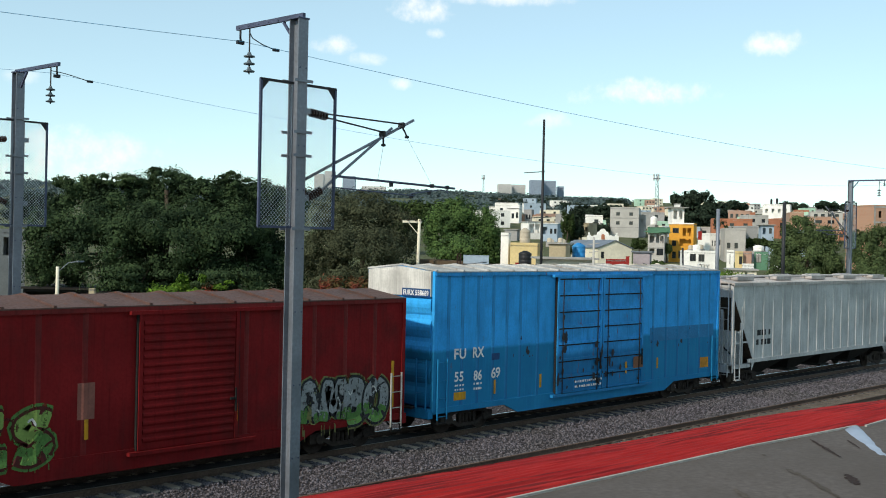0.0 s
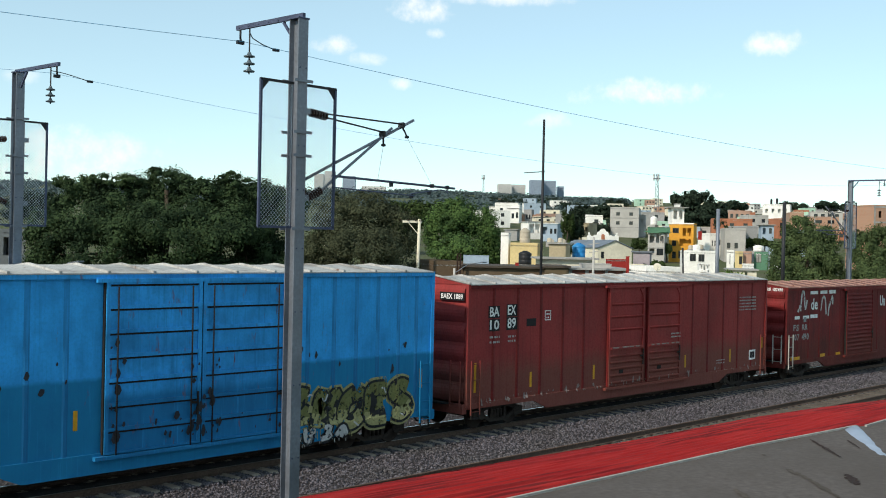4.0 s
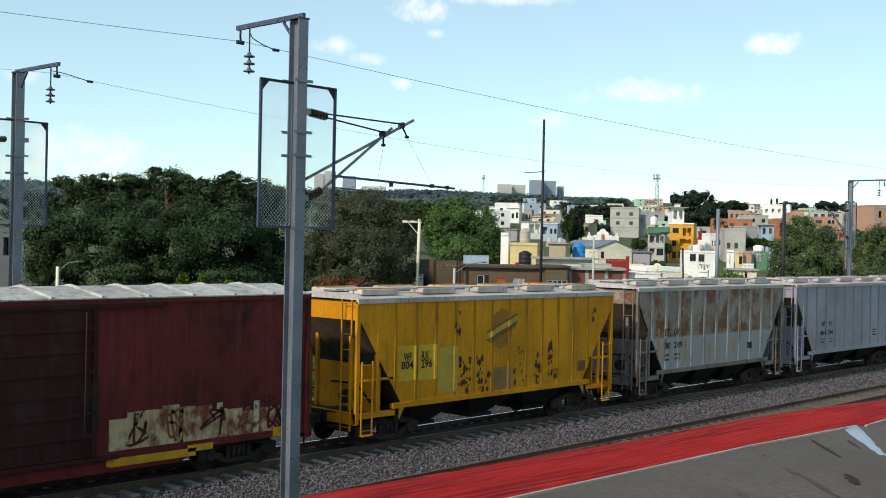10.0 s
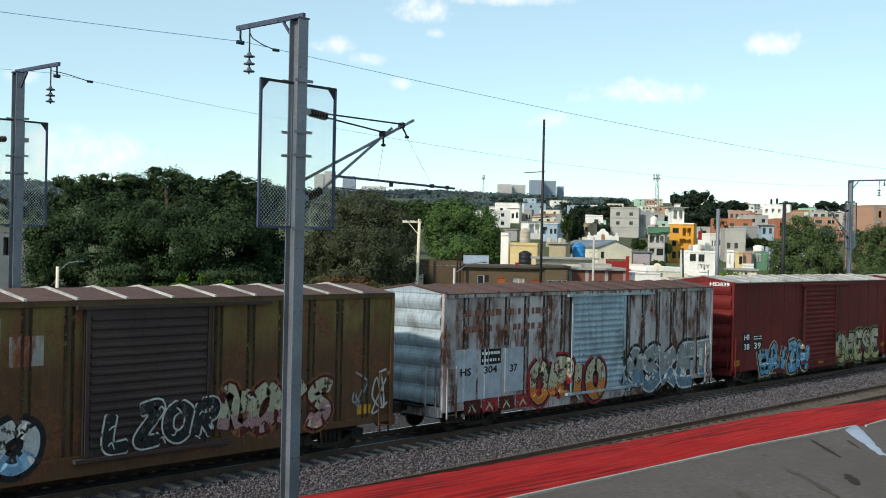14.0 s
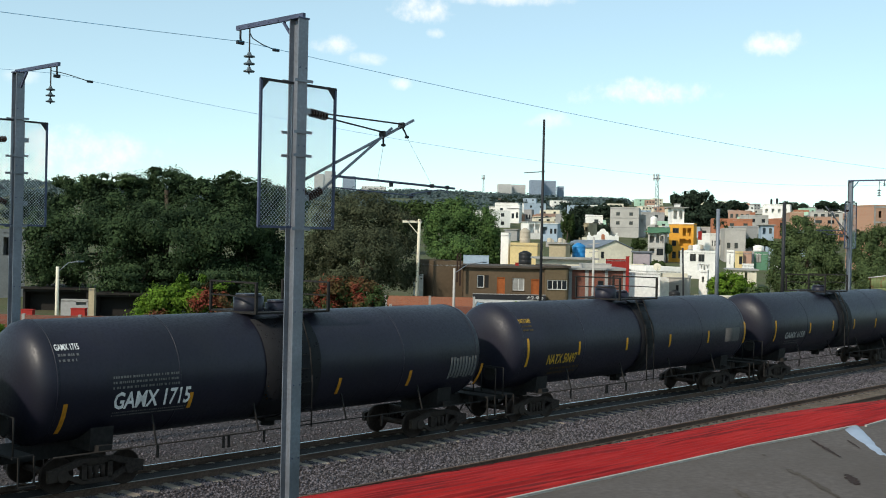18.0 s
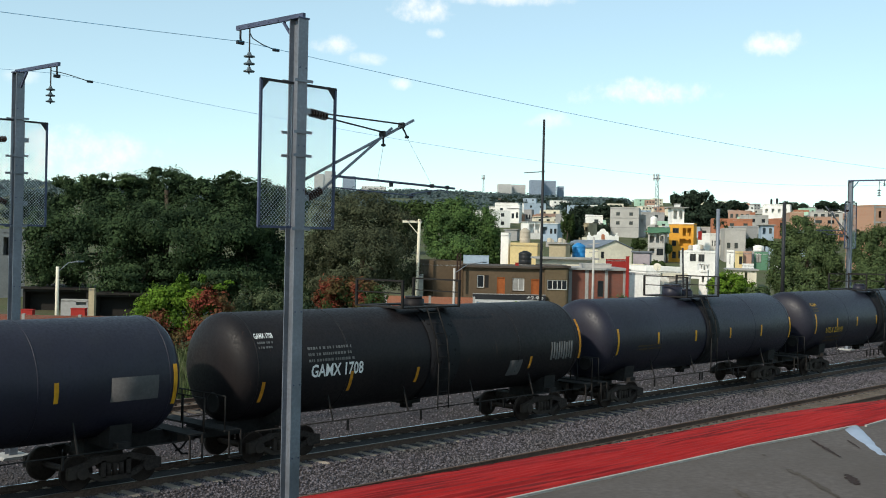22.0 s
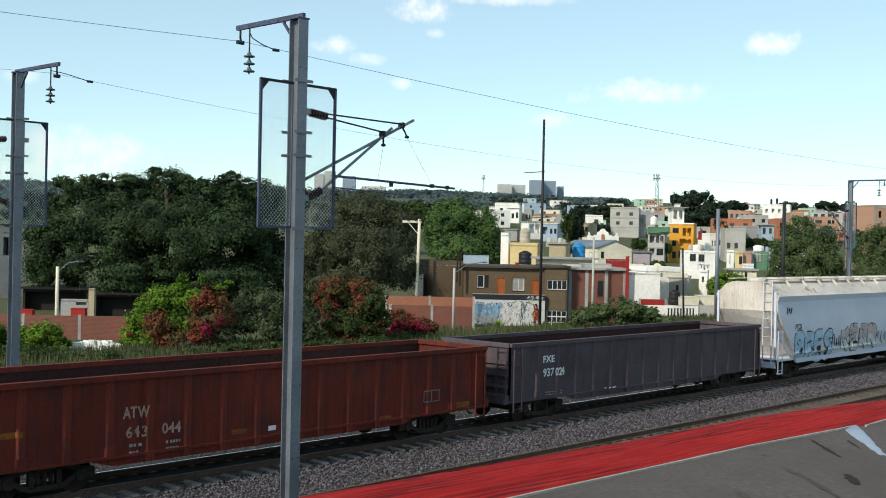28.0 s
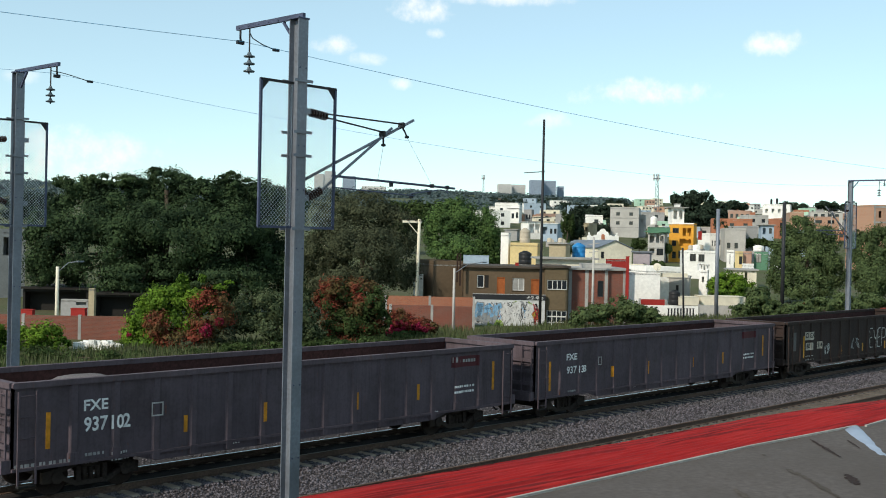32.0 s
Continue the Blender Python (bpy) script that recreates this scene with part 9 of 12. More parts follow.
L_MAGENTA = leafy("magenta_flowers", (0.30, 0.022, 0.065), c2=(0.16, 0.03, 0.03))
L_GRASS = leafy("tall_grass_blades", (0.085, 0.115, 0.045), c2=(0.13, 0.13, 0.075))
M_BARK = surface("bark", (0.09, 0.07, 0.052), 0.95, grain=7, vary=0.4, bump=0.7)


def leaf_cloud(blobs, n, size, seed, clump=0.28, tufts=34):
    """Leaves gathered in clumps over several rounded masses; returns vertices and four-cornered faces."""
    rng = np.random.default_rng(seed)
    blobs = np.array(blobs, float)
    wgt = (blobs[:, 3] * blobs[:, 5]) ** 0.9
    vs = []
    counts = rng.multinomial(n, wgt / wgt.sum())
    for (cx, cy, cz, rx, ry, rz), k in zip(blobs, counts):
        nc = max(12, int(tufts * clump / 0.28))
        d = rng.normal(size=(nc, 3))
        d /= np.linalg.norm(d, axis=1, keepdims=True)
        cen = d * (0.62 + 0.38 * rng.random((nc, 1))) * 0.92
        pick = rng.integers(0, nc, k)
        sig = clump * (0.5 + 0.8 * rng.random(nc))
        off = rng.normal(size=(k, 3)) * (sig[pick] * 0.55)[:, None]
        p = cen[pick] + off
        rad = np.linalg.norm(p, axis=1, keepdims=True)
        p = np.where(rad > 1.3, p / rad * 1.3, p)
        out = p / np.maximum(rad, 0.2)
        pos = p * (rx, ry, rz) + (cx, cy, cz)
        own = off / np.maximum(np.linalg.norm(off, axis=1, keepdims=True), 1e-3)
        nrm = out * 0.7 + own * 0.9 + rng.normal(size=(k, 3)) * 0.45 + np.array((0, 0, 0.3))
        nrm /= np.linalg.norm(nrm, axis=1, keepdims=True)
        t = np.cross(nrm, rng.normal(size=(k, 3)))
        t /= np.linalg.norm(t, axis=1, keepdims=True)
        b = np.cross(nrm, t)
        s = (size * (0.55 + 0.9 * rng.random(k)))[:, None]
        vs.append(np.stack([pos - t * s, pos + b * s * 0.55 - nrm * s * 0.12, pos + t * s, pos - b * s * 0.55 - nrm * s * 0.12], 1).reshape(-1, 3))
    v = np.concatenate(vs)
    return v, np.arange(len(v)).reshape(-1, 4)


def tree(label, base, height, blobs, n, size, mat, seed, name="tree", trunk_r=0.35, extra=(), tufts=34):
    """A tree: tapered trunk with limbs, and a crown of leaf clumps. blobs lie relative to the base."""
    t = thing(name, label, "tree" if name == "tree" else "shrub", base)
    rng = random.Random(seed)
    g = Geo()
    top = max(b[2] for b in blobs)
    bend = [(rng.uniform(-0.4, 0.4), rng.uniform(-0.4, 0.4)) for _ in range(3)]
    p = Vector((0, 0, -0.4))
    r = trunk_r
    for k, (bx, by) in enumerate(bend):
        q = Vector((bx, by, top * (k + 1) / 3.4))
        g.cyl(p, q, r, 9, r * 0.72, caps=False)
        p, r = q, r * 0.72
    part("trunk", g, M_BARK, t)
    for (cx, cy, cz, rx, ry, rz) in blobs:
        if cz > 0.8 * top:
            continue
        s = Vector((rng.uniform(-0.1, 0.1), rng.uniform(-0.1, 0.1), max(0.3, top * rng.uniform(0.2, 0.5))))
        e = Vector((cx, cy, cz - 0.4 * rz))
        mid = s.lerp(e, 0.5) + Vector((0, 0, rng.uniform(0.0, 0.4)))
        part("limb", Geo().cyl(s, mid, trunk_r * 0.45, 7, trunk_r * 0.3, caps=False).cyl(mid, e, trunk_r * 0.3, 6, trunk_r * 0.1, caps=False), M_BARK, t)
    v, f = leaf_cloud(blobs, n, size, seed, tufts=tufts)
    part("crown", fast_mesh("crown", v, f, mat), None, t)
    for k, (bl, nn, sz, mm, nm) in enumerate(extra):
        v, f = leaf_cloud(bl, nn, sz, seed + 50 + k)
        part(nm, fast_mesh(nm, v, f, mm), None, t)
    return t


# ---- houses ----
M_GLASS, _nt, _b = nodes_of("dark_window_glass", 0.08, 0.0, 0.6)
_b.inputs["Base Color"].default_value = (0.018, 0.022, 0.026, 1)
M_CURTAIN = surface("curtained_pane", (0.30, 0.29, 0.27), 0.3, grain=3, vary=0.2, bump=0.0)
M_FRAMEW = surface("white_window_frame", (0.62, 0.61, 0.58), 0.6, grain=9, vary=0.08, bump=0.05)
M_FRAMED = surface("dark_window_frame", (0.06, 0.055, 0.05), 0.6, grain=9, vary=0.1, bump=0.05)
M_DOORO = surface("orange_wood_door", (0.33, 0.095, 0.028), 0.6, grain=6, vary=0.2, bump=0.1)
M_TANKK = surface("black_plastic_tank", (0.025, 0.026, 0.028), 0.45, grain=6, vary=0.15, bump=0.05)
M_TANKB = surface("blue_plastic_tank", (0.03, 0.27, 0.62), 0.4, grain=6, vary=0.12, bump=0.05)
M_TANKW = surface("cream_plastic_tank", (0.52, 0.45, 0.35), 0.6, grain=6, vary=0.1, bump=0.05)
WALLS = {}


def wall_mat(key, c, c2=None, vary=0.10):
    if key not in WALLS:
        WALLS[key] = surface(key, c, 0.9, grain=4, vary=vary, big=0.35, bump=0.15, spec=0.2, c2=c2 or tone(c, 0.78), seed=len(WALLS))
    return WALLS[key]


def brick_mat(name, ca, cb, cm, cw):
    m, nt, b = nodes_of(name, 0.9, 0.0, 0.2)
    tc = nt.nodes.new("ShaderNodeTexCoord")
    mp = nt.nodes.new("ShaderNodeMapping")
    mp.inputs["Rotation"].default_value = (radians(90), 0, 0)
    nt.links.new(tc.outputs["Object"], mp.inputs["Vector"])
    br = nt.nodes.new("ShaderNodeTexBrick")
    for k, v in (("Scale", 1.0), ("Mortar Size", 0.012), ("Brick Width", 0.26), ("Row Height", 0.085), ("Bias", -0.2)):
        br.inputs[k].default_value = v
    br.inputs["Color1"].default_value, br.inputs["Color2"].default_value, br.inputs["Mortar"].default_value = (*ca, 1), (*cb, 1), (*cm, 1)
    nt.links.new(mp.outputs["Vector"], br.inputs["Vector"])
    wide = noise_node(nt, 0.5, 4.0)
    nt.links.new(blend(nt, ramp(nt, wide, 0.4, 0.7, 0.0, 0.6), br.outputs["Color"], cw), b.inputs["Base Color"])
    return m


WALLS["brick"] = brick_mat("brick_wall", (0.23, 0.064, 0.040), (0.15, 0.044, 0.030), (0.16, 0.12, 0.10), (0.14, 0.062, 0.045))
# distant brick lightened, with the haze in front mixed into the colours
WALLS["hazed_brick"] = brick_mat("hazed_orange_brick_wall", (0.46, 0.24, 0.15), (0.38, 0.19, 0.12), (0.36, 0.28, 0.22), (0.40, 0.24, 0.17))
WALLS["orange_brick"] = brick_mat("orange_brick_wall", (0.36, 0.115, 0.06), (0.27, 0.085, 0.048), (0.27, 0.18, 0.13), (0.29, 0.11, 0.066))


def cut_wall(w, z0, z1, holes, y0=0.0, thick=0.2):
    """A front wall with openings that go through it."""
    xs = sorted({-w / 2, w / 2, *[min(w / 2, max(-w / 2, v)) for h in holes for v in h[:2]]})
    zs = sorted({z0, z1, *[min(z1, max(z0, v)) for h in holes for v in h[2:4]]})
    g = Geo()
    for xa, xb in zip(xs, xs[1:]):
        for za, zb in zip(zs, zs[1:]):
            if not any(h[0] <= (xa + xb) / 2 <= h[1] and h[2] <= (za + zb) / 2 <= h[3] for h in holes):
                g.box(xa, xb, y0, y0 + thick, za, zb)
    return g.welded()


def house(label, at, w, d, z0, z1, wall, holes=(), turn=0.0, roof=None, parapet=0.35, name="house", overhang=0.0, frame=None, gable=0.0, trim=None, cols=(), bands=0):
    """A plastered block house: front wall with openings, other walls, roof slab, windows and doors."""
    ob = thing(name, label, "house" if name == "house" else "building", Matrix.Translation(at) @ pose(0, 0, 0, 0, 0, -46.95 + turn))
    wm = WALLS[wall]
    part("front_wall", cut_wall(w, z0, z1, holes), wm, ob)
    part("side_wall", Geo().box(-w / 2, -w / 2 + 0.2, 0.2, d, z0, z1), wm, ob)
    part("side_wall", Geo().box(w / 2 - 0.2, w / 2, 0.2, d, z0, z1), wm, ob)
    part("back_wall", Geo().box(-w / 2 + 0.2, w / 2 - 0.2, d - 0.2, d, z0, z1), wm, ob)
    rm = roof or M_CONC
    if gable:
        part("roof", Geo().prism([(-w / 2 - 0.2, z1), (0, z1 + gable), (w / 2 + 0.2, z1), (w / 2 + 0.2, z1 + 0.08), (0, z1 + gable + 0.1), (-w / 2 - 0.2, z1 + 0.08)], "y", -0.2, d), rm, ob)
        part("gable_wall", Geo().prism([(-w / 2, z1), (0, z1 + gable), (w / 2, z1)], "y", 0.0, 0.2), wm, ob)
    else:
        o = overhang
        part("roof", Geo().box(-w / 2 - o, w / 2 + o, -o, d + o, z1 - 0.02 if o else z1 - parapet - 0.12, z1 + 0.16 if o else z1 - parapet), rm, ob)
    if trim:
        part("cornice", Geo().box(-w / 2 - 0.05, w / 2 + 0.05, -0.06, 0.0, z1 - 0.25, z1), trim, ob)
    for cx in cols:
        part("column", Geo().box(cx - 0.14, cx + 0.14, -0.03, 0.0, z0, z1 - 0.04), M_CONC, ob, "bare concrete column")
    for k in range(bands):
        zb = z1 - 0.4 - 2.75 * k
        part("floor_band", Geo().box(-w / 2 - 0.02, w / 2 + 0.02, -0.05, 0.0, zb - 0.14, zb + 0.14), M_CONC, ob, "bare concrete floor edge")
    fm = frame or M_FRAMED
    for h in holes:
        x0, x1, a, b, kind = h
        if kind == "door":
            dr = part("door", Geo().box(x0, x1, 0.08, 0.13, a, b), M_DOORO, ob, "closed orange wooden door")
            part("door_frame", Geo().box(x0, x0 + 0.07, 0.02, 0.08, a, b).box(x1 - 0.07, x1, 0.02, 0.08, a, b).box(x0 + 0.07, x1 - 0.07, 0.02, 0.08, b - 0.07, b), M_DOORO, dr)
        elif kind == "shut":
            part("shutter", Geo().box(x0, x1, 0.02, 0.07, a, b), WALLS["shed_shade_and_shutter"], ob, "dark wooden shutter")
        elif kind == "void":
            part("inner_wall", Geo().box(x0 - 0.1, x1 + 0.1, 1.2, 1.25, a - 0.1, b + 0.1), wm, ob)
        else:
            t = 0.06
            win = part("window", Geo().box(x0, x1, 0.05, 0.11, a, a + t).box(x0, x1, 0.05, 0.11, b - t, b).box(x0, x0 + t, 0.05, 0.11, a + t, b - t).box(x1 - t, x1, 0.05, 0.11, a + t, b - t), fm, ob)
            nb = {"win": 1, "win2": 2, "win4": 4, "grid": 4, "pale": 2}.get(kind, 1)
            if kind == "grid":
                for k in (1, 2):
                    zk = a + (b - a) * k / 3
                    part("glazing_bar", Geo().box(x0 + t, x1 - t, 0.045, 0.115, zk - 0.05, zk + 0.05), fm, win)
            for k in range(nb):
                xa = x0 + t + (x1 - x0 - 2 * t) * k / nb
                xb = x0 + t + (x1 - x0 - 2 * t) * (k + 1) / nb
                part("pane", Geo().box(xa + (0.03 if k else 0), xb, 0.07, 0.09, a + t, b - t), M_CURTAIN if kind == "pale" else M_GLASS, win)
                if k:
                    part("mullion", Geo().box(xa - 0.03, xa + 0.03, 0.05, 0.11, a + t, b - t), fm, win)
            part("sill", Geo().box(x0 - 0.06, x1 + 0.06, -0.06, 0.05, a - 0.06, a), wm, win)
    return ob


def water_tank(label, at, r, h, mat):
    t = thing("water_tank", label, "water tank", at)
    part("barrel", Geo().turn([(0, r * 0.96), (0.04, r), (h * 0.3, r), (h * 0.32, r * 0.97), (h * 0.36, r), (h * 0.62, r), (h * 0.64, r * 0.97), (h * 0.68, r), (h * 0.8, r), (h * 0.94, r * 0.55), (h * 0.95, r * 0.4)], "z", (0, 0, 0), 20), mat, t)
    part("lid", Geo().cyl((0, 0, h * 0.93), (0, 0, h), r * 0.38, 14), mat, t)
    part("stand", Geo().box(-r, r, -r, r, -0.5, 0.0), M_CONC, t)


def pole(label, at, h, r0, r1, mat, name="utility_pole", arm=None, cross=None, lean=0.0, lamp=False, rods=()):
    p = thing(name, label, "pole", at)
    part("shaft", Geo().cyl((0, 0, -1.0), (lean, 0, h), r0, 10, r1), mat, p)
    if arm:
        ax, ay, az, l = arm
        part("arm", Geo().tube([(lean * 0.95, 0, h - 0.4), (ax * l * 0.5, ay * l * 0.5, h + az * 0.7), (ax * l, ay * l, h + az)], 0.035, 6), M_GALV, p)
        if lamp:
            part("lamp_head", Geo().box(ax * l - 0.12, ax * l + 0.35, ay * l - 0.1, ay * l + 0.1, h + az - 0.06, h + az + 0.05), M_GALV, p, "street lamp head")
    for z, wl, wr in rods:
        part("side_rod", Geo().bar((SIDE.x * -wl, SIDE.y * -wl, z - 0.15), (SIDE.x * wr, SIDE.y * wr, z), 0.07, 0.07), mat, p)
    for z, w in cross or ():
        part("crossarm", Geo().bar((SIDE.x * -w + lean, SIDE.y * -w, z), (SIDE.x * w * 0.15 + lean, SIDE.y * w * 0.15, z), 0.12, 0.2), mat, p)
        part("brace", Geo().bar((SIDE.x * -w * 0.7 + lean, SIDE.y * -w * 0.7, z), (lean * 0.9, 0, z - 1.2), 0.06, 0.06), mat, p)
        for k in (-1, -0.55, -0.1, 0.15):
            part("pin_insulator", Geo().cyl((SIDE.x * w * k, SIDE.y * w * k, z + 0.05), (SIDE.x * w * k, SIDE.y * w * k, z + 0.22), 0.05, 8), M_PORC, p)
    return p


def grass_tufts(label, spots, n, seed, h=(0.35, 0.9)):
    """Tall grass: single bent blades over stretches (x0, x1, y0, y1) of the ground."""
    rng = np.random.default_rng(seed)
    area = np.array([(b - a) * (d - c) for a, b, c, d in spots])
    vs = []
    for (a, b, c, d), k in zip(spots, rng.multinomial(n, area / area.sum())):
        x, y = a + (b - a) * rng.random(k), c + (d - c) * rng.random(k)
        keep = np.sin(x * 1.3) * np.cos(y * 1.1 + x * 0.4) + rng.random(k) * 1.6 > 0.1
        x, y = x[keep], y[keep]
        k = len(x)
        hh = h[0] + (h[1] - h[0]) * rng.random(k) ** 1.6
        an = rng.random(k) * 6.28
        lean = (rng.random(k) - 0.5) * 0.7 * hh
        wx, wy = np.cos(an) * 0.02 * (1 + hh), np.sin(an) * 0.02 * (1 + hh)
        z = np.full(k, -0.93)
        p = [np.stack(q, 1) for q in ((x - wx, y - wy, z), (x + wx, y + wy, z), (x + wx * 0.7 + lean * 0.5, y + wy * 0.7, z + hh * 0.6), (x + lean, y + lean * 0.3, z + hh))]
        vs.append(np.stack(p, 1).reshape(-1, 3))
    v = np.concatenate(vs)
    tagged(new("tall_grass", fast_mesh("tall_grass", v, np.arange(len(v)).reshape(-1, 4), L_GRASS)), label, "grass", kind="stuff")


grass_tufts("tall green grass beside the ballast", [(-14, 46, 12.8, 20)], 60000, 3, (0.5, 1.3))
grass_tufts("rough green grass before the shrubs", [(-6, 40, 18, 36), (40, 80, 14, 34)], 90000, 5, (0.25, 0.8))

# ---- the town across the line ----
wall_mat("brown_plaster", (0.125, 0.088, 0.056))
wall_mat("olivebrown_plaster", (0.135, 0.1, 0.06))
wall_mat("mint_plaster", (0.42, 0.62, 0.48))
wall_mat("terracotta_plaster", (0.4, 0.16, 0.09))
wall_mat("white_plaster", (0.84, 0.82, 0.77))
wall_mat("cream_plaster", (0.72, 0.66, 0.52))
wall_mat("yellowwall_plaster", (0.72, 0.56, 0.28))
wall_mat("tan_plaster", (0.4, 0.33, 0.22))
wall_mat("orange_plaster", (0.72, 0.34, 0.05))
wall_mat("grey_plaster", (0.33, 0.32, 0.31))
wall_mat("block_plaster", (0.44, 0.42, 0.39))
wall_mat("greenw_plaster", (0.1, 0.22, 0.14))
wall_mat("pink_plaster", (0.4, 0.25, 0.19))
wall_mat("blueh_plaster", (0.34, 0.42, 0.5))
wall_mat("lilac_plaster", (0.36, 0.31, 0.33))
wall_mat("redw_plaster", (0.32, 0.03, 0.025))
wall_mat("bluetower_plaster", (0.28, 0.34, 0.42))
wall_mat("whitetower_plaster", (0.55, 0.54, 0.52))
# near black for shutters and for the tree shade over the sheds
wall_mat("shed_shade_and_shutter", (0.022, 0.02, 0.018))
house("long brown rendered house with orange doors and graffiti below", (48.83, 38.20, 0), 7.07, 9, -1.66, 4.07, "brown_plaster", [(-2.37, -1.76, 2.29, 3.38, 'win'), (-1.71, -1.36, 2.29, 3.38, 'shut'), (-0.64, 0.07, 1.75, 3.23, 'door'), (0.74, 1.76, 2.1, 3.18, 'pale'), (2.35, 3.09, 1.65, 3.13, 'door')], 0, overhang=0.35, frame=M_FRAMEW, roof=M_RUSTSOFT)
house("olive brown two-storey house front with barred white windows", (51.17, 34.23, 0), 2.01, 8, -1.49, 4.19, "olivebrown_plaster", [(-0.81, 0.91, 2.28, 3.11, 'win4'), (-0.81, 0.91, -1.1, 0.47, 'grid')], 0, overhang=0.2, frame=M_FRAMEW, roof=M_RUSTSOFT)
house("unplastered brick house with concrete posts", (54.41, 32.22, 0), 5.05, 9, -1.30, 4.05, "brick", [(0.0, 0.54, 1.68, 3.11, 'win')], 0, overhang=0.3, cols=[-2.4, -0.95, 0.75, 2.35])
house("dark brown side building under trees", (47.68, 43.82, 0), 2.70, 8, -1.75, 4.52, "brown_plaster", [], 12)
house("white rendered house beside the line", (73.43, 39.70, 0), 3.24, 9, -1.06, 3.48, "white_plaster", [], 0, overhang=0.0, parapet=0.1)
house("white roof terrace wall of a house", (78.21, 40.46, 0), 4.04, 7.0, -0.78, 4.08, "white_plaster", [], 14, parapet=0.5)
house("pale grey house behind a beige canopy", (79.09, 39.50, 0), 2.94, 5.1, -1.22, 2.92, "block_plaster", [(-1.34, -0.64, 0.61, 2.56, 'void'), (0.07, 0.37, 1.22, 2.13, 'win')], -14, overhang=0.1)
house("small white house with two roof turrets", (82.92, 38.33, 0), 0.92, 1.1, -0.67, 3.79, "white_plaster", [(-0.14, 0.09, 2.43, 3.05, 'void')], -20, parapet=0.2)
house("small white roof turret house", (82.96, 38.59, 0), 0.43, 1.0, 3.72, 4.47, "white_plaster", [(-0.09, 0.09, 3.91, 4.28, 'void')], 0, parapet=0.05)
house("small white roof turret house", (83.43, 38.09, 0), 0.43, 1.0, 3.74, 4.42, "white_plaster", [(-0.09, 0.09, 3.92, 4.23, 'void')], 0, parapet=0.05)
house("pale cream yellow house wall with flat roof", (72.58, 55.28, 0), 3.09, 7.5, -0.47, 6.37, "yellowwall_plaster", [], -10, parapet=0.3)
house("white sunlit house end beside the tree", (73.39, 58.81, 0), 0.91, 1.5, -0.31, 7.50, "white_plaster", [], -14, parapet=0.3)
house("tan stained flat roofed house", (74.37, 51.90, 0), 1.90, 2.2, -0.52, 6.31, "tan_plaster", [], -20, overhang=0.25)
house("cream house behind a pale slab roof", (63.02, 42.07, 0), 5.32, 5, -1.30, 4.79, "cream_plaster", [], 0, overhang=0.5)
house("white gabled warehouse with a grey sheet roof", (106.33, 66.03, 0), 5.12, 16, 0.83, 5.90, "cream_plaster", [(-2.08, -1.6, 4.46, 5.42, 'win')], 14, gable=1.1, roof=M_GALV)
house("lilac grey plastered lean-to wall", (100.39, 57.73, 0), 2.17, 3.7, 0.46, 5.47, "lilac_plaster", [(-0.81, -0.65, 3.75, 4.05, 'void'), (0.27, 0.43, 3.75, 4.05, 'void')], -14, overhang=0.25, roof=M_GALV)
house("red parapet wall of a roof terrace", (70.67, 41.21, 0), 2.16, 1.2, -1.04, 4.84, "redw_plaster", [], 0, parapet=0.1)
house("orange three-storey house with balconies", (173.92, 96.24, 0), 4.90, 6.5, 2.12, 11.31, "orange_plaster", [(-1.77, -0.51, 9.25, 10.28, 'win2'), (0.25, 1.01, 8.67, 10.28, 'void'), (1.18, 1.94, 8.67, 10.28, 'void'), (-1.86, -1.01, 6.6, 7.75, 'win2'), (-0.34, 1.94, 6.6, 8.1, 'void'), (-1.77, -1.01, 4.07, 5.45, 'win'), (-0.51, 0.68, 4.07, 5.68, 'win2')], -18, trim=WALLS["white_plaster"])
house("white lantern tower on the roof", (176.92, 98.92, 0), 2.57, 4, 11.25, 14.53, "white_plaster", [(-0.94, -0.23, 12.19, 13.94, 'void'), (0.23, 0.94, 12.19, 13.94, 'void')], 0, overhang=0.8)
house("small white lantern cap on a house", (177.78, 99.49, 0), 0.94, 1.6, 14.45, 15.27, "white_plaster", [], 0, overhang=0.1)
house("grey house with a green roof", (166.14, 97.23, 0), 3.28, 3.8, 2.09, 9.29, "block_plaster", [(-1.31, -0.38, 7.15, 8.5, 'void'), (-0.04, 0.63, 7.15, 8.61, 'void'), (0.8, 1.47, 7.15, 8.5, 'void'), (-1.31, -0.29, 4.68, 6.25, 'void'), (0.13, 1.47, 4.68, 6.25, 'win2')], -20, overhang=0.7, roof=WALLS["greenw_plaster"], bands=2)
house("green parapet panel of a roof", (165.85, 96.40, 0), 4.37, 0.6, 9.05, 10.28, "greenw_plaster", [], 0, parapet=0.05)
house("bare grey concrete block of flats", (250.00, 161.33, 0), 8.25, 14, 8.27, 17.83, "block_plaster", [(-2.43, -1.37, 15.36, 16.35, 'win'), (1.37, 2.43, 15.36, 16.35, 'win'), (-2.43, -1.37, 12.72, 13.71, 'win'), (1.37, 2.43, 12.72, 13.71, 'win')], -12, parapet=0.2, bands=3)
house("grey side block beside the flats", (255.23, 158.64, 0), 1.79, 3.1, 7.57, 15.87, "grey_plaster", [(-0.3, 0.3, 13.21, 14.54, 'void')], -14, parapet=0.2)
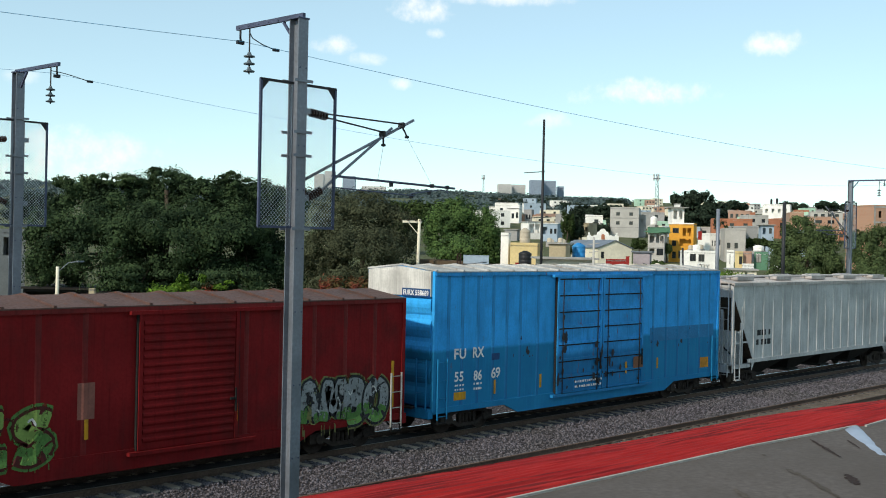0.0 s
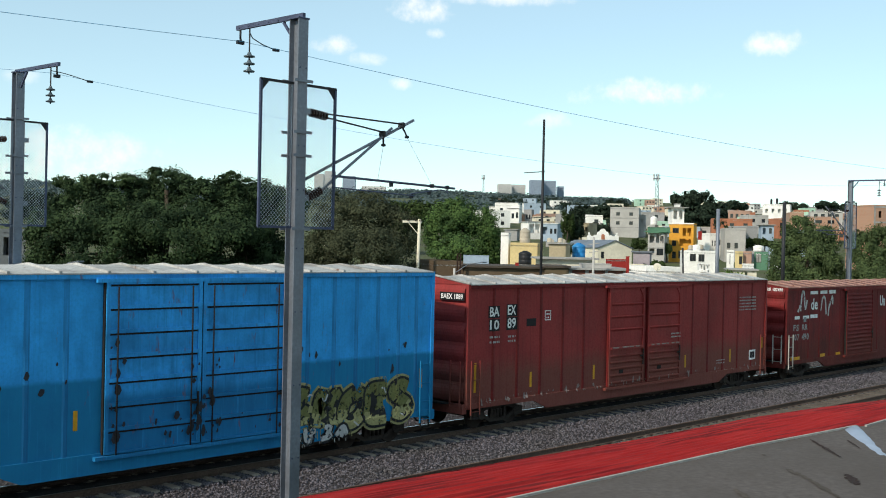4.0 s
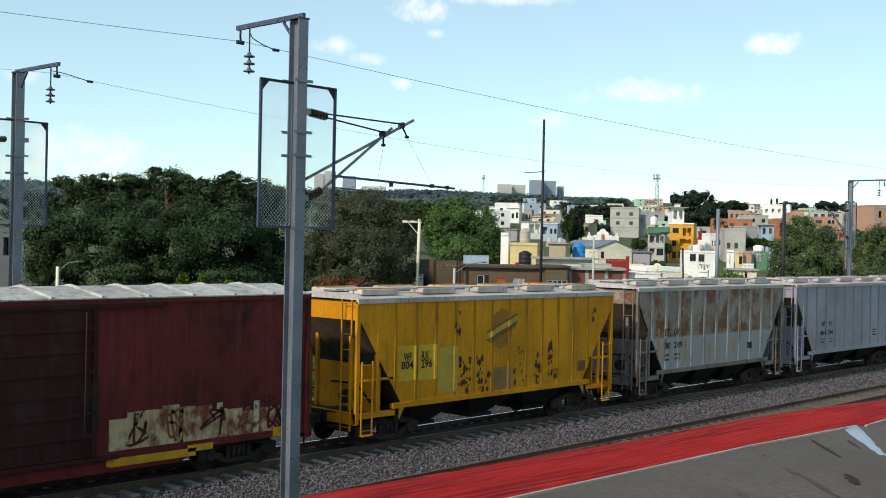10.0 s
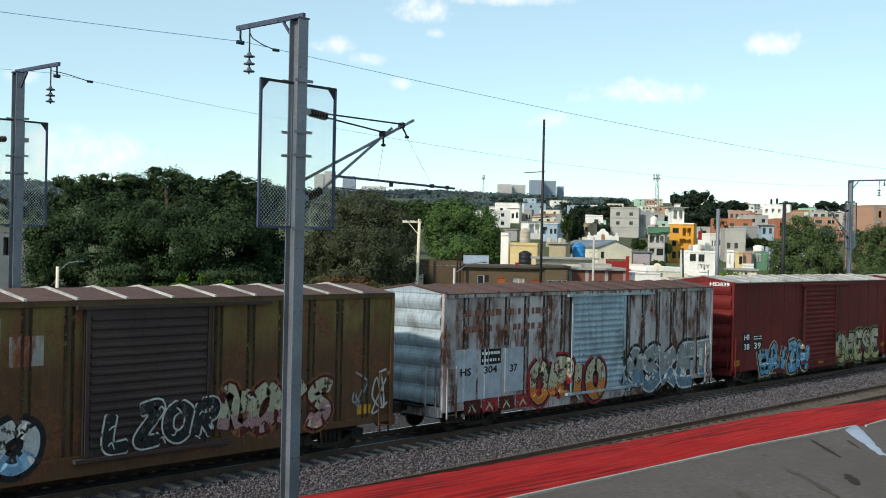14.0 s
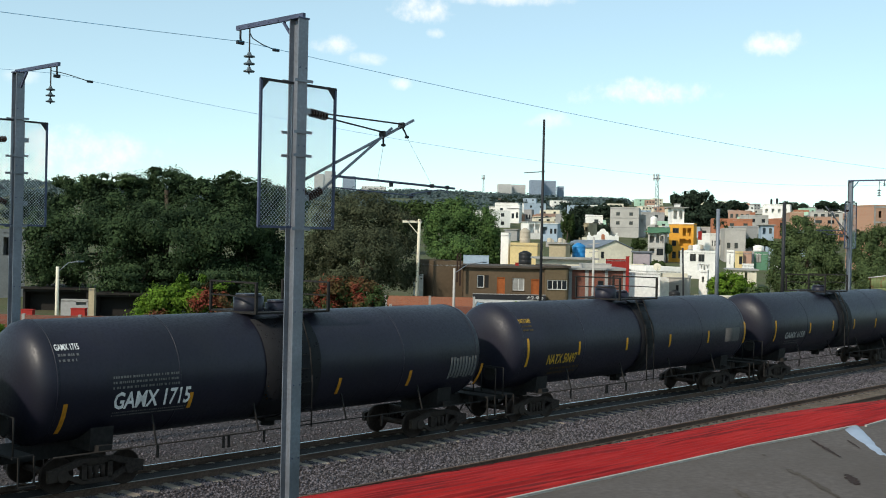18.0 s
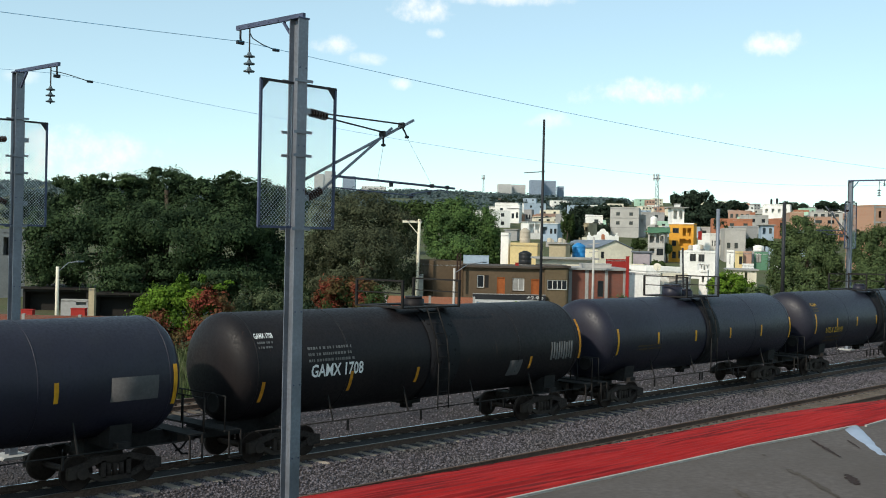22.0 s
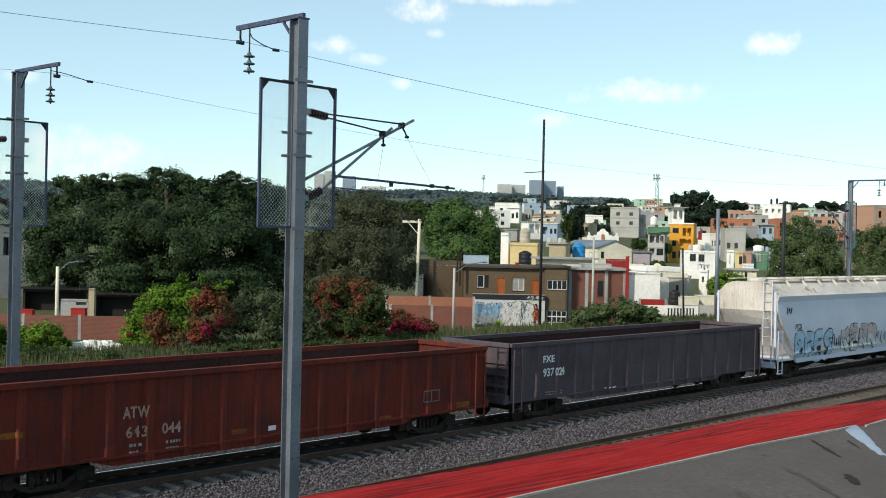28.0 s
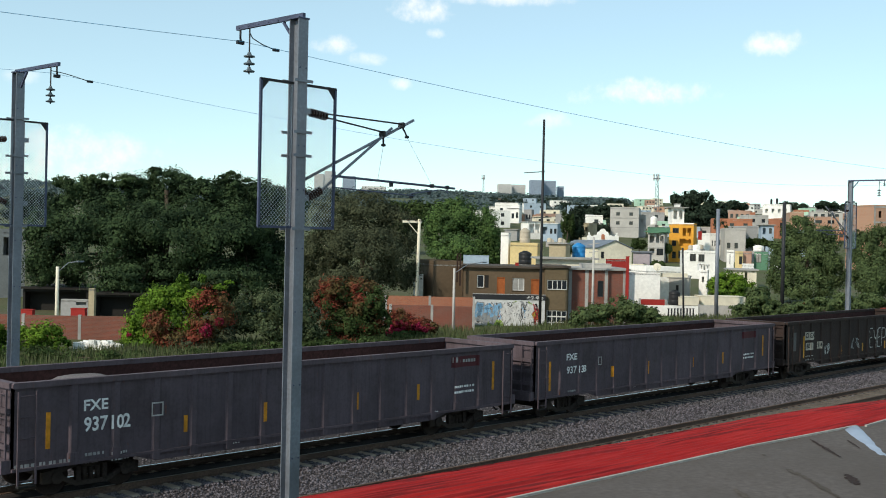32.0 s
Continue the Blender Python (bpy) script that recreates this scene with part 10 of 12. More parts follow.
house("white modern house with dark windows", (123.28, 62.53, 0), 4.88, 10, 1.20, 5.84, "white_plaster", [(-1.3, -0.41, 4.23, 5.33, 'win2'), (-0.03, 0.86, 4.18, 5.29, 'win2')], -10, parapet=0.3)
house("white house end with a slit window", (128.32, 60.06, 0), 1.06, 1.8, 1.26, 6.01, "white_plaster", [(-0.09, 0.03, 3.86, 5.41, 'win')], -14, parapet=0.3)
house("grey bare concrete two-storey house", (192.90, 90.58, 0), 2.52, 10, 3.20, 11.24, "grey_plaster", [], 10)
house("pale grey house with scrawled letters", (186.86, 91.18, 0), 4.25, 10, 3.09, 10.61, "block_plaster", [(-1.65, -0.94, 6.36, 7.54, 'win'), (-0.12, 0.59, 6.36, 7.54, 'win')], -8)
house("white and grey house with slit windows", (192.35, 98.48, 0), 3.35, 5.8, 2.60, 9.58, "white_plaster", [(-1.23, -0.97, 6.77, 7.99, 'win'), (-0.62, -0.35, 6.77, 7.99, 'win'), (0.26, 0.97, 7.01, 8.23, 'win')], 14)
house("pale blue house with flat roof", (213.71, 97.61, 0), 2.78, 6.7, 4.40, 11.89, "blueh_plaster", [(-1.11, -0.46, 9.81, 11.24, 'void'), (0.28, 0.93, 9.94, 11.24, 'win')], -10, overhang=0.5)
house("narrow yellow plastered town house", (154.94, 72.58, 0), 0.78, 1.4, 1.84, 5.84, "yellowwall_plaster", [(-0.36, 0.32, 3.54, 4.94, 'win')], 14)
house("narrow reddish brown town house", (156.62, 72.25, 0), 1.44, 1.9, 1.85, 5.87, "pink_plaster", [], -18)
house("white ground floor below the town houses", (154.97, 71.08, 0), 1.84, 2, 1.89, 3.68, "white_plaster", [], 0)
house("green fronted two-storey town house", (159.20, 70.95, 0), 2.34, 3.1, 1.89, 5.82, "greenw_plaster", [(-0.91, 0.06, 3.9, 5.42, 'pale')], -18, roof=WALLS["white_plaster"])
house("white house behind the green one", (164.63, 70.99, 0), 2.42, 3.2, 1.34, 4.95, "white_plaster", [(-0.38, 0.23, 3.4, 4.33, 'win')], -18)
house("cream low houses behind the bushes", (109.64, 47.81, 0), 3.38, 8, 0.30, 3.37, "cream_plaster", [(-1.21, -0.99, 1.79, 2.84, 'void'), (0.19, 0.51, 1.79, 3.14, 'void')], -10, overhang=0.3)
house("long brick row on the hillside", (256.00, 110.96, 0), 3.62, 8.8, 6.80, 16.40, "hazed_brick", [(-1.24, -0.36, 14.0, 15.2, 'win'), (0.36, 1.24, 14.0, 15.2, 'win')], -10, parapet=0.2)
house("row of bare brick houses", (280.15, 114.40, 0), 8.14, 10, 8.00, 15.98, "hazed_brick", [(-2.39, -0.55, 14.06, 15.02, 'win'), (0.95, 2.79, 14.06, 15.02, 'win')], -10, parapet=0.2, cols=[-2.5, 2.0])
house("white low row behind the brick houses", (304.64, 124.83, 0), 9.38, 8, 9.47, 18.32, "block_plaster", [(-3.64, -2.51, 16.77, 17.63, 'win'), (-1.59, -0.46, 16.77, 17.63, 'win'), (0.46, 1.59, 16.77, 17.63, 'win'), (2.51, 3.64, 16.77, 17.63, 'win')], -14, parapet=0.2)
house("tall bare brick house block", (177.30, 56.03, 0), 4.87, 8.4, 2.20, 14.77, "hazed_brick", [(-1.4, -0.81, 12.41, 13.64, 'void')], 14, parapet=0.2, bands=2, cols=[-2.2, 0.2])
house("beige house on the hillside", (354.77, 181.04, 0), 8.23, 10, 12.54, 20.73, "pink_plaster", [(-3.37, -2.33, 18.0, 19.47, 'win'), (-1.47, -0.43, 18.0, 19.47, 'win'), (0.43, 1.47, 18.0, 19.47, 'win'), (2.33, 3.37, 18.0, 19.47, 'win')], -18, parapet=0.2)
house("mint green small house", (337.14, 170.60, 0), 3.23, 4.3, 12.24, 17.83, "mint_plaster", [(-1.03, -0.44, 16.23, 17.03, 'win')], -18, parapet=0.2)
house("small terracotta coloured house", (335.20, 165.36, 0), 1.68, 4.1, 12.39, 19.34, "terracotta_plaster", [], -10, parapet=0.2)
house("white house on the hilltop", (391.97, 185.20, 0), 10.57, 10, 15.60, 24.52, "white_plaster", [(-4.11, -3.14, 21.15, 22.72, 'void'), (-1.69, -0.73, 21.15, 22.72, 'void'), (0.73, 1.69, 21.15, 22.72, 'void'), (3.14, 4.11, 21.15, 22.72, 'void')], -20, parapet=0.3)
house("white hillside house with windows", (297.39, 242.46, 0), 4.38, 9, 12.84, 19.76, "white_plaster", [(-0.63, 0.31, 15.98, 17.87, 'win'), (0.94, 1.88, 16.19, 18.29, 'win')], -10, trim=M_FRAMED)
house("small white hillside house", (337.85, 287.06, 0), 3.10, 5.4, 16.01, 22.25, "white_plaster", [(-1.07, -0.31, 19.37, 21.05, 'win'), (0.31, 1.07, 19.37, 21.05, 'win')], -14)
house("grey unfinished concrete block house", (278.99, 232.84, 0), 2.30, 4.0, 10.42, 18.01, "grey_plaster", [], -14)
house("grey house with terraces", (308.85, 244.84, 0), 3.03, 3.6, 11.39, 19.77, "grey_plaster", [(-0.63, -0.01, 16.12, 17.84, 'win'), (0.49, 1.11, 16.12, 17.84, 'win')], -20)
house("grey stepped house on hillside", (204.26, 166.30, 0), 3.31, 8.0, 5.19, 10.14, "grey_plaster", [(-1.23, -0.48, 8.49, 9.39, 'void')], -10, overhang=0.3)
house("white framed terrace house", (216.36, 168.01, 0), 3.70, 6.3, 5.27, 12.55, "white_plaster", [(-1.46, -0.11, 9.45, 11.93, 'void'), (0.22, 1.57, 9.45, 11.93, 'void')], 14, overhang=0.3)
house("light blue grey house with windows", (211.16, 158.93, 0), 4.58, 5.4, 5.41, 12.01, "blueh_plaster", [(-1.73, -0.5, 9.16, 11.11, 'void'), (0.28, 0.95, 9.31, 10.66, 'win'), (1.4, 2.06, 9.31, 10.66, 'win')], -20, overhang=0.3, roof=WALLS["white_plaster"])
house("brown low house under the chapel", (201.37, 140.11, 0), 3.95, 4.7, 5.60, 11.94, "tan_plaster", [(-1.25, -0.62, 9.84, 10.96, 'void'), (0.0, 0.62, 9.84, 10.96, 'void')], -20, parapet=0.2)
house("white house wall behind trees", (97.49, 119.44, 0), 1.92, 3.3, 1.77, 6.73, "white_plaster", [(-0.68, -0.27, 5.4, 6.35, 'win'), (0.14, 0.68, 5.4, 6.35, 'win')], -14)
house("white utility hut beside the leaning pole", (47.27, 47.19, 0), 0.88, 2, -1.44, 3.18, "white_plaster", [(-0.23, -0.08, 2.45, 2.77, 'void')], 0)
# white walls drawn in grey plaster to put them in shade
house("white and blue house beyond the big tree, greyed for shade", (27.48, 88.89, 0), 5.25, 10, -3.09, 6.64, "grey_plaster", [(0.32, 0.97, 3.87, 5.76, 'void'), (1.21, 2.27, 3.99, 5.87, 'win')], 40, roof=M_CONC)
# sheds coloured near black to stand in for the big tree's shade
house("long shed behind the brick wall, blackened for tree shade", (25.42, 61.78, 0), 4.70, 6, -2.29, 1.04, "shed_shade_and_shutter", [(-2.15, 2.15, -1.56, 0.84, 'void')], 0, overhang=0.2, roof=WALLS["shed_shade_and_shutter"])
house("open shed under the big tree, blackened for its shade", (24.53, 71.52, 0), 6.03, 8, -2.93, 1.12, "shed_shade_and_shutter", [(-2.81, 2.81, -2.15, 0.86, 'void')], 0, overhang=0.3, roof=WALLS["shed_shade_and_shutter"])
# white wall given a grey colour for the shade it stands in
house("white rendered wall, greyed for the shade", (21.63, 62.90, 0), 2.30, 0.6, -2.21, 0.67, "grey_plaster", [(0.14, 1.01, 0.19, 0.53, 'void')], 0, parapet=0.1)
house("pale cream gate pillar block", (20.54, 58.22, 0), 0.46, 0.5, -1.83, 1.80, "tan_plaster", [], 0, parapet=0.05)
house("pale blue hillside house", (218.64, 92.32, 0), 3.84, 5.0, 4.40, 10.88, "blueh_plaster", [], -18)
house("cream low wall house", (91.44, 52.66, 0), 1.99, 2.3, 0.09, 4.03, "cream_plaster", [], -20)
house("cream house behind the white one", (82.81, 54.57, 0), 1.96, 3.3, -0.10, 4.84, "cream_plaster", [(-0.59, -0.2, 3.69, 4.37, 'win')], -14)
house("far apartment tower on the ridge", (1348.48, 1578.99, 0), 16.79, 25, 86.73, 130.80, "whitetower_plaster", [(-6.43, -4.59, 125.34, 127.65, 'void'), (-2.75, -0.92, 125.34, 127.65, 'void'), (0.92, 2.75, 125.34, 127.65, 'void'), (4.59, 6.43, 125.34, 127.65, 'void'), (-6.43, -4.59, 119.39, 121.7, 'void'), (-2.75, -0.92, 119.39, 121.7, 'void'), (0.92, 2.75, 119.39, 121.7, 'void'), (4.59, 6.43, 119.39, 121.7, 'void'), (-6.43, -4.59, 113.44, 115.75, 'void'), (-2.75, -0.92, 113.44, 115.75, 'void'), (0.92, 2.75, 113.44, 115.75, 'void'), (4.59, 6.43, 113.44, 115.75, 'void'), (-6.43, -4.59, 107.5, 109.81, 'void'), (-2.75, -0.92, 107.5, 109.81, 'void'), (0.92, 2.75, 107.5, 109.81, 'void'), (4.59, 6.43, 107.5, 109.81, 'void'), (-6.43, -4.59, 101.55, 103.86, 'void'), (-2.75, -0.92, 101.55, 103.86, 'void'), (0.92, 2.75, 101.55, 103.86, 'void'), (4.59, 6.43, 101.55, 103.86, 'void'), (-6.43, -4.59, 95.6, 97.91, 'void'), (-2.75, -0.92, 95.6, 97.91, 'void'), (0.92, 2.75, 95.6, 97.91, 'void'), (4.59, 6.43, 95.6, 97.91, 'void')], 0, parapet=1.0, name="apartment_tower")
house("far apartment tower on the ridge", (1395.14, 1602.32, 0), 19.34, 25, 89.08, 139.57, "whitetower_plaster", [(-7.52, -5.37, 133.98, 136.35, 'void'), (-3.22, -1.07, 133.98, 136.35, 'void'), (1.07, 3.22, 133.98, 136.35, 'void'), (5.37, 7.52, 133.98, 136.35, 'void'), (-7.52, -5.37, 127.0, 129.36, 'void'), (-3.22, -1.07, 127.0, 129.36, 'void'), (1.07, 3.22, 127.0, 129.36, 'void'), (5.37, 7.52, 127.0, 129.36, 'void'), (-7.52, -5.37, 120.02, 122.38, 'void'), (-3.22, -1.07, 120.02, 122.38, 'void'), (1.07, 3.22, 120.02, 122.38, 'void'), (5.37, 7.52, 120.02, 122.38, 'void'), (-7.52, -5.37, 113.03, 115.4, 'void'), (-3.22, -1.07, 113.03, 115.4, 'void'), (1.07, 3.22, 113.03, 115.4, 'void'), (5.37, 7.52, 113.03, 115.4, 'void'), (-7.52, -5.37, 106.05, 108.41, 'void'), (-3.22, -1.07, 106.05, 108.41, 'void'), (1.07, 3.22, 106.05, 108.41, 'void'), (5.37, 7.52, 106.05, 108.41, 'void'), (-7.52, -5.37, 99.06, 101.43, 'void'), (-3.22, -1.07, 99.06, 101.43, 'void'), (1.07, 3.22, 99.06, 101.43, 'void'), (5.37, 7.52, 99.06, 101.43, 'void')], 0, parapet=1.0, name="apartment_tower")
house("far apartment tower on the ridge", (1386.47, 1538.31, 0), 23.09, 25, 87.91, 127.78, "bluetower_plaster", [(-9.18, -6.56, 122.33, 124.63, 'void'), (-3.94, -1.31, 122.33, 124.63, 'void'), (1.31, 3.94, 122.33, 124.63, 'void'), (6.56, 9.18, 122.33, 124.63, 'void'), (-9.18, -6.56, 117.08, 119.39, 'void'), (-3.94, -1.31, 117.08, 119.39, 'void'), (1.31, 3.94, 117.08, 119.39, 'void'), (6.56, 9.18, 117.08, 119.39, 'void'), (-9.18, -6.56, 111.83, 114.14, 'void'), (-3.94, -1.31, 111.83, 114.14, 'void'), (1.31, 3.94, 111.83, 114.14, 'void'), (6.56, 9.18, 111.83, 114.14, 'void'), (-9.18, -6.56, 106.58, 108.89, 'void'), (-3.94, -1.31, 106.58, 108.89, 'void'), (1.31, 3.94, 106.58, 108.89, 'void'), (6.56, 9.18, 106.58, 108.89, 'void'), (-9.18, -6.56, 101.34, 103.64, 'void'), (-3.94, -1.31, 101.34, 103.64, 'void'), (1.31, 3.94, 101.34, 103.64, 'void'), (6.56, 9.18, 101.34, 103.64, 'void'), (-9.18, -6.56, 96.09, 98.4, 'void'), (-3.94, -1.31, 96.09, 98.4, 'void'), (1.31, 3.94, 96.09, 98.4, 'void'), (6.56, 9.18, 96.09, 98.4, 'void')], 0, parapet=1.0, name="apartment_tower")
house("far apartment tower on the ridge", (1349.28, 1431.54, 0), 41.98, 25, 82.95, 104.94, "whitetower_plaster", [(-17.49, -12.49, 99.74, 101.94, 'void'), (-7.5, -2.5, 99.74, 101.94, 'void'), (2.5, 7.5, 99.74, 101.94, 'void'), (12.49, 17.49, 99.74, 101.94, 'void'), (-17.49, -12.49, 96.94, 99.14, 'void'), (-7.5, -2.5, 96.94, 99.14, 'void'), (2.5, 7.5, 96.94, 99.14, 'void'), (12.49, 17.49, 96.94, 99.14, 'void'), (-17.49, -12.49, 94.14, 96.34, 'void'), (-7.5, -2.5, 94.14, 96.34, 'void'), (2.5, 7.5, 94.14, 96.34, 'void'), (12.49, 17.49, 94.14, 96.34, 'void'), (-17.49, -12.49, 91.34, 93.54, 'void'), (-7.5, -2.5, 91.34, 93.54, 'void'), (2.5, 7.5, 91.34, 93.54, 'void'), (12.49, 17.49, 91.34, 93.54, 'void'), (-17.49, -12.49, 88.54, 90.74, 'void'), (-7.5, -2.5, 88.54, 90.74, 'void'), (2.5, 7.5, 88.54, 90.74, 'void'), (12.49, 17.49, 88.54, 90.74, 'void')], 0, parapet=1.0, name="apartment_tower")
house("far apartment tower on the ridge", (1507.53, 1262.18, 0), 23.99, 25, 87.89, 113.87, "whitetower_plaster", [(-9.62, -6.87, 108.67, 110.87, 'void'), (-4.12, -1.37, 108.67, 110.87, 'void'), (1.37, 4.12, 108.67, 110.87, 'void'), (6.87, 9.62, 108.67, 110.87, 'void'), (-9.62, -6.87, 105.07, 107.27, 'void'), (-4.12, -1.37, 105.07, 107.27, 'void'), (1.37, 4.12, 105.07, 107.27, 'void'), (6.87, 9.62, 105.07, 107.27, 'void'), (-9.62, -6.87, 101.48, 103.68, 'void'), (-4.12, -1.37, 101.48, 103.68, 'void'), (1.37, 4.12, 101.48, 103.68, 'void'), (6.87, 9.62, 101.48, 103.68, 'void'), (-9.62, -6.87, 97.88, 100.08, 'void'), (-4.12, -1.37, 97.88, 100.08, 'void'), (1.37, 4.12, 97.88, 100.08, 'void'), (6.87, 9.62, 97.88, 100.08, 'void'), (-9.62, -6.87, 94.28, 96.48, 'void'), (-4.12, -1.37, 94.28, 96.48, 'void'), (1.37, 4.12, 94.28, 96.48, 'void'), (6.87, 9.62, 94.28, 96.48, 'void')], 0, parapet=1.0, name="apartment_tower")
house("far apartment tower on the ridge", (1540.11, 1256.61, 0), 24.23, 25, 89.24, 114.48, "whitetower_plaster", [(-9.72, -6.94, 109.23, 111.45, 'void'), (-4.16, -1.39, 109.23, 111.45, 'void'), (1.39, 4.16, 109.23, 111.45, 'void'), (6.94, 9.72, 109.23, 111.45, 'void'), (-9.72, -6.94, 105.79, 108.02, 'void'), (-4.16, -1.39, 105.79, 108.02, 'void'), (1.39, 4.16, 105.79, 108.02, 'void'), (6.94, 9.72, 105.79, 108.02, 'void'), (-9.72, -6.94, 102.36, 104.58, 'void'), (-4.16, -1.39, 102.36, 104.58, 'void'), (1.39, 4.16, 102.36, 104.58, 'void'), (6.94, 9.72, 102.36, 104.58, 'void'), (-9.72, -6.94, 98.93, 101.15, 'void'), (-4.16, -1.39, 98.93, 101.15, 'void'), (1.39, 4.16, 98.93, 101.15, 'void'), (6.94, 9.72, 98.93, 101.15, 'void'), (-9.72, -6.94, 95.5, 97.72, 'void'), (-4.16, -1.39, 95.5, 97.72, 'void'), (1.39, 4.16, 95.5, 97.72, 'void'), (6.94, 9.72, 95.5, 97.72, 'void')], 0, parapet=1.0, name="apartment_tower")
house("far apartment tower on the ridge", (1467.71, 1158.30, 0), 22.79, 25, 83.05, 116.28, "bluetower_plaster", [(-9.14, -6.53, 111.34, 113.43, 'void'), (-3.92, -1.31, 111.34, 113.43, 'void'), (1.31, 3.92, 111.34, 113.43, 'void'), (6.53, 9.14, 111.34, 113.43, 'void'), (-9.14, -6.53, 107.07, 109.16, 'void'), (-3.92, -1.31, 107.07, 109.16, 'void'), (1.31, 3.92, 107.07, 109.16, 'void'), (6.53, 9.14, 107.07, 109.16, 'void'), (-9.14, -6.53, 102.79, 104.88, 'void'), (-3.92, -1.31, 102.79, 104.88, 'void'), (1.31, 3.92, 102.79, 104.88, 'void'), (6.53, 9.14, 102.79, 104.88, 'void'), (-9.14, -6.53, 98.52, 100.61, 'void'), (-3.92, -1.31, 98.52, 100.61, 'void'), (1.31, 3.92, 98.52, 100.61, 'void'), (6.53, 9.14, 98.52, 100.61, 'void'), (-9.14, -6.53, 94.25, 96.34, 'void'), (-3.92, -1.31, 94.25, 96.34, 'void'), (1.31, 3.92, 94.25, 96.34, 'void'), (6.53, 9.14, 94.25, 96.34, 'void'), (-9.14, -6.53, 89.98, 92.06, 'void'), (-3.92, -1.31, 89.98, 92.06, 'void'), (1.31, 3.92, 89.98, 92.06, 'void'), (6.53, 9.14, 89.98, 92.06, 'void')], 0, parapet=1.0, name="apartment_tower")
house("far apartment tower on the ridge", (1498.84, 1154.28, 0), 20.15, 25, 84.34, 116.96, "bluetower_plaster", [(-7.98, -5.7, 111.97, 114.08, 'void'), (-3.42, -1.14, 111.97, 114.08, 'void'), (1.14, 3.42, 111.97, 114.08, 'void'), (5.7, 7.98, 111.97, 114.08, 'void'), (-7.98, -5.7, 107.81, 109.92, 'void'), (-3.42, -1.14, 107.81, 109.92, 'void'), (1.14, 3.42, 107.81, 109.92, 'void'), (5.7, 7.98, 107.81, 109.92, 'void'), (-7.98, -5.7, 103.65, 105.76, 'void'), (-3.42, -1.14, 103.65, 105.76, 'void'), (1.14, 3.42, 103.65, 105.76, 'void'), (5.7, 7.98, 103.65, 105.76, 'void'), (-7.98, -5.7, 99.49, 101.61, 'void'), (-3.42, -1.14, 99.49, 101.61, 'void'), (1.14, 3.42, 99.49, 101.61, 'void'), (5.7, 7.98, 99.49, 101.61, 'void'), (-7.98, -5.7, 95.34, 97.45, 'void'), (-3.42, -1.14, 95.34, 97.45, 'void'), (1.14, 3.42, 95.34, 97.45, 'void'), (5.7, 7.98, 95.34, 97.45, 'void'), (-7.98, -5.7, 91.18, 93.29, 'void'), (-3.42, -1.14, 91.18, 93.29, 'void'), (1.14, 3.42, 91.18, 93.29, 'void'), (5.7, 7.98, 91.18, 93.29, 'void')], 0, parapet=1.0, name="apartment_tower")
house("far apartment tower on the ridge", (1535.38, 1159.10, 0), 10.72, 25, 85.96, 109.34, "bluetower_plaster", [(-3.84, -2.74, 104.27, 106.42, 'void'), (-1.64, -0.55, 104.27, 106.42, 'void'), (0.55, 1.64, 104.27, 106.42, 'void'), (2.74, 3.84, 104.27, 106.42, 'void'), (-3.84, -2.74, 100.38, 102.52, 'void'), (-1.64, -0.55, 100.38, 102.52, 'void'), (0.55, 1.64, 100.38, 102.52, 'void'), (2.74, 3.84, 100.38, 102.52, 'void'), (-3.84, -2.74, 96.48, 98.62, 'void'), (-1.64, -0.55, 96.48, 98.62, 'void'), (0.55, 1.64, 96.48, 98.62, 'void'), (2.74, 3.84, 96.48, 98.62, 'void'), (-3.84, -2.74, 92.58, 94.72, 'void'), (-1.64, -0.55, 92.58, 94.72, 'void'), (0.55, 1.64, 92.58, 94.72, 'void'), (2.74, 3.84, 92.58, 94.72, 'void')], 0, parapet=1.0, name="apartment_tower")

# ---- trees and shrubs ----

def hillside():
    """Small houses that climb the hill behind the town, each with its own wall colour."""
    rng = random.Random(11)
    keys = ["grey_plaster", "grey_plaster", "block_plaster", "cream_plaster", "pink_plaster", "hazed_brick", "white_plaster", "tan_plaster", "mint_plaster", "terracotta_plaster", "blueh_plaster", "white_plaster"]
    for k in range(110):
        d = 330 + 700 * (k / 110) ** 1.3 + rng.uniform(-14, 14)
        l = d * rng.uniform(0.045, 0.42)
        x, y = EYE[0] + FWD.x * d + SIDE.x * l, EYE[1] + FWD.y * d + SIDE.y * l
        g = ground_z(x, y)
        w, h = rng.uniform(6, 12), rng.choice((3.0, 3.2, 5.8, 6.2))
        holes = []
        n = rng.choice((2, 3))
        for fl in range(1 if h < 4 else 2):
            for i in range(n):
                cx = -w / 2 + w * (i + 0.5) / n
                holes.append((cx - 0.6, cx + 0.6, g + 0.9 + fl * 2.8, g + 2.1 + fl * 2.8, "win"))
        house("small hillside house among trees", (x, y, 0), w, rng.uniform(6, 9), g - 3.0, g + h, rng.choice(keys), holes, rng.uniform(-18, 18))


hillside()


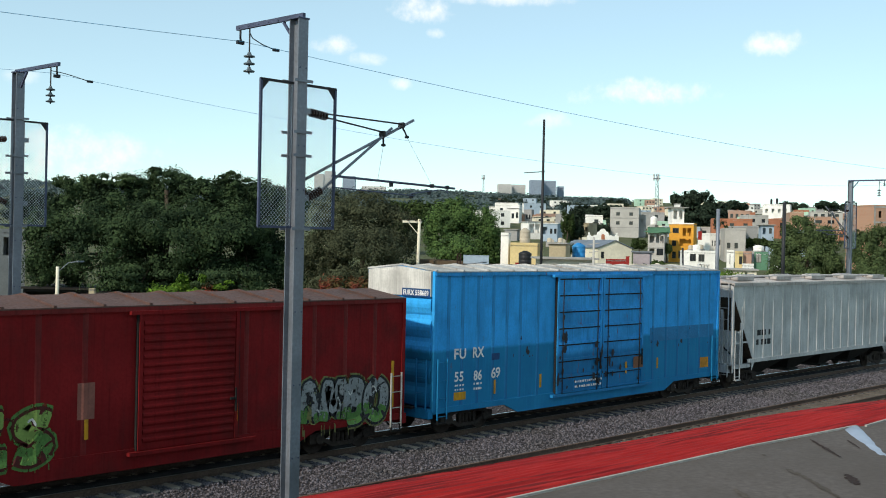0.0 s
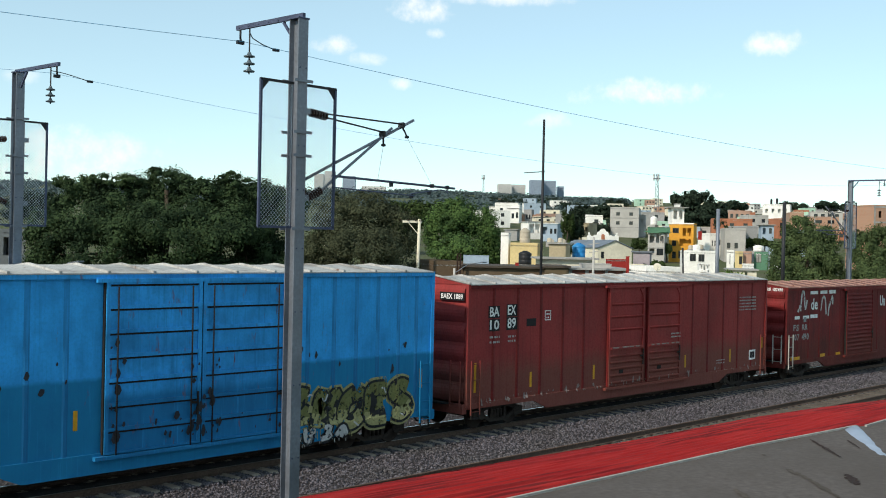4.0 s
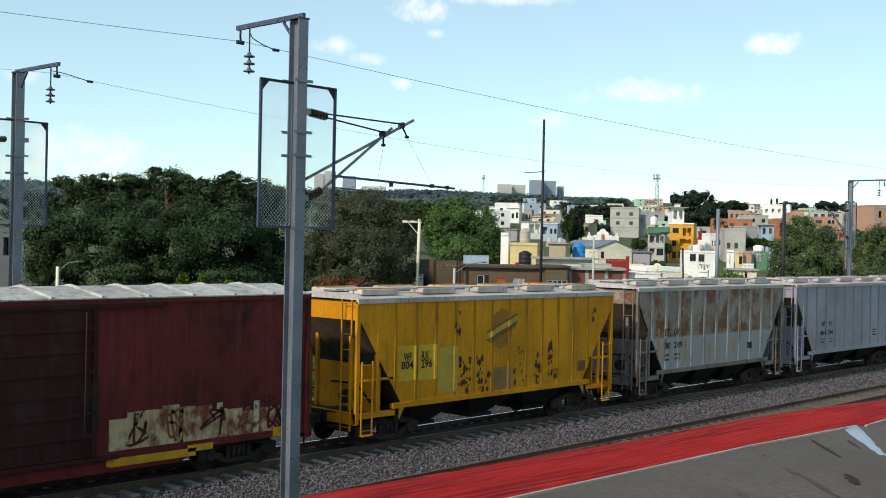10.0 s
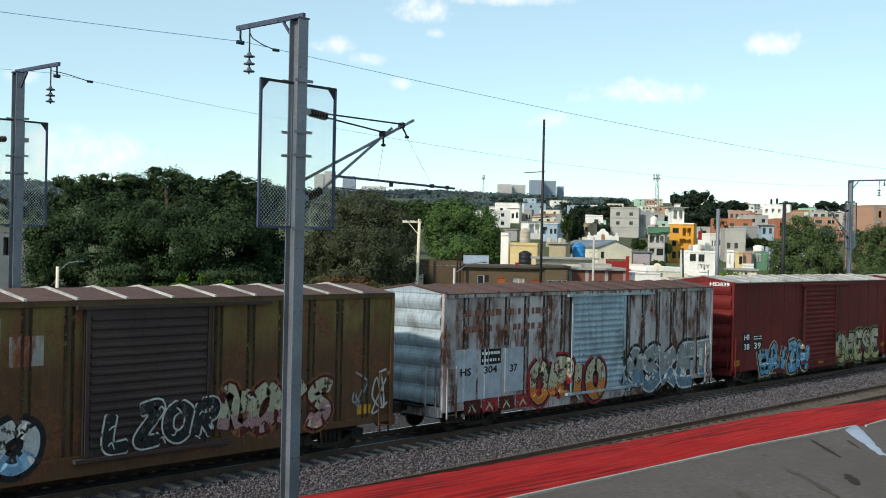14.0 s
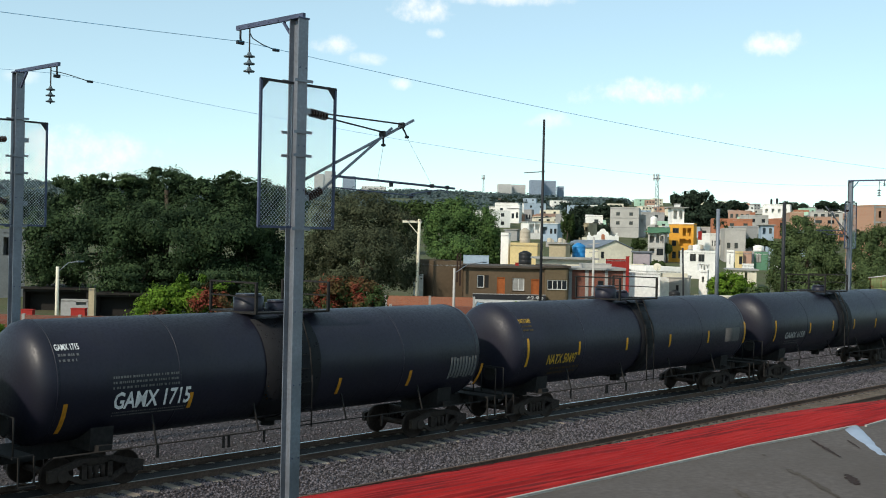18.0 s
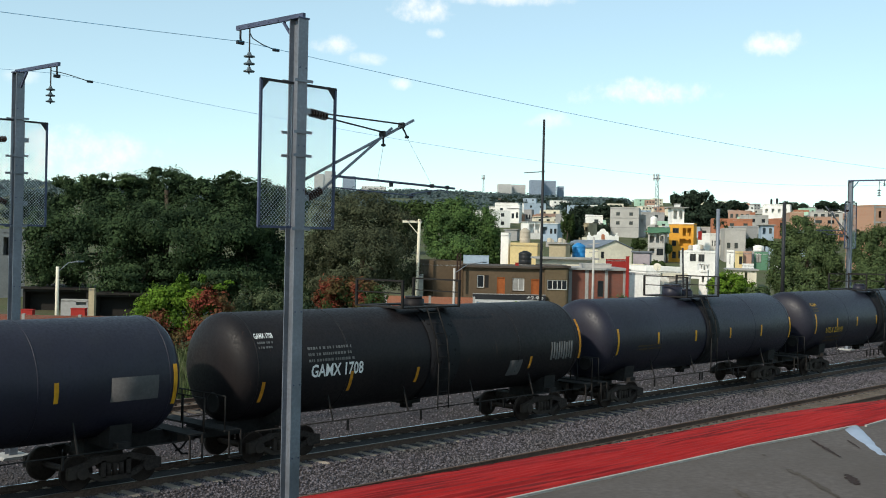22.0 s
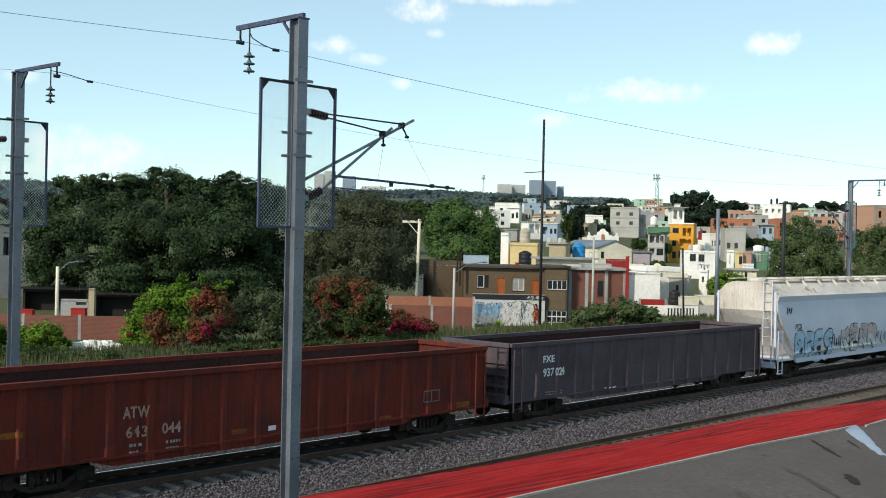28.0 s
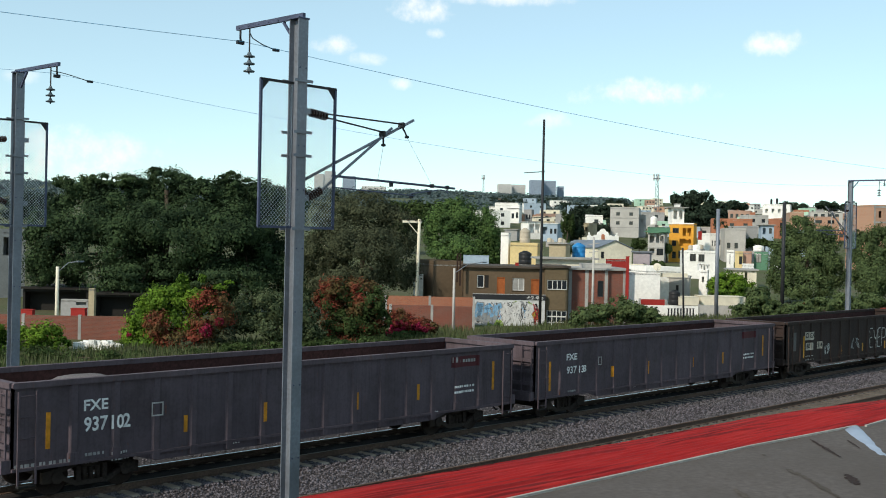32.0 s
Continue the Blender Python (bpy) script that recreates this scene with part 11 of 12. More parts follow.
def far_woods():
    """Woods that cover the ridge behind the town: clumps of leaves over the ground, thicker towards the crest."""
    rng = np.random.default_rng(77)
    blobs = []
    for k in range(1300):
        d = 700 + 1580 * rng.random() ** 0.9
        q = rng.uniform(-0.46, 0.16)
        l = d * q
        x, y = EYE[0] + FWD.x * d + SIDE.x * l, EYE[1] + FWD.y * d + SIDE.y * l
        if noise.noise((d * 0.006, l * 0.006, 8.0)) < -0.2:
            continue
        r = rng.uniform(5, 9) * (0.7 + d / 2600)
        blobs.append((x, y, ground_z(x, y), r * 1.4, r * 1.4, r * rng.uniform(0.4, 0.65)))
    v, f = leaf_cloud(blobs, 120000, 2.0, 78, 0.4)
    tagged(new("far_woods", fast_mesh("far_woods", v, f, L_WOODS)), "blue green woods along the far ridge, tinted for haze", "woods", kind="stuff")


far_woods()

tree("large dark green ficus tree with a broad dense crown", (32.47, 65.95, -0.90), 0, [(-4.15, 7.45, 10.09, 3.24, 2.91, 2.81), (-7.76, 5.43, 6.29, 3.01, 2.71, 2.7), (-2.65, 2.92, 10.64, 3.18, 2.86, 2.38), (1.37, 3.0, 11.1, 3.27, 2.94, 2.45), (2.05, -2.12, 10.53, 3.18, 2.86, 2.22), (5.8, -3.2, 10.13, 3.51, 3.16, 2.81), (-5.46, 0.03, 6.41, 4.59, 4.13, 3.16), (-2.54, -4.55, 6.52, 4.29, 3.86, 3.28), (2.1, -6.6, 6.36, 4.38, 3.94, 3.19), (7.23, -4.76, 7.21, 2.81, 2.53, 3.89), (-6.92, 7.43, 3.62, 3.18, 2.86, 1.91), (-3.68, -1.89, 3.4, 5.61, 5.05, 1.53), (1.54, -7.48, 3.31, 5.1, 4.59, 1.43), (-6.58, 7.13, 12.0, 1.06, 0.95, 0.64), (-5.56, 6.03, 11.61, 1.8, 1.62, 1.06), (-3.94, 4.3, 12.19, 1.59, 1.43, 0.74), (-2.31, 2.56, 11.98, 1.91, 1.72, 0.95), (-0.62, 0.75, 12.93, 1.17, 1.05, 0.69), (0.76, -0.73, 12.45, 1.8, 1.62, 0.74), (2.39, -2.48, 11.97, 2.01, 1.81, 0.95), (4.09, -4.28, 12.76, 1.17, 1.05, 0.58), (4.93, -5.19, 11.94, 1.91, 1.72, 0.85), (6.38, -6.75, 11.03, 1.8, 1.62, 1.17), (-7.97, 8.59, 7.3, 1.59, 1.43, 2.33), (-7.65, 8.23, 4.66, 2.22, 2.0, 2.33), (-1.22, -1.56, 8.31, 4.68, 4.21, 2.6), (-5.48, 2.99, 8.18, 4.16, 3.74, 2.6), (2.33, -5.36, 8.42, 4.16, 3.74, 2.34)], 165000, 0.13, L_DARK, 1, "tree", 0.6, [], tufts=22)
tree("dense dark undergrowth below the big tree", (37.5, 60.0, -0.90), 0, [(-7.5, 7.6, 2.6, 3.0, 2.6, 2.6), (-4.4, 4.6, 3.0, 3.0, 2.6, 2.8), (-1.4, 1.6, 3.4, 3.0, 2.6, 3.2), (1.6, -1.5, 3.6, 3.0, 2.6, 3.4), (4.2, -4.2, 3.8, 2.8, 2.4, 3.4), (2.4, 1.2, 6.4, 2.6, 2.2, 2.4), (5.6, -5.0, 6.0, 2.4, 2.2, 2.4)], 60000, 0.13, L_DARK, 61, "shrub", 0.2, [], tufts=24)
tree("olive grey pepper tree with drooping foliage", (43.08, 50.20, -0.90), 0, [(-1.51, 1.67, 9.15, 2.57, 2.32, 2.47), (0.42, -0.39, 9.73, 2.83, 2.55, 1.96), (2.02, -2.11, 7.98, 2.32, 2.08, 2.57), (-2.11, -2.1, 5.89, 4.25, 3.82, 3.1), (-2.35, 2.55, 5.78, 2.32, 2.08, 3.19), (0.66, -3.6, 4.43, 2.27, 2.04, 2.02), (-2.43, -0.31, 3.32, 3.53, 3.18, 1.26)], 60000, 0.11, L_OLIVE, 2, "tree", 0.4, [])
tree("round tree with fresh green leaves", (75.13, 67.20, 0.41), 0, [(-1.69, 1.84, 7.13, 2.48, 2.23, 3.1), (0.17, -0.15, 8.57, 2.9, 2.61, 2.62), (1.84, -1.94, 6.9, 2.34, 2.11, 3.31), (-1.5, -1.31, 4.78, 4.21, 3.79, 2.31), (-0.78, 0.88, 9.78, 1.52, 1.37, 1.24), (2.48, -2.64, 4.64, 1.66, 1.49, 1.79)], 42000, 0.15, L_BRIGHT, 3, "tree", 0.4, [])
tree("dark green trees behind the crossing pole", (144.56, 142.30, 3.60), 0, [(-2.1, 2.28, 7.27, 4.8, 4.32, 3.12), (1.16, -1.2, 8.81, 4.8, 4.32, 2.88), (4.03, -4.28, 8.06, 3.6, 3.24, 3.6), (-3.35, 3.64, 9.39, 3.0, 2.7, 1.68)], 9000, 0.42, L_MID, 4, "tree", 0.4, [])
tree("broad green tree beside the line", (98.42, 33.45, 0.14), 0, [(-0.55, 0.64, 8.23, 2.24, 2.02, 1.85), (-1.66, 1.82, 6.88, 1.98, 1.78, 2.24), (0.82, -0.83, 6.96, 2.77, 2.49, 2.24), (-0.06, 0.1, 4.95, 3.96, 3.56, 3.3), (-4.16, 1.55, 3.6, 1.69, 1.52, 2.6), (-0.17, -2.72, 3.72, 1.95, 1.75, 2.73), (-2.15, -0.61, 2.03, 3.9, 3.51, 1.95), (-0.79, 0.91, 9.54, 1.06, 0.95, 0.66)], 52000, 0.13, L_LINE, 5, "tree", 0.35, [])
tree("green tree at the far mast", (99.63, 26.29, -0.07), 0, [(-0.73, 0.82, 6.6, 1.92, 1.73, 2.17), (0.58, -0.57, 7.28, 1.92, 1.73, 1.92), (-2.23, -0.52, 3.46, 2.64, 2.38, 2.52), (1.47, -1.54, 5.39, 1.92, 1.73, 3.2), (-1.26, 1.41, 7.86, 0.9, 0.81, 0.9)], 36000, 0.13, L_LINE, 6, "tree", 0.35, [])
tree("dark conifer trees on the hill", (361.17, 203.47, 15.42), 0, [(-5.22, 5.66, 10.06, 2.2, 1.98, 2.2), (-3.39, 3.69, 7.92, 3.52, 3.17, 3.96), (-0.72, 0.84, 10.2, 4.4, 3.96, 3.3), (2.6, -2.73, 8.55, 4.84, 4.35, 4.4), (5.94, -6.32, 5.35, 3.52, 3.17, 3.96), (7.77, -8.29, 3.21, 2.64, 2.37, 3.52), (1.46, -1.54, 3.02, 10.11, 9.1, 4.4)], 11000, 0.7, L_FAR, 7, "tree", 0.35, [])
tree("dark trees on the hilltop", (517.66, 270.42, 23.20), 0, [(-1.47, 1.6, 6.7, 4.2, 3.78, 2.4), (1.81, -1.92, 5.9, 3.6, 3.24, 2.1), (-3.1, 3.34, 5.75, 2.4, 2.16, 2.4)], 1800, 0.9, L_FAR, 8, "tree", 0.35, [])
tree("dark trees on the hilltop", (474.99, 198.89, 19.36), 0, [(-3.23, 3.48, 8.23, 3.64, 3.27, 2.08), (-0.03, 0.04, 7.55, 3.64, 3.27, 2.08), (4.59, -4.9, 7.18, 4.16, 3.74, 1.82)], 1800, 0.8, L_FAR, 9, "tree", 0.35, [])
tree("dark cypress among houses", (195.68, 138.86, 5.70), 0, [(-0.61, 0.68, 6.05, 1.37, 1.24, 4.12), (0.51, -0.51, 6.77, 1.51, 1.36, 3.85), (-0.02, 0.04, 4.01, 2.2, 1.98, 2.47)], 4000, 0.4, L_FAR, 10, "tree", 0.25, [])
tree("trees between hillside houses", (383.43, 267.54, 18.40), 0, [(-1.76, 1.92, 1.9, 7.0, 6.3, 4.0), (2.49, -2.63, 3.04, 5.5, 4.95, 3.5)], 6000, 0.6, L_FAR, 12, "tree", 0.35, [])
tree("dark green trees among the houses", (667.29, 549.77, 38.00), 0, [(-4.97, 5.36, 0.35, 10.79, 9.72, 5.4), (4.86, -5.16, 0.2, 10.79, 9.72, 4.86)], 3500, 0.719640179910045, L_FAR, 100, "tree", 0.25, [])
tree("dark green trees among the houses", (729.07, 630.16, 43.00), 0, [(-4.15, 4.47, 0.5, 9.0, 8.1, 5.0), (4.04, -4.3, 0.25, 9.0, 8.1, 4.5)], 3500, 0.79960019990005, L_FAR, 101, "tree", 0.25, [])
tree("dark green trees among the houses", (723.68, 562.66, 40.50), 0, [(-5.9, 6.35, 1.13, 12.82, 11.54, 5.7), (5.78, -6.14, 1.02, 12.82, 11.54, 5.13)], 3500, 0.7596201899050475, L_FAR, 102, "tree", 0.25, [])
tree("dark green trees among the houses", (618.79, 455.16, 33.00), 0, [(-3.32, 3.58, 0.29, 7.2, 6.48, 4.0), (3.23, -3.44, 0.09, 7.2, 6.48, 3.6)], 3500, 0.63968015992004, L_FAR, 103, "tree", 0.25, [])
tree("dark green trees among the houses", (559.54, 372.08, 28.00), 0, [(-2.9, 3.12, 1.16, 6.3, 5.67, 2.8), (2.84, -3.02, 0.99, 6.3, 5.67, 2.52)], 3500, 0.559720139930035, L_FAR, 104, "tree", 0.25, [])
tree("dark green trees among the houses", (330.62, 206.88, 14.25), 0, [(-1.06, 1.15, 3.14, 2.27, 2.04, 2.52), (1.01, -1.06, 3.0, 2.27, 2.04, 2.27)], 3500, 0.335832083958021, L_FAR, 105, "tree", 0.25, [])
tree("dark green trees among the houses", (317.69, 191.41, 13.08), 0, [(-0.9, 0.98, 2.5, 1.92, 1.73, 2.4), (0.85, -0.89, 2.35, 1.92, 1.73, 2.16)], 3500, 0.31984007996002, L_FAR, 106, "tree", 0.25, [])
tree("dark green trees among the houses", (269.16, 140.81, 9.00), 0, [(-0.66, 0.72, 4.79, 1.39, 1.25, 2.31), (0.61, -0.63, 4.67, 1.39, 1.25, 2.08)], 3500, 0.2638680659670165, L_FAR, 107, "tree", 0.25, [])
tree("dark green trees among the houses", (192.88, 90.59, 3.60), 0, [(-0.67, 0.72, 4.02, 1.44, 1.3, 1.2), (0.64, -0.68, 3.94, 1.44, 1.3, 1.08)], 3500, 0.19190404797601202, L_MID, 108, "tree", 0.25, [])
tree("dark green trees among the houses", (244.97, 166.68, 9.00), 0, [(-0.92, 1.0, 2.38, 1.98, 1.78, 1.98), (0.88, -0.93, 2.27, 1.98, 1.78, 1.78)], 3500, 0.2638680659670165, L_FAR, 109, "tree", 0.25, [])
tree("dark green trees among the houses", (228.54, 169.61, 8.40), 0, [(-0.63, 0.69, 2.09, 1.34, 1.21, 1.92), (0.59, -0.62, 1.97, 1.34, 1.21, 1.73)], 3500, 0.25587206396801604, L_FAR, 110, "tree", 0.25, [])
tree("dark green trees among the houses", (168.02, 102.54, 3.31), 0, [(-0.45, 0.49, 3.53, 0.97, 0.87, 1.15), (0.43, -0.45, 3.44, 0.97, 0.87, 1.03)], 3500, 0.1839080459770115, L_MID, 111, "tree", 0.25, [])
tree("dark green trees among the houses", (223.63, 174.87, 8.40), 0, [(-0.63, 0.68, 1.3, 1.34, 1.21, 1.44), (0.6, -0.63, 1.18, 1.34, 1.21, 1.3)], 3500, 0.25587206396801604, L_FAR, 112, "tree", 0.25, [])
tree("dark green trees among the houses", (301.44, 135.56, 10.17), 0, [(-0.97, 1.06, 4.53, 2.1, 1.89, 1.75), (0.94, -0.99, 4.42, 2.1, 1.89, 1.57)], 3500, 0.2798600699650175, L_FAR, 113, "tree", 0.25, [])
tree("dark green trees among the houses", (110.14, 76.60, 1.60), 0, [(-0.43, 0.46, 4.14, 0.92, 0.83, 0.85), (0.41, -0.43, 4.08, 0.92, 0.83, 0.76)], 3500, 0.16, L_MID, 114, "tree", 0.25, [])
tree("dark green trees among the houses", (141.88, 71.90, 2.17), 0, [(-0.22, 0.24, 1.18, 0.46, 0.41, 0.76), (0.2, -0.21, 1.09, 0.46, 0.41, 0.68)], 3500, 0.16, L_MID, 115, "tree", 0.25, [])
tree("dark green trees among the houses", (101.94, 56.07, 0.86), 0, [(-0.29, 0.32, 2.92, 0.63, 0.57, 0.67), (0.28, -0.3, 2.86, 0.63, 0.57, 0.61)], 3500, 0.16, L_MID, 116, "tree", 0.25, [])
tree("dark green trees among the houses", (542.84, 389.94, 28.00), 0, [(-2.91, 3.15, 0.64, 6.3, 5.67, 4.2), (2.82, -2.99, 0.47, 6.3, 5.67, 3.78)], 3500, 0.559720139930035, L_FAR, 117, "tree", 0.25, [])
tree("dark green trees among the houses", (724.07, 489.00, 38.00), 0, [(-3.0, 3.24, 2.18, 6.48, 5.83, 4.5), (2.9, -3.08, 1.92, 6.48, 5.83, 4.05)], 3500, 0.719640179910045, L_FAR, 118, "tree", 0.25, [])
tree("dark green trees among the houses", (770.04, 586.29, 43.00), 0, [(-5.52, 5.95, -0.27, 11.99, 10.79, 6.0), (5.4, -5.74, -0.43, 11.99, 10.79, 5.4)], 3500, 0.79960019990005, L_FAR, 119, "tree", 0.25, [])
tree("dark green trees among the houses", (395.34, 254.81, 18.40), 0, [(-1.12, 1.22, 2.3, 2.4, 2.16, 2.5), (1.07, -1.13, 2.11, 2.4, 2.16, 2.25)], 3500, 0.399800099950025, L_FAR, 120, "tree", 0.25, [])
tree("dark green trees among the houses", (207.07, 148.63, 6.60), 0, [(-0.5, 0.55, 1.09, 1.04, 0.94, 2.32), (0.45, -0.47, 0.98, 1.04, 0.94, 2.09)], 3500, 0.23188405797101452, L_MID, 121, "tree", 0.25, [])
tree("dark green trees among the houses", (204.26, 93.05, 4.20), 0, [(-0.56, 0.6, 3.56, 1.2, 1.08, 1.0), (0.54, -0.57, 3.47, 1.2, 1.08, 0.9)], 3500, 0.1999000499750125, L_MID, 122, "tree", 0.25, [])
tree("dark green trees among the houses", (196.62, 93.91, 3.90), 0, [(-0.41, 0.45, 4.35, 0.88, 0.79, 0.98), (0.39, -0.41, 4.25, 0.88, 0.79, 0.88)], 3500, 0.19590204897551225, L_MID, 123, "tree", 0.25, [])
tree("dark green trees among the houses", (286.19, 195.83, 11.92), 0, [(-1.78, 1.92, 2.15, 3.87, 3.49, 1.9), (1.74, -1.85, 2.07, 3.87, 3.49, 1.71)], 3500, 0.303848075962019, L_FAR, 124, "tree", 0.25, [])
tree("dark green trees among the houses", (195.01, 97.10, 3.96), 0, [(-0.36, 0.4, 5.45, 0.74, 0.66, 1.97), (0.32, -0.32, 5.35, 0.74, 0.66, 1.77)], 3500, 0.1967016491754123, L_MID, 125, "tree", 0.25, [])
tree("dark green trees among the houses", (284.35, 124.54, 9.00), 0, [(-0.92, 0.99, 4.43, 1.98, 1.78, 1.32), (0.89, -0.94, 4.33, 1.98, 1.78, 1.19)], 3500, 0.2638680659670165, L_FAR, 126, "tree", 0.25, [])
tree("dark green trees among the houses", (266.25, 99.98, 7.20), 0, [(-0.67, 0.73, 7.39, 1.44, 1.3, 1.8), (0.64, -0.67, 7.28, 1.44, 1.3, 1.62)], 3500, 0.23988005997001502, L_MID, 127, "tree", 0.25, [])
tree("dark green trees among the houses", (140.26, 73.64, 2.17), 0, [(-0.32, 0.35, 1.12, 0.68, 0.62, 0.76), (0.3, -0.32, 1.05, 0.68, 0.62, 0.68)], 3500, 0.16, L_MID, 128, "tree", 0.25, [])
tree("dark green trees among the houses", (253.53, 260.09, 13.08), 0, [(-2.22, 2.4, 3.86, 4.8, 4.32, 3.6), (2.15, -2.27, 3.79, 4.8, 4.32, 3.24)], 3500, 0.31984007996002, L_FAR, 129, "tree", 0.25, [])
tree("dark green trees among the houses", (827.21, 671.62, 48.00), 0, [(-9.08, 9.76, 0.9, 19.79, 17.81, 6.6), (8.94, -9.52, 0.92, 19.79, 17.81, 5.94)], 3500, 0.8795602198900551, L_FAR, 130, "tree", 0.25, [])
tree("dark green trees among the houses", (190.42, 137.17, 5.40), 0, [(-0.55, 0.61, 6.21, 1.13, 1.02, 3.24), (0.48, -0.49, 6.11, 1.13, 1.02, 2.91)], 3500, 0.2158920539730135, L_MID, 131, "tree", 0.25, [])
tree("dark green trees among the houses", (631.15, 295.46, 28.00), 0, [(-2.9, 3.12, 5.84, 6.3, 5.67, 2.8), (2.84, -3.02, 5.67, 6.3, 5.67, 2.52)], 3500, 0.559720139930035, L_FAR, 132, "tree", 0.25, [])
tree("dark green trees among the houses", (168.49, 96.17, 3.20), 0, [(-0.32, 0.35, 2.85, 0.68, 0.61, 1.13), (0.3, -0.31, 2.76, 0.68, 0.61, 1.02)], 3500, 0.1807096451774113, L_MID, 133, "tree", 0.25, [])
tree("dark green trees among the houses", (911.55, 874.39, 58.80), 0, [(-10.7, 11.49, -1.72, 23.39, 21.05, 5.2), (10.59, -11.31, -1.71, 23.39, 21.05, 4.68)], 3500, 1.039480259870065, L_FAR, 134, "tree", 0.25, [])
tree("dark green trees among the houses", (947.02, 836.43, 58.80), 0, [(-7.15, 7.68, -0.51, 15.59, 14.03, 4.55), (7.05, -7.52, -0.71, 15.59, 14.03, 4.09)], 3500, 1.039480259870065, L_FAR, 135, "tree", 0.25, [])
tree("dark green trees among the houses", (862.77, 926.59, 58.80), 0, [(-10.7, 11.49, -3.24, 23.39, 21.05, 5.2), (10.59, -11.31, -3.23, 23.39, 21.05, 4.68)], 3500, 1.039480259870065, L_FAR, 136, "tree", 0.25, [])
tree("dark green trees among the houses", (1044.63, 731.93, 58.80), 0, [(-8.93, 9.59, -1.41, 19.49, 17.54, 5.2), (8.82, -9.41, -1.51, 19.49, 17.54, 4.68)], 3500, 1.039480259870065, L_FAR, 137, "tree", 0.25, [])
tree("dark green trees among the houses", (87.09, 71.96, 0.86), 0, [(-0.31, 0.35, 4.71, 0.63, 0.57, 2.25), (0.26, -0.27, 4.65, 0.63, 0.57, 2.02)], 3500, 0.16, L_MID, 138, "tree", 0.25, [])
tree("dark green trees among the houses", (80.19, 64.70, 0.49), 0, [(-0.24, 0.27, 4.09, 0.5, 0.45, 1.4), (0.21, -0.22, 4.03, 0.5, 0.45, 1.26)], 3500, 0.16, L_MID, 139, "tree", 0.25, [])
tree("dark trees on the hillside", (148.15, 314.25, 10.75), 0, [(-1.34, 1.51, 5.05, 5.4, 4.86, 4.68), (2.96, -3.1, 4.64, 4.68, 4.21, 4.68), (-5.01, 5.43, 3.5, 5.4, 4.86, 4.32)], 4500, 0.6, L_FAR, 13, "tree", 0.35, [])
tree("roadside tree behind the near mast", (68.94, 91.39, 0.86), 0, [(-2.15, 2.37, 10.83, 2.25, 2.02, 2.25), (-0.09, 0.15, 9.4, 2.7, 2.43, 3.0)], 7000, 0.24, L_DARK, 14, "tree", 0.35, [])
tree("lime green shrub with magenta bougainvillea", (13.47, 35.02, -0.90), 0, [(-0.47, 0.53, 3.1, 1.56, 1.41, 1.06), (0.62, -0.64, 2.96, 1.28, 1.15, 0.92), (-1.3, 1.41, 1.83, 1.42, 1.28, 1.49), (-0.21, 0.24, 1.51, 1.77, 1.6, 1.21), (-2.02, 2.17, 0.75, 0.85, 0.77, 1.06), (-1.17, 1.25, 0.42, 1.77, 1.6, 0.78), (0.12, -0.1, 4.19, 0.43, 0.38, 0.57), (-0.04, 0.07, 3.75, 0.85, 0.77, 0.5), (0.92, -0.95, 4.49, 0.25, 0.22, 0.32), (1.75, -1.84, 3.95, 0.57, 0.51, 0.18), (2.06, -2.18, 4.25, 0.28, 0.26, 0.14), (0.62, -0.63, 3.49, 0.78, 0.7, 0.43)], 15000, 0.1, L_LIME, 20, "shrub", 0.12, [([(-0.12, -3.0, 1.35, 0.45, 0.42, 0.5), (0.5, -3.4, 1.9, 0.35, 0.31, 0.35), (-2.02, -0.02, 1.95, 0.31, 0.28, 0.35), (-2.84, 1.29, 0.95, 0.17, 0.16, 0.17)], 900, 0.07, L_MAGENTA, "flower_mass"), ([(0.75, -2.2, 2.35, 1.55, 1.4, 1.5), (-1.9, -0.6, 1.7, 0.8, 0.75, 0.9), (0.06, -1.23, 0.72, 2.1, 1.89, 0.91), (-0.78, -0.03, 0.74, 1.41, 1.27, 0.91), (-1.9, 0.28, 1.68, 0.56, 0.5, 0.7)], 9000, 0.09, L_RED, "dry_foliage"), ([(1.25, -2.8, 1.13, 0.98, 0.88, 1.05), (-0.29, -1.15, 0.38, 2.45, 2.2, 0.56)], 2500, 0.1, L_OLIVE, "olive_foliage")])
tree("rounded grey green leafy shrub", (18.89, 32.14, -0.90), 0, [(-1.52, 1.64, 2.18, 1.31, 1.18, 1.31), (-0.28, 0.31, 2.59, 1.53, 1.38, 1.24), (1.1, -1.16, 2.08, 1.39, 1.25, 1.39), (-0.51, 0.55, 1.12, 2.55, 2.3, 1.02), (1.49, -1.58, 1.0, 1.09, 0.99, 0.8)], 15000, 0.1, L_GREY, 21, "shrub", 0.1, [])
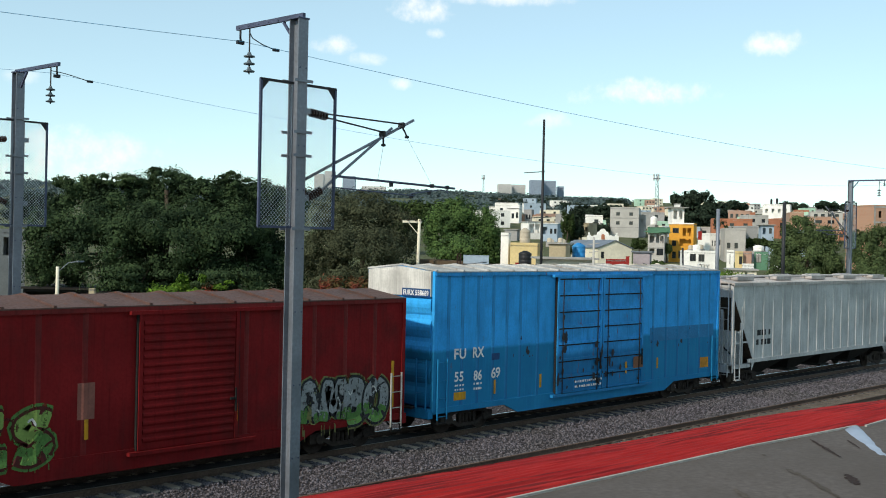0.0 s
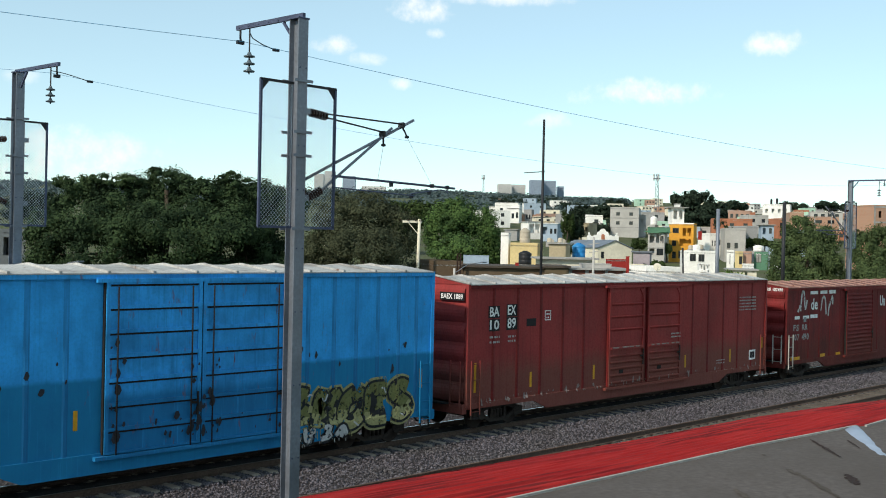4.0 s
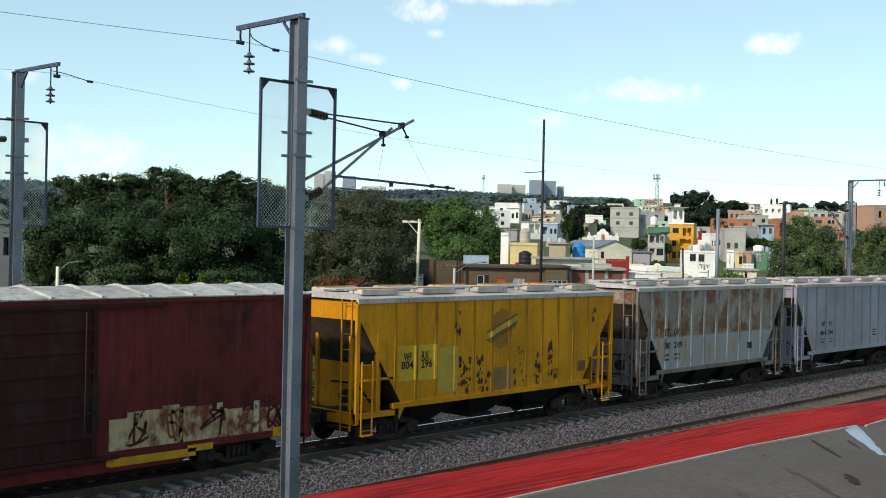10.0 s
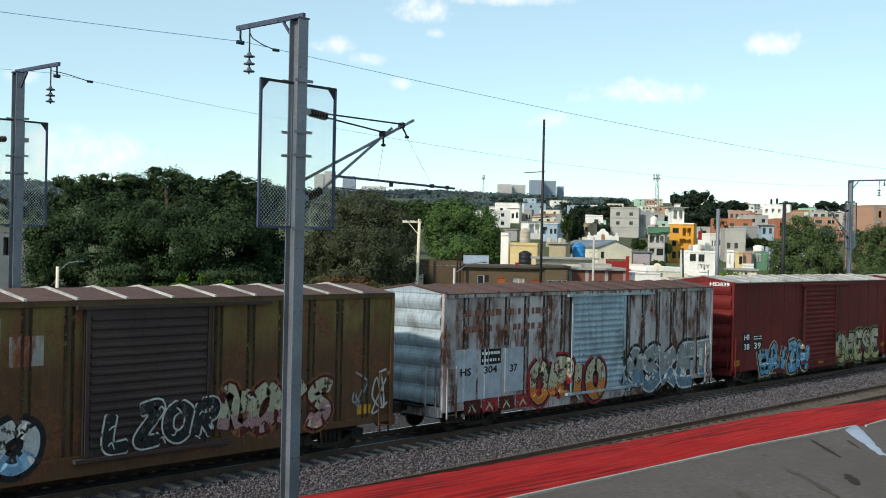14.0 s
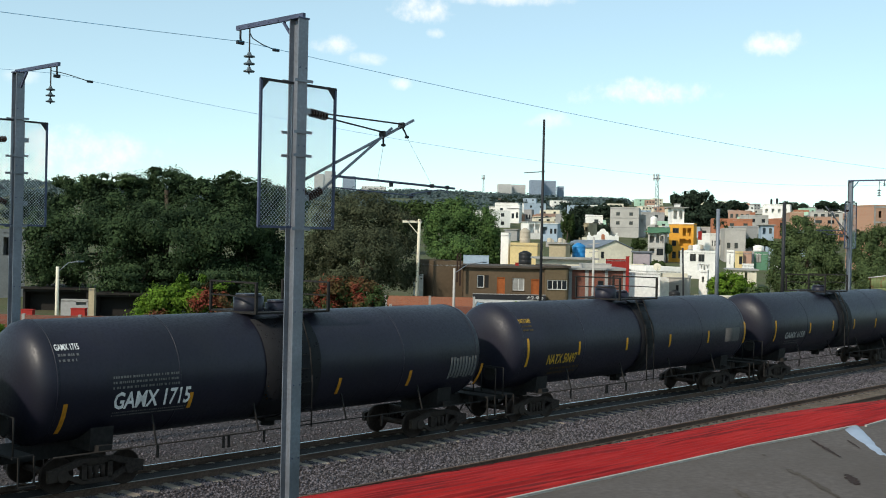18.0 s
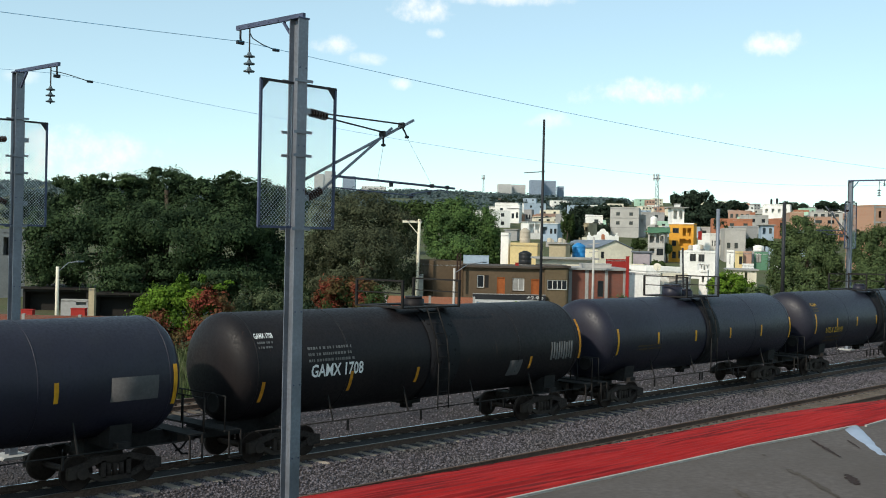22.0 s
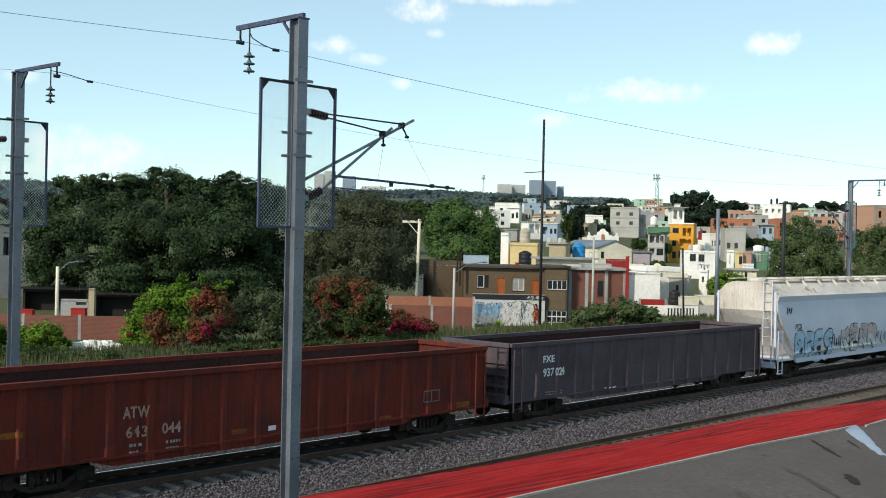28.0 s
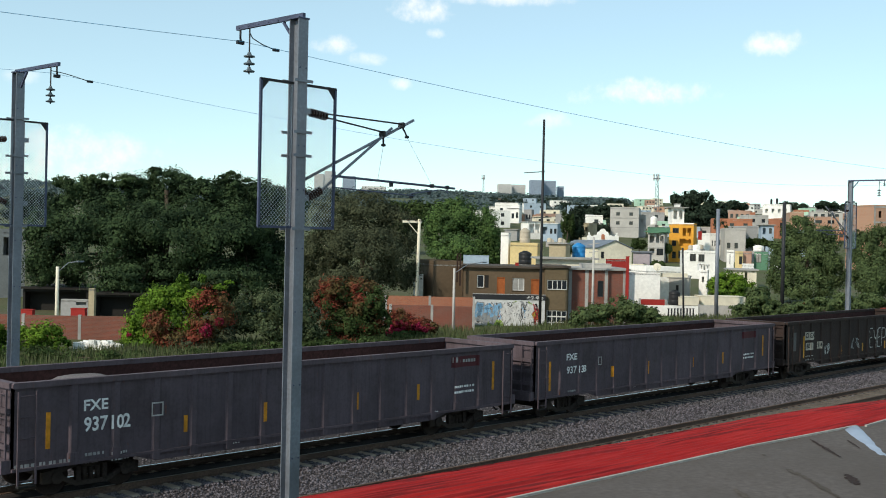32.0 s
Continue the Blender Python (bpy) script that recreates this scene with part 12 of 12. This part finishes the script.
tree("tall shrub with russet and green leaves", (24.16, 30.90, -0.90), 0, [(-0.81, 0.89, 3.26, 1.44, 1.3, 1.29), (0.48, -0.49, 3.49, 1.52, 1.37, 1.29), (1.01, -1.07, 2.17, 1.14, 1.03, 1.29), (-0.54, 0.59, 1.74, 1.75, 1.57, 1.44), (0.25, -0.26, 0.82, 1.98, 1.78, 0.84)], 10000, 0.1, L_RED, 22, "shrub", 0.12, [([(-0.68, -0.15, 1.42, 1.66, 1.49, 1.13), (0.61, -1.52, 1.65, 1.36, 1.22, 1.13), (0.6, -1.21, 2.95, 1.28, 1.16, 1.28), (-0.75, 0.39, 3.09, 1.29, 1.16, 1.13)], 9000, 0.1, L_MID, "green_foliage"), ([(-1.48, 0.15, 3.87, 1.05, 0.94, 0.67), (-0.19, -1.24, 2.78, 0.67, 0.61, 0.82)], 2200, 0.09, L_RED, "red_foliage")])
tree("low crimson flowering shrub by wall", (30.51, 31.43, -0.90), 0, [(-0.65, 0.7, 1.49, 1.05, 0.95, 0.81), (0.32, -0.34, 1.16, 1.21, 1.09, 0.57), (1.02, -1.09, 0.94, 0.57, 0.51, 0.4)], 4600, 0.09, L_RED, 23, "shrub", 0.07, [([(-1.06, 0.26, 1.01, 0.88, 0.8, 0.56), (0.03, -0.91, 0.96, 0.96, 0.87, 0.4), (-1.47, 0.7, 0.52, 0.48, 0.43, 0.32)], 2600, 0.08, L_MAGENTA, "flower_mass"), ([(-0.79, -0.33, 0.48, 1.6, 1.44, 0.32)], 1500, 0.1, L_MID, "green_foliage")])
tree("low green weeds and bushes by the track", (5.83, 30.02, -0.90), 0, [(-4.44, 4.75, -0.02, 1.24, 1.12, 0.68), (-2.96, 3.17, 0.15, 1.55, 1.39, 0.68), (-1.48, 1.58, 0.07, 1.24, 1.12, 0.5), (-0.21, 0.23, 0.24, 0.93, 0.84, 0.43), (-5.08, 5.44, 0.27, 1.24, 1.12, 0.93)], 9000, 0.09, L_MID, 31, "shrub", 0.06, [])
tree("low green weeds and bushes by the track", (14.25, 26.86, -0.90), 0, [(-5.17, 5.54, -0.02, 1.32, 1.19, 0.46), (-3.37, 3.61, 0.16, 1.65, 1.48, 0.46), (-1.35, 1.45, 0.42, 1.65, 1.48, 0.53), (0.45, -0.48, 0.61, 1.65, 1.48, 0.46), (2.25, -2.4, 0.87, 1.65, 1.48, 0.46), (4.05, -4.33, 1.12, 1.32, 1.19, 0.4)], 10000, 0.09, L_MID, 32, "shrub", 0.06, [])
tree("green hedge shrubs by the brick house", (51.53, 27.97, -0.90), 0, [(-2.09, 2.24, 1.17, 1.22, 1.1, 0.85), (-1.13, 1.22, 1.44, 1.22, 1.1, 0.94), (-0.01, 0.02, 1.8, 1.22, 1.1, 1.03), (0.79, -0.84, 1.64, 1.32, 1.18, 1.03), (1.69, -1.81, 1.29, 1.03, 0.93, 0.75), (2.56, -2.74, 0.94, 1.03, 0.93, 0.42)], 14000, 0.13, L_LINE, 24, "shrub", 0.1, [])
tree("bright green shrub among walls", (82.99, 35.32, -0.38), 0, [(-0.85, 0.92, 2.59, 1.1, 0.99, 1.22), (-0.15, 0.17, 3.04, 1.34, 1.21, 1.1), (0.82, -0.86, 2.64, 1.34, 1.21, 1.34), (-0.13, 0.15, 1.82, 2.07, 1.87, 0.73), (1.53, -1.63, 2.05, 0.98, 0.88, 0.98)], 8500, 0.14, L_LIME, 25, "shrub", 0.1, [])
tree("green shrubs by the masts", (76.15, 27.98, -0.90), 0, [(-1.34, 1.44, 0.85, 1.12, 1.01, 0.78), (-0.21, 0.23, 2.0, 1.57, 1.41, 1.46), (0.75, -0.8, 1.3, 1.46, 1.31, 0.9), (1.9, -2.03, 1.06, 1.12, 1.01, 0.67)], 9000, 0.15, L_LINE, 26, "shrub", 0.1, [])
tree("bright green shrub by the far mast", (5.77, 38.86, -0.90), 0, [(-0.24, 0.27, 0.71, 1.16, 1.04, 0.95), (0.45, -0.47, 0.9, 1.16, 1.04, 0.88), (1.11, -1.18, 0.34, 0.68, 0.61, 0.68), (-1.17, 1.26, 0.51, 1.36, 1.22, 1.16), (-1.87, 2.01, 0.66, 1.02, 0.92, 1.16)], 11000, 0.09, L_LIME, 27, "shrub", 0.1, [])
tree("green shrubs along the far track", (84.78, 24.60, -0.69), 0, [(-1.98, 2.12, 0.79, 1.74, 1.57, 0.7), (-0.8, 0.86, 1.29, 1.74, 1.57, 0.93), (0.78, -0.83, 1.34, 1.97, 1.77, 1.04), (2.76, -2.95, 1.63, 1.97, 1.77, 1.16)], 10000, 0.15, L_LINE, 28, "shrub", 0.1, [])

# ---- poles, tanks and garden walls ----
pole("tall thin black steel pole with a short side arm", (47.87, 33.41, -0.9), 17.56, 0.13, 0.1, M_DARKMETAL, rods=[(13.2, 1.6, 0.15), (9.4, 1.3, 0.8)])
pole("white painted concrete street lamp pole", (37.72, 33.98, -0.9), 5.07, 0.12, 0.09, WALLS["block_plaster"], arm=(0.68, -0.73, 0.5, 2.2), lamp=True, name="street_lamp")
pole("white painted concrete street lamp pole", (12.66, 49.09, -0.9), 4.76, 0.15, 0.11, WALLS["cream_plaster"], arm=(0.68, -0.73, 0.4, 1.5), lamp=True, name="street_lamp")
pole("pale concrete utility pole with a crossarm", (44.29, 44.55, -0.9), 9.09, 0.17, 0.13, WALLS["cream_plaster"], cross=[(8.85, 1.5)], lean=0.28)
pole("white utility pole before the brick house", (52.50, 31.36, -0.9), 7.80, 0.12, 0.09, WALLS["block_plaster"], rods=[(7.3, 0.5, 0.5), (6.6, 0.4, 0.4)])
pole("thin dark slightly leaning pole", (65.77, 30.33, -0.9), 7.05, 0.1, 0.08, M_DARKMETAL, lean=-0.5)
pole("grey steel mast without arms", (74.09, 31.69, -0.8478260869565217), 10.97, 0.2, 0.18, M_GALV)
pole("dark steel mast with fittings", (83.27, 29.19, -0.5869565217391305), 11.74, 0.2, 0.18, M_DARKMETAL)

def telecom_tower(label, at, h, w):
    t = thing("telecom_tower", label, "tower", at)
    g = Geo()
    for x, y in ((-w, -w), (w, -w), (0, w)):
        g.cyl((x, y, -2), (x * 0.3, y * 0.3, h), w * 0.12, 5)
    for k in range(10):
        z = h * k / 10
        s = 1 - 0.7 * k / 10
        g.bar((-w * s, -w * s, z), (w * s, -w * s, z + h / 10), w * 0.08, w * 0.08)
        g.bar((w * s, -w * s, z), (0, w * s, z + h / 10), w * 0.08, w * 0.08)
    part("lattice", g, M_GALV, t)
    for k in range(3):
        a = k * 2.1
        part("antenna", Geo().box(math.cos(a) * w * 1.3 - w * 0.25, math.cos(a) * w * 1.3 + w * 0.25, math.sin(a) * w * 1.3 - w * 0.25, math.sin(a) * w * 1.3 + w * 0.25, h * 0.86, h * 1.0), M_FRAMEW, t)
    part("antenna_ring", Geo().turn([(h * 0.89, w * 1.5), (h * 0.91, w * 1.5)], "z", (0, 0, 0), 12), M_GALV, t)

telecom_tower("slim lattice telecom tower on the hill", (505.46, 312.85, 20.2), 26.67, 1.3)
telecom_tower("thin radio mast on the ridge", (727.21, 632.25, 39.0), 28.55, 1.0)
water_tank("black plastic water tank on a roof", (66.44, 50.12, 4.06), 0.69, 1.44, M_TANKK)
water_tank("bright blue plastic water tank on a roof", (78.45, 51.92, 4.68), 0.75, 1.82, M_TANKB)
water_tank("beige domed water tank on a roof", (76.56, 58.36, 6.37), 0.63, 1.73, M_TANKW)
water_tank("black plastic water tank beside a white house", (74.69, 36.88, 0.23), 0.58, 1.58, M_TANKK)
water_tank("small water tank on a roof", (77.19, 54.75, 6.30), 0.20, 0.52, M_TANKW)
water_tank("small water tank on a roof", (78.09, 53.79, 6.33), 0.26, 0.52, M_TANKW)
water_tank("small water tank on a roof", (315.74, 193.52, 16.35), 0.80, 3.60, M_TANKW)
water_tank("small water tank on a roof", (395.27, 189.02, 24.69), 0.45, 2.27, M_TANKK)
water_tank("small water tank on a roof", (396.82, 187.36, 24.96), 0.45, 2.27, M_TANKK)
water_tank("small water tank on a roof", (125.19, 63.43, 6.08), 0.52, 0.69, M_TANKW)
water_tank("small water tank on a roof", (124.19, 64.50, 6.05), 0.34, 0.60, M_TANKW)

water_tank("small cream water tank on a tan roof", (75.45, 52.30, 6.47), 0.32, 0.55, M_TANKW)
water_tank("small cream water tank on a tan roof", (74.60, 53.20, 6.47), 0.30, 0.50, M_TANKW)
water_tank("tall white water tank on a terrace", (174.37, 103.11, 10.9), 0.70, 1.80, WALLS["white_plaster"])
water_tank("wide white water tank on a roof", (160.6, 72.2, 5.96), 0.95, 1.05, WALLS["white_plaster"])
water_tank("white water tank on a flat roof", (125.0, 63.9, 5.75), 0.78, 1.0, WALLS["white_plaster"])


def garden_wall(label, at, w, z0, z1, mat, turn=0.0):
    """A wall in bays between concrete posts, with a coping."""
    ob = thing("garden_wall", label, "wall", Matrix.Translation(at) @ pose(0, 0, 0, 0, 0, -46.95 + turn))
    n = max(1, int(w / 3.2))
    for k in range(n):
        xa, xb = -w / 2 + w * k / n, -w / 2 + w * (k + 1) / n
        part("bay", Geo().box(xa + 0.1, xb - 0.1, 0.0, 0.16, z0, z1 - 0.02 * (k % 2)), mat, ob)
        part("post", Geo().box(xb - 0.1, xb + 0.1, -0.02, 0.18, z0, z1 + 0.06), M_CONC, ob)
    part("post", Geo().box(-w / 2 - 0.1, -w / 2 + 0.1, -0.02, 0.18, z0, z1 + 0.06), M_CONC, ob)
    return ob

garden_wall("low red brick wall along the street", (10.42, 45.61, 0), 11.39, -1.20, 0.70, WALLS["brick"], 0)
garden_wall("red brick wall with a ledge along the street", (38.74, 37.26, 0), 6.69, -1.20, 1.06, WALLS["brick"], 0)
garden_wall("higher orange brick wall behind the first", (41.51, 40.17, 0), 7.41, -1.20, 1.60, WALLS["orange_brick"], 0)
garden_wall("low white wall by the houses", (69.94, 34.63, 0), 6.10, -1.20, 0.41, WALLS["white_plaster"], 0)
garden_wall("low red wall by the white house", (70.60, 36.86, 0), 2.62, -1.10, 0.90, WALLS["redw_plaster"], 0)
garden_wall("pale wall behind the right bushes", (74.13, 31.62, 0), 3.56, -1.15, 0.46, WALLS["block_plaster"], 0)

def box_thing(name, label, cat, at, w, dy, z0, z1, mat, pt, turn=0.0):
    ob = thing(name, label, cat, Matrix.Translation(at) @ pose(0, 0, 0, 0, 0, -46.95 + turn))
    part(pt, Geo().box(-w / 2, w / 2, 0.0, dy, z0, z1), mat, ob)
    part("rim", Geo().box(-w / 2 - 0.03, w / 2 + 0.03, -0.03, dy + 0.03, z1, z1 + 0.05), mat, ob)
    return ob


def rubble(label, at, w, n, seed):
    rng = random.Random(seed)
    ob = thing("rubble_heap", label, "rubble", Matrix.Translation(at) @ pose(0, 0, 0, 0, 0, -46.95))
    for k in range(n):
        r = rng.uniform(0.08, 0.22)
        x, y = rng.uniform(-w / 2, w / 2), rng.uniform(-0.5, 0.5)
        z = rng.uniform(0.0, 0.45) * (1 - abs(x) / w * 1.2)
        a = [rng.uniform(0.7, 1.25) for _ in range(8)]
        pts = [(x + sx * r * a[i], y + sy * r * a[(i + 3) % 8], z + sz * r * 0.8 * a[(i + 5) % 8]) for i, (sx, sy, sz) in enumerate([(i, j, k) for i in (-1, 1) for j in (-1, 1) for k in (-1, 1)])]
        part("stone", Geo().add(pts, [(0, 1, 3, 2), (4, 6, 7, 5), (0, 4, 5, 1), (2, 3, 7, 6), (0, 2, 6, 4), (1, 5, 7, 3)]), WALLS["white_plaster"], ob)

rubble("heap of white rubble stones by the brick wall", (9.43, 37.88, -0.85), 2.7, 70, 5)
box_thing("roof_panel", "pale galvanised sheet panel on a roof", "panel", (48.63, 41.36, 0), 2.27, 0.25, 4.33, 5.04, WALLS["blueh_plaster"], "panel", 0)
box_thing("steel_post", "rusty steel post on a roof", "post", (45.58, 40.82, 0), 0.15, 0.12, 2.72, 5.18, M_RUSTPATCH, "post", 0)
box_thing("steel_post", "rusty steel post on a roof", "post", (45.60, 40.50, 0), 0.15, 0.12, 2.44, 5.19, M_RUSTPATCH, "post", 0)
box_thing("red_post", "red painted concrete roof post", "post", (55.86, 30.10, 0), 0.25, 0.25, 1.55, 5.25, WALLS["redw_plaster"], "post", 0)
box_thing("red_crate", "red plastic crate on a roof", "crate", (50.75, 38.36, 0), 0.30, 0.4, 4.12, 4.47, WALLS["redw_plaster"], "crate", 0)
box_thing("canopy", "beige sheet canopy on posts", "canopy", (75.60, 37.38, 0), 2.59, 3.0, 3.07, 3.43, WALLS["cream_plaster"], "roof", 0)
box_thing("flat_roof", "wide pale beige flat roof", "roof", (74.86, 35.23, 0), 2.03, 3.0, 0.26, 1.07, WALLS["cream_plaster"], "roof", 0)
box_thing("flat_roof", "wide pale beige flat roof", "roof", (78.13, 33.19, 0), 4.62, 3.0, 0.28, 1.16, WALLS["cream_plaster"], "roof", 0)
box_thing("sheet_panel", "weathered white sheets on a roof", "panel", (54.76, 32.60, 0), 2.59, 2.0, 4.14, 4.54, WALLS["block_plaster"], "sheet", 0)
box_thing("red_cloth", "red cloth hung over a balcony", "cloth", (175.21, 92.67, 0), 0.69, 0.3, 7.92, 9.63, WALLS["redw_plaster"], "cloth", 0)
box_thing("red_barrel", "orange red plastic barrel by the wall", "barrel", (15.04, 58.25, 0), 0.88, 0.6, -0.54, 0.21, WALLS["redw_plaster"], "barrel", 0)
box_thing("red_barrel", "orange red plastic barrel by the wall", "barrel", (17.76, 55.34, 0), 1.10, 0.6, -0.19, 0.38, WALLS["redw_plaster"], "barrel", 0)
box_thing("red_barrel", "small red drum among shrubs", "barrel", (84.98, 27.33, 0), 0.47, 0.5, 0.24, 0.65, WALLS["redw_plaster"], "barrel", 0)
box_thing("fence_post", "dark wooden fence post", "post", (68.23, 33.53, 0), 0.12, 0.12, -0.86, 0.18, M_DARKMETAL, "post", 0)
box_thing("fence_post", "dark wooden fence post", "post", (68.44, 33.31, 0), 0.12, 0.12, -0.85, 0.19, M_DARKMETAL, "post", 0)
box_thing("fence_post", "dark wooden fence post", "post", (68.64, 33.09, 0), 0.12, 0.12, -0.85, 0.20, M_DARKMETAL, "post", 0)
box_thing("fence_post", "dark wooden fence post", "post", (68.85, 32.87, 0), 0.12, 0.12, -0.84, 0.20, M_DARKMETAL, "post", 0)
box_thing("fence_post", "dark wooden fence post", "post", (69.05, 32.65, 0), 0.12, 0.12, -0.84, 0.21, M_DARKMETAL, "post", 0)
box_thing("fence_post", "dark wooden fence post", "post", (69.26, 32.43, 0), 0.12, 0.12, -0.83, 0.22, M_DARKMETAL, "post", 0)
box_thing("fence_post", "dark wooden fence post", "post", (69.47, 32.21, 0), 0.12, 0.12, -0.82, 0.22, M_DARKMETAL, "post", 0)
box_thing("fence_post", "dark wooden fence post", "post", (69.67, 31.99, 0), 0.12, 0.12, -0.82, 0.23, M_DARKMETAL, "post", 0)
box_thing("fence_post", "dark wooden fence post", "post", (69.88, 31.77, 0), 0.12, 0.12, -0.81, 0.23, M_DARKMETAL, "post", 0)

def satellite_dish(label, at, r, mat):
    t = thing("satellite_dish", label, "dish", Matrix.Translation(at) @ pose(0, 0, 0, 0, 0, -46.95) @ pose(0, 0, 0, 70, 0, 0))
    part("dish", Geo().turn([(0.22 * r, r), (0.12 * r, r * 0.75), (0.04 * r, r * 0.45), (0.0, 0.02)], "z", (0, 0, 0), 20), mat, t)
    part("arm", Geo().bar((0, -r, 0.05), (0, -0.1, r * 0.9), 0.03, 0.03), M_GALV, t)
    part("stand", Geo().bar((0, 0, -0.02), (0, -0.5 * r, -r * 1.3), 0.05, 0.05), M_GALV, t)


def chapel(label, at, s):
    # scrolled gable with a small niche
    ob = thing("chapel", label, "chapel", Matrix.Translation(at) @ pose(0, 0, 0, 0, 0, -46.95))
    half = [(-28, -24), (-28, -13), (-26, -12), (-24, -9), (-21, -13), (-17, -13), (-14, -11), (-11, -12), (-9, -6), (-6, -5), (-4, -2), (-1.5, 0)]
    pts = half + [(-x, z) for x, z in half[::-1]]
    part("gable_front", Geo().prism([(x * s, z * s) for x, z in pts], "y", 0.0, 0.5), WALLS["white_plaster"], ob)
    part("niche", Geo().prism([(-3 * s, -19 * s), (3 * s, -19 * s), (3 * s, -12 * s), (1.5 * s, -9.5 * s), (-1.5 * s, -9.5 * s), (-3 * s, -12 * s)], "y", -0.06, 0.0), WALLS["terracotta_plaster"], ob, "small reddish niche")
    part("nave", Geo().box(-26 * s, 26 * s, 0.6, 9.0, -40 * s, -15 * s), WALLS["cream_plaster"], ob)
    part("side_pinnacle", Geo().box(-26 * s, -23 * s, -0.02, 0.5, -10 * s, -7 * s), WALLS["white_plaster"], ob)
    part("side_pinnacle", Geo().box(23 * s, 26 * s, -0.02, 0.5, -10 * s, -7 * s), WALLS["white_plaster"], ob)

satellite_dish("small yellowish satellite dish on a white roof", (74.31, 38.78, 4.09), 0.42, WALLS["cream_plaster"])
chapel("white chapel front with a scrolled bell gable", (138.25, 90.49, 9.32), 0.1000)


def graffiti_wall():
    """The painted street wall below the brown house."""
    ob = thing("garden_wall", "low grey wall covered with colourful graffiti", "wall", Matrix.Translation((48.06, 36.96, 0)) @ pose(0, 0, 0, 0, 0, -46.95))
    part("wall_face", Geo().box(-3.1, 3.1, 0.0, 0.2, -1.4, 1.34), flat("pale_grey_render", (0.55, 0.55, 0.54)), ob)
    part("top_band", Geo().box(-3.15, 3.15, -0.03, 0.22, 1.34, 1.78), M_DARKMETAL, ob, "dark painted top band with white dabs")
    part("coping", Geo().box(-3.15, 3.15, -0.05, 0.25, 1.78, 1.83), M_CONC, ob)
    SKINS[ob.name] = ("box", 0.0, [], [])
    graffiti(ob, -3.0, -0.9, -0.9, 1.25, [G_PALEBLUE, G_GREYP], G_GREYP, 3, 71, "pale blue and grey sprayed shapes")
    graffiti(ob, -0.9, 2.0, -0.8, 1.2, [G_WHITE], G_WHITE, 3, 72, "white sprayed shapes")
    graffiti(ob, 1.9, 2.7, -0.4, 0.4, [G_YELLOWP, G_ORANGEP], G_ORANGEP, 1, 76, "yellow and orange sprayed shape")
    graffiti(ob, -1.9, -0.6, -1.2, -0.5, [G_LIME, G_YELLOWP], G_LIME, 2, 73, "lime and yellow sprayed shapes")
    graffiti(ob, -2.9, 3.0, -0.9, 1.25, [G_DARK], None, 5, 74, "black sprayed lines", "thin", 0.5)
    graffiti(ob, -2.6, 2.8, -0.6, 1.2, [G_DARK], None, 6, 84, "black sprayed lines", "thin", 0.45)
    graffiti(ob, -2.9, 3.0, -1.0, 1.1, [G_DARK], None, 4, 94, "black sprayed lines", "thin", 0.5)
    graffiti(ob, -1.0, 2.9, 0.2, 1.25, [G_DARK], None, 5, 104, "black sprayed lines", "thin", 0.4)
    graffiti(ob, -2.8, 2.9, -0.9, 1.2, [G_GREYP, G_PALEBLUE, G_RED], None, 6, 114, "coloured sprayed lines", "thin", 0.6)
    graffiti(ob, -2.9, -0.6, -0.6, 1.2, [G_PALEBLUE, G_SKY], None, 4, 77, "blue sprayed lines", "thin", 0.9)
    graffiti(ob, 0.2, 2.2, 0.6, 1.25, [G_GREYP, G_LIME], None, 3, 79, "grey sprayed lines", "thin", 0.8)
    graffiti(ob, -2.9, 3.0, 1.36, 1.74, [G_WHITE], None, 16, 75, "white sprayed dabs", "thin", 0.5)


graffiti_wall()



def place_at(t):
    """How far the train has rolled at t seconds."""
    for (ta, sa), (tb, sb) in zip(SEC, SEC[1:]):
        if ta <= t <= tb:
            return sa + (sb - sa) * (t - ta) / (tb - ta)
    return SEC[-1][1]


def motions():
    """The whole train rolls past at nearly constant speed; the wheels turn while their car is near."""
    spans = {}
    for car, a, L in CARS:
        walk(car, [(t, pose(s + a, 0, 0)) for t, s in SEC])
        near = [k / 30 for k in range(961) if -20 < place_at(k / 30) + a + L / 2 and place_at(k / 30) + a - L / 2 < 30]
        rows = [(t, 360 * place_at(t) / (2 * math.pi * 0.43)) for t in near]
        if rows[0][0] > 0:
            rows.insert(0, (0.0, rows[0][1]))
        if rows[-1][0] < 32:
            rows.append((32.0, rows[-1][1]))
        spans[car.name] = rows
    for wheel, car in SPINNERS:
        x = wheel.location.x
        walk(wheel, [(t, pose(x, 0, 0.43, 0, turn, 0)) for t, turn in spans[car.name]])


motions()
